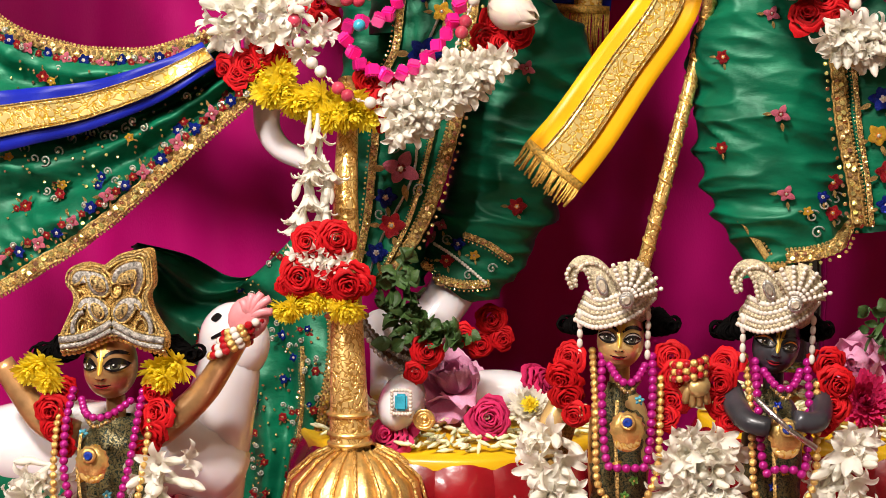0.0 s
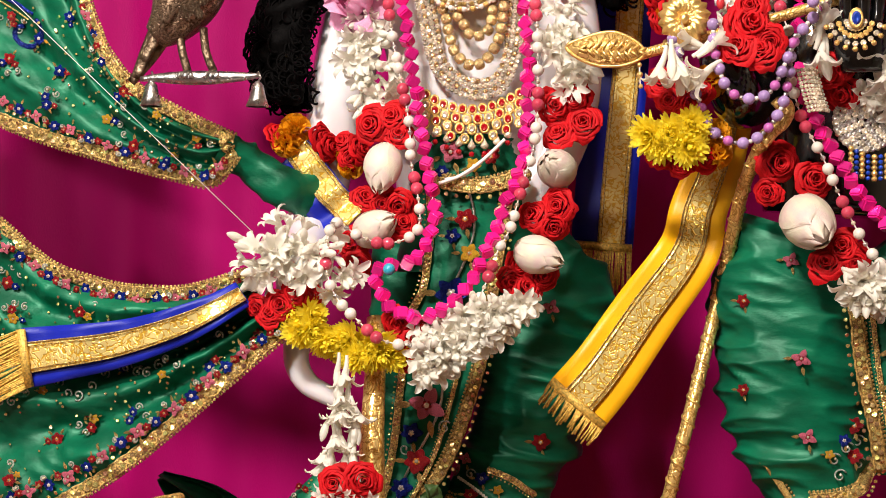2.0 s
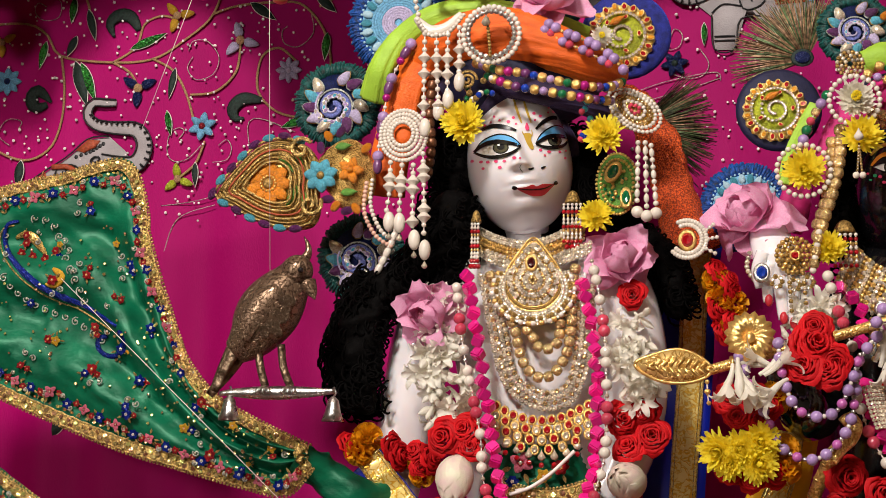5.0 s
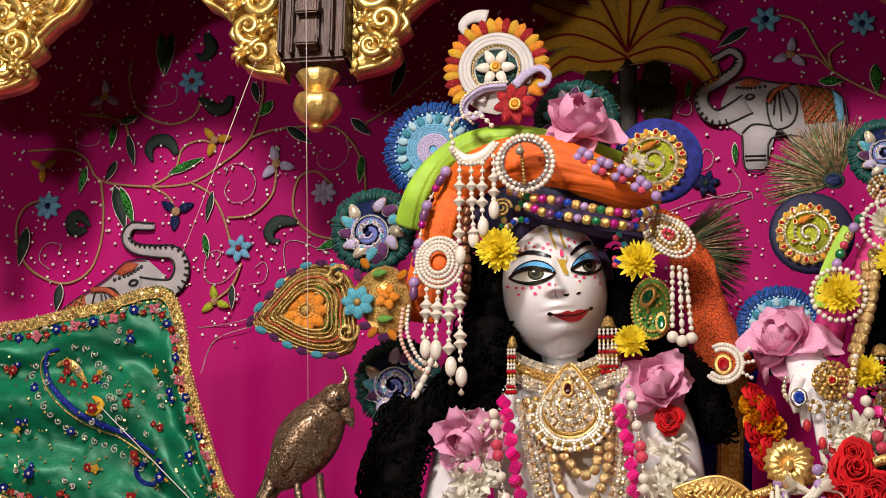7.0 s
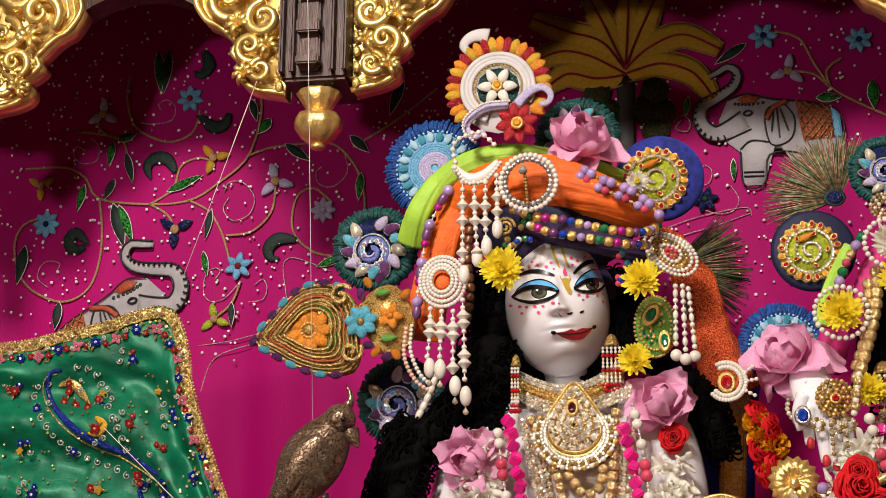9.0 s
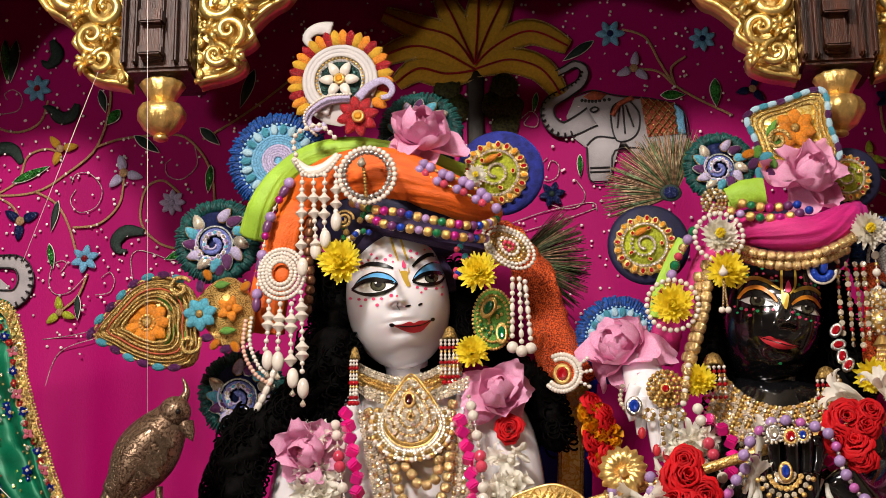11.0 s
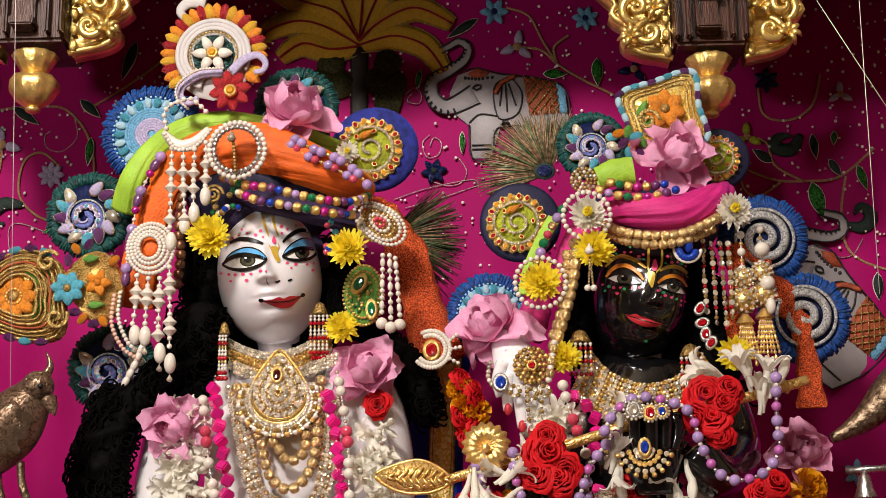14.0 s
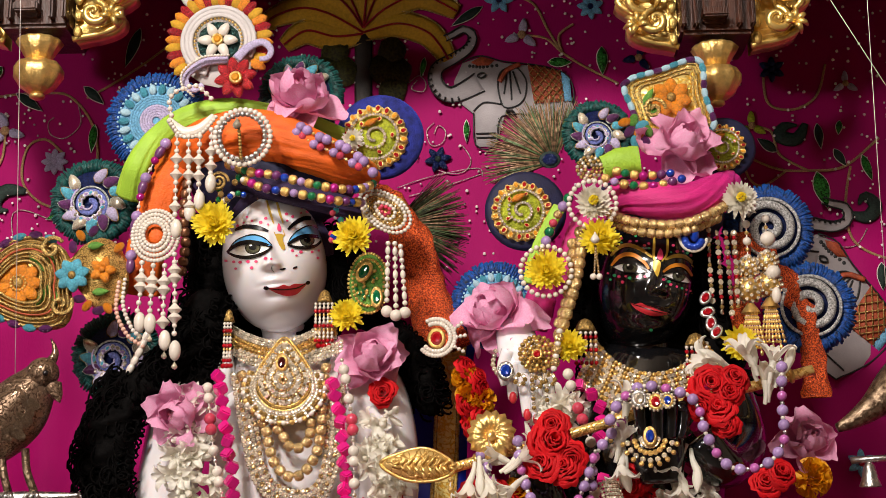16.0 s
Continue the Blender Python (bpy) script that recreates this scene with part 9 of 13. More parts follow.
pants = thing("green_silk_trousers", (0.0817, 0.0000, 1.2138), "gathered green silk trousers with embroidered gold cuff", "trousers")
leg = puffed([(0.0581, 0.0350, 1.5048)] + [(0.0828, 0.045, 1.4724), (0.1022, 0.045, 1.4233), (0.0923, 0.045, 1.3608), (0.0817, 0.045, 1.3098), (0.0646, 0.045, 1.2622), (0.0390, 0.045, 1.2270), (0.0211, 0.045, 1.2063), (0.0146, 0.045, 1.1985)], lambda t: px(84 + 24 * math.sin(math.pi * min(1, 0.1 + 1.2 * t)) - 20 * max(0, t - 0.78) / 0.22), 0.017, 9, 160, 110, 0.8, (0.55, 0.8, 1.9))
part("leg", leg, GREEN_SILK, pants)
snap_leg = snapper(leg)
part("leg", puffed([(-0.0039, 0.0300, 1.4086)] + [(-0.0410, 0.0300, 1.3540), (-0.0474, 0.0300, 1.2593), (-0.0506, 0.0300, 1.1955)], lambda t: px(70), 0.010, 17, 50, 40, 0.6), GREEN_SILK, pants)
for q, s, k in (((0.1066, -0.1000, 1.4336), 17, "p"), ((0.0964, -0.1000, 1.2849), 19, "r"), ((0.0123, -0.1000, 1.2624), 15, "p")):
    sprig(pants, snap_leg(q, 0.003), px(s), k, 20)
cuff = [snap_leg(p, 0.004) for p in spline([(-0.0069, -0.020, 1.2211), (-0.0008, -0.020, 1.2088), (0.0214, -0.020, 1.2004), (0.0460, -0.020, 1.1969), (0.0657, -0.020, 1.1983)], 30)]
braid(pants, cuff, px(13), GOLD_THREAD, px(6), 1)
braid(pants, [snap_leg(p, 0.004) for p in spline([(0.0388, -0.020, 1.2534), (0.0553, -0.020, 1.2474), (0.0718, -0.020, 1.2390), (0.0901, -0.020, 1.2244)], 24)], px(12), GOLD_THREAD, 0, 1)
strand(pants, [snap_leg(p, 0.005) for p in [(0.0043, -0.020, 1.2409), (0.0215, -0.020, 1.2324), (0.0399, -0.020, 1.2197), (0.0620, -0.020, 1.1995)]], [("round", PEARL, px(3.2))], px(6))
for q, s, k in zip([(0.0190, -0.020, 1.2238), (0.0012, -0.020, 1.2471), (0.0314, -0.020, 1.2424), (0.0498, -0.020, 1.2302)], (15, 14, 15, 11), "rpbm"):
    sprig(pants, snap_leg(q, 0.004), px(s), k, 20)
for q in [(0.0436, -0.020, 1.2080), (0.0179, -0.020, 1.2459), (0.0694, -0.020, 1.2156)]:
    curlicue(pants, snap_leg(q, 0.004), px(10), SILVER, 10)

# shawl: an upper and a lower wing spread to the side
shawl = thing("green_shawl_wing", (-0.4720, -0.0600, 1.7203), "spread green silk shawl with sequinned flowers and gold borders", "shawl", "shawl wings")
up = Patch([(-0.7444, -0.0600, 1.8962), (-0.6659, -0.0600, 1.9054), (-0.6236, -0.0600, 1.9116), (-0.5400, -0.0600, 1.9287), (-0.4627, -0.0600, 1.9430), (-0.4334, -0.0700, 1.8500), (-0.3951, -0.0800, 1.7375), (-0.3525, -0.0900, 1.6733), (-0.2927, -0.0900, 1.6364), (-0.2311, -0.0900, 1.6076)],
           [(-0.7243, -0.0700, 1.7255), (-0.6656, -0.0700, 1.6960), (-0.6010, -0.0700, 1.6670), (-0.5306, -0.0700, 1.6366), (-0.4482, -0.0700, 1.6076), (-0.3945, -0.0700, 1.5939), (-0.3415, -0.0700, 1.5809), (-0.2957, -0.0700, 1.5704), (-0.2570, -0.0700, 1.5648), (-0.2288, -0.0900, 1.5930)], 3.0, 0.014, 0.8, k=13)
part("cloth", up.geo(110, 60), GREEN_SILK, shawl)
# Scroll stitching is set along the camera's rays, to fit its view.
near_up = snapper(up.geo(110, 60), CAMERA_EYE)
braid(shawl, up.edge(0.03, 110), px(22), GOLD_THREAD, px(7), 1)
braid(shawl, up.edge(0.98, 110), px(24), GOLD_THREAD, px(7), -1)
braid(shawl, [up.on(0.985, i / 14, 0.004) for i in range(15)], px(16), GOLD_THREAD, px(7), 1, False)
sow(shawl, up, 44, px(14), "rbbmr", (0.02, 0.93), (0.20, 0.84), 4)
flower_border(shawl, up, 0.10, 54, px(14), seed=2)
flower_border(shawl, up, 0.91, 46, px(14), seed=3)
P_ = [(-0.5918, -0.070, 1.8705), (-0.6050, -0.070, 1.8671), (-0.6080, -0.070, 1.8531), (-0.6009, -0.070, 1.8314), (-0.5849, -0.070, 1.8114), (-0.5600, -0.070, 1.7932), (-0.5320, -0.070, 1.7803), (-0.5078, -0.070, 1.7722), (-0.4870, -0.070, 1.7603), (-0.4663, -0.070, 1.7466)]
part("blue_scroll", Geo().tube([near_up(p) for p in spline(P_, 60)], lambda t: px(3.2 + 3.6 * math.sin(math.pi * t)), 8, flat=0.5), STITCH["blue"], shawl, "blue sequin paisley scroll")
part("scroll_cord", Geo().tube([near_up(p + Vector((-0.005, 0, -0.005))) for p in spline(P_, 60)], px(1.6), 5), GOLD_THREAD, shawl)
Q_ = [(-0.4756, -0.070, 1.7359), (-0.4850, -0.070, 1.7316), (-0.4847, -0.070, 1.7213), (-0.4751, -0.070, 1.7132), (-0.4616, -0.070, 1.7134), (-0.4550, -0.070, 1.7235), (-0.4580, -0.070, 1.7353), (-0.4628, -0.070, 1.7400)]
part("blue_scroll", Geo().tube([near_up(p) for p in spline(Q_, 40)], px(5), 8, flat=0.5), STITCH["blue"], shawl)
for i, p in enumerate(spline(P_, 16)):
    curlicue(shawl, near_up(p + Vector((-0.014, 0, -0.016))), px(9), SILVER, 60, 1)
for i, p in enumerate(spline([(-0.5716, -0.070, 1.8737), (-0.5505, -0.070, 1.8687), (-0.5388, -0.070, 1.8488), (-0.5313, -0.070, 1.8265), (-0.5210, -0.070, 1.8049), (-0.5045, -0.070, 1.7760)], 9)):
    curlicue(shawl, near_up(p), px(9), SILVER, 240, -1)
for p in [(-0.5856, -0.070, 1.8321), (-0.5715, -0.070, 1.8282), (-0.5562, -0.070, 1.8255)]:
    sprig(shawl, near_up(Vector(p)), px(11), "r", 40)
part("gold_leaf", Geo().tube([near_up(p) for p in spline([(-0.5468, -0.070, 1.8139), (-0.5362, -0.070, 1.8055), (-0.5428, -0.070, 1.7952), (-0.5552, -0.070, 1.7957)], 14)], lambda t: px(9) * math.sin(math.pi * (0.1 + 0.85 * t)), 8, flat=0.35), STITCH["mustard"], shawl)
part("gold_leaf", Geo().tube([near_up(p) for p in spline([(-0.5932, -0.070, 1.8505), (-0.5829, -0.070, 1.8554), (-0.5687, -0.070, 1.8481), (-0.5542, -0.070, 1.8288)], 14)], lambda t: px(10) * math.sin(math.pi * (0.1 + 0.85 * t)), 8, flat=0.35), ZARI, shawl)
part("sleeve", puffed([(-0.2416, -0.0850, 1.5991), (-0.2152, -0.0600, 1.5798), (-0.1764, -0.0600, 1.5589), (-0.1456, -0.0200, 1.5471)], lambda t: px(30 + 12 * t), 0.005, 26, 40, 30, 0.8), GREEN_SILK, shawl)

lower = thing("green_shawl_wing", (-0.3683, -0.1400, 1.3130), "lower wing of the green shawl gathered towards the wrist", "shawl", "shawl wings")
lo_w = Patch([(-0.5787, -0.1200, 1.5900), (-0.5089, -0.1200, 1.5423), (-0.4710, -0.1200, 1.5144), (-0.4208, -0.1200, 1.4737), (-0.3588, -0.1200, 1.4519), (-0.3158, -0.1200, 1.4466), (-0.2671, -0.1200, 1.4473), (-0.2044, -0.1300, 1.4651)],
             [(-0.5545, -0.1600, 1.1391), (-0.4870, -0.1600, 1.1710), (-0.4504, -0.1600, 1.1852), (-0.3901, -0.1600, 1.2211), (-0.3303, -0.1600, 1.2589), (-0.2772, -0.1600, 1.3009), (-0.2187, -0.1600, 1.3529), (-0.1590, -0.1300, 1.4093)], 4.0, 0.016, 2.0, k=12)
part("cloth", lo_w.geo(110, 70), GREEN_SILK, lower)
braid(lower, lo_w.edge(0.02, 110), px(20), GOLD_THREAD, px(7), 1)
braid(lower, lo_w.edge(0.985, 110), px(24), GOLD_THREAD, px(7), -1)
sow(lower, lo_w, 46, px(15), "rbbmr", (0.05, 0.94), (0.14, 0.84), 9)
flower_border(lower, lo_w, 0.07, 40, px(14), seed=4)
flower_border(lower, lo_w, 0.90, 40, px(15), seed=5)
for k in range(16):
    curlicue(lower, lo_w.on(0.25 + 0.03 * k, 0.55 + 0.05 * math.sin(k), 0.005), px(10), SILVER, k * 30, 1)
drape = thing("green_hanging_drape", (-0.1837, 0.0000, 1.1077), "dark green drape with gold border behind the small statue", "drape")
dr = Patch([(-0.3410, 0.0300, 1.2264), (-0.3275, 0.0300, 1.1614), (-0.2898, 0.0300, 1.1097), (-0.2372, 0.0300, 1.0682), (-0.2214, 0.0300, 1.0026), (-0.2190, 0.0300, 0.9161)], [(-0.3311, 0.0000, 1.2392), (-0.2728, 0.0000, 1.2260), (-0.2182, 0.0000, 1.2014), (-0.1763, 0.0000, 1.2161), (-0.1348, -0.0300, 1.2559), (-0.0954, -0.0600, 1.1937), (-0.0952, -0.0800, 1.0875), (-0.1358, -0.0800, 0.9448)], 2.0, 0.02, 1.0, k=8)
part("cloth", dr.geo(80, 40), GREEN_SILK, drape)
braid(drape, dr.edge(0.97, 60, u0=0.55), px(16), OLD_GOLD, px(7), -1)
braid(drape, dr.edge(0.72, 40, u0=0.6), px(8), GOLD_THREAD, 0, 1)
sow(drape, dr, 22, px(12), "rbr", (0.3, 0.95), (0.12, 0.9), 12)


GOLD_FRINGE = material("bright_gold_fringe", (0.95, 0.60, 0.12), 0.4, 0.35, 0.3, 400, 0.5, 800)


def two_tone_ribbon(name, pts, width, ground, label, core=0.46, core_at=0.5, end=None, n=70, fringe_ln=0.05, belly=0.0):
    """A satin ribbon with a woven gold band and a fringed end."""
    t = thing(name, pts[0], label, "ribbon", "gold-banded ribbons")
    g, fn = band(pts, width, n, belly=belly)
    part("satin", g, ground, t)
    part("gold_band", Geo().slab(lambda u, v: fn(u, core_at + core * (v - 0.5), 0.003), n, 6, 0.002), GOLD_BROCADE, t, "woven gold brocade band")
    for e in (-1, 1):
        part("band_edge", Geo().tube([fn(i / n, core_at + e * core * 0.5, 0.004) for i in range(n + 1)], 0.0008, 5), GOLD_THREAD, t)
        part("band_edge", Geo().tube([fn(i / n, core_at + e * core * 0.38, 0.0045) for i in range(n + 1)], 0.0005, 4), GOLD_THREAD, t)
    if end is not None:
        a, b = fn(end, 0.02, 0.003), fn(end, 0.98, 0.003)
        d = (fn(1.0, 0.5) - fn(0.96, 0.5)) if end > 0.5 else (fn(0.0, 0.5) - fn(0.04, 0.5))
        part("fringe_head", Geo().tube([a, (a + b) / 2 + Vector((0, -0.002, 0)), b], px(8), 8, flat=0.6), GOLD_FRINGE, t)
        fringe(t, a, b, d.normalized() + Vector((0, 0, -0.35)), fringe_ln, GOLD_FRINGE)
    return t


two_tone_ribbon("blue_ribbon", [(-0.4229, -0.1750, 1.3754), (-0.3858, -0.1750, 1.3813), (-0.3324, -0.1750, 1.3904), (-0.2795, -0.1750, 1.4051), (-0.2330, -0.1750, 1.4247), (-0.2019, -0.1500, 1.4448)], lambda u: px(100 - 55 * u), BLUE_SATIN, "royal blue ribbon with gold brocade band and gold fringe", 0.5, 0.5, 0.0)
two_tone_ribbon("blue_ribbon", [(0.1896, 0.1000, 1.8810), (0.1797, 0.1000, 1.8059), (0.1733, 0.1000, 1.6975), (0.1655, 0.1000, 1.6037), (0.1592, 0.1000, 1.5029)], px(116), BLUE_SATIN, "royal blue ribbon with gold band hanging behind the shoulder", 0.42, 0.36, 1.0)
two_tone_ribbon("blue_ribbon", [(-0.1806, -0.0450, 1.5951), (-0.1648, -0.0450, 1.5768), (-0.1426, -0.0450, 1.5494), (-0.1129, -0.0450, 1.5190)], px(84), BLUE_SATIN, "royal blue and gold ribbon wrapped round the arm", 0.55, 0.3)
two_tone_ribbon("yellow_ribbon", [(0.2920, -0.0100, 1.6361), (0.2814, -0.0100, 1.5895), (0.2642, -0.0100, 1.5431)] + [(0.2518, -0.0450, 1.4956), (0.2086, -0.0450, 1.4324), (0.1679, -0.0450, 1.3705), (0.1374, -0.0450, 1.3325)], lambda u: px(90 + 32 * u), YELLOW_SATIN, "yellow satin ribbon with gold brocade band and gold fringe", 0.46, 0.52, 1.0, fringe_ln=0.026)

# golden mace
mace = thing("golden_mace", (-0.0480, -0.2000, 1.0003), "engraved golden mace standing upright with fluted head", "mace")
rod = spline([(-0.0742, -0.0900, 1.4200), (-0.0711, -0.1050, 1.3869), (-0.0672, -0.1450, 1.2900), (-0.0610, -0.1750, 1.1877), (-0.0567, -0.1900, 1.1108), (-0.0535, -0.2000, 1.0567)], 40)
part("shaft", Geo().tube(rod, lambda t: px(16 + 17 * t ** 1.3), 24), GOLD_ENGRAVED, mace)
for t0 in (0.66, 0.92, 0.95, 0.975):
    p = rod[int(40 * t0)]
    part("collar", Geo().lathe([(px(30), -px(5)), (px(36), -px(2)), (px(36), px(2)), (px(30), px(5))], p, seg=24), GOLD, mace)
part("head", Geo().lathe([(0.0, -px(112)), (px(60), -px(98)), (px(104), -px(50)), (px(116), 0), (px(104), px(45)), (px(66), px(78)), (px(34), px(92))], (-0.0492, -0.2000, 1.0042), seg=96, flute=18, depth=0.06), GOLD, mace, "fluted golden head")
for k in range(18):
    a = 2 * math.pi * k / 18
    c = Vector((-0.0492, -0.2000, 1.0042))
    part("rib", Geo().tube([c + Vector((math.cos(a) * r * 1.0, math.sin(a) * r, h)) for r, h in ((px(36), px(93)), (px(68), px(79)), (px(104), px(47)), (px(116), px(2)), (px(104), -px(50)))], px(3), 6), GOLD_ENGRAVED, mace)
ringf = thing("rose_ring", (-0.0807, -0.2000, 1.2235), "ring of roses and tuberoses tied round the mace", "flowers")
for q, r in zip([(-0.0978, -0.2250, 1.2317), (-0.0509, -0.2250, 1.2260), (-0.0894, -0.2250, 1.2654), (-0.0616, -0.2250, 1.2690), (-0.0727, -0.2250, 1.2267), (-0.1088, -0.2250, 1.2234), (-0.0379, -0.2250, 1.2241)], (40, 40, 32, 34, 28, 22, 22)):
    rose(q, px(r), ringf)
blossoms(ringf, [(-0.1035, -0.2100, 1.2474), (-0.0897, -0.2100, 1.2508), (-0.0677, -0.2100, 1.2468), (-0.0523, -0.2100, 1.2449)], 11, px(30), 0.02, back=True)
for p in spline([(-0.1139, -0.2150, 1.1985), (-0.0945, -0.2150, 1.2043), (-0.0752, -0.2150, 1.2063), (-0.0560, -0.2150, 1.2012), (-0.0439, -0.2150, 1.1932)], 8):
    put(new("yellow_flower", mum_mesh(YELLOW_PETAL, 3, 11, rng.randrange(3))), ringf, facing(jit(p, 0.006), px(25), rng.uniform(0, 360), rng.uniform(-10, 50), rng.uniform(-50, 50)))
for name_pts in ([(-0.0940, -0.1900, 1.3815), (-0.0959, -0.1900, 1.3434), (-0.0990, -0.1900, 1.3049), (-0.0992, -0.1900, 1.2718)], [(-0.0863, -0.1900, 1.3789), (-0.0810, -0.1900, 1.3380), (-0.0783, -0.1900, 1.3051), (-0.0757, -0.1900, 1.2722)]):
    st = thing("blossom_string", name_pts[-1], "hanging string of white tuberose buds", "flowers", "blossom strings")
    part("thread", Geo().tube(spline(name_pts, 12), 0.001, 5), THREAD, st)
    line = spline(name_pts, 8)
    for i, p in enumerate(line):
        for k in range(2 if i > 2 else 1):
            d = Vector((rng.uniform(-0.35, 0.35), -0.3, -1))
            put(new("blossom", tuberose_mesh(WHITE_PETAL, rng.randrange(4))), st, along(p + Vector((0, 0, px(12))), d, px(48), rng.uniform(0, 6)))

# silver bird on a swing
bird = thing("metal_bird_swing", (-0.2526, -0.1500, 1.6637), "silvered metal bird figure on a hanging perch with bells", "ornament")
body = Geo()
body.tube(spline([(-0.2999, -0.1500, 1.7087), (-0.2838, -0.1500, 1.7237), (-0.2674, -0.1500, 1.7478), (-0.2527, -0.1500, 1.7689), (-0.2409, -0.1500, 1.7870), (-0.2352, -0.1500, 1.7990)], 24), lambda t: px(16 + 38 * math.sin(math.pi * (0.08 + 0.82 * t)) ** 1.2), 20)
body.ball((-0.2319, -0.1600, 1.7953), (px(28), px(26), px(27)), 18, 12)
body.lathe([(0.0, 0.022), (0.006, 0.012), (0.009, 0.0)], (-0.2181, -0.1650, 1.7810), (0.5, -0.3, -1), 12)
body.tube(spline([(-0.2274, -0.1500, 1.8081), (-0.2228, -0.1500, 1.8171), (-0.2243, -0.1500, 1.8263), (-0.2282, -0.1500, 1.8336)], 8), lambda t: px(9 * (1 - t) + 1), 8)
part("body", body, FEATHERED, bird)
part("eye", Geo().ball((-0.2241, -0.1760, 1.7934), px(5), 8, 6), PAINT["black"], bird)
for k, (a, b) in enumerate((([(-0.2884, -0.1300, 1.7449), (-0.3032, -0.1300, 1.7175), (-0.3196, -0.1300, 1.6869)], 10), ([(-0.2960, -0.1250, 1.7396), (-0.3137, -0.1250, 1.7059), (-0.3293, -0.1250, 1.6692)], 12), ([(-0.2941, -0.1200, 1.7342), (-0.3087, -0.1200, 1.7004), (-0.3358, -0.1200, 1.6654)], 11))):
    part("tail_feather", Geo().tube(spline(a, 12), lambda t: px(b + 5) * (1 - 0.5 * t), 8, flat=0.35), BRONZE, bird)
part("wing", Geo().tube(spline([(-0.2452, -0.1780, 1.7729), (-0.2629, -0.1780, 1.7582), (-0.2761, -0.1780, 1.7375), (-0.2815, -0.1780, 1.7168)], 14), lambda t: px(26) * math.sin(math.pi * (0.15 + 0.8 * t)), 12, flat=0.4), FEATHERED, bird)
for i in range(26):
    u = i / 25
    q = Vector((-0.2401, -0.1850, 1.7657)).lerp(Vector((-0.2569, -0.1850, 1.7257)), u) + Vector((rng.uniform(-1, 1) * px(20), 0.006, 0))
    part("feather", bead_mesh("disc", BRONZE), None, bird, m=facing(q, px(8), 0, 30))
for a in ([(-0.2724, -0.1550, 1.7200), (-0.2705, -0.1550, 1.6960), (-0.2636, -0.1550, 1.6721)], [(-0.2479, -0.1550, 1.7169), (-0.2448, -0.1550, 1.6930), (-0.2363, -0.1550, 1.6722)]):
    leg_ = spline(a, 10)
    part("leg", Geo().tube(leg_, px(7), 8), BRONZE, bird)
    for d in (-1, 0, 1):
        part("toe", Geo().tube([leg_[-1], leg_[-1] + Vector((d * px(9), -0.008, -px(6))), leg_[-1] + Vector((d * px(11), -0.010, -px(13)))], px(4), 6), SILVER, bird)
part("perch", Geo().tube(spline([(-0.3135, -0.1550, 1.6643), (-0.2970, -0.1550, 1.6655), (-0.2513, -0.1550, 1.6656), (-0.2029, -0.1550, 1.6669), (-0.1879, -0.1550, 1.6681)], 30), lambda t: px(4 + 8 * math.sin(math.pi * t)), 12), SILVER, bird)
for q in ((-0.3019, -0.1550, 1.6482), (-0.1897, -0.1550, 1.6480)):
    b_ = part("bell", Geo().lathe([(0.002, 0.014), (0.006, 0.010), (0.0085, -0.002), (0.012, -0.012), (0.0105, -0.012)], q, seg=16), SILVER, bird, "small silver bell")
    part("hook", Geo().tube([Vector(q) + Vector((0, 0, 0.013)), Vector(q) + Vector((0.003, 0, 0.018)), Vector(q) + Vector((0, 0, 0.024))], 0.0012, 5), SILVER, b_)
part("string", Geo().tube([(-0.2646, -0.1500, 1.7963), (-0.2843, -0.1500, 2.2816), (-0.2929, -0.1500, 2.4632)], 0.0004, 4), THREAD, bird)
solo("thread", Geo().tube([(-0.3828, -0.0200, 2.2396), (-0.4553, -0.0500, 1.9837)], 0.0004, 4), THREAD, "taut pale thread from the arch to the shawl", "thread", "threads")
solo("thread", Geo().tube([(-0.5141, -0.1200, 1.7946), (-0.1879, -0.1700, 1.5069)], 0.0004, 4), THREAD, "taut pale thread from the shawl to the wrist", "thread", "threads")
solo("thread", Geo().tube([(0.6710, -0.1200, 2.2243), (0.6677, -0.1200, 1.8859)], 0.0004, 4), THREAD, "pale thread hanging by the curtain", "thread", "threads")
solo("thread", Geo().tube([(0.6404, -0.0500, 2.2537), (0.7270, -0.0500, 2.0914)], 0.0004, 4), THREAD, "pale thread slanting before the curtain", "thread", "threads")

# ---- the black stone statue and its dress ----
head_b = statue_head((0.4197, 0.0200, 1.9072), (0.0600, 0.080, 0.0760, 0.100), 10, 10)
snap_b = snapper(head_b, CAMERA_EYE)
body_b = Geo().merge(head_b)
body_b.tube(spline([(0.4219, 0.0200, 1.8629), (0.4223, 0.0200, 1.8228), (0.4253, 0.0200, 1.7831)], 10), 0.033, 20)
body_b.tube(spline([(0.4335, 0.0300, 1.8375), (0.4266, 0.0300, 1.7797), (0.4225, 0.0300, 1.7032), (0.4185, 0.0300, 1.6273), (0.4144, 0.0300, 1.5396)], 24), lambda t: 0.045 + 0.048 * math.sin(math.pi * min(0.5, 0.1 + 1.4 * t)) - 0.02 * max(0, t - 0.3), 28, flat=0.7)
body_b.tube(spline([(0.3666, 0.0200, 1.7784), (0.3330, 0.0000, 1.7122), (0.3095, -0.0500, 1.6573), (0.2942, -0.0900, 1.6654), (0.2820, -0.1000, 1.6998)], 24), lambda t: 0.040 - 0.014 * t, 16)
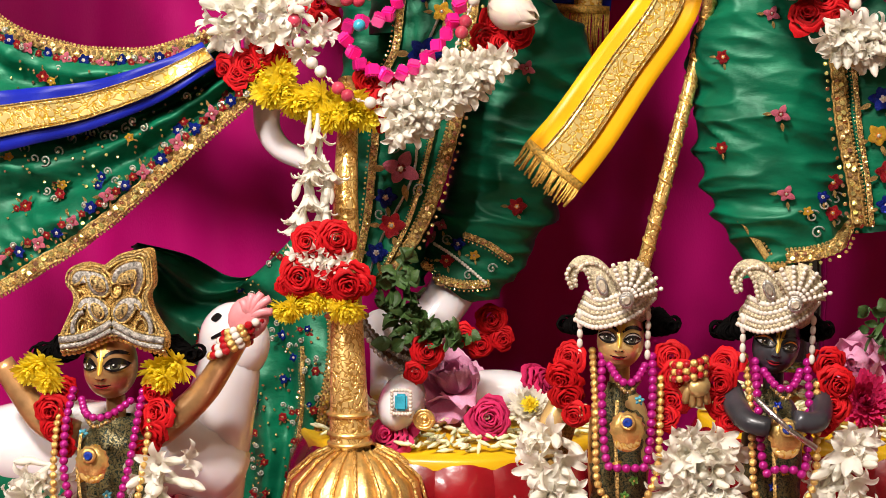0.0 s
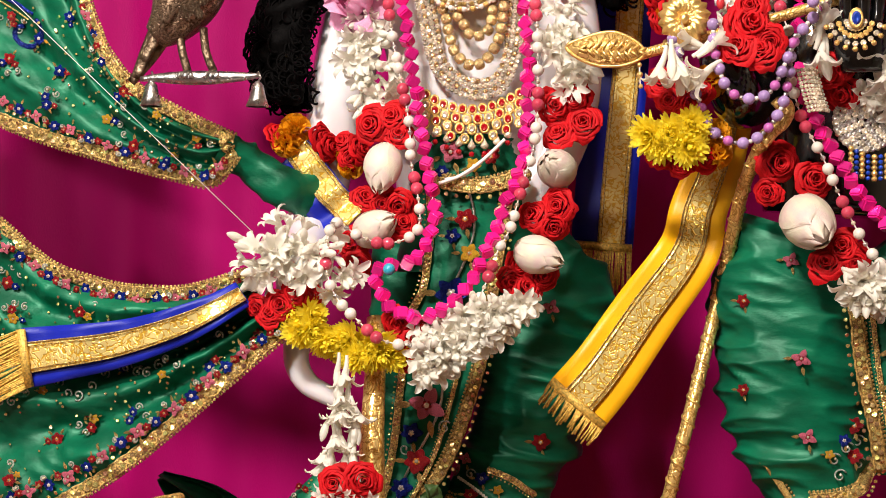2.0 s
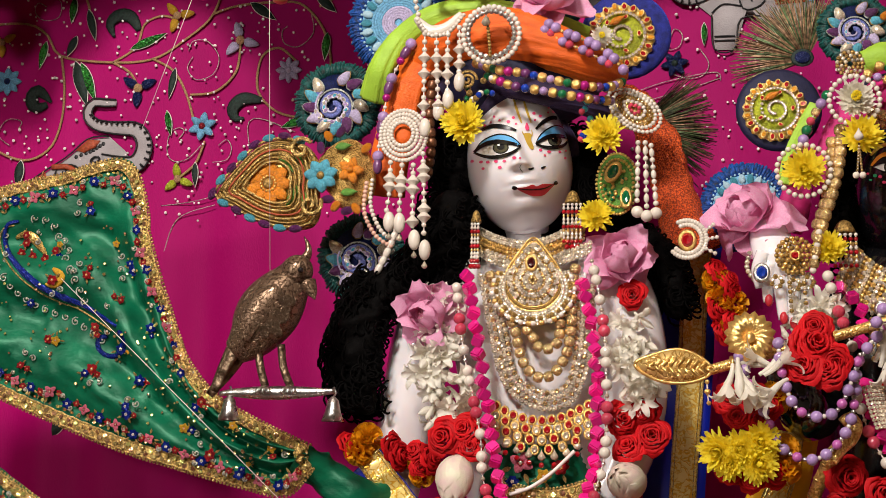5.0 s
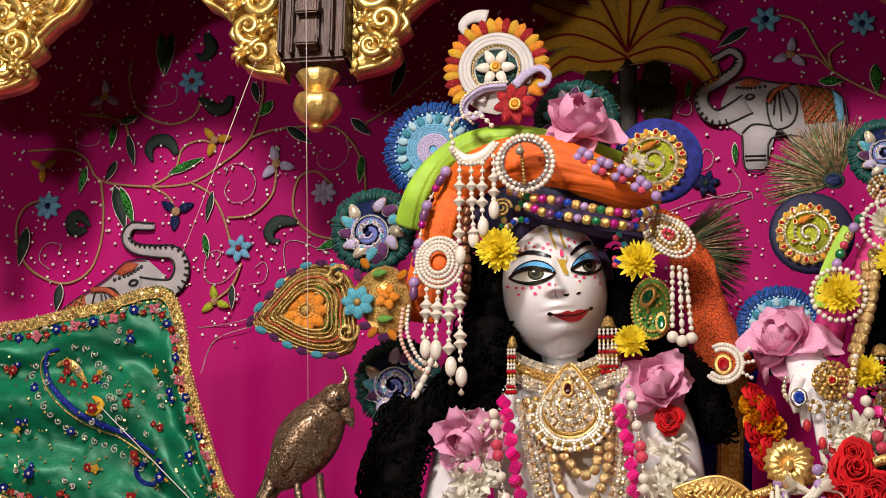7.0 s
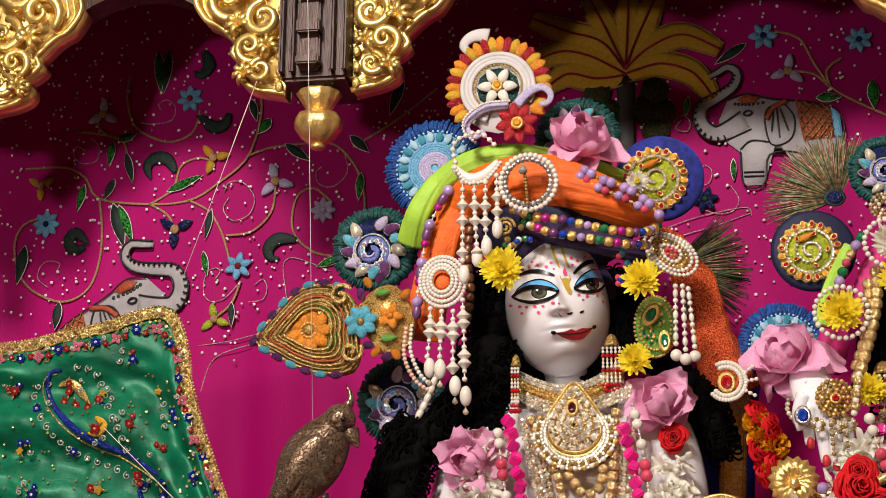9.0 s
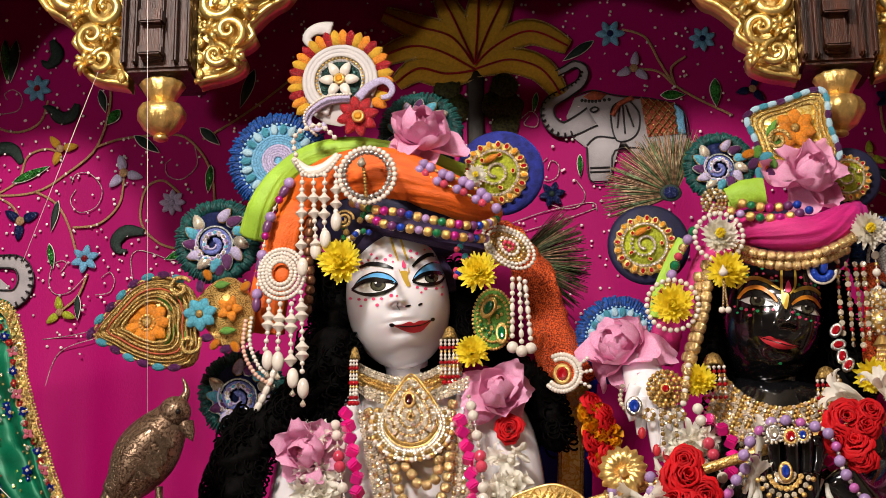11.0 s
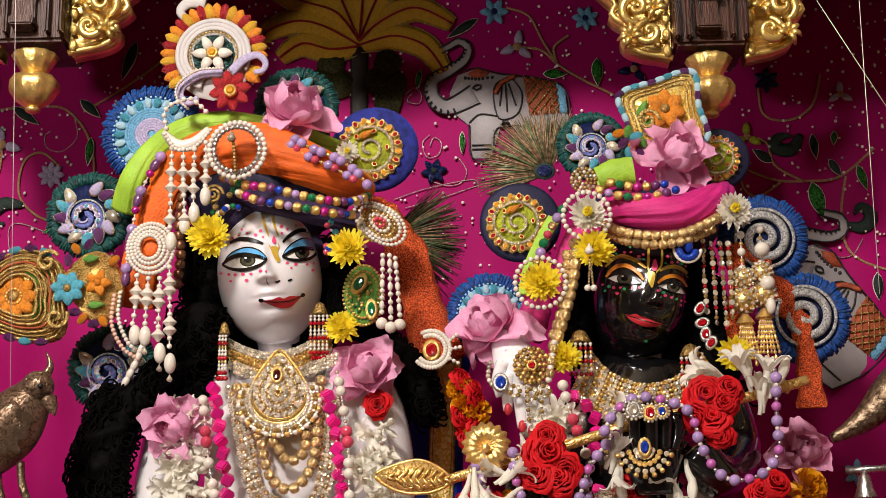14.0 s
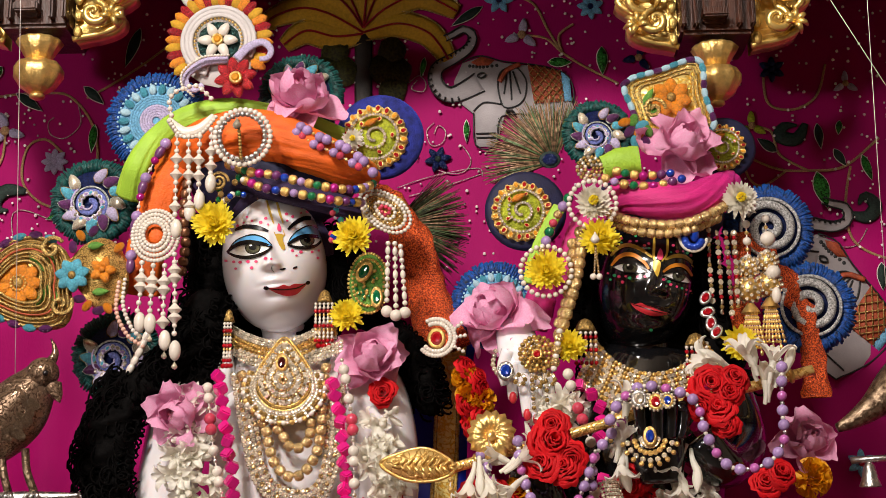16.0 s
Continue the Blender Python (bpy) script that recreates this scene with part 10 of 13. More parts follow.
body_b.tube(spline([(0.5070, 0.0200, 1.7819), (0.5172, -0.0200, 1.7263), (0.4863, -0.0900, 1.6967), (0.4608, -0.1100, 1.7255)], 20), lambda t: 0.038 - 0.016 * t, 16)
body_b.tube(spline([(0.3856, 0.0200, 1.2778), (0.3900, 0.0200, 1.2288), (0.3943, 0.0200, 1.1794), (0.3962, 0.0200, 1.1110)], 14), lambda t: 0.045 - 0.012 * t, 16)
paint_eye(body_b, snap_b, [(0.3802, -0.060, 1.9218), (0.3879, -0.060, 1.9284), (0.3994, -0.060, 1.9304), (0.4102, -0.060, 1.9253), (0.4196, -0.060, 1.9162)], [(0.3808, -0.060, 1.9212), (0.3892, -0.060, 1.9251), (0.3994, -0.060, 1.9258), (0.4101, -0.060, 1.9213), (0.4195, -0.060, 1.9149)], [(0.3808, -0.060, 1.9205), (0.3909, -0.060, 1.9154), (0.4036, -0.060, 1.9141), (0.4132, -0.060, 1.9142), (0.4195, -0.060, 1.9142)], (0.3999, -0.060, 1.9200), px(14), px(12), 1, 3, 0)
paint_eye(body_b, snap_b, [(0.4360, -0.060, 1.9118), (0.4456, -0.060, 1.9177), (0.4558, -0.060, 1.9177), (0.4645, -0.060, 1.9113), (0.4687, -0.060, 1.9016)], [(0.4360, -0.060, 1.9111), (0.4455, -0.060, 1.9144), (0.4557, -0.060, 1.9138), (0.4638, -0.060, 1.9087), (0.4680, -0.060, 1.9009)], [(0.4359, -0.060, 1.9105), (0.4466, -0.060, 1.9060), (0.4573, -0.060, 1.9022), (0.4680, -0.060, 1.9003)], (0.4543, -0.060, 1.9099), px(12), px(11), 1, 3, 0)
for pts, w in (([(0.3789, -0.060, 1.9225), (0.3867, -0.060, 1.9316), (0.3963, -0.060, 1.9356), (0.4059, -0.060, 1.9337), (0.4153, -0.060, 1.9266), (0.4209, -0.060, 1.9182)], 8), ([(0.4367, -0.060, 1.9144), (0.4450, -0.060, 1.9203), (0.4546, -0.060, 1.9223), (0.4628, -0.060, 1.9191), (0.4695, -0.060, 1.9094)], 7.5),):
    brush(body_b, snap_b, pts, px(w), 0.0016, 6)
for pts, w in (([(0.3785, -0.060, 1.9342), (0.3882, -0.060, 1.9434), (0.3990, -0.060, 1.9461), (0.4117, -0.060, 1.9416), (0.4249, -0.060, 1.9319)], 7.5), ([(0.4395, -0.060, 1.9287), (0.4504, -0.060, 1.9327), (0.4606, -0.060, 1.9321), (0.4687, -0.060, 1.9263), (0.4730, -0.060, 1.9198)], 7.5), ([(0.4434, -0.060, 1.9608), (0.4431, -0.060, 1.9464), (0.4415, -0.060, 1.9346), (0.4356, -0.060, 1.9267)], 4.5), ([(0.4287, -0.060, 1.9607), (0.4277, -0.060, 1.9443), (0.4268, -0.060, 1.9312), (0.4293, -0.060, 1.9260)], 5),):
    brush(body_b, snap_b, pts, px(w), 0.0014, 7)
for pts, w in (([(0.4010, -0.060, 1.9057), (0.4048, -0.060, 1.9077), (0.4111, -0.060, 1.9064)], 1.5),):
    brush(body_b, snap_b, pts, px(w), 0.001, 1)
strip(body_b, snap_b, [(0.3980, -0.060, 1.8798), (0.4043, -0.060, 1.8786), (0.4107, -0.060, 1.8799), (0.4163, -0.060, 1.8767), (0.4232, -0.060, 1.8748), (0.4320, -0.060, 1.8704), (0.4420, -0.060, 1.8673)], [(0.3980, -0.060, 1.8792), (0.4093, -0.060, 1.8754), (0.4206, -0.060, 1.8716), (0.4313, -0.060, 1.8685), (0.4420, -0.060, 1.8666)], 0.0009, 4)
strip(body_b, snap_b, [(0.3993, -0.060, 1.8785), (0.4093, -0.060, 1.8754), (0.4206, -0.060, 1.8716), (0.4313, -0.060, 1.8685), (0.4407, -0.060, 1.8666)], [(0.3993, -0.060, 1.8785), (0.4042, -0.060, 1.8728), (0.4130, -0.060, 1.8677), (0.4218, -0.060, 1.8646), (0.4319, -0.060, 1.8646), (0.4407, -0.060, 1.8666)], 0.0009, 4)
for pts, w in (([(0.3968, -0.060, 1.8798), (0.4093, -0.060, 1.8754), (0.4206, -0.060, 1.8716), (0.4313, -0.060, 1.8685), (0.4432, -0.060, 1.8666)], 1.6),):
    brush(body_b, snap_b, pts, px(w), 0.0013, 1)
painted(body_b, snap_b, [(0.4255, -0.060, 1.9260), (0.4299, -0.060, 1.9280), (0.4344, -0.060, 1.9261), (0.4336, -0.060, 1.9182), (0.4302, -0.060, 1.9091), (0.4265, -0.060, 1.9162)], 0.0013, 7)
painted(body_b, snap_b, [(0.4307, -0.060, 1.9332), (0.4347, -0.060, 1.9424), (0.4377, -0.060, 1.9346), (0.4363, -0.060, 1.9293), (0.4325, -0.060, 1.9286)], 0.0015, 5, 8)
for i, p in enumerate([(0.3750, -0.060, 1.9140), (0.3820, -0.060, 1.9114), (0.3871, -0.060, 1.9101), (0.3947, -0.060, 1.9102), (0.3991, -0.060, 1.9083), (0.4080, -0.060, 1.9096), (0.4163, -0.060, 1.9097), (0.3775, -0.060, 1.9068), (0.3908, -0.060, 1.9037), (0.4371, -0.060, 1.9059), (0.4428, -0.060, 1.9034), (0.4446, -0.060, 1.9001), (0.4515, -0.060, 1.8976), (0.4572, -0.060, 1.8957), (0.4622, -0.060, 1.8938), (0.4666, -0.060, 1.8925), (0.4395, -0.060, 1.8982), (0.4614, -0.060, 1.8886), (0.3850, -0.060, 1.9473), (0.3914, -0.060, 1.9494), (0.4010, -0.060, 1.9507), (0.4081, -0.060, 1.9508), (0.4075, -0.060, 1.9567), (0.4169, -0.060, 1.9456), (0.4220, -0.060, 1.9476), (0.4219, -0.060, 1.9423), (0.3915, -0.060, 1.9540), (0.4494, -0.060, 1.9451), (0.4467, -0.060, 1.9372), (0.4537, -0.060, 1.9379), (0.4601, -0.060, 1.9380), (0.4651, -0.060, 1.9360), (0.4695, -0.060, 1.9334), (0.4725, -0.060, 1.9269), (0.4208, -0.060, 1.8486)]):
    r = px(dots.uniform(2.2, 3.6))
    painted(body_b, snap_b, [Vector(p) + Vector((math.cos(a) * r, 0, math.sin(a) * r * 0.85)) for a in [k * math.pi / 3 for k in range(6)]], 0.0010, 8 if i % 3 == 1 else 5, 5)
solo("black_statue", body_b, [BLACK_STONE] + STATUE_PAINTS, "polished black stone statue with painted face on a pedestal", "statue")
wig("black_wig", (
    ([(0.4388, 0.0700, 1.9899), (0.4396, 0.0700, 1.9263), (0.4373, 0.0700, 1.8707), (0.4348, 0.0700, 1.8090)], 0.075, 0.085, 20),
    ([(0.3759, 0.0200, 1.9727), (0.3640, 0.0200, 1.9180), (0.3559, 0.0200, 1.8707), (0.3480, 0.0200, 1.8306)], 0.022, 0.026, 60),
    ([(0.4883, 0.0300, 1.9799), (0.4987, 0.0300, 1.9176), (0.5060, 0.0300, 1.8632), (0.5132, 0.0300, 1.8095), (0.5282, 0.0300, 1.7828)], 0.024, 0.028, 80),
), "black wig behind the black statue's face", 8)

# pink turban
tb = thing("pink_turban", (0.4491, 0.0000, 2.0080), "hot pink crepe turban with gold bead rows", "turban")
part("cap", Geo().ball((0.4374, 0.0200, 1.9993), (0.085, 0.075, 0.05), 24, 12), NAVY, tb)
rolled(tb, [(0.3746, -0.0100, 1.9966), (0.3948, -0.0500, 2.0046), (0.4280, -0.0700, 1.9962), (0.4662, -0.0700, 1.9935), (0.5019, -0.0500, 2.0113), (0.5252, -0.0100, 2.0316)], lambda t: px(22 + 12 * math.sin(math.pi * t)), PINK_CREPE, 7, 2.2)
rolled(tb, [(0.3733, -0.0300, 1.9986), (0.3496, -0.0300, 1.9754), (0.3355, -0.0300, 1.9421), (0.3281, -0.0300, 1.9089)], lambda t: px(24 - 4 * t), PINK_CREPE, 5, 0.6, name="drape", flat=0.6)
part("drape_end", puffed([(0.3025, -0.0200, 1.9113), (0.2986, -0.0200, 1.8848), (0.2914, -0.0200, 1.8585)], lambda t: px(26), 0.003, 40, 20, 20, 0.5), PINK_CREPE, tb)
rolled(tb, [(0.3241, -0.0300, 1.9995), (0.3069, -0.0300, 1.9694), (0.2930, -0.0300, 1.9361), (0.2872, -0.0300, 1.9096)], px(12), LIME_CREPE, 4, 0.8, name="scarf", flat=0.5)
part("green_knot", puffed([(0.3733, -0.0500, 2.0407), (0.3931, -0.0500, 2.0471), (0.4160, -0.0500, 2.0501)], lambda t: px(24), 0.003, 30, 20, 20, 0.7), LIME_CREPE, tb)
strand(tb, [(0.3803, -0.0600, 1.9824), (0.4000, -0.0850, 1.9681), (0.4314, -0.0850, 1.9637), (0.4630, -0.0850, 1.9657), (0.4951, -0.0850, 1.9781), (0.5173, -0.0500, 1.9976)], [("melon", BEAD_GOLD, px(10))], px(16))
strand(tb, [(0.3863, -0.0600, 1.9710), (0.4062, -0.0820, 1.9577), (0.4345, -0.0820, 1.9539), (0.4662, -0.0820, 1.9579), (0.4999, -0.0600, 1.9755)], [("melon", BEAD_GOLD, px(9.5))], px(15.5))
strand(tb, [(0.3449, -0.0700, 1.9596), (0.3427, -0.0700, 1.9269), (0.3354, -0.0700, 1.8947), (0.3250, -0.0700, 1.8627), (0.3182, -0.0700, 1.8437)], [("melon", BEAD_GOLD, px(12))], px(18))
strand(tb, [(0.3359, -0.0650, 1.9477), (0.3350, -0.0650, 1.9151), (0.3277, -0.0650, 1.8828), (0.3187, -0.0650, 1.8572)], [("melon", BEAD_GOLD, px(11))], px(18))
strand(tb, [(0.3733, -0.0850, 2.0179), (0.3953, -0.0850, 2.0108), (0.4269, -0.0850, 2.0082), (0.4590, -0.0850, 2.0162)], mixed, px(16))
strand(tb, [(0.3867, -0.0800, 2.0276), (0.4153, -0.0800, 2.0217), (0.4473, -0.0800, 2.0244)], mixed[2:] + mixed[:2], px(16))
strand(tb, [(0.3326, -0.0600, 2.0019), (0.3157, -0.0600, 1.9756), (0.3020, -0.0600, 1.9428), (0.2888, -0.0600, 1.9234)], [("round", EMERALD, px(10)), ("round", LILAC, px(10)), ("melon", BEAD_GOLD, px(8)), ("round", PINK_BEAD, px(8))], px(18))
strand(tb, [(0.3173, -0.0900, 1.8437), (0.3136, -0.0900, 1.8218), (0.3100, -0.0900, 1.8031)], [("round", PEARL, px(6)), ("melon", BEAD_GOLD, px(9))], px(11))
part("net_drape", puffed([(0.5522, 0.0300, 1.9787), (0.5862, 0.0300, 1.9299), (0.6127, 0.0300, 1.8750), (0.6216, 0.0300, 1.8079), (0.6231, 0.0300, 1.7814)], lambda t: px(12 + 12 * t), 0.009, 26, 60, 48, 0.4, (2.0, 1, 0.4)), RUST_NET, tb, "rust glitter net")
part("net_drape", puffed([(0.5302, -0.0200, 1.9677), (0.5341, -0.0200, 1.9207), (0.5273, -0.0200, 1.8548)], lambda t: px(16), 0.003, 40, 30, 20, 0.5), RUST_NET, tb)

paisley_medallion("paisley_medallion", (0.2853, 0.0000, 2.0028), px(78), "navy velvet medallion with a yellow paisley and red stones", 2.4, NAVY)
paisley_medallion("paisley_medallion", (0.5274, 0.0300, 2.0847), px(62), "navy velvet medallion half hidden by a lotus", 0.4, NAVY)
sun_medallion("sun_medallion", (0.2478, 0.0200, 1.8927), px(84), "blue medallion with turquoise stones behind a lotus", BLUE_FRINGE)
swirl_medallion("swirl_medallion", (0.3747, 0.0200, 2.1005), px(68), "teal-fringed medallion with a periwinkle swirl and lilac petals", TEAL_FRINGE, 2.2)
SILVER_BRAID = material("silver_braid", (0.72, 0.71, 0.70), 0.36, 0.45, 0.4, 500, 0.9, 900)
for q, r in (((0.5758, 0.0400, 1.9841), 88), ((0.6190, 0.0400, 1.8888), 88)):
    m = thing("silver_swirl_medallion", q, "blue-fringed medallion with a silver cord swirl", "ornament", "headdress medallions")
    radial_fringe(m, q, px(r * 0.66), px(r), BLUE_FRINGE)
    part("field", Geo().lathe([(0.0, -0.007), (px(r * 0.68), -0.006), (px(r * 0.7), 0)], q, (0, 1, 0), 36), STITCH["navy"], m)
    coil(m, q, px(r * 0.58), 1.9, px(r * 0.10), SILVER_BRAID, 2.6, -1, inner=0.1, y=-0.012, name="silver_cord")
    coil(m, q, px(r * 0.68), 1.0, px(r * 0.04), SILVER_BRAID, 2.6, -1, inner=0.9, y=-0.012, name="silver_braid")
sq = thing("square_crest_ornament", (0.4630, -0.0300, 2.1031), "square gold crest with an orange stitched flower and turquoise edge", "ornament")
sqp = spline([(0.4045, -0.0350, 2.1460), (0.4450, -0.0350, 2.1606), (0.4908, -0.0350, 2.1722), (0.4968, -0.0350, 2.1300), (0.5040, -0.0350, 2.0897), (0.4648, -0.0350, 2.0822), (0.4246, -0.0350, 2.0816), (0.4113, -0.0350, 2.1138)], 32, True)
part("plate", flat_shape(sqp[:-1], -0.030, 0.008), GOLD_BROCADE, sq)
c0 = sum(sqp, Vector()) / len(sqp)
for s_ in (0.92, 0.8, 0.68):
    part("gold_cord", Geo().tube([c0.lerp(p, s_) + Vector((0, -0.004, 0)) for p in sqp], 0.0016, 5), GOLD_THREAD, sq)
for i in range(32):
    part("edge_pad", bead_mesh("oval", STITCH["purple"] if i % 4 == 0 else STITCH["pale"] if i % 2 else STITCH["turq"]), None, sq, m=along(sqp[i] + Vector((0, -0.005, 0)), sqp[i + 1] - sqp[i - 1], (px(6.5), px(5.5), px(7))))
sewn_flower((0.4564, -0.0440, 2.1252), px(40), STITCH["orange"], OLD_GOLD, 7, sq, 0, "orange_flower", 0.85)
for a, b in (((0.4240, -0.0420, 2.1175), (0.4367, -0.0420, 2.1381)), ((0.4321, -0.0420, 2.1069), (0.4458, -0.0420, 2.1170))):
    sewn_leaf(a, b, 0.009, STITCH["leaf"], sq)
coil(sq, (0.4358, -0.0400, 2.1110), px(22), 1.5, px(4), GOLD_THREAD, name="gold_coil")
clus = thing("stitched_jewel_cluster", (0.4087, -0.0500, 2.0809), "cluster of orange and green stitched pads", "ornament")
for i, q in enumerate([(0.4013, -0.0500, 2.0947), (0.4113, -0.0500, 2.0966), (0.4209, -0.0500, 2.0909), (0.4062, -0.0500, 2.0830), (0.4171, -0.0500, 2.0787), (0.4271, -0.0500, 2.0839), (0.4122, -0.0500, 2.0706), (0.4234, -0.0500, 2.0717)]):
    part("pad", bead_mesh("oval", STITCH[("orange", "leaf", "turq", "purple")[i % 4]]), None, clus, m=along(q, (rng.uniform(-1, 1), 0, rng.uniform(-1, 1)), (px(9), px(7), px(8))))
brb = thing("round_jewel_brooch", (0.3569, -0.0600, 2.0349), "round gold and crystal brooch on the pink turban", "brooch")
for r in (8, 15, 22):
    ring_of(brb, (0.3568, -0.0600, 2.0336), px(r), int(r * 0.9), "round", [OLD_GOLD, CRYSTAL], px(4), -0.012)

for q, r, m_, lab, grp in (((0.3573, -0.1000, 1.9861), 36, WHITE_PETAL, "white chrysanthemum ringed with pearls on the pink turban", "white chrysanthemums"), ((0.5249, -0.0700, 1.9944), 36, WHITE_PETAL, "white chrysanthemum at the side of the pink turban", "white chrysanthemums"),
                           ((0.3635, -0.1000, 1.9459), 38, YELLOW_PETAL, "yellow chrysanthemum above the black brow", "yellow chrysanthemums"), ((0.3045, -0.0800, 1.9145), 39, YELLOW_PETAL, "yellow chrysanthemum ringed with pearls", "yellow chrysanthemums"),
                           ((0.3286, -0.0800, 1.8293), 31, YELLOW_PETAL, "yellow chrysanthemum by the raised hand", "yellow chrysanthemums"), ((0.5178, -0.0600, 1.8326), 34, YELLOW_PETAL, "yellow chrysanthemum under the gold tassels", "yellow chrysanthemums")):
    mum(q, px(r), m_, lab, grp, seed=rng.randrange(4))
    if "pearls" in lab:
        pr = thing("pearl_ring", q, "ring of small pearls round a chrysanthemum", "brooch", "pearl rings")
        ring_of(pr, q, px(r * 1.18), 26, "round", PEARL, px(5), 0.004)
lotus((0.4642, -0.0600, 2.0632), px(76), "open pink lotus on top of the pink turban", 120, -28, 22, 2)
lotus((0.2475, -0.0300, 1.8740), px(84), "large pink lotus between the two statues", 60, -30, -30, 3)
lotus((0.5942, -0.0300, 1.7276), px(60), "pink lotus at the black statue's shoulder", 160, -10, 10, 1)


def plume(name, c, r, a0, a1, n, mats, label, eye=None):
    """A peacock plume: combed barbs that radiate from one point."""
    t = thing(name, c, label, "feather", "peacock plumes")
    gs = [Geo() for _ in mats]
    for i in range(n):
        a = a0 + (a1 - a0) * rng.random()
        d = Vector((math.cos(a), rng.uniform(-0.1, 0.1), math.sin(a)))
        ln = r * rng.uniform(0.75, 1.05)
        droop = Vector((0, 0, -0.12 * r * rng.random()))
        gs[i % len(mats)].tube([Vector(c) + d * r * 0.1, Vector(c) + d * ln * 0.6 + droop * 0.3, Vector(c) + d * ln + droop], lambda s: 0.0011 * (1 - 0.6 * s), 3)
    for g, m in zip(gs, mats):
        tagged(part("feather_vane", g, m, t), kind="stuff")
    if eye:
        part("eye_spot", Geo().ball(eye, (px(15), 0.002, px(12)), 14, 6), STITCH["navy"], t)
        part("eye_ring", Geo().ball(Vector(eye) + Vector((0, 0.003, 0)), (px(22), 0.002, px(18)), 14, 6), STITCH["dark"], t)
    return t


BARB = material("bronze_feather_barb", (0.50, 0.30, 0.17), 0.4, 0.2, 0.4, 200, tone=0.2)
BARB2 = material("green_feather_barb", (0.16, 0.24, 0.10), 0.4, 0.2, 0.4, 200, tone=0.2)
DARK_BARB = material("dark_feather_barb", (0.10, 0.11, 0.05), 0.4, 0.2, 0.4, 200, tone=0.3)
plume("peacock_plume", (0.3230, 0.0600, 2.0794), px(138), radians(62), radians(200), 420, (BARB, BARB, BARB2), "bronze-green peacock plume fanning over the headdress", (0.3176, 0.0450, 2.0789))
plume("peacock_plume", (0.1226, 0.0700, 2.0028), px(150), radians(-75), radians(50), 480, (DARK_BARB, BARB2, BARB), "dark peacock plume beside the orange turban")

# drops and tassels on the right
side = thing("crystal_side_tassel", (0.5058, -0.0500, 1.9612), "crystal and ruby strings hanging beside the black face", "tassel", "side tassels")
for k, pts in enumerate(([(0.4903, -0.0600, 1.9625), (0.4895, -0.0600, 1.9200), (0.4907, -0.0600, 1.8810)], [(0.4988, -0.0620, 1.9586), (0.5003, -0.0620, 1.9129), (0.5005, -0.0620, 1.8677)], [(0.5093, -0.0600, 1.9589), (0.5107, -0.0600, 1.9131), (0.5118, -0.0600, 1.8614)], [(0.5182, -0.0600, 1.9587), (0.5187, -0.0600, 1.9195), (0.5188, -0.0600, 1.8742)])):
    strand(side, pts, [("gem", CRYSTAL, px(6)), ("round", RUBY, px(4)), ("gem", CRYSTAL, px(6)), ("round", OLD_GOLD, px(4))], px(9))
for q in [(0.4837, -0.0650, 1.8674), (0.4868, -0.0650, 1.8546), (0.4926, -0.0650, 1.8449), (0.4819, -0.0650, 1.8835)]:
    set_stone(q, px(9), RUBY, side, SILVER, rng.uniform(0, 90), 1.4)
for q, z in (((0.5344, -0.0500, 1.9212), 0), ((0.5574, -0.0450, 1.9284), 1)):
    j = thing("jhumka_tassel", q, "crystal ball drop with long gold bead tassels", "tassel", "side tassels")
    strand(j, [Vector(q) + Vector((0, 0, px(80))), q], [("round", PEARL, px(8)), ("round", GOLD, px(4))], px(14))
    for o, r in ((0, 19), (-42, 24)):
        c = Vector(q) + Vector((0, 0, px(o)))
        part("ball", Geo().ball(c, px(r * 0.9), 16, 10), GOLD, j)
        pave = Geo()
        for i in range(46):
            a, b = i * 2.4, math.acos(1 - 2 * (i + 0.5) / 46)
            d = Vector((math.sin(b) * math.cos(a), math.sin(b) * math.sin(a), math.cos(b)))
            pave.merge(BEAD_GEO["gem"], facing(c + d * px(r), px(3.6), rng.uniform(0, 90)))
        tagged(part("crystal_pave", pave, CRYSTAL, j, smooth=False), kind="stuff")
    part("cap", Geo().lathe([(px(6), px(14)), (px(16), 0), (px(18), -px(4))], Vector(q) + Vector((0, 0, -px(82))), seg=16), GOLD, j)
    for i in range(7):
        x = (i - 3) * px(7)
        strand(j, [Vector(q) + Vector((x * 0.4, -0.004, -px(86))), Vector(q) + Vector((x, -0.006, -px(150 + 10 * (i % 2))))], [("oval", GOLD, px(3.2)), ("round", GOLD, px(3.4))], px(9))
bead("oval", PEARL, (0.5623, -0.0600, 1.8863), px(9), side)
for q in [(0.5570, -0.0550, 1.9526), (0.5610, -0.0550, 1.9132)]:
    bead("round", PEARL, q, px(14), side)
blu = thing("blue_brow_pendant", (0.4711, -0.0750, 1.9496), "blue enamel brow pendant edged with seed pearls", "brooch")
ring_of(blu, (0.4699, -0.0750, 1.9496), px(24), 22, "round", PEARL, px(3.4), -0.002, math.pi, 2 * math.pi)
ring_of(blu, (0.4698, -0.0750, 1.9483), px(15), 9, "round", SAPPHIRE, px(7), -0.003, math.pi, 2 * math.pi)
bead("oval", SAPPHIRE, (0.4710, -0.0780, 1.9542), px(9), blu)
drop = thing("forehead_drop", (0.3572, -0.1100, 1.9247), "pearl drop on gold chains over a yellow flower", "jewel")
bead("drop", PEARL, (0.3567, -0.1250, 1.9404), px(9), drop)
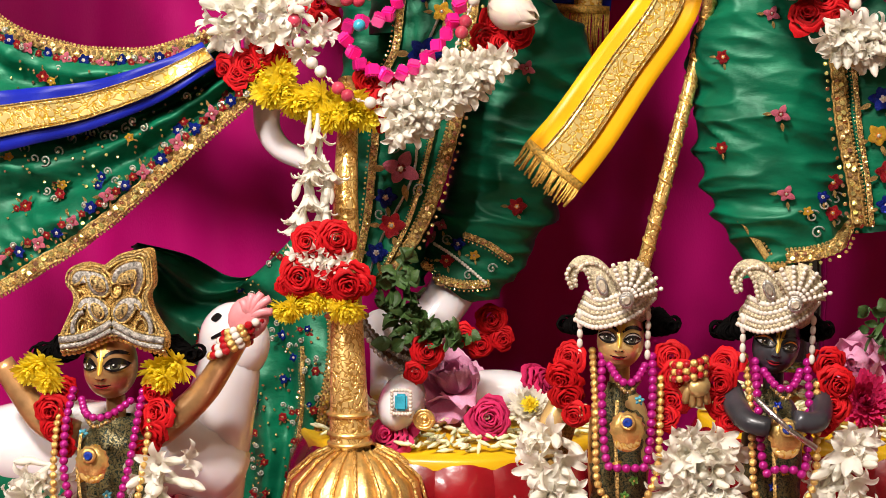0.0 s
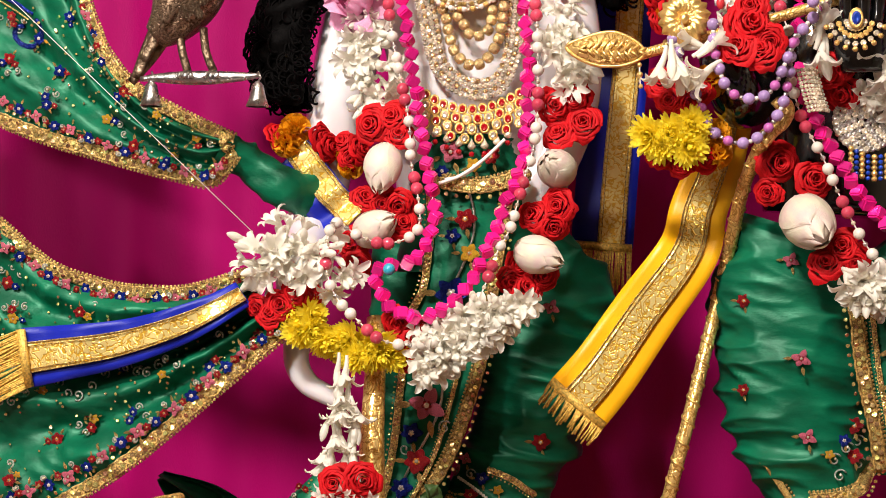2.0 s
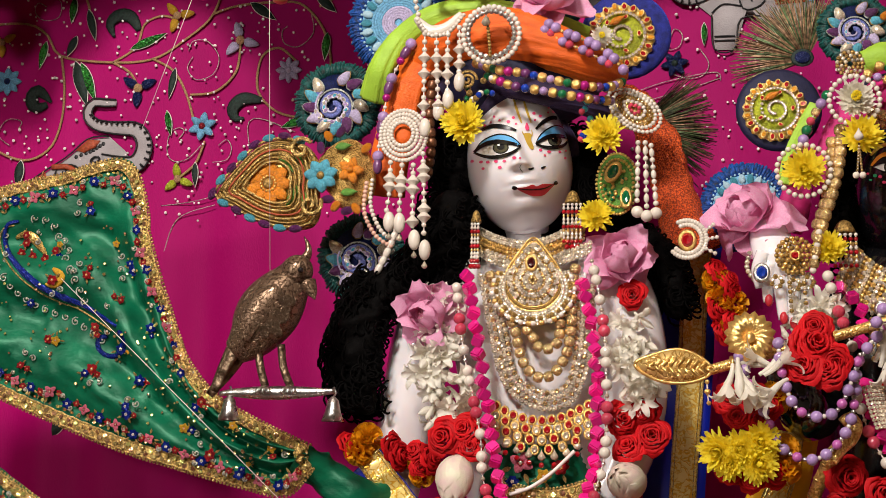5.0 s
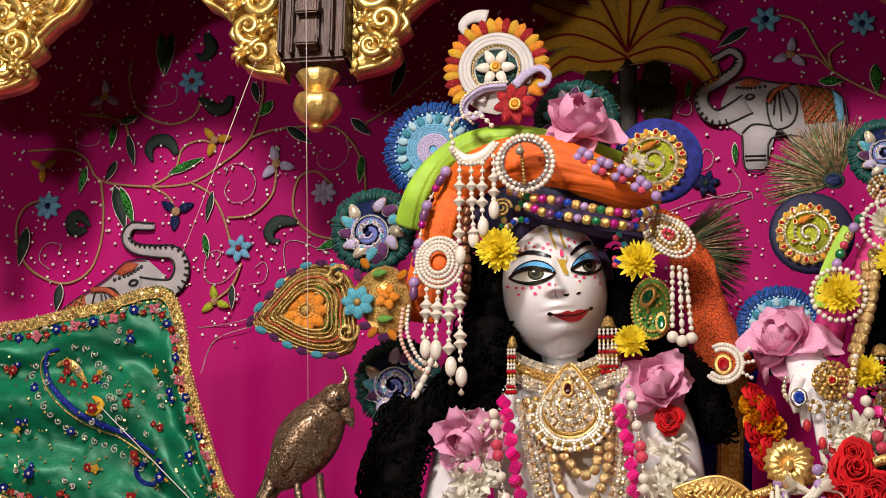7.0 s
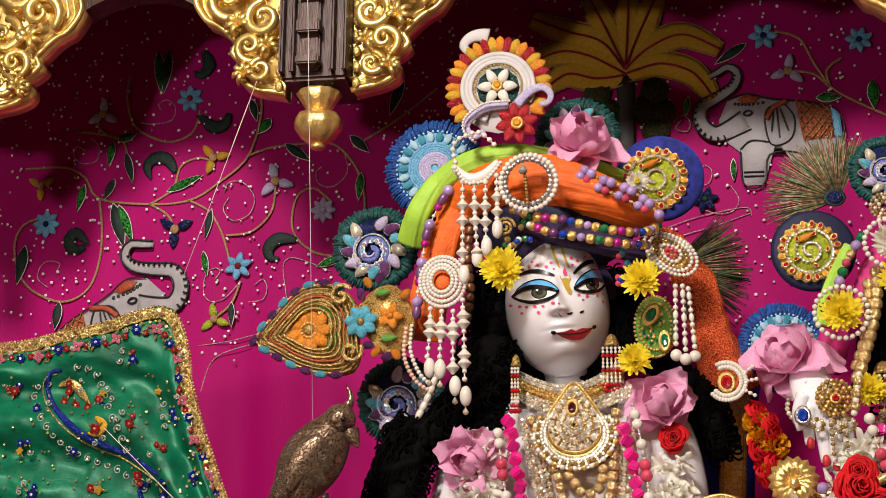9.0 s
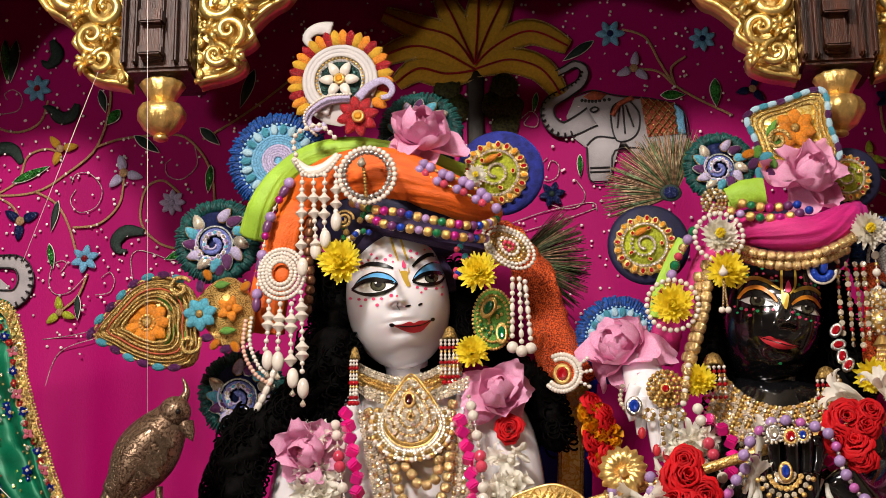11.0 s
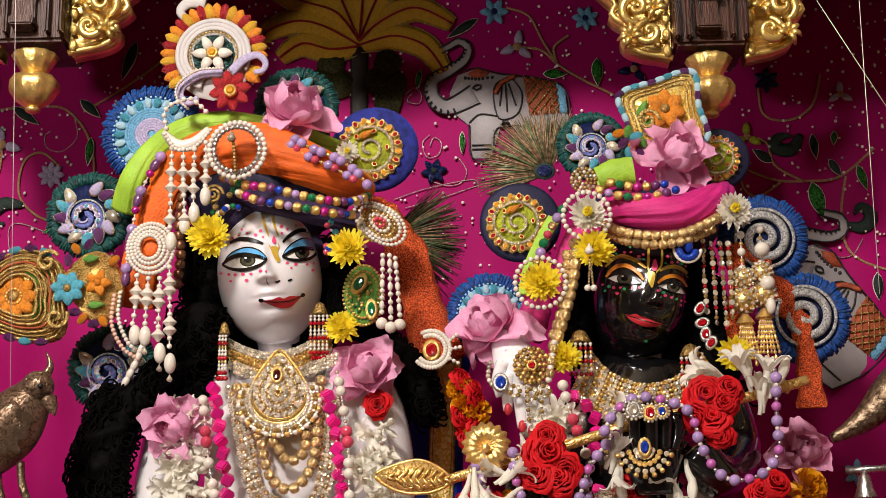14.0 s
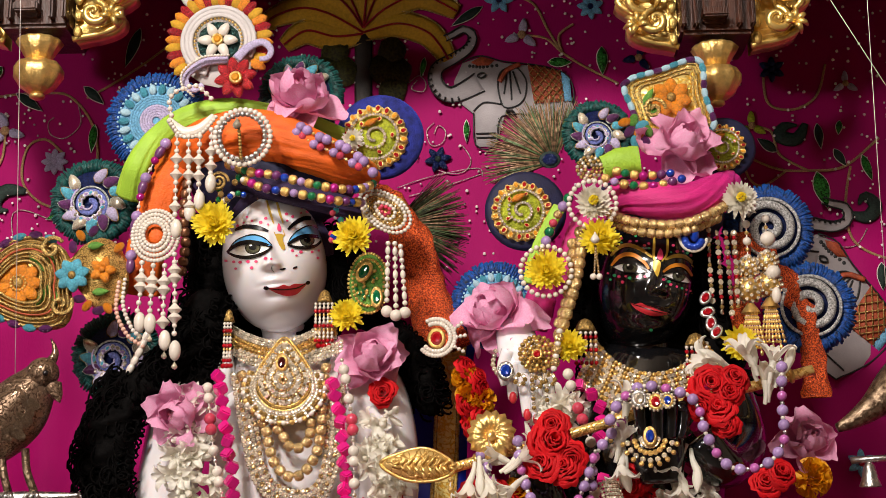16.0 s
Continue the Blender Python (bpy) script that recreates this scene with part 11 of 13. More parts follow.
for a in (-4, 4):
    strand(drop, [Vector((0.3574, -0.1200, 1.9320)), Vector((0.3579, -0.1150, 1.9015)) + Vector((px(a), 0, 0))], [("round", OLD_GOLD, px(2.4))], px(5))
for q in [(0.3542, -0.1150, 1.8997), (0.3609, -0.1150, 1.8996)]:
    bead("round", PEARL, q, px(6), drop)
for q in ((0.3479, -0.0500, 1.8528), (0.4723, -0.0400, 1.8363)):
    e = thing("earring", q, "gold dome earring with red and white bead fringe", "earring", "gold dome earrings")
    part("dome", Geo().lathe([(0.0, 0.012), (0.003, 0.011), (0.007, 0.009), (0.012, 0.0), (0.0125, -0.003), (0.009, -0.003)], q, seg=36, flute=12, depth=0.12), OLD_GOLD, e)
    for k in range(5):
        a = (k - 2) * px(9)
        strand(e, [Vector(q) + Vector((a, -0.008, -0.006)), Vector(q) + Vector((a, -0.009, -0.040))], [("round", PEARL, px(3.4)), ("round", RUBY, px(4)), ("round", GOLD, px(3))], px(7))

# collar and necklaces
col = thing("crystal_collar", (0.4207, -0.0600, 1.7929), "broad crystal and gold collar necklace", "necklace")
collar_rows = []
for k in range(10):
    pts = [Vector(p) + Vector(((-1 if i < 3 else 1) * px(3.6) * k * (i != 3), -0.0009 * k, -px(7.8) * k)) for i, p in enumerate([(0.3610, -0.0200, 1.8430), (0.3762, -0.0400, 1.8204), (0.3970, -0.0500, 1.8059), (0.4209, -0.0600, 1.7992), (0.4474, -0.0500, 1.8052), (0.4695, -0.0400, 1.8190), (0.4879, -0.0200, 1.8391)])]
    collar_rows.append(spline(pts, 40))
    strand(col, pts, [("gem", CRYSTAL if k % 2 else GOLD, px(5.2)), ("gem", CRYSTAL, px(4.8)), ("round", GOLD, px(3.8))], px(8.4), thread=False)
part("backing", Geo().slab(lambda u, v: collar_rows[0][round(u * 40)].lerp(collar_rows[-1][round(u * 40)], v) + Vector((0, 0.003, 0)), 40, 8, 0.002), OLD_GOLD, col)
for k in range(3):
    strand(col, [Vector(p) + Vector((px(12) * k, -0.003, -px(3) * k)) for p in [(0.4694, -0.0600, 1.7922), (0.4791, -0.0600, 1.7732), (0.4810, -0.0600, 1.7482), (0.4736, -0.0600, 1.7235)]], [("gem", CRYSTAL, px(6)), ("round", GOLD, px(4.5))], px(11), thread=False)
for k in range(3):
    strand(col, [Vector(p) + Vector((-px(11) * k, -0.003, 0)) for p in [(0.3887, -0.0600, 1.7745), (0.3844, -0.0600, 1.7433), (0.3864, -0.0600, 1.7123)]], [("gem", CRYSTAL, px(6)), ("round", GOLD, px(4.5))], px(11), thread=False)
for q, m_ in zip([(0.3986, -0.0850, 1.7665), (0.4181, -0.0850, 1.7620), (0.4302, -0.0850, 1.7599), (0.3800, -0.0850, 1.7625)], (CRYSTAL, RUBY, SAPPHIRE, CRYSTAL)):
    set_stone(q, px(11), m_, col, SILVER, 0, 1.2)
pen = thing("fan_pendant", (0.4029, -0.165, 1.7081), "gold fan-shaped pendant with crystals on the black chest", "necklace")
for k in range(9):
    a = math.pi * (1.08 + 0.84 * k / 8)
    c = Vector((0.4029, -0.165, 1.7201))
    for rr in (14, 26, 38):
        bead("gem", CRYSTAL if rr != 26 else GOLD, c + Vector((math.cos(a) * px(rr), -0.002, math.sin(a) * px(rr))), px(5), pen)
    bead("round", GOLD, c + Vector((math.cos(a) * px(46), -0.002, math.sin(a) * px(46))), px(4.5), pen)
set_stone((0.4029, -0.170, 1.7209), px(10), SAPPHIRE, pen, GOLD, 0, 1.5)

# lilac garlands, pink beads, flowers
lil = thing("lilac_bead_garland", (0.3005, -0.1300, 1.6051), "garland of lilac and pink translucent beads", "garland")
LIL = [("round", LILAC, px(10)), ("round", PEARL, px(4)), ("round", LILAC, px(10)), ("round", SILVER, px(4)), ("round", material("mauve_bead", (0.50, 0.12, 0.40), 0.25, 0, 0.15, 90, coat=0.4), px(8.5)), ("round", SILVER, px(4))]
strand(lil, [(0.2295, -0.1400, 1.7067), (0.2409, -0.1400, 1.6781), (0.2550, -0.1400, 1.6467), (0.2697, -0.1300, 1.6164), (0.2950, -0.1300, 1.6034), (0.3172, -0.1300, 1.6109), (0.3355, -0.1400, 1.6354), (0.3437, -0.1400, 1.6694), (0.3464, -0.1400, 1.6977), (0.3602, -0.1400, 1.7203), (0.3821, -0.1400, 1.7428)], LIL, px(12))
strand(lil, [(0.2680, -0.1500, 1.7192), (0.2709, -0.1500, 1.6908), (0.2821, -0.1500, 1.6569), (0.3015, -0.1500, 1.6456), (0.3234, -0.1500, 1.6512), (0.3371, -0.1500, 1.6765), (0.3480, -0.1500, 1.7074)], LIL, px(12))
strand(lil, [(0.3634, -0.160, 1.7392), (0.3712, -0.160, 1.7539), (0.3831, -0.160, 1.7658), (0.3978, -0.160, 1.7735), (0.4154, -0.160, 1.7725), (0.4328, -0.160, 1.7680), (0.4473, -0.160, 1.7622), (0.4568, -0.160, 1.7459), (0.4599, -0.160, 1.7285), (0.4664, -0.160, 1.7141), (0.4764, -0.160, 1.6969), (0.4916, -0.160, 1.6873), (0.5119, -0.160, 1.6886), (0.5294, -0.160, 1.6974), (0.5417, -0.160, 1.7177), (0.5415, -0.160, 1.7408), (0.5421, -0.160, 1.7730), (0.5433, -0.160, 1.7877), (0.5425, -0.160, 1.7995)], LIL, px(12))
pkb = thing("pink_bead_garland", (0.4246, -0.1000, 1.5444), "garland of hot pink faceted beads on the black statue", "garland")
strand(pkb, [(0.3585, -0.1000, 1.6803), (0.3674, -0.1000, 1.6463), (0.3876, -0.1000, 1.6066), (0.4047, -0.1000, 1.5783), (0.4189, -0.1000, 1.5557), (0.4414, -0.1000, 1.5304), (0.4639, -0.1000, 1.5052)], [("cube", HOT_PINK, px(13.5))], px(22))
strand(pkb, [(0.3379, -0.0800, 1.7853), (0.3529, -0.0800, 1.7727), (0.3616, -0.0800, 1.7540), (0.3577, -0.0800, 1.7295)], [("cube", HOT_PINK, px(12))], px(22))
strand(pkb, [(0.4738, -0.0800, 1.7834), (0.4658, -0.0800, 1.7464), (0.4580, -0.0800, 1.7098), (0.4535, -0.0800, 1.6796)], [("cube", HOT_PINK, px(12))], px(22))
prb = thing("pearl_and_pink_garland", (0.4082, -0.1000, 1.5330), "garland of pearls and pink beads on the black statue", "garland")
strand(prb, [(0.3497, -0.1050, 1.6683), (0.3615, -0.1050, 1.6287), (0.3816, -0.1050, 1.5919), (0.4017, -0.1050, 1.5468), (0.4245, -0.1050, 1.5047), (0.4470, -0.1050, 1.4767)], PKS, px(19))
strand(prb, [(0.3253, -0.0900, 1.7967), (0.3308, -0.0900, 1.7719), (0.3392, -0.0900, 1.7472), (0.3476, -0.0900, 1.7226)], PKS, px(18))

fl = thing("golden_flute", (0.3219, -0.1200, 1.7277), "engraved golden flute with a leaf-shaped end", "flute")
part("tube", Geo().tube(spline([(0.1890, -0.115, 1.6916), (0.2494, -0.115, 1.7087), (0.3221, -0.115, 1.7281), (0.4073, -0.115, 1.7529), (0.5046, -0.115, 1.7739), (0.5852, -0.115, 1.7946)], 40), px(9), 16), GOLD_ENGRAVED, fl)
part("leaf_end", flat_shape(spline([(0.1230, -0.1350, 1.6993), (0.1422, -0.1350, 1.7085), (0.1691, -0.1350, 1.7141), (0.1928, -0.1350, 1.7043), (0.2016, -0.1350, 1.6913), (0.1837, -0.1350, 1.6809), (0.1569, -0.1350, 1.6801), (0.1361, -0.1350, 1.6874)], 24, True)[:-1], -0.128, 0.012), GOLD_ENGRAVED, fl, "leaf-shaped gold end")
part("leaf_rim", Geo().tube(spline([(0.1233, -0.1380, 1.6991), (0.1424, -0.1380, 1.7083), (0.1692, -0.1380, 1.7139), (0.1929, -0.1380, 1.7041), (0.2017, -0.1380, 1.6911), (0.1838, -0.1380, 1.6808), (0.1571, -0.1380, 1.6799), (0.1364, -0.1380, 1.6872)], 40, True), px(3), 6), GOLD, fl)
for k in range(9):
    q = Vector((0.1367, -0.1420, 1.6963)).lerp(Vector((0.1959, -0.1420, 1.6938)), k / 8)
    for s_ in (-1, 1):
        part("engraved_vein", Geo().tube([q, q + Vector((px(12), 0, s_ * px(17) * math.sin(math.pi * (k + 1) / 10)))], px(2.4), 5), GOLD, fl)
for t_ in (0.02, 0.1, 0.3, 0.5, 0.95):
    q = spline([(0.1890, -0.115, 1.6916), (0.2494, -0.115, 1.7087), (0.3221, -0.115, 1.7281), (0.4073, -0.115, 1.7529), (0.5046, -0.115, 1.7739), (0.5852, -0.115, 1.7946)], 100)
    i = int(t_ * 99)
    part("ring", Geo().lathe([(px(9), -px(5)), (px(13), -px(2)), (px(13), px(2)), (px(9), px(5))], q[i], q[i + 1] - q[i], 18), GOLD, fl)
strand(fl, [(0.1969, -0.1400, 1.6805), (0.1973, -0.1400, 1.6676), (0.1984, -0.1400, 1.6589)], [("round", GOLD, px(4)), ("drop", GOLD, px(6))], px(12))
gf = thing("gold_flower_brooch", (0.2402, -0.1500, 1.7250), "round fluted gold flower brooch above the flute", "brooch")
part("fan", Geo().lathe([(0.0, -0.008), (px(14), -0.006), (px(20), -0.012), (px(43), -0.003), (px(43), 0.002), (0, 0.003)], (0.2406, -0.1400, 1.7267), (0, 1, 0), 64, flute=16, depth=0.14), GOLD, gf)
part("heart", Geo().ball((0.2401, -0.1520, 1.7247), px(9), 12, 8), GOLD, gf)

hand = Geo()
hand.tube(spline([(0.2687, -0.0200, 1.8589), (0.2741, -0.0500, 1.8282), (0.2830, -0.0500, 1.8025)], 10), lambda t: 0.022 + 0.004 * t, 16, flat=0.6)
for pts in ([(0.2673, -0.0600, 1.8141), (0.2650, -0.0600, 1.7951), (0.2652, -0.0600, 1.7731)], [(0.2777, -0.0650, 1.8006), (0.2790, -0.0650, 1.7754), (0.2804, -0.0650, 1.7535)], [(0.2902, -0.0670, 1.8002), (0.2914, -0.0670, 1.7750), (0.2908, -0.0670, 1.7488)], [(0.3016, -0.0650, 1.8034), (0.3048, -0.0650, 1.7814), (0.3054, -0.0650, 1.7563)], [(0.2612, -0.0600, 1.8270), (0.2546, -0.0600, 1.8080), (0.2574, -0.0600, 1.7889)]):
    hand.tube(spline(pts, 10), lambda t: 0.0085 - 0.003 * t, 12)
for q in [(0.2651, -0.0720, 1.7736), (0.2803, -0.0720, 1.7547), (0.2907, -0.0720, 1.7496), (0.3052, -0.0720, 1.7568)]:
    hand.ball(q, (px(7), px(5), px(11)), 10, 6, 1)
solo("marble_hand", hand, [MARBLE, PAINT["red"]], "white marble hand with red painted nails", "statue")
hj = thing("hand_jewel", (0.2890, -0.0800, 1.8173), "gold disc hand ornament with chains and a blue ring", "jewellery")
for r in (6, 14, 22, 30):
    ring_of(hj, (0.2923, -0.0750, 1.8211), px(r), max(5, int(r * 0.75)), "round", [GOLD, OLD_GOLD], px(4.6), -0.004)
set_stone((0.2919, -0.0880, 1.8193), px(9), RUBY, hj)
set_stone((0.2575, -0.0800, 1.8021), px(13), SAPPHIRE, hj, SILVER, 0, 1.2)
for q in [(0.2728, -0.0850, 1.7919), (0.2913, -0.0850, 1.7885), (0.3056, -0.0850, 1.7914)]:
    for k in range(7):
        a = k * 0.9
        bead("gem", CRYSTAL if k % 2 else OLD_GOLD, Vector(q) + Vector((math.cos(a) * px(9), 0, math.sin(a) * px(9))), px(4.4), hj)
for pts in ([(0.2854, -0.0850, 1.8011), (0.2867, -0.0850, 1.7762), (0.2875, -0.0850, 1.7607)], [(0.2996, -0.0850, 1.8008), (0.3016, -0.0850, 1.7821), (0.3024, -0.0850, 1.7636)]):
    strand(hj, pts, [("round", OLD_GOLD, px(4)), ("gem", CRYSTAL, px(4))], px(8))
strand(hj, [(0.2467, -0.0500, 1.8286), (0.2439, -0.0500, 1.8126), (0.2513, -0.0500, 1.7998), (0.2588, -0.0500, 1.7933)], [("round", CRYSTAL, px(5))], px(8))

# black hand that holds the flute, with rings
grip = Geo()
for pts, r in (([(0.3907, -0.146, 1.7574), (0.3932, -0.146, 1.7657), (0.3966, -0.146, 1.7586), (0.3974, -0.146, 1.7380), (0.3984, -0.146, 1.7233)], 0.0095), ([(0.4068, -0.149, 1.7554), (0.4094, -0.149, 1.7643), (0.4128, -0.149, 1.7573), (0.4135, -0.149, 1.7349), (0.4137, -0.149, 1.7162)], 0.0105), ([(0.4235, -0.147, 1.7540), (0.4254, -0.147, 1.7623), (0.4282, -0.147, 1.7552), (0.4278, -0.147, 1.7352), (0.4263, -0.147, 1.7200)], 0.0100), ([(0.4380, -0.143, 1.7487), (0.4399, -0.143, 1.7552), (0.4421, -0.143, 1.7487), (0.4400, -0.143, 1.7328), (0.4362, -0.143, 1.7210)], 0.0085)):
    grip.tube(spline(pts, 16), lambda t: r * (1.05 - 0.45 * t), 14)
grip.tube(spline([(0.4178, -0.120, 1.6756), (0.4171, -0.120, 1.6961), (0.4170, -0.120, 1.7258), (0.4182, -0.120, 1.7527)], 16), lambda t: 0.020 + 0.010 * math.sin(math.pi * t), 22, flat=0.5)
solo("black_stone_hand", grip, BLACK_STONE, "polished black stone hand of a statue holding a flute", "statue")
rings = thing("finger_rings", (0.4087, -0.165, 1.7566), "three finger rings with clear, red and blue stones", "ring", "finger rings")
for q, m_, r in zip([(0.3935, -0.166, 1.7599), (0.4104, -0.166, 1.7565), (0.4226, -0.166, 1.7578)], (CRYSTAL, RUBY, SAPPHIRE), (12, 11, 9)):
    set_stone(q, px(r), m_, rings, SILVER if m_ is CRYSTAL else GOLD, 0, 1.15)
    ring_of(rings, q, px(r * 1.35), 14, "round", CRYSTAL, px(2.6), -0.002)

# flowers about the flute and shoulder
bf = thing("shoulder_flower_bunch", (0.2342, -0.1000, 1.6396), "bunches of red roses, marigolds and yellow chrysanthemums by the flute", "flowers")
for q, r in zip([(0.2140, -0.0200, 1.8138), (0.2288, -0.0200, 1.7915), (0.2122, -0.0200, 1.7695), (0.2306, -0.0200, 1.7568), (0.2183, -0.0200, 1.7442), (0.2264, -0.0200, 1.8042)], (30, 30, 30, 30, 28, 26)):
    k = rng.random()
    rose(q, px(r), bf, turn=50)
for q in [(0.2123, -0.0150, 1.8039), (0.2309, -0.0150, 1.7765), (0.2167, -0.0150, 1.7848), (0.2278, -0.0150, 1.7493)]:
    put(new("marigold", ruffle_mesh(MARIGOLD, 3)), bf, facing(q, px(28), rng.uniform(0, 360)))
for q, r in zip([(0.2191, -0.1200, 1.6664), (0.2418, -0.1200, 1.6692), (0.2589, -0.1200, 1.6577), (0.2277, -0.1200, 1.6490), (0.2476, -0.1200, 1.6461), (0.2195, -0.1200, 1.5913), (0.2423, -0.1200, 1.5845), (0.2649, -0.1200, 1.5886)], (30, 30, 28, 30, 28, 28, 30, 28)):
    rose(q, px(r), bf)
for q in [(0.2691, -0.1100, 1.6676), (0.2727, -0.1100, 1.6125), (0.2739, -0.1100, 1.5952)]:
    put(new("marigold", ruffle_mesh(MARIGOLD, 2)), bf, facing(q, px(30), rng.uniform(0, 360)))
for q, r in zip([(0.2077, -0.1350, 1.6101), (0.2302, -0.1350, 1.6130), (0.2498, -0.1350, 1.6216), (0.2471, -0.1350, 1.5988), (0.2191, -0.1350, 1.5987)], (38, 36, 34, 36, 30)):
    put(new("yellow_flower", mum_mesh(YELLOW_PETAL, 4, 17, rng.randrange(3))), bf, facing(q, px(r), rng.uniform(0, 360), 10, rng.uniform(-25, 25)))
for q, r in zip([(0.3036, -0.1550, 1.7181), (0.2926, -0.1550, 1.6956), (0.3146, -0.1550, 1.6927), (0.3035, -0.1550, 1.7351), (0.3228, -0.1550, 1.7011)], (44, 38, 38, 34, 32)):
    rose(q, px(r), bf)
for a, d in (((0.2236, -0.1500, 1.7023), (0, -0.2, -1)), ((0.2515, -0.1500, 1.6880), (1, -0.2, 0.5)), ((0.2264, -0.1500, 1.6910), (0.2, -0.3, -1)), ((0.2765, -0.1500, 1.6823), (-0.8, -0.3, -0.4)), ((0.2660, -0.1400, 1.6980), (-1, -0.2, 0.2))):
    for k in range(2):
        put(new("blossom", tuberose_mesh(WHITE_PETAL, k)), bf, along(jit(a, 0.004), d, px(60), rng.uniform(0, 6)))
blossoms(bf, [(0.2817, -0.0600, 1.7509), (0.3003, -0.0600, 1.7444), (0.3163, -0.0600, 1.7598), (0.3261, -0.0600, 1.7754)], 10, px(46), 0.02)
rb = thing("rose_garland", (0.5054, -0.1000, 1.7439), "red roses and white buds along the flute's far end", "garland")
for q, r in zip([(0.4709, -0.150, 1.7769), (0.4881, -0.150, 1.7678), (0.4784, -0.150, 1.7502), (0.4948, -0.150, 1.7825), (0.4580, -0.150, 1.7534), (0.4835, -0.150, 1.7354), (0.5453, -0.1100, 1.6857), (0.5300, -0.1100, 1.6770), (0.3869, -0.1100, 1.6787), (0.3990, -0.1100, 1.6833)], (38, 36, 36, 30, 30, 30, 34, 30, 36, 28)):
    rose(q, px(r), rb)
put(new("marigold", ruffle_mesh(MARIGOLD, 1)), rb, facing((0.5841, -0.0800, 1.6828), px(36)))
for a, d in (((0.5206, -0.1300, 1.7826), (-0.3, -0.3, 1)), ((0.5369, -0.1300, 1.7764), (0.1, -0.3, 1)), ((0.5358, -0.1200, 1.7565), (0.2, -0.3, 1)), ((0.3762, -0.1200, 1.7377), (0.5, -0.3, 1)), ((0.3660, -0.1200, 1.7021), (0.6, -0.3, 1)), ((0.3784, -0.1200, 1.7138), (0, -0.3, -1)), ((0.4470, -0.1200, 1.7129), (-0.2, -0.3, -1)), ((0.4372, -0.1200, 1.6952), (-0.3, -0.3, -1)), ((0.4987, -0.1200, 1.7903), (-0.8, -0.3, 0.5))):
    for k in range(2):
        put(new("blossom", tuberose_mesh(WHITE_PETAL, k)), rb, along(jit(a, 0.005), Vector(d) + Vector((rng.uniform(-0.3, 0.3), 0, 0)), px(66), rng.uniform(0, 6)))
for q, r in zip([(0.3388, -0.0900, 1.5874), (0.3756, -0.0900, 1.5704), (0.3298, -0.0900, 1.5569), (0.4048, -0.0900, 1.5020), (0.3883, -0.0900, 1.4847), (0.4020, -0.0900, 1.6589), (0.3823, -0.0900, 1.6703), (0.4162, -0.0900, 1.4879)], (42, 38, 28, 36, 34, 40, 30, 30)):
    rose(q, px(r), rb)
bud((0.3684, -0.1000, 1.5270), px(50), rb, (0.3, -0.8, -0.5))
blossoms(rb, [(0.4037, -0.1000, 1.4762), (0.4260, -0.1000, 1.4651), (0.4511, -0.1000, 1.4542)], 16, px(48), 0.02, back=True)
blossoms(rb, [(0.4202, -0.0800, 1.6659), (0.4426, -0.0800, 1.6602), (0.4652, -0.0800, 1.6430)], 10, px(46), 0.02, back=True)
pend = thing("beaded_breast_jewel", (0.4307, -0.0900, 1.6077), "round grey crystal breast jewel with gold pendant", "necklace")
for r in (8, 18, 28, 38, 48):
    ring_of(pend, (0.4256, -0.0850, 1.6310), px(r), int(r * 0.7), "gem", [SILVER, CRYSTAL], px(6), -0.004)
for k in range(5):
    strand(pend, [Vector(p) + Vector((0, -0.002, -px(9) * k)) for p in [(0.4114, -0.0900, 1.6019), (0.4310, -0.0900, 1.5935), (0.4531, -0.0900, 1.5964)]], [("round", GOLD, px(5)), ("round", SAPPHIRE, px(4))], px(9), thread=False)
br = thing("crystal_bangle", (0.3647, -0.1200, 1.6550), "tall crystal bangle on the black forearm", "bangle")
for k in range(7):
    strand(br, [(0.3532, -0.1300, 1.6759), (0.3579, -0.1300, 1.6564), (0.3648, -0.1300, 1.6359)] if k == 0 else [Vector(p) + Vector((px(5) * k, -0.0012 * k * (6 - k), 0)) for p in [(0.3544, -0.1200, 1.6774), (0.3591, -0.1200, 1.6578), (0.3661, -0.1200, 1.6371)]], [("gem", CRYSTAL, px(3.6))], px(6.5), thread=False)
amu = thing("gold_crook_head", (0.3430, -0.1200, 1.6382), "gold hooked head of the long staff", "staff")
part("hook", Geo().tube(spline([(0.3187, -0.1200, 1.6044), (0.3295, -0.1200, 1.6168), (0.3404, -0.1200, 1.6258), (0.3457, -0.1200, 1.6382), (0.3401, -0.1200, 1.6466), (0.3319, -0.1200, 1.6410)], 20), lambda t: px(14 - 5 * t), 12), GOLD_ENGRAVED, amu)

# staff
stf = thing("golden_staff", (0.2407, 0.0000, 1.2225), "thin engraved golden staff leaning before the curtain", "staff")
sp = spline([(0.3234, -0.1000, 1.6093), (0.3079, -0.0600, 1.5663), (0.2968, -0.0300, 1.5055), (0.2828, -0.0100, 1.4330), (0.2544, -0.0500, 1.3202), (0.2307, -0.0500, 1.2211)], 50)
part("rod", Geo().tube(sp, px(11.5), 14), GOLD_ENGRAVED, stf)
tw = []
for i in range(300):
    t = i / 299
    f = min(49.999, t * 50)
    j_ = int(f)
    p = sp[j_].lerp(sp[j_ + 1], f - j_)
    a = t * 120
    tw.append(p + Vector((math.cos(a) * px(12), math.sin(a) * px(12), 0)))
part("spiral_band", Geo().tube(tw, px(2.4), 5), GOLD, stf)

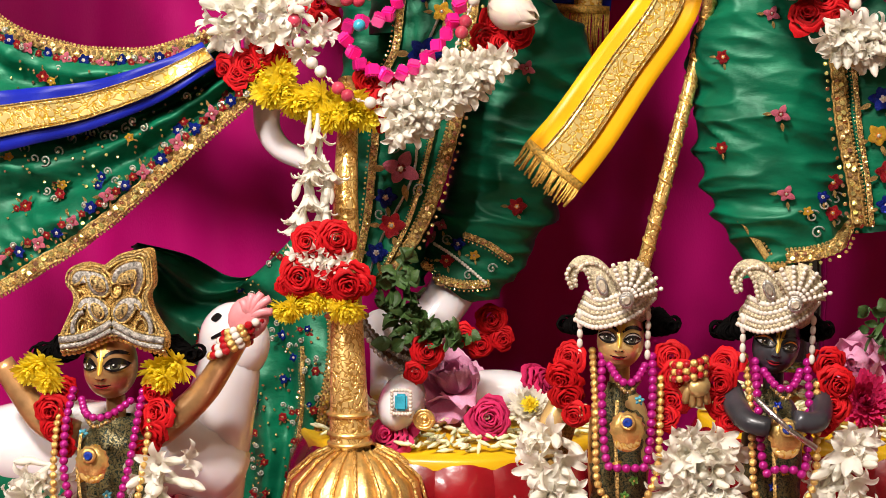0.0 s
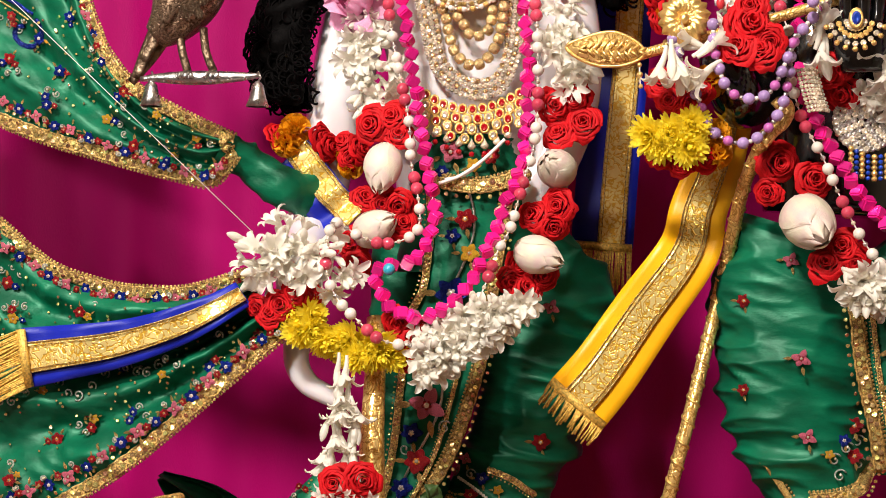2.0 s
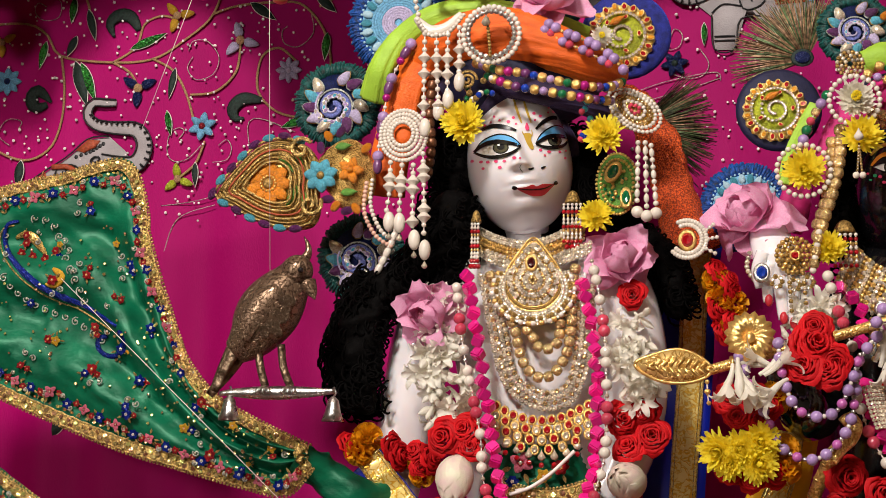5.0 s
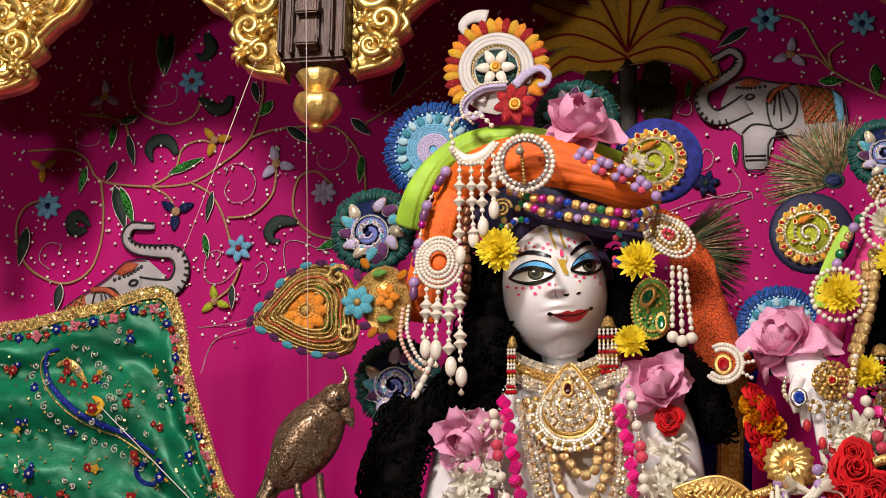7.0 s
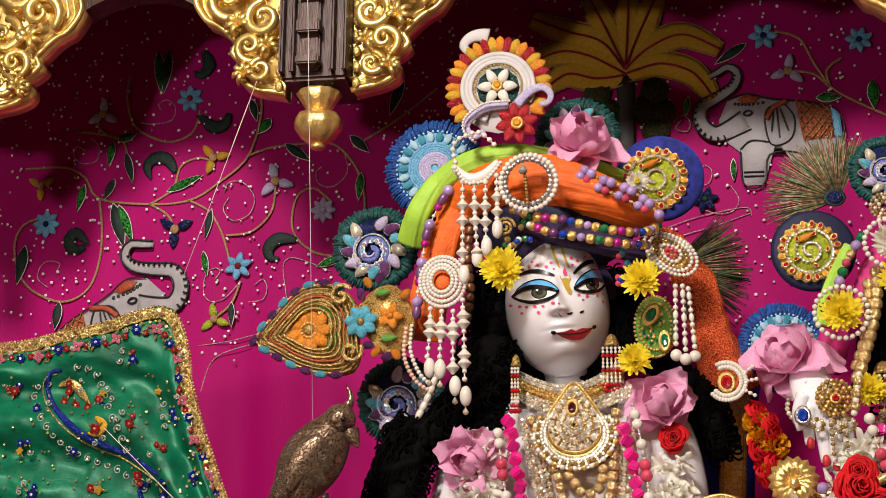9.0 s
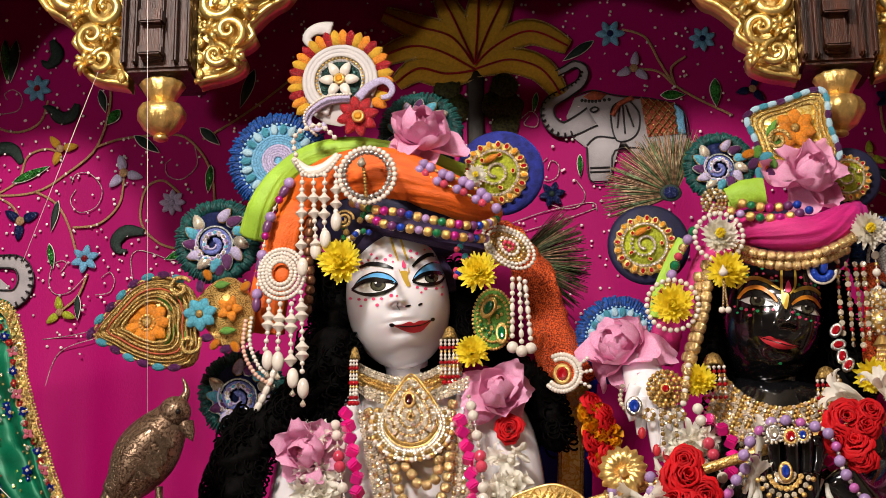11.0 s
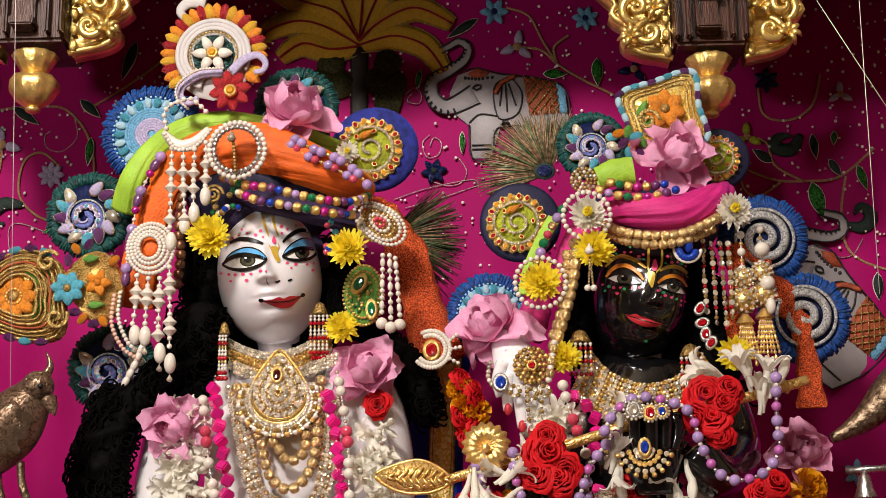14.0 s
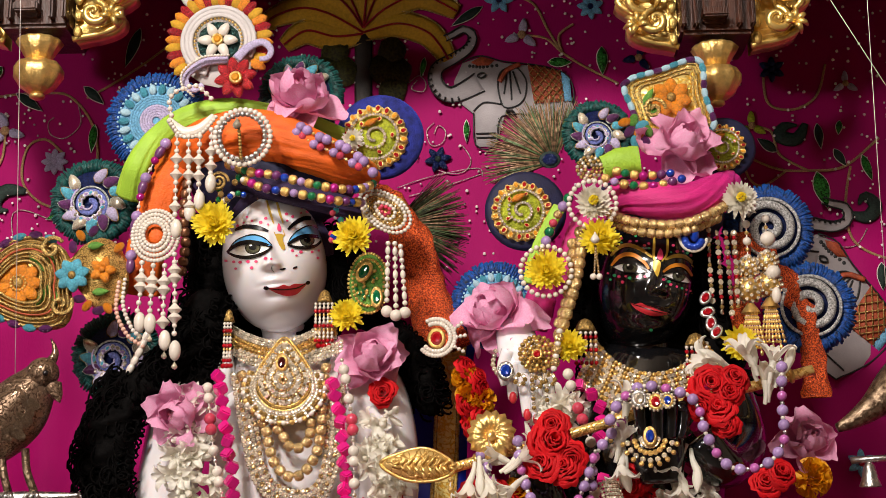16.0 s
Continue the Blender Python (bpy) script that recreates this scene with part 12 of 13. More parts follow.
# trousers of the black statue
pb = thing("green_silk_trousers", (0.3866, 0.0200, 1.2410), "gathered green silk trousers with gold hem on the black statue", "trousers")
legb = puffed([(0.3707, 0.0000, 1.5193)] + [(0.3558, 0.0000, 1.4705), (0.3620, 0.0000, 1.4112), (0.3694, 0.0000, 1.3515), (0.3797, 0.0000, 1.2975), (0.3898, 0.0000, 1.2522), (0.3962, 0.0000, 1.2341)], lambda t: px(92 + 28 * math.sin(math.pi * t)), 0.017, 9, 160, 110, 0.75, (0.55, 0.8, 1.9), 3.0)
part("leg", legb, GREEN_SILK, pb)
snap_lb = snapper(legb)
part("leg", puffed([(0.4657, 0.0300, 1.4660)] + [(0.4650, 0.0300, 1.4598), (0.4861, 0.0300, 1.3574), (0.5010, 0.0300, 1.2662)], lambda t: px(85), 0.012, 17, 60, 50, 0.7, (0.9, 1, 1.8), 5.0), GREEN_SILK, pb)
for q, s, k in (((0.3669, -0.1000, 1.3866), 26, "p"), ((0.3757, -0.1000, 1.3051), 24, "p"), ((0.3107, -0.1000, 1.3514), 18, "r"), ((0.3102, -0.1000, 1.4450), 20, "r"), ((0.3571, -0.1000, 1.4882), 22, "p"), ((0.4260, -0.1000, 1.2848), 22, "r"), ((0.4144, -0.1000, 1.3016), 18, "b"), ((0.3983, -0.1000, 1.2873), 14, "m"), ((0.4604, -0.1000, 1.3217), 24, "r")):
    sprig(pb, snap_lb(q, 0.003), px(s * 0.72), k, 20)
braid(pb, [snap_lb(p, 0.005) for p in spline([(0.2992, -0.0800, 1.2585), (0.3178, -0.0800, 1.2385), (0.3464, -0.0800, 1.2274), (0.3803, -0.0800, 1.2291)], 40)], px(12), OLD_GOLD, px(7), 1, False)
braid(pb, [snap_lb(p, 0.006) for p in spline([(0.3800, -0.0800, 1.2395), (0.4080, -0.0800, 1.2428), (0.4357, -0.0800, 1.2547), (0.4516, -0.0800, 1.2778)], 40)], px(22), GOLD_THREAD, px(7), 1)
for q in [(0.4040, -0.1000, 1.2817), (0.4175, -0.1000, 1.2932), (0.4310, -0.1000, 1.2990), (0.4100, -0.1000, 1.2648), (0.4317, -0.1000, 1.2764)]:
    curlicue(pb, snap_lb(q, 0.004), px(12), SILVER, 30)
sash_b = thing("embroidered_sash_panel", (0.4572, -0.0600, 1.3883), "green sash panel with gold border on the black statue", "sash")
pnb = Patch([(0.4143, -0.0700, 1.4535), (0.4206, -0.0700, 1.4188)] + [(0.4195, -0.0750, 1.4109), (0.4264, -0.0750, 1.3656), (0.4372, -0.0750, 1.3202), (0.4443, -0.0750, 1.2744)], [(0.5041, -0.0700, 1.4548), (0.5047, -0.0700, 1.4203)] + [(0.5088, -0.0750, 1.4111), (0.5104, -0.0750, 1.3661), (0.5121, -0.0750, 1.3208), (0.5137, -0.0750, 1.2753)], 1.0, 0.004, 0.3, k=10)
part("cloth", pnb.geo(50, 24), GREEN_SILK, sash_b)
braid(sash_b, pnb.edge(0.03, 50), px(24), OLD_GOLD, px(7), 1)
braid(sash_b, pnb.edge(0.22, 50), px(9), GOLD_THREAD, 0, 1)
for u, v, s, k in ((0.3, 0.5, 26, "b"), (0.5, 0.42, 22, "m"), (0.7, 0.5, 24, "r"), (0.88, 0.45, 20, "b")):
    sprig(sash_b, pnb.on(u, v, 0.005), px(s), k, 30)
# second bird at the far right
b2 = thing("metal_bird_swing", (0.6539, -0.1000, 1.7540), "bronze bird figure hanging by the curtain", "ornament")
part("body", Geo().tube(spline([(0.6103, -0.1000, 1.7334), (0.6289, -0.1000, 1.7422), (0.6511, -0.1000, 1.7571), (0.6738, -0.1000, 1.7781), (0.6898, -0.1000, 1.7901)], 20), lambda t: px(8 + 34 * t), 16), BRONZE, b2)
part("perch", Geo().tube([(0.6229, -0.1000, 1.6990), (0.6589, -0.1000, 1.7010), (0.7069, -0.1000, 1.7039)], px(6), 10), SILVER, b2)
part("bell", Geo().lathe([(0.002, 0.014), (0.006, 0.010), (0.0085, -0.002), (0.012, -0.012)], (0.6415, -0.1000, 1.6833), seg=16), SILVER, b2)

# ---- pedestals, offerings and the small statues in front ----


def pedestal(c, r, label):
    """A red lotus-petal pedestal with a yellow top; c is the middle of its top."""
    t = thing("lotus_pedestal", (c[0], c[1], 0.885), label, "pedestal", "lotus pedestals")
    x, y, z = c
    part("top", Geo().lathe([(0.0, 0.0), (r * 0.98, 0.0), (r, -0.004), (r, -0.012)], c, seg=48), YELLOW_PAINT, t)
    part("drum", Geo().lathe([(r * 0.98, -0.010), (r * 1.02, -0.03), (r * 0.94, -0.07), (r * 1.05, -0.12), (r * 1.1, 0.885 - z)], c, seg=48), LACQUER, t)
    for k in range(18):
        a = 2 * math.pi * k / 18

        def fn(u, v, a=a):
            s = (2 * u - 1) * 0.19 * (1 - 0.5 * v ** 3)
            rr = r * (1.0 + 0.10 * math.sin(math.pi * v) - 0.05 * (2 * u - 1) ** 2)
            return Vector((x + rr * math.cos(a + s), y + rr * math.sin(a + s), z - 0.006 - 0.085 * v + 0.006 * (2 * u - 1) ** 2))
        part("petal", Geo().sheet(fn, 6, 6), LACQUER, t)
    return t


TOP_A = (0.0285, -0.0200, 1.0483)
pedestal(TOP_A, 0.165, "red lotus pedestal with yellow top strewn with petals")
TOP_B = (0.4546, 0.0000, 1.0635)
pedestal(TOP_B, 0.16, "red lotus pedestal with yellow top under the black statue")
strew = Geo()
for c in (TOP_A, TOP_B):
    for i in range(460):
        a, q = rng.uniform(0, 6.28), 0.155 * math.sqrt(rng.random())
        p = Vector(c) + Vector((q * math.cos(a), q * math.sin(a), 0.003 + 0.009 * rng.random()))
        d = Vector((rng.uniform(-1, 1), rng.uniform(-1, 1), rng.uniform(-0.15, 0.25))).normalized()
        strew.tube([p - d * 0.009, p, p + d * 0.009], lambda t: 0.0027 * math.sin(math.pi * (0.12 + 0.76 * t)), 5)
solo("strewn_petals", strew, material("pale_green_petal", (0.60, 0.64, 0.34), 0.5, 0, 0.2, 120, sss=0.1, second=(0.78, 0.72, 0.52)), "pale green and white petals strewn on the pedestals", "petals", kind="stuff")


def offering(mesh, at, r, label, turn=0, tilt=-30, group="flower offerings"):
    return solo("offered_flower", mesh, None, label, "flower", group, m=facing(at, r, rng.uniform(0, 360), tilt, turn))


offering(rose_mesh(CRIMSON, 1), (-0.0216, -0.1500, 1.0601), px(48), "crimson rose lying on the pedestal", -20)
offering(rose_mesh(CRIMSON, 2), (0.0754, -0.1100, 1.0743), px(42), "bright pink rose lying on strewn petals", 10, -10)
offering(mum_mesh(WHITE_PETAL, 4, 17, 1), (0.1164, -0.0800, 1.0796), px(42), "white chrysanthemum with a yellow heart", 10, -40)
solo("flower_heart", mum_mesh(YELLOW_PETAL, 4, 15, 2), None, "yellow heart of a white chrysanthemum", "flower", m=facing((0.1170, -0.0950, 1.0864), px(16), 0, -40))
offering(rose_mesh(CRIMSON, 3), (0.1250, -0.0500, 1.0980), px(48), "crimson tulip-shaped rose leaning outward", 60, -20)
lotus((0.0303, -0.0400, 1.0950), px(74), "faded mauve lotus at the statue's feet", 30, -55, 10, 2)
for q, r in zip([(0.0120, -0.1100, 1.1424), (0.0487, -0.1100, 1.1590), (-0.0008, -0.1100, 1.1197)], (33, 26, 24)):
    offering(rose_mesh(RED_PETAL, rng.randrange(4)), q, px(r), "red rose tied to the ankle garland", 10, 0)
for q, r in zip([(0.0653, 0.0600, 1.1515), (0.0526, 0.0600, 1.1219), (0.0784, 0.0600, 1.1290)], (34, 28, 26)):
    offering(rose_mesh(RED_PETAL, rng.randrange(4)), q, px(r), "dark red rose in the shade behind the foot", 10, 0)
offering(mum_mesh(CRIMSON, 4, 15, 3), (0.4527, -0.1000, 1.0996), px(52), "crimson chrysanthemum beside the small statue", 0, -20)
offering(mum_mesh(CRIMSON, 4, 15, 1), (0.4248, -0.1000, 1.1047), px(36), "small crimson chrysanthemum on the pedestal", 0, -20)
lotus((0.4582, -0.0200, 1.1258), px(60), "pink lotus behind the small statue", 40, -10, -20, 1)


def leaf_cluster(name, pts, n, size, spread, label):
    t = thing(name, pts[-1], label, "leaves", "leaf garlands")
    line = spline(pts, n)
    me = Geo().sheet(lambda u, v: ((2 * u - 1) * 0.36 * math.sin(math.pi * (0.04 + 0.92 * v ** 0.9)), -0.10 * math.sin(math.pi * v) + 0.10 * (2 * u - 1) ** 2, v), 4, 6).mesh("leaf", LEAF)
    part("stem", Geo().tube(line, 0.0016, 5), LEAF, t)
    for p in line:
        for k in range(2):
            d = Vector((rng.uniform(-1, 1), rng.uniform(-0.9, 0.1), rng.uniform(-1, 0.6)))
            put(new("leaf", me), t, along(p + Vector((rng.uniform(-1, 1) * spread, rng.uniform(-1, 0.3) * spread * 0.6, rng.uniform(-0.5, 0.5) * spread)), d, size * rng.uniform(0.7, 1.15), rng.uniform(0, 6)))
    return t


leaf_cluster("leaf_garland", [(-0.0171, -0.0900, 1.2316), (-0.0272, -0.0900, 1.2107), (-0.0153, -0.0900, 1.1842), (-0.0034, -0.0900, 1.1637), (-0.0123, -0.0900, 1.1515)], 40, px(34), 0.020, "garland of small green basil leaves on the leg")
leaf_cluster("leaf_garland", [(-0.0009, -0.1100, 1.1727), (0.0166, -0.1100, 1.1672), (0.0371, -0.1100, 1.1646), (0.0487, -0.1100, 1.1561)], 18, px(32), 0.012, "sprigs of green basil above a red rose")
leaf_cluster("leaf_garland", [(0.4803, -0.0300, 1.1939), (0.4783, -0.0300, 1.1700), (0.4850, -0.0300, 1.1402)], 12, px(32), 0.014, "sprigs of green basil on the black statue's leg")
ank = thing("anklet", (-0.0256, -0.0800, 1.1436), "dark silver beaded anklet with small bells", "anklet")
for k in range(4):
    strand(ank, [Vector(p) + Vector((px(3) * k, -0.002 * k, -px(10) * k)) for p in [(-0.0625, -0.0750, 1.1722), (-0.0504, -0.0750, 1.1543), (-0.0324, -0.0750, 1.1414), (-0.0143, -0.0750, 1.1340), (0.0007, -0.0750, 1.1343)]], [("round", SILVER if k % 2 else BRONZE, px(5.8))], px(10.5), thread=False)
toe = thing("toe_ring", (-0.0074, -0.1700, 1.1011), "turquoise toe ring edged with seed pearls", "ring")
part("stone", Geo().box((-0.0063, -0.1780, 1.1028), (px(20), 0.006, px(27)), bevel=0.002), TURQUOISE, toe, smooth=False)
for i in range(26):
    a = 2 * math.pi * i / 26
    bead("round", PEARL, Vector((-0.0063, -0.1780, 1.1028)) + Vector((max(-1, min(1, 1.35 * math.cos(a))) * px(15), 0, max(-1, min(1, 1.35 * math.sin(a))) * px(19))), px(3.2), toe)
but = thing("gold_spiral_stud", (0.0152, -0.1600, 1.0836), "gold spiral stud on the foot", "jewel")
for r in (5, 10, 15):
    coil(but, (0.0152, -0.1600, 1.0836), px(r), 1.0, px(3), GOLD, inner=1.0, name="gold_ring")
bead("round", GOLD, (0.0162, -0.1680, 1.0854), px(5), but)

# small statues
BRASS = material("oiled_brass", (0.66, 0.36, 0.15), 0.3, 0.5, 0.3, 30, 0.2, 90)
GILT = material("gilt_skin", (0.80, 0.55, 0.22), 0.3, 0.5, 0.25, 30, 0.2, 90)
DARK_BROCADE = brocade("dark_green_brocade", (0.004, 0.020, 0.014), (0.16, 0.13, 0.05), 210, 0.4, 0.4)
DARK_SKIN = material("black_enamel_skin", (0.055, 0.055, 0.065), 0.3, 0.2, 0.3, 30, 0.2, 90)
PALM_PINK = material("pink_palm_paint", (0.72, 0.26, 0.28), 0.4, 0, 0.15, 60)
CREAM_BEAD = material("cream_seed_beads", (0.78, 0.66, 0.44), 0.35, 0.3, 0.3, 500, 0.8, 900)
CREAM_GOLD = material("cream_gold_braid", (0.72, 0.50, 0.20), 0.45, 0.45, 0.5, 420, 0.9, 700)
SILVER_STITCH = material("silver_stitch", (0.60, 0.56, 0.50), 0.42, 0.55, 0.4, 500, 0.8, 900)


class Doll:
    def __init__(self, face, s):
        self.c, self.s = Vector(face), s

    def at(self, x, y, d=0.0):
        return self.c + Vector((x * self.s, d, -y * self.s))

    def pts(self, text, d=0.0):
        out = []
        for q in text.split():
            v = [float(a) for a in q.split(",")]
            out.append(self.at(v[0], v[1], v[2] if len(v) > 2 else d))
        return out


def doll_face(D, skin, w, h, yaw, roll, arms, label, lid=1, up=0):
    """A small statue: head, torso and arms, with painted eyes, brow marks and lips. lid: the paint above the eyes."""
    s = D.s
    c0 = D.at(0, -up)
    g = statue_head(c0, (w * s, w * s * 1.25, w * s * 1.22, h * s * 1.35), yaw, roll)
    sn = snapper(g)
    body = Geo().merge(g)
    body.tube(spline(D.pts("0,40,0.01 0,80,0.012 0,110,0.012"), 8), 18 * s, 14)
    body.tube(spline(D.pts("0,85,0.012 0,150,0.012 0,230,0.012 0,330,0.012"), 14), lambda t: s * w / 48 * (18 + 38 * min(1, t * 5) ** 0.5 + 8 * math.sin(math.pi * t)), 24, flat=0.6)
    for a, r in arms:
        body.tube(spline(a, 14), lambda t: s * r * (1 - 0.3 * t), 14)
    rot = Euler((0, radians(roll), radians(yaw))).to_matrix()

    def at(x, z):
        return c0 + rot @ Vector((x * w * s, -w * s * 1.2, z * w * s))
    for e in (-1, 1):
        lash = [at(e * a, b) for a, b in ((0.16, 0.20), (0.34, 0.34), (0.54, 0.38), (0.74, 0.32), (0.92, 0.20))]
        low = [at(e * a, b) for a, b in ((0.16, 0.18), (0.36, 0.09), (0.56, 0.06), (0.76, 0.10), (0.92, 0.20))]
        lids = [at(e * a, b) for a, b in ((0.12, 0.22), (0.32, 0.46), (0.54, 0.52), (0.76, 0.44), (0.96, 0.22))]
        if e < 0:
            lash, low, lids = lash[::-1], low[::-1], lids[::-1]
        paint_eye(body, sn, lids, lash, low, at(e * 0.52, 0.21), w * s * 0.17, w * s * 0.16, lid, 4.0, 1.6)
        brush(body, sn, [at(e * a, b) for a, b in ((0.10, 0.54), (0.34, 0.72), (0.62, 0.74), (0.90, 0.58))], s * 6, 0.0008, 1, 12)
        brush(body, sn, [at(e * a, b) for a, b in ((0.14, 1.25), (0.12, 0.80), (0.05, 0.34))], s * 6, 0.0008, 7, 10)
        brush(body, sn, [at(e * a, b) for a, b in ((0.08, -0.27), (0.13, -0.26), (0.16, -0.23))], s * 3, 0.0006, 1, 6)
    painted(body, sn, [at(math.cos(k) * 0.10, 0.16 + math.sin(k) * 0.26) for k in [i * math.pi / 4 for i in range(8)]], 0.0009, 7, 8)
    strip(body, sn, [at(a, b) for a, b in ((-0.30, -0.52), (-0.10, -0.48), (0, -0.51), (0.10, -0.48), (0.30, -0.52))], [at(a, b) for a, b in ((-0.30, -0.52), (-0.15, -0.66), (0.15, -0.66), (0.30, -0.52))], 0.0008, 4, 16)
    brush(body, sn, [at(a, b) for a, b in ((-0.36, -0.50), (0, -0.565), (0.36, -0.50))], s * 2.6, 0.0012, 1, 12)
    solo("small_statue", body, [skin] + STATUE_PAINTS, label, "statue", "small statues")


def doll_dress(D, tall, seed, slim=1.0, side=0):
    """Bead strings, flower garlands and pendant on a small statue."""
    s = D.s
    r0 = random.Random(seed)
    gar = thing("bead_necklaces", D.at(0, 180, -0.05), "strings of magenta pearls and gold beads on a small statue", "necklace", "small statue necklaces")

    def P(text):
        out = D.pts(text)
        return [Vector((D.c.x + (p.x - D.c.x) * slim + side * s, p.y, p.z)) for p in out]
    strand(gar, P("-46,40,-0.015 -24,56,-0.035 0,62,-0.04 24,56,-0.035 46,40,-0.015"), [("round", MAGENTA_PEARL, s * 7.5)], s * 14)
    strand(gar, P("-66,25,-0.01 -66,80,-0.03 -60,150,-0.045 -48,200,-0.05 -20,%g,-0.05 20,%g,-0.05 48,200,-0.05 60,150,-0.045 66,80,-0.03 66,25,-0.01" % (tall, tall)), [("round", MAGENTA_PEARL, s * 8)], s * 15)
    strand(gar, P("-92,20,0.0 -84,90,-0.03 -80,170,-0.045 -70,240,-0.05 -20,%g,-0.05 30,%g,-0.05 74,220,-0.05 84,150,-0.04 88,60,-0.02" % (tall + 70, tall + 70)), [("round", GOLD, s * 7)], s * 13.5)
    strand(gar, P("-30,62,-0.03 0,76,-0.045 30,62,-0.03"), [("round", OLD_GOLD, s * 4)], s * 8)
    part("pendant", Geo().lathe([(0.0, -0.006), (s * 22, -0.005), (s * 30, -0.002), (s * 31, 0.003)], D.at(side, 135, -0.055), (0, 1, 0), 28, flute=14, depth=0.1), GOLD, gar, "gold peacock-feather pendant")
    part("pendant_lower", Geo().ball(D.at(side, 155, -0.055), (s * 24, 0.004, s * 20), 16, 6), GOLD_BROCADE, gar)
    set_stone(D.at(side, 120, -0.062), s * 12, SAPPHIRE, gar)
    dress = thing("small_brocade_dress", D.at(0, 250, 0.0), "small dark green brocade dress with gold trim", "dress", "small dresses")
    g = puffed(D.pts("0,78,0.01 0,160,0.008 0,260,0.006 0,380,0.006"), lambda t: s * slim * (30 + 34 * min(1, t * 5) + 14 * t), 0.003, 40, 40, 30, 0.62)
    part("cloth", g, DARK_BROCADE, dress)
    for k in range(7):
        sewn_flower(D.at(side + slim * r0.uniform(-34, 34), 90 + 28 * k, -0.040), s * 9, STITCH[r0.choice(("turq", "blue", "leaf", "mustard"))], GOLD, 5, dress, r0.uniform(0, 90))
    braid(dress, P("-26,90,-0.045 -30,150,-0.050 -24,220,-0.050 -20,300,-0.052"), s * 6, GOLD_THREAD, 0, 1, False)
    fl_ = thing("small_flower_garland", D.at(0, 200, -0.03), "small garland of tuberoses and rose petals", "garland", "small flower garlands")
    blossoms(fl_, D.pts("-105,165,-0.02 -112,220,-0.03 -100,280,-0.035 -85,340,-0.035"), 15, s * 58, 0.01, back=True)
    blossoms(fl_, D.pts("105,150,-0.02 118,210,-0.03 110,270,-0.035 95,340,-0.035"), 15, s * 58, 0.01, back=True)
    for q, r in zip(D.pts("-88,30,-0.01 -100,60,-0.02 -92,95,-0.02 -78,125,-0.025 88,25,-0.01 100,58,-0.02 92,95,-0.02 80,125,-0.025"), (34, 38, 36, 30, 34, 38, 36, 30)):
        rose(q, s * r, fl_)
    return gar


def beaded_turban(D, x, y, w, flip, label):
    """A small cream turban of bead rows with a curled paisley and a fan."""
    s = D.s
    t = thing("small_beaded_turban", D.at(x, y + 30, -0.02), label, "turban", "small turbans")

    def q(a, b, d=-0.02):
        return D.at(x + flip * a * w, y + b * w, d)
    part("cap", Geo().ball(q(0, 30, 0.004), (s * 66 * w, s * 50 * w, s * 34 * w), 20, 12), CREAM_BEAD, t)
    for k in range(7):
        c_ = 1 - 0.045 * k
        line = [q(-68 * c_, 46 - 8 * k, -0.008), q(-34 * c_, 52 - 8 * k, -0.030), q(8, 42 - 8 * k, -0.036 + 0.001 * k), q(44 * c_, 24 - 7 * k, -0.027), q(70 * c_, 6 - 5 * k, -0.006)]
        strand(t, line, [("round", CREAM_BEAD if k % 2 else PEARL, s * 5)], s * 8.5, thread=False)
    pa = spline([q(*p) for p in ((-8, 6), (-16, -12), (-26, -36), (-42, -54), (-62, -57), (-76, -40), (-72, -18))], 24)
    part("paisley", Geo().tube(pa, lambda u: s * w * (24 * (1 - u) ** 0.9 + 5), 12, flat=0.35), CREAM_BEAD, t)
    for off in (-1, 1):
        strand(t, [p + Vector((off * flip * s * w * (22 * (1 - i / 24) ** 0.9 + 4), -0.004, s * 2 * off)) for i, p in enumerate(pa)][::4], [("round", CRYSTAL, s * 4.5)], s * 8, thread=False)
    set_stone(q(-22, -22, -0.034), s * 9 * w, CRYSTAL, t, SILVER, -20, 1.9)
    for k in range(6):
        a = radians(112 - 19 * k)
        d = Vector((flip * math.cos(a), 0, math.sin(a)))
        base = q(20, -2, -0.034)
        part("fan_rib", Geo().tube([base, base + d * s * w * 30, base + d * s * w * (68 - 5 * abs(k - 2))], lambda u: s * w * (4 + 9 * u), 10, flat=0.4), CREAM_BEAD, t)
        strand(t, [base + Vector((0, -0.006, 0)), base + d * s * w * 62 + Vector((0, -0.006, 0))], [("round", PEARL, s * 4)], s * 8, thread=False)
    set_stone(q(20, 0, -0.044), s * 12 * w, CRYSTAL, t, SILVER)
    for e in (-60, 60):
        strand(t, [q(e, 35, -0.015), q(e, 70, -0.012), q(e, 105, -0.012)], [("oval", PEARL, s * 5.5)], s * 14)
    return t


def hair_puffs(D, dx, y, r, label):
    s = D.s
    wig("small_black_wig", ((D.pts("%g,%g,0.02 %g,%g,0.02 %g,%g,0.02" % (-dx, y - 10, -dx - r * 0.5, y + r * 0.3, -dx - r, y + r * 0.2)), 0.009, 0.013, 50), (D.pts("%g,%g,0.02 %g,%g,0.02 %g,%g,0.02" % (dx, y - 10, dx + r * 0.5, y + r * 0.3, dx + r, y + r * 0.2)), 0.009, 0.013, 50)), label, 5)


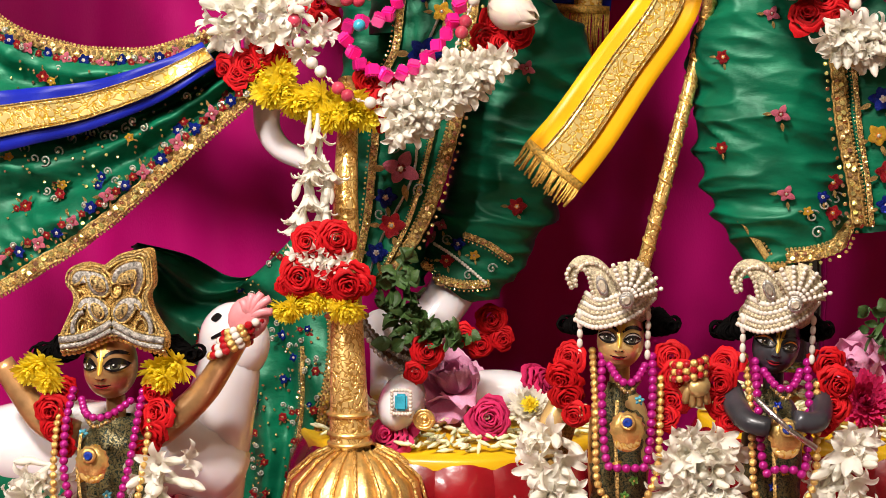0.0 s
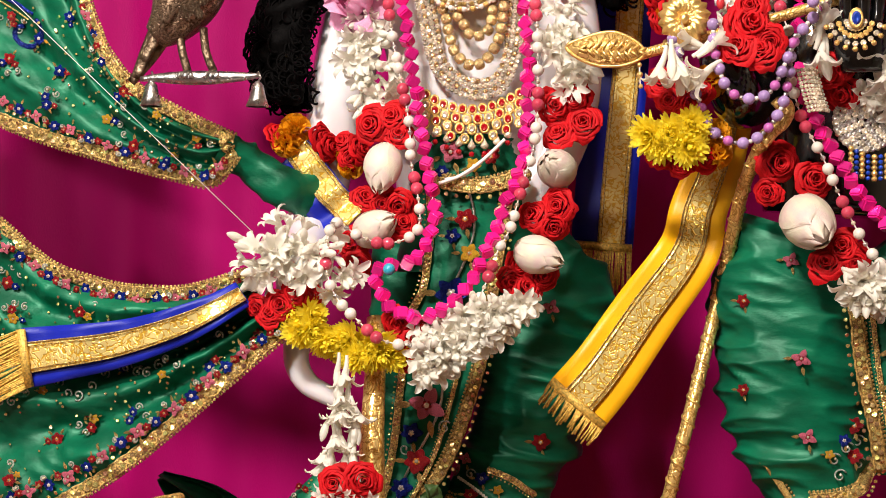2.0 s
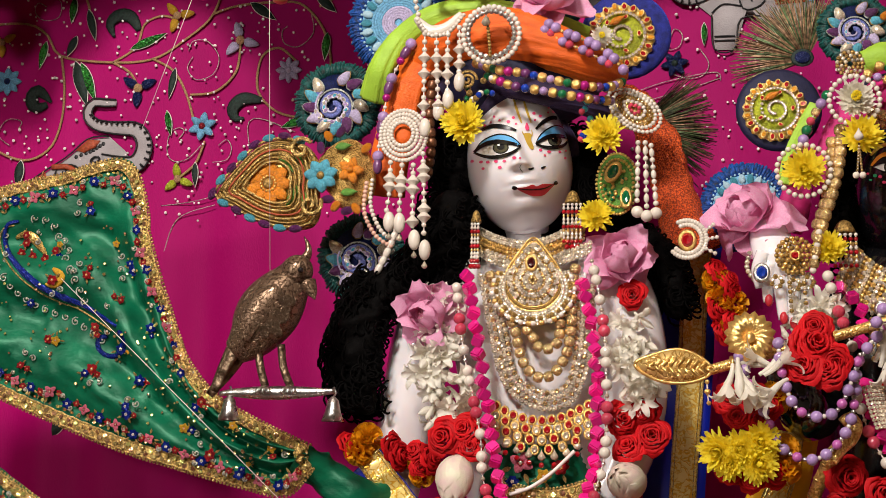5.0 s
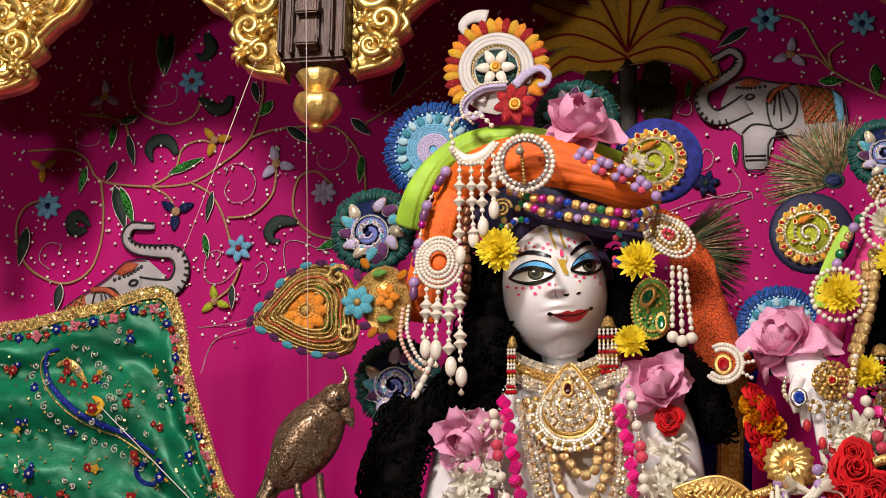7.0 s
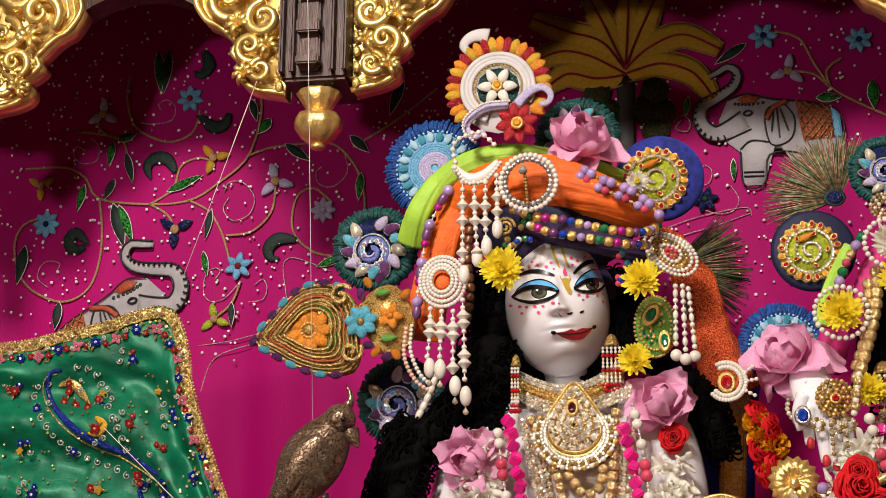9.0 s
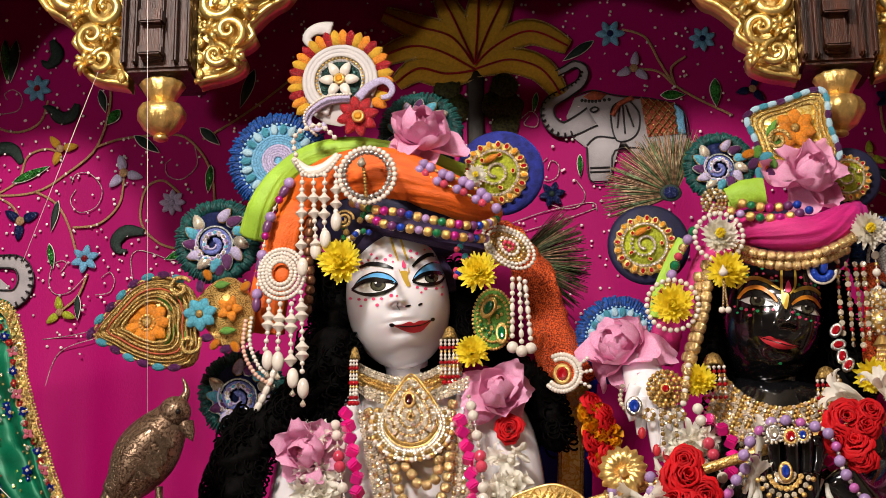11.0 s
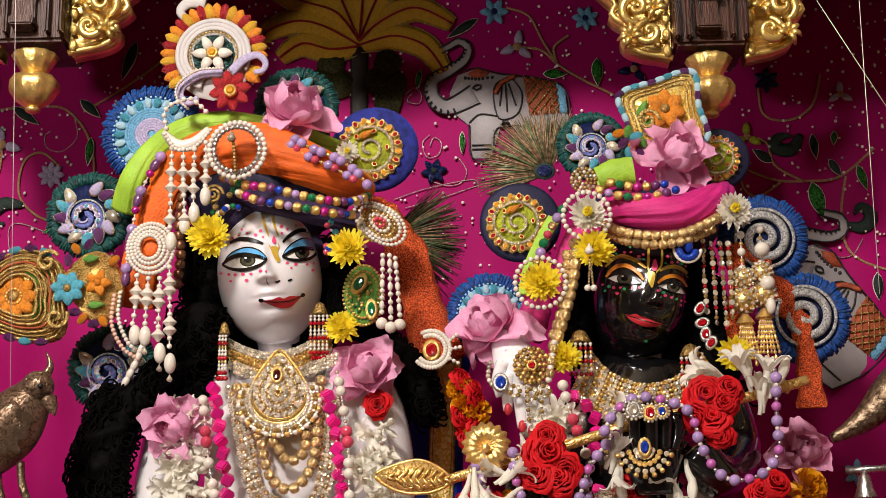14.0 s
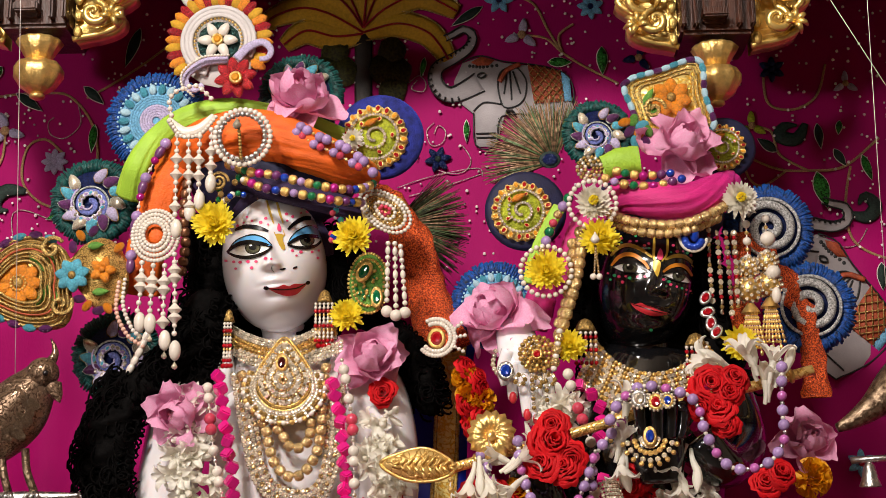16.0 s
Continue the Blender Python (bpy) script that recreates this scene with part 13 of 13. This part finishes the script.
d1 = Doll((-0.2484, -0.3300, 1.1524), 0.000485)
doll_face(d1, BRASS, 48, 56, 0, 0, ((d1.pts("-80,120,0.01 -130,90,0.0 -170,40,0.0 -210,-20,0.0"), 30), (d1.pts("80,110,0.01 130,70,0.0 180,20,0.0 222,-40,-0.01 245,-78,-0.01"), 30)), "small oiled brass statue with raised arms", up=17)
hand1 = Geo().ball(d1.at(268, -118, -0.015), (0.018, 0.008, 0.020), 14, 8, rot=Euler((0, 0.6, 0)).to_matrix())
for a, b in ((250, -150), (268, -162), (286, -164), (302, -155), (305, -130)):
    hand1.tube(spline([d1.at(268, -118, -0.015), d1.at((268 + a) / 2 + 6, (b - 118) / 2 - 6, -0.02), d1.at(a + 8, b, -0.018)], 8), lambda t: d1.s * (12 - 5 * t), 8)
solo("small_open_hand", hand1, PALM_PINK, "small pink painted open hand of a statue", "statue", "small statues")
brc = thing("beaded_bracelet", d1.at(248, -78, -0.01), "bracelet of red and gold beads on a small arm", "bracelet", "beaded bracelets")
for k in range(4):
    for i in range(9):
        a = math.pi * (i / 8)
        base = d1.at(232 + 9 * k, -60 - 14 * k, -0.012)
        bead("round", (RUBY, GOLD)[(i + k) % 2] if (i + k) % 3 else PEARL, base + Vector((-math.cos(a) * d1.s * 36, -math.sin(a) * 0.014, math.cos(a) * -d1.s * 14)), d1.s * 8, brc)
crown = thing("small_gold_crown", d1.at(0, -60, -0.02), "tall gold embroidered crown with silver paisleys", "crown")
co = spline([(-0.2837, -0.3620, 1.1926), (-0.2766, -0.3620, 1.2067), (-0.2717, -0.3620, 1.2193), (-0.2683, -0.3620, 1.2298), (-0.2767, -0.3620, 1.2366), (-0.2742, -0.3620, 1.2521), (-0.2593, -0.3620, 1.2576), (-0.2421, -0.3620, 1.2548), (-0.2307, -0.3620, 1.2648), (-0.2145, -0.3620, 1.2689), (-0.2014, -0.3620, 1.2704), (-0.1987, -0.3620, 1.2582), (-0.1981, -0.3620, 1.2394), (-0.2029, -0.3620, 1.2305), (-0.1997, -0.3620, 1.2161), (-0.1929, -0.3620, 1.2038), (-0.1871, -0.3620, 1.1940), (-0.1899, -0.3620, 1.1805), (-0.2096, -0.3620, 1.1852), (-0.2246, -0.3620, 1.1915), (-0.2372, -0.3620, 1.1938), (-0.2512, -0.3620, 1.1876), (-0.2662, -0.3620, 1.1809), (-0.2805, -0.3620, 1.1791)], 96, True)
part("plate", flat_shape(co[:-1], d1.c.y - 0.020, 0.011), ZARI, crown)
FRONT_Y = d1.c.y - 0.033


def crown_cord(pts, r, mat, closed=False, n=40, lift=0.0):
    part("gold_cord", Geo().tube([Vector((p.x, FRONT_Y - lift, p.z)) for p in spline(pts, n, closed)], r, 6), mat, crown)


cm = sum(co, Vector()) / len(co)
for k in range(3):
    crown_cord([cm.lerp(p, 0.97 - 0.055 * k) for p in co[::3]], 0.0011, GOLD_THREAD if k != 1 else CREAM_GOLD, n=90)
for outer, inner in (
    ([(-0.2367, -0.3620, 1.2331), (-0.2374, -0.3620, 1.2420), (-0.2433, -0.3620, 1.2489), (-0.2544, -0.3620, 1.2517), (-0.2656, -0.3620, 1.2511), (-0.2709, -0.3620, 1.2446), (-0.2690, -0.3620, 1.2387), (-0.2634, -0.3620, 1.2408), (-0.2586, -0.3620, 1.2467), (-0.2559, -0.3620, 1.2369), (-0.2510, -0.3620, 1.2300), (-0.2429, -0.3620, 1.2281)], [(-0.2407, -0.3620, 1.2350), (-0.2415, -0.3620, 1.2420), (-0.2475, -0.3620, 1.2459), (-0.2525, -0.3620, 1.2458), (-0.2517, -0.3620, 1.2389), (-0.2468, -0.3620, 1.2340)]),
    ([(-0.2087, -0.3620, 1.2605), (-0.2218, -0.3620, 1.2589), (-0.2321, -0.3620, 1.2519), (-0.2354, -0.3620, 1.2420), (-0.2304, -0.3620, 1.2401), (-0.2261, -0.3620, 1.2480), (-0.2139, -0.3620, 1.2521), (-0.2132, -0.3620, 1.2412), (-0.2164, -0.3620, 1.2323), (-0.2114, -0.3620, 1.2304), (-0.2061, -0.3620, 1.2423), (-0.2058, -0.3620, 1.2532)], [(-0.2140, -0.3620, 1.2501), (-0.2231, -0.3620, 1.2481), (-0.2278, -0.3620, 1.2411), (-0.2213, -0.3620, 1.2402), (-0.2152, -0.3620, 1.2422)]),
    ([(-0.2506, -0.3620, 1.2071), (-0.2565, -0.3620, 1.2150), (-0.2573, -0.3620, 1.2229), (-0.2625, -0.3620, 1.2169), (-0.2666, -0.3620, 1.2188), (-0.2623, -0.3620, 1.2259), (-0.2551, -0.3620, 1.2289), (-0.2460, -0.3620, 1.2270), (-0.2390, -0.3620, 1.2211), (-0.2372, -0.3620, 1.2142), (-0.2404, -0.3620, 1.2082), (-0.2456, -0.3620, 1.2051)], [(-0.2464, -0.3620, 1.2101), (-0.2514, -0.3620, 1.2150), (-0.2522, -0.3620, 1.2220), (-0.2461, -0.3620, 1.2211), (-0.2422, -0.3620, 1.2151), (-0.2429, -0.3620, 1.2111)]),
    ([(-0.2222, -0.3620, 1.2074), (-0.2149, -0.3620, 1.2155), (-0.2136, -0.3620, 1.2234), (-0.2098, -0.3620, 1.2175), (-0.2066, -0.3620, 1.2205), (-0.2105, -0.3620, 1.2274), (-0.2175, -0.3620, 1.2293), (-0.2257, -0.3620, 1.2273), (-0.2324, -0.3620, 1.2207), (-0.2346, -0.3620, 1.2142), (-0.2323, -0.3620, 1.2083), (-0.2283, -0.3620, 1.2059)], [(-0.2271, -0.3620, 1.2103), (-0.2219, -0.3620, 1.2154), (-0.2213, -0.3620, 1.2223), (-0.2264, -0.3620, 1.2208), (-0.2306, -0.3620, 1.2153), (-0.2301, -0.3620, 1.2118)]),
):
    body_ = part("paisley", flat_shape(spline(outer, 36, True)[:-1], FRONT_Y + 0.001, 0.003), SILVER_STITCH, crown)
    crown_cord(outer, 0.0012, GOLD_THREAD, True, 48, 0.0015)
    part("paisley_heart", flat_shape(spline(inner, 24, True)[:-1], FRONT_Y - 0.001, 0.003), CREAM_GOLD, body_)
    crown_cord(inner, 0.0010, GOLD_THREAD, True, 32, 0.003)
for arc in (
    ([(-0.2828, -0.3620, 1.1896), (-0.2612, -0.3620, 1.1929), (-0.2468, -0.3620, 1.1991), (-0.2359, -0.3620, 1.2063)], 0.0034, SILVER_STITCH), ([(-0.2819, -0.3620, 1.1836), (-0.2624, -0.3620, 1.1869), (-0.2479, -0.3620, 1.1931), (-0.2361, -0.3620, 1.1993)], 0.0026, SILVER_STITCH),
    ([(-0.2837, -0.3620, 1.1936), (-0.2621, -0.3620, 1.1969), (-0.2477, -0.3620, 1.2031), (-0.2358, -0.3620, 1.2102)], 0.0012, GOLD_THREAD), ([(-0.2829, -0.3620, 1.1866), (-0.2618, -0.3620, 1.1899), (-0.2473, -0.3620, 1.1961), (-0.2360, -0.3620, 1.2028)], 0.0012, GOLD_THREAD),
    ([(-0.2703, -0.3620, 1.1958), (-0.2701, -0.3620, 1.2038), (-0.2658, -0.3620, 1.2119), (-0.2606, -0.3620, 1.2149)], 0.0024, SILVER_STITCH), ([(-0.2754, -0.3620, 1.1957), (-0.2741, -0.3620, 1.2068), (-0.2677, -0.3620, 1.2148)], 0.0011, GOLD_THREAD), ([(-0.2652, -0.3620, 1.1969), (-0.2660, -0.3620, 1.2029), (-0.2618, -0.3620, 1.2089), (-0.2568, -0.3620, 1.2050), (-0.2560, -0.3620, 1.1980)], 0.0011, GOLD_THREAD),
    ([(-0.1887, -0.3620, 1.1910), (-0.2098, -0.3620, 1.1937), (-0.2239, -0.3620, 1.1994), (-0.2344, -0.3620, 1.2063)], 0.0034, SILVER_STITCH), ([(-0.1898, -0.3620, 1.1850), (-0.2090, -0.3620, 1.1877), (-0.2230, -0.3620, 1.1935), (-0.2345, -0.3620, 1.1993)], 0.0026, SILVER_STITCH),
    ([(-0.1876, -0.3620, 1.1950), (-0.2087, -0.3620, 1.1977), (-0.2228, -0.3620, 1.2034), (-0.2342, -0.3620, 1.2103)], 0.0012, GOLD_THREAD), ([(-0.1888, -0.3620, 1.1880), (-0.2094, -0.3620, 1.1907), (-0.2235, -0.3620, 1.1965), (-0.2345, -0.3620, 1.2028)], 0.0012, GOLD_THREAD),
    ([(-0.2007, -0.3620, 1.1968), (-0.2005, -0.3620, 1.2047), (-0.2043, -0.3620, 1.2126), (-0.2093, -0.3620, 1.2155)], 0.0024, SILVER_STITCH), ([(-0.1956, -0.3620, 1.1968), (-0.1964, -0.3620, 1.2078), (-0.2022, -0.3620, 1.2156)], 0.0011, GOLD_THREAD), ([(-0.2057, -0.3620, 1.1977), (-0.2045, -0.3620, 1.2037), (-0.2084, -0.3620, 1.2096), (-0.2136, -0.3620, 1.2055), (-0.2148, -0.3620, 1.1986)], 0.0011, GOLD_THREAD),
    ([(-0.2323, -0.3620, 1.2430), (-0.2355, -0.3620, 1.2371), (-0.2347, -0.3620, 1.2301), (-0.2297, -0.3620, 1.2282), (-0.2265, -0.3620, 1.2342), (-0.2284, -0.3620, 1.2401), (-0.2324, -0.3620, 1.2411)], 0.0011, GOLD_THREAD), ([(-0.2594, -0.3620, 1.2537), (-0.2502, -0.3620, 1.2557), (-0.2412, -0.3620, 1.2519), (-0.2353, -0.3620, 1.2460)], 0.0011, GOLD_THREAD), ([(-0.2025, -0.3620, 1.2650), (-0.2018, -0.3620, 1.2532), (-0.2011, -0.3620, 1.2409), (-0.2063, -0.3620, 1.2354)], 0.0011, GOLD_THREAD),
):
    crown_cord(arc[0], arc[1], arc[2], n=24, lift=0.001)
for off, mat in ((0, BEAD_GOLD), (1, GOLD)):
    strand(crown, [Vector(p) + Vector((0, 0.004 * off, -0.004 * off)) for p in [(-0.2810, -0.3620, 1.1801), (-0.2656, -0.3620, 1.1829), (-0.2501, -0.3620, 1.1891), (-0.2372, -0.3620, 1.1943), (-0.2246, -0.3620, 1.1925), (-0.2095, -0.3620, 1.1867), (-0.1899, -0.3620, 1.1815)]], [("round", mat, d1.s * 4.6)], d1.s * 9, thread=False)
hair_puffs(d1, 88, -48, 48, "black hair puffs beside the small crown")
doll_dress(d1, 290, 1)
yf = thing("shoulder_flowers", d1.at(0, 10, -0.03), "yellow chrysanthemums on the small statue's shoulders", "flowers")
for q, r in zip(d1.pts("-125,-20,-0.01 -150,-10,-0.01 95,-15,-0.01 130,-25,-0.01 110,-5,-0.02 -105,5,-0.02"), (34, 28, 34, 34, 28, 26)):
    put(new("yellow_flower", mum_mesh(YELLOW_PETAL, 3, 11, rng.randrange(3))), yf, facing(q, d1.s * r * 1.2, rng.uniform(0, 360), 30, rng.uniform(-20, 20)))

d2 = Doll((0.2060, -0.2800, 1.1861), 0.00051)
doll_face(d2, GILT, 41, 50, -3, 4, ((d2.pts("80,70,0.0 120,75,-0.02 135,62,-0.04"), 26), (d2.pts("-85,90,0.0 -120,150,-0.01 -130,200,-0.03"), 26)), "small gilt statue with beaded turban", 3)
beaded_turban(d2, -12, -82, 0.98, 1, "cream beaded turban with paisley plume on the gilt statue")
hair_puffs(d2, 48, -30, 34, "black hair puffs beside the gilt face")
doll_dress(d2, 205, 2, 0.66, 12)
d3 = Doll((0.3429, -0.2800, 1.1839), 0.00051)
doll_face(d3, DARK_SKIN, 40, 48, -4, 12, ((d3.pts("-80,80,0.0 -60,110,-0.05 -20,120,-0.06"), 24), (d3.pts("80,80,0.0 60,110,-0.05 20,105,-0.06"), 24)), "small black statue with beaded turban", 6)
beaded_turban(d3, 0, -84, 0.98, 1, "cream beaded turban with paisley plume on the black statue")
hair_puffs(d3, 48, -30, 34, "black hair puffs beside the black face")
doll_dress(d3, 195, 3, 0.66, 8)
solo("small_flute", Geo().tube(d3.pts("-45,70,-0.06 10,120,-0.065 55,150,-0.065"), d3.s * 5, 10), SILVER, "slim silver flute in the small statue's hands", "flute")
gh = Geo().ball((0.2717, -0.3100, 1.1594), (0.011, 0.007, 0.014), 12, 8)
for a, b in ((-10, 40), (-3, 46), (4, 46), (11, 40)):
    gh.tube(spline([Vector((0.2717, -0.3100, 1.1594)), Vector((0.2714, -0.3150, 1.1604)) + Vector((a * 0.0007, 0, -0.012)), Vector((0.2717, -0.3100, 1.1594)) + Vector((a * 0.0009, 0, -b * 0.00055))], 8), 0.0034, 8)
solo("small_gilt_hand", gh, GILT, "small gilt hand of a statue", "statue", "small statues")
for q, d_ in (((0.2656, -0.3100, 1.1733), 1), ((0.1430, -0.3000, 1.0790), -1)):
    b_ = thing("beaded_bracelet", q, "bracelet of red and gold beads on a small arm", "bracelet", "beaded bracelets")
    for k in range(3):
        for i in range(8):
            a = math.pi * i / 7
            bead("round", GOLD if (i + k) % 2 else RUBY, Vector(q) + Vector((math.cos(a) * 0.014, -math.sin(a) * 0.012, -0.006 * k + 0.003 * math.cos(a))), 0.0036, b_)
gs = thing("gold_gauze_sleeve", (0.1445, -0.2700, 1.0901), "gold gauze sleeve of the gilt statue", "sleeve")
part("cloth", puffed([(0.1568, -0.2700, 1.1324), (0.1495, -0.2700, 1.1007), (0.1410, -0.2700, 1.0794)], lambda t: 0.010 + 0.010 * t, 0.003, 60, 24, 20, 0.6), OLD_GOLD, gs)
part("hand", Geo().tube(spline([(0.1417, -0.2900, 1.0739), (0.1378, -0.2900, 1.0581), (0.1355, -0.2900, 1.0371)], 8), 0.010, 10), GILT, gs)

# white figurine behind the first small statue
cow = Geo()
cow.tube(spline([(-0.4276, -0.2400, 1.0554), (-0.3505, -0.2600, 1.0680), (-0.2689, -0.2700, 1.0673), (-0.1976, -0.2700, 1.0694), (-0.1678, -0.2500, 1.0435)], 24), lambda t: 0.034 + 0.014 * math.sin(math.pi * t), 22)
cow.tube(spline([(-0.1822, -0.2500, 0.9988), (-0.1804, -0.2500, 1.0541), (-0.1727, -0.2500, 1.0982), (-0.1641, -0.2500, 1.1311), (-0.1582, -0.2500, 1.1638), (-0.1607, -0.2500, 1.1853)], 24), lambda t: 0.030 + 0.006 * math.sin(math.pi * t * 1.3), 22)
cow.ball((-0.1554, -0.2500, 1.1720), (0.034, 0.03, 0.038), 22, 14)
snap_c = snapper(cow)
for pts in ([(-0.1707, -0.2800, 1.1792), (-0.1583, -0.2800, 1.1848), (-0.1476, -0.2800, 1.1892)], [(-0.1584, -0.2800, 1.1742), (-0.1477, -0.2800, 1.1808), (-0.1386, -0.2800, 1.1852)], [(-0.1639, -0.2800, 1.1635), (-0.1532, -0.2800, 1.1701), (-0.1451, -0.2800, 1.1745)], [(-0.1501, -0.2800, 1.2007), (-0.1405, -0.2800, 1.2051), (-0.1342, -0.2800, 1.2037)]):
    brush(cow, snap_c, pts, 0.004, 0.0008, 1)
painted(cow, snap_c, [(-0.1731, -0.2800, 1.1961), (-0.1677, -0.2800, 1.2015), (-0.1619, -0.2800, 1.1995), (-0.1673, -0.2800, 1.1941)], 0.0008, 1, 8)
solo("white_animal_figurine", cow, [MARBLE, PAINT["black"]], "smooth white marble animal figurine with black painted marks", "figurine")
solo("green_saddle_cloth", puffed([(-0.4307, -0.2600, 1.0323), (-0.3739, -0.2600, 1.0369), (-0.3306, -0.2700, 1.0381), (-0.3141, -0.2700, 1.0276)], lambda t: 0.040, 0.003, 30, 30, 30, 0.9), GREEN_SILK, "green cloth over the white figurine's back", "cloth")
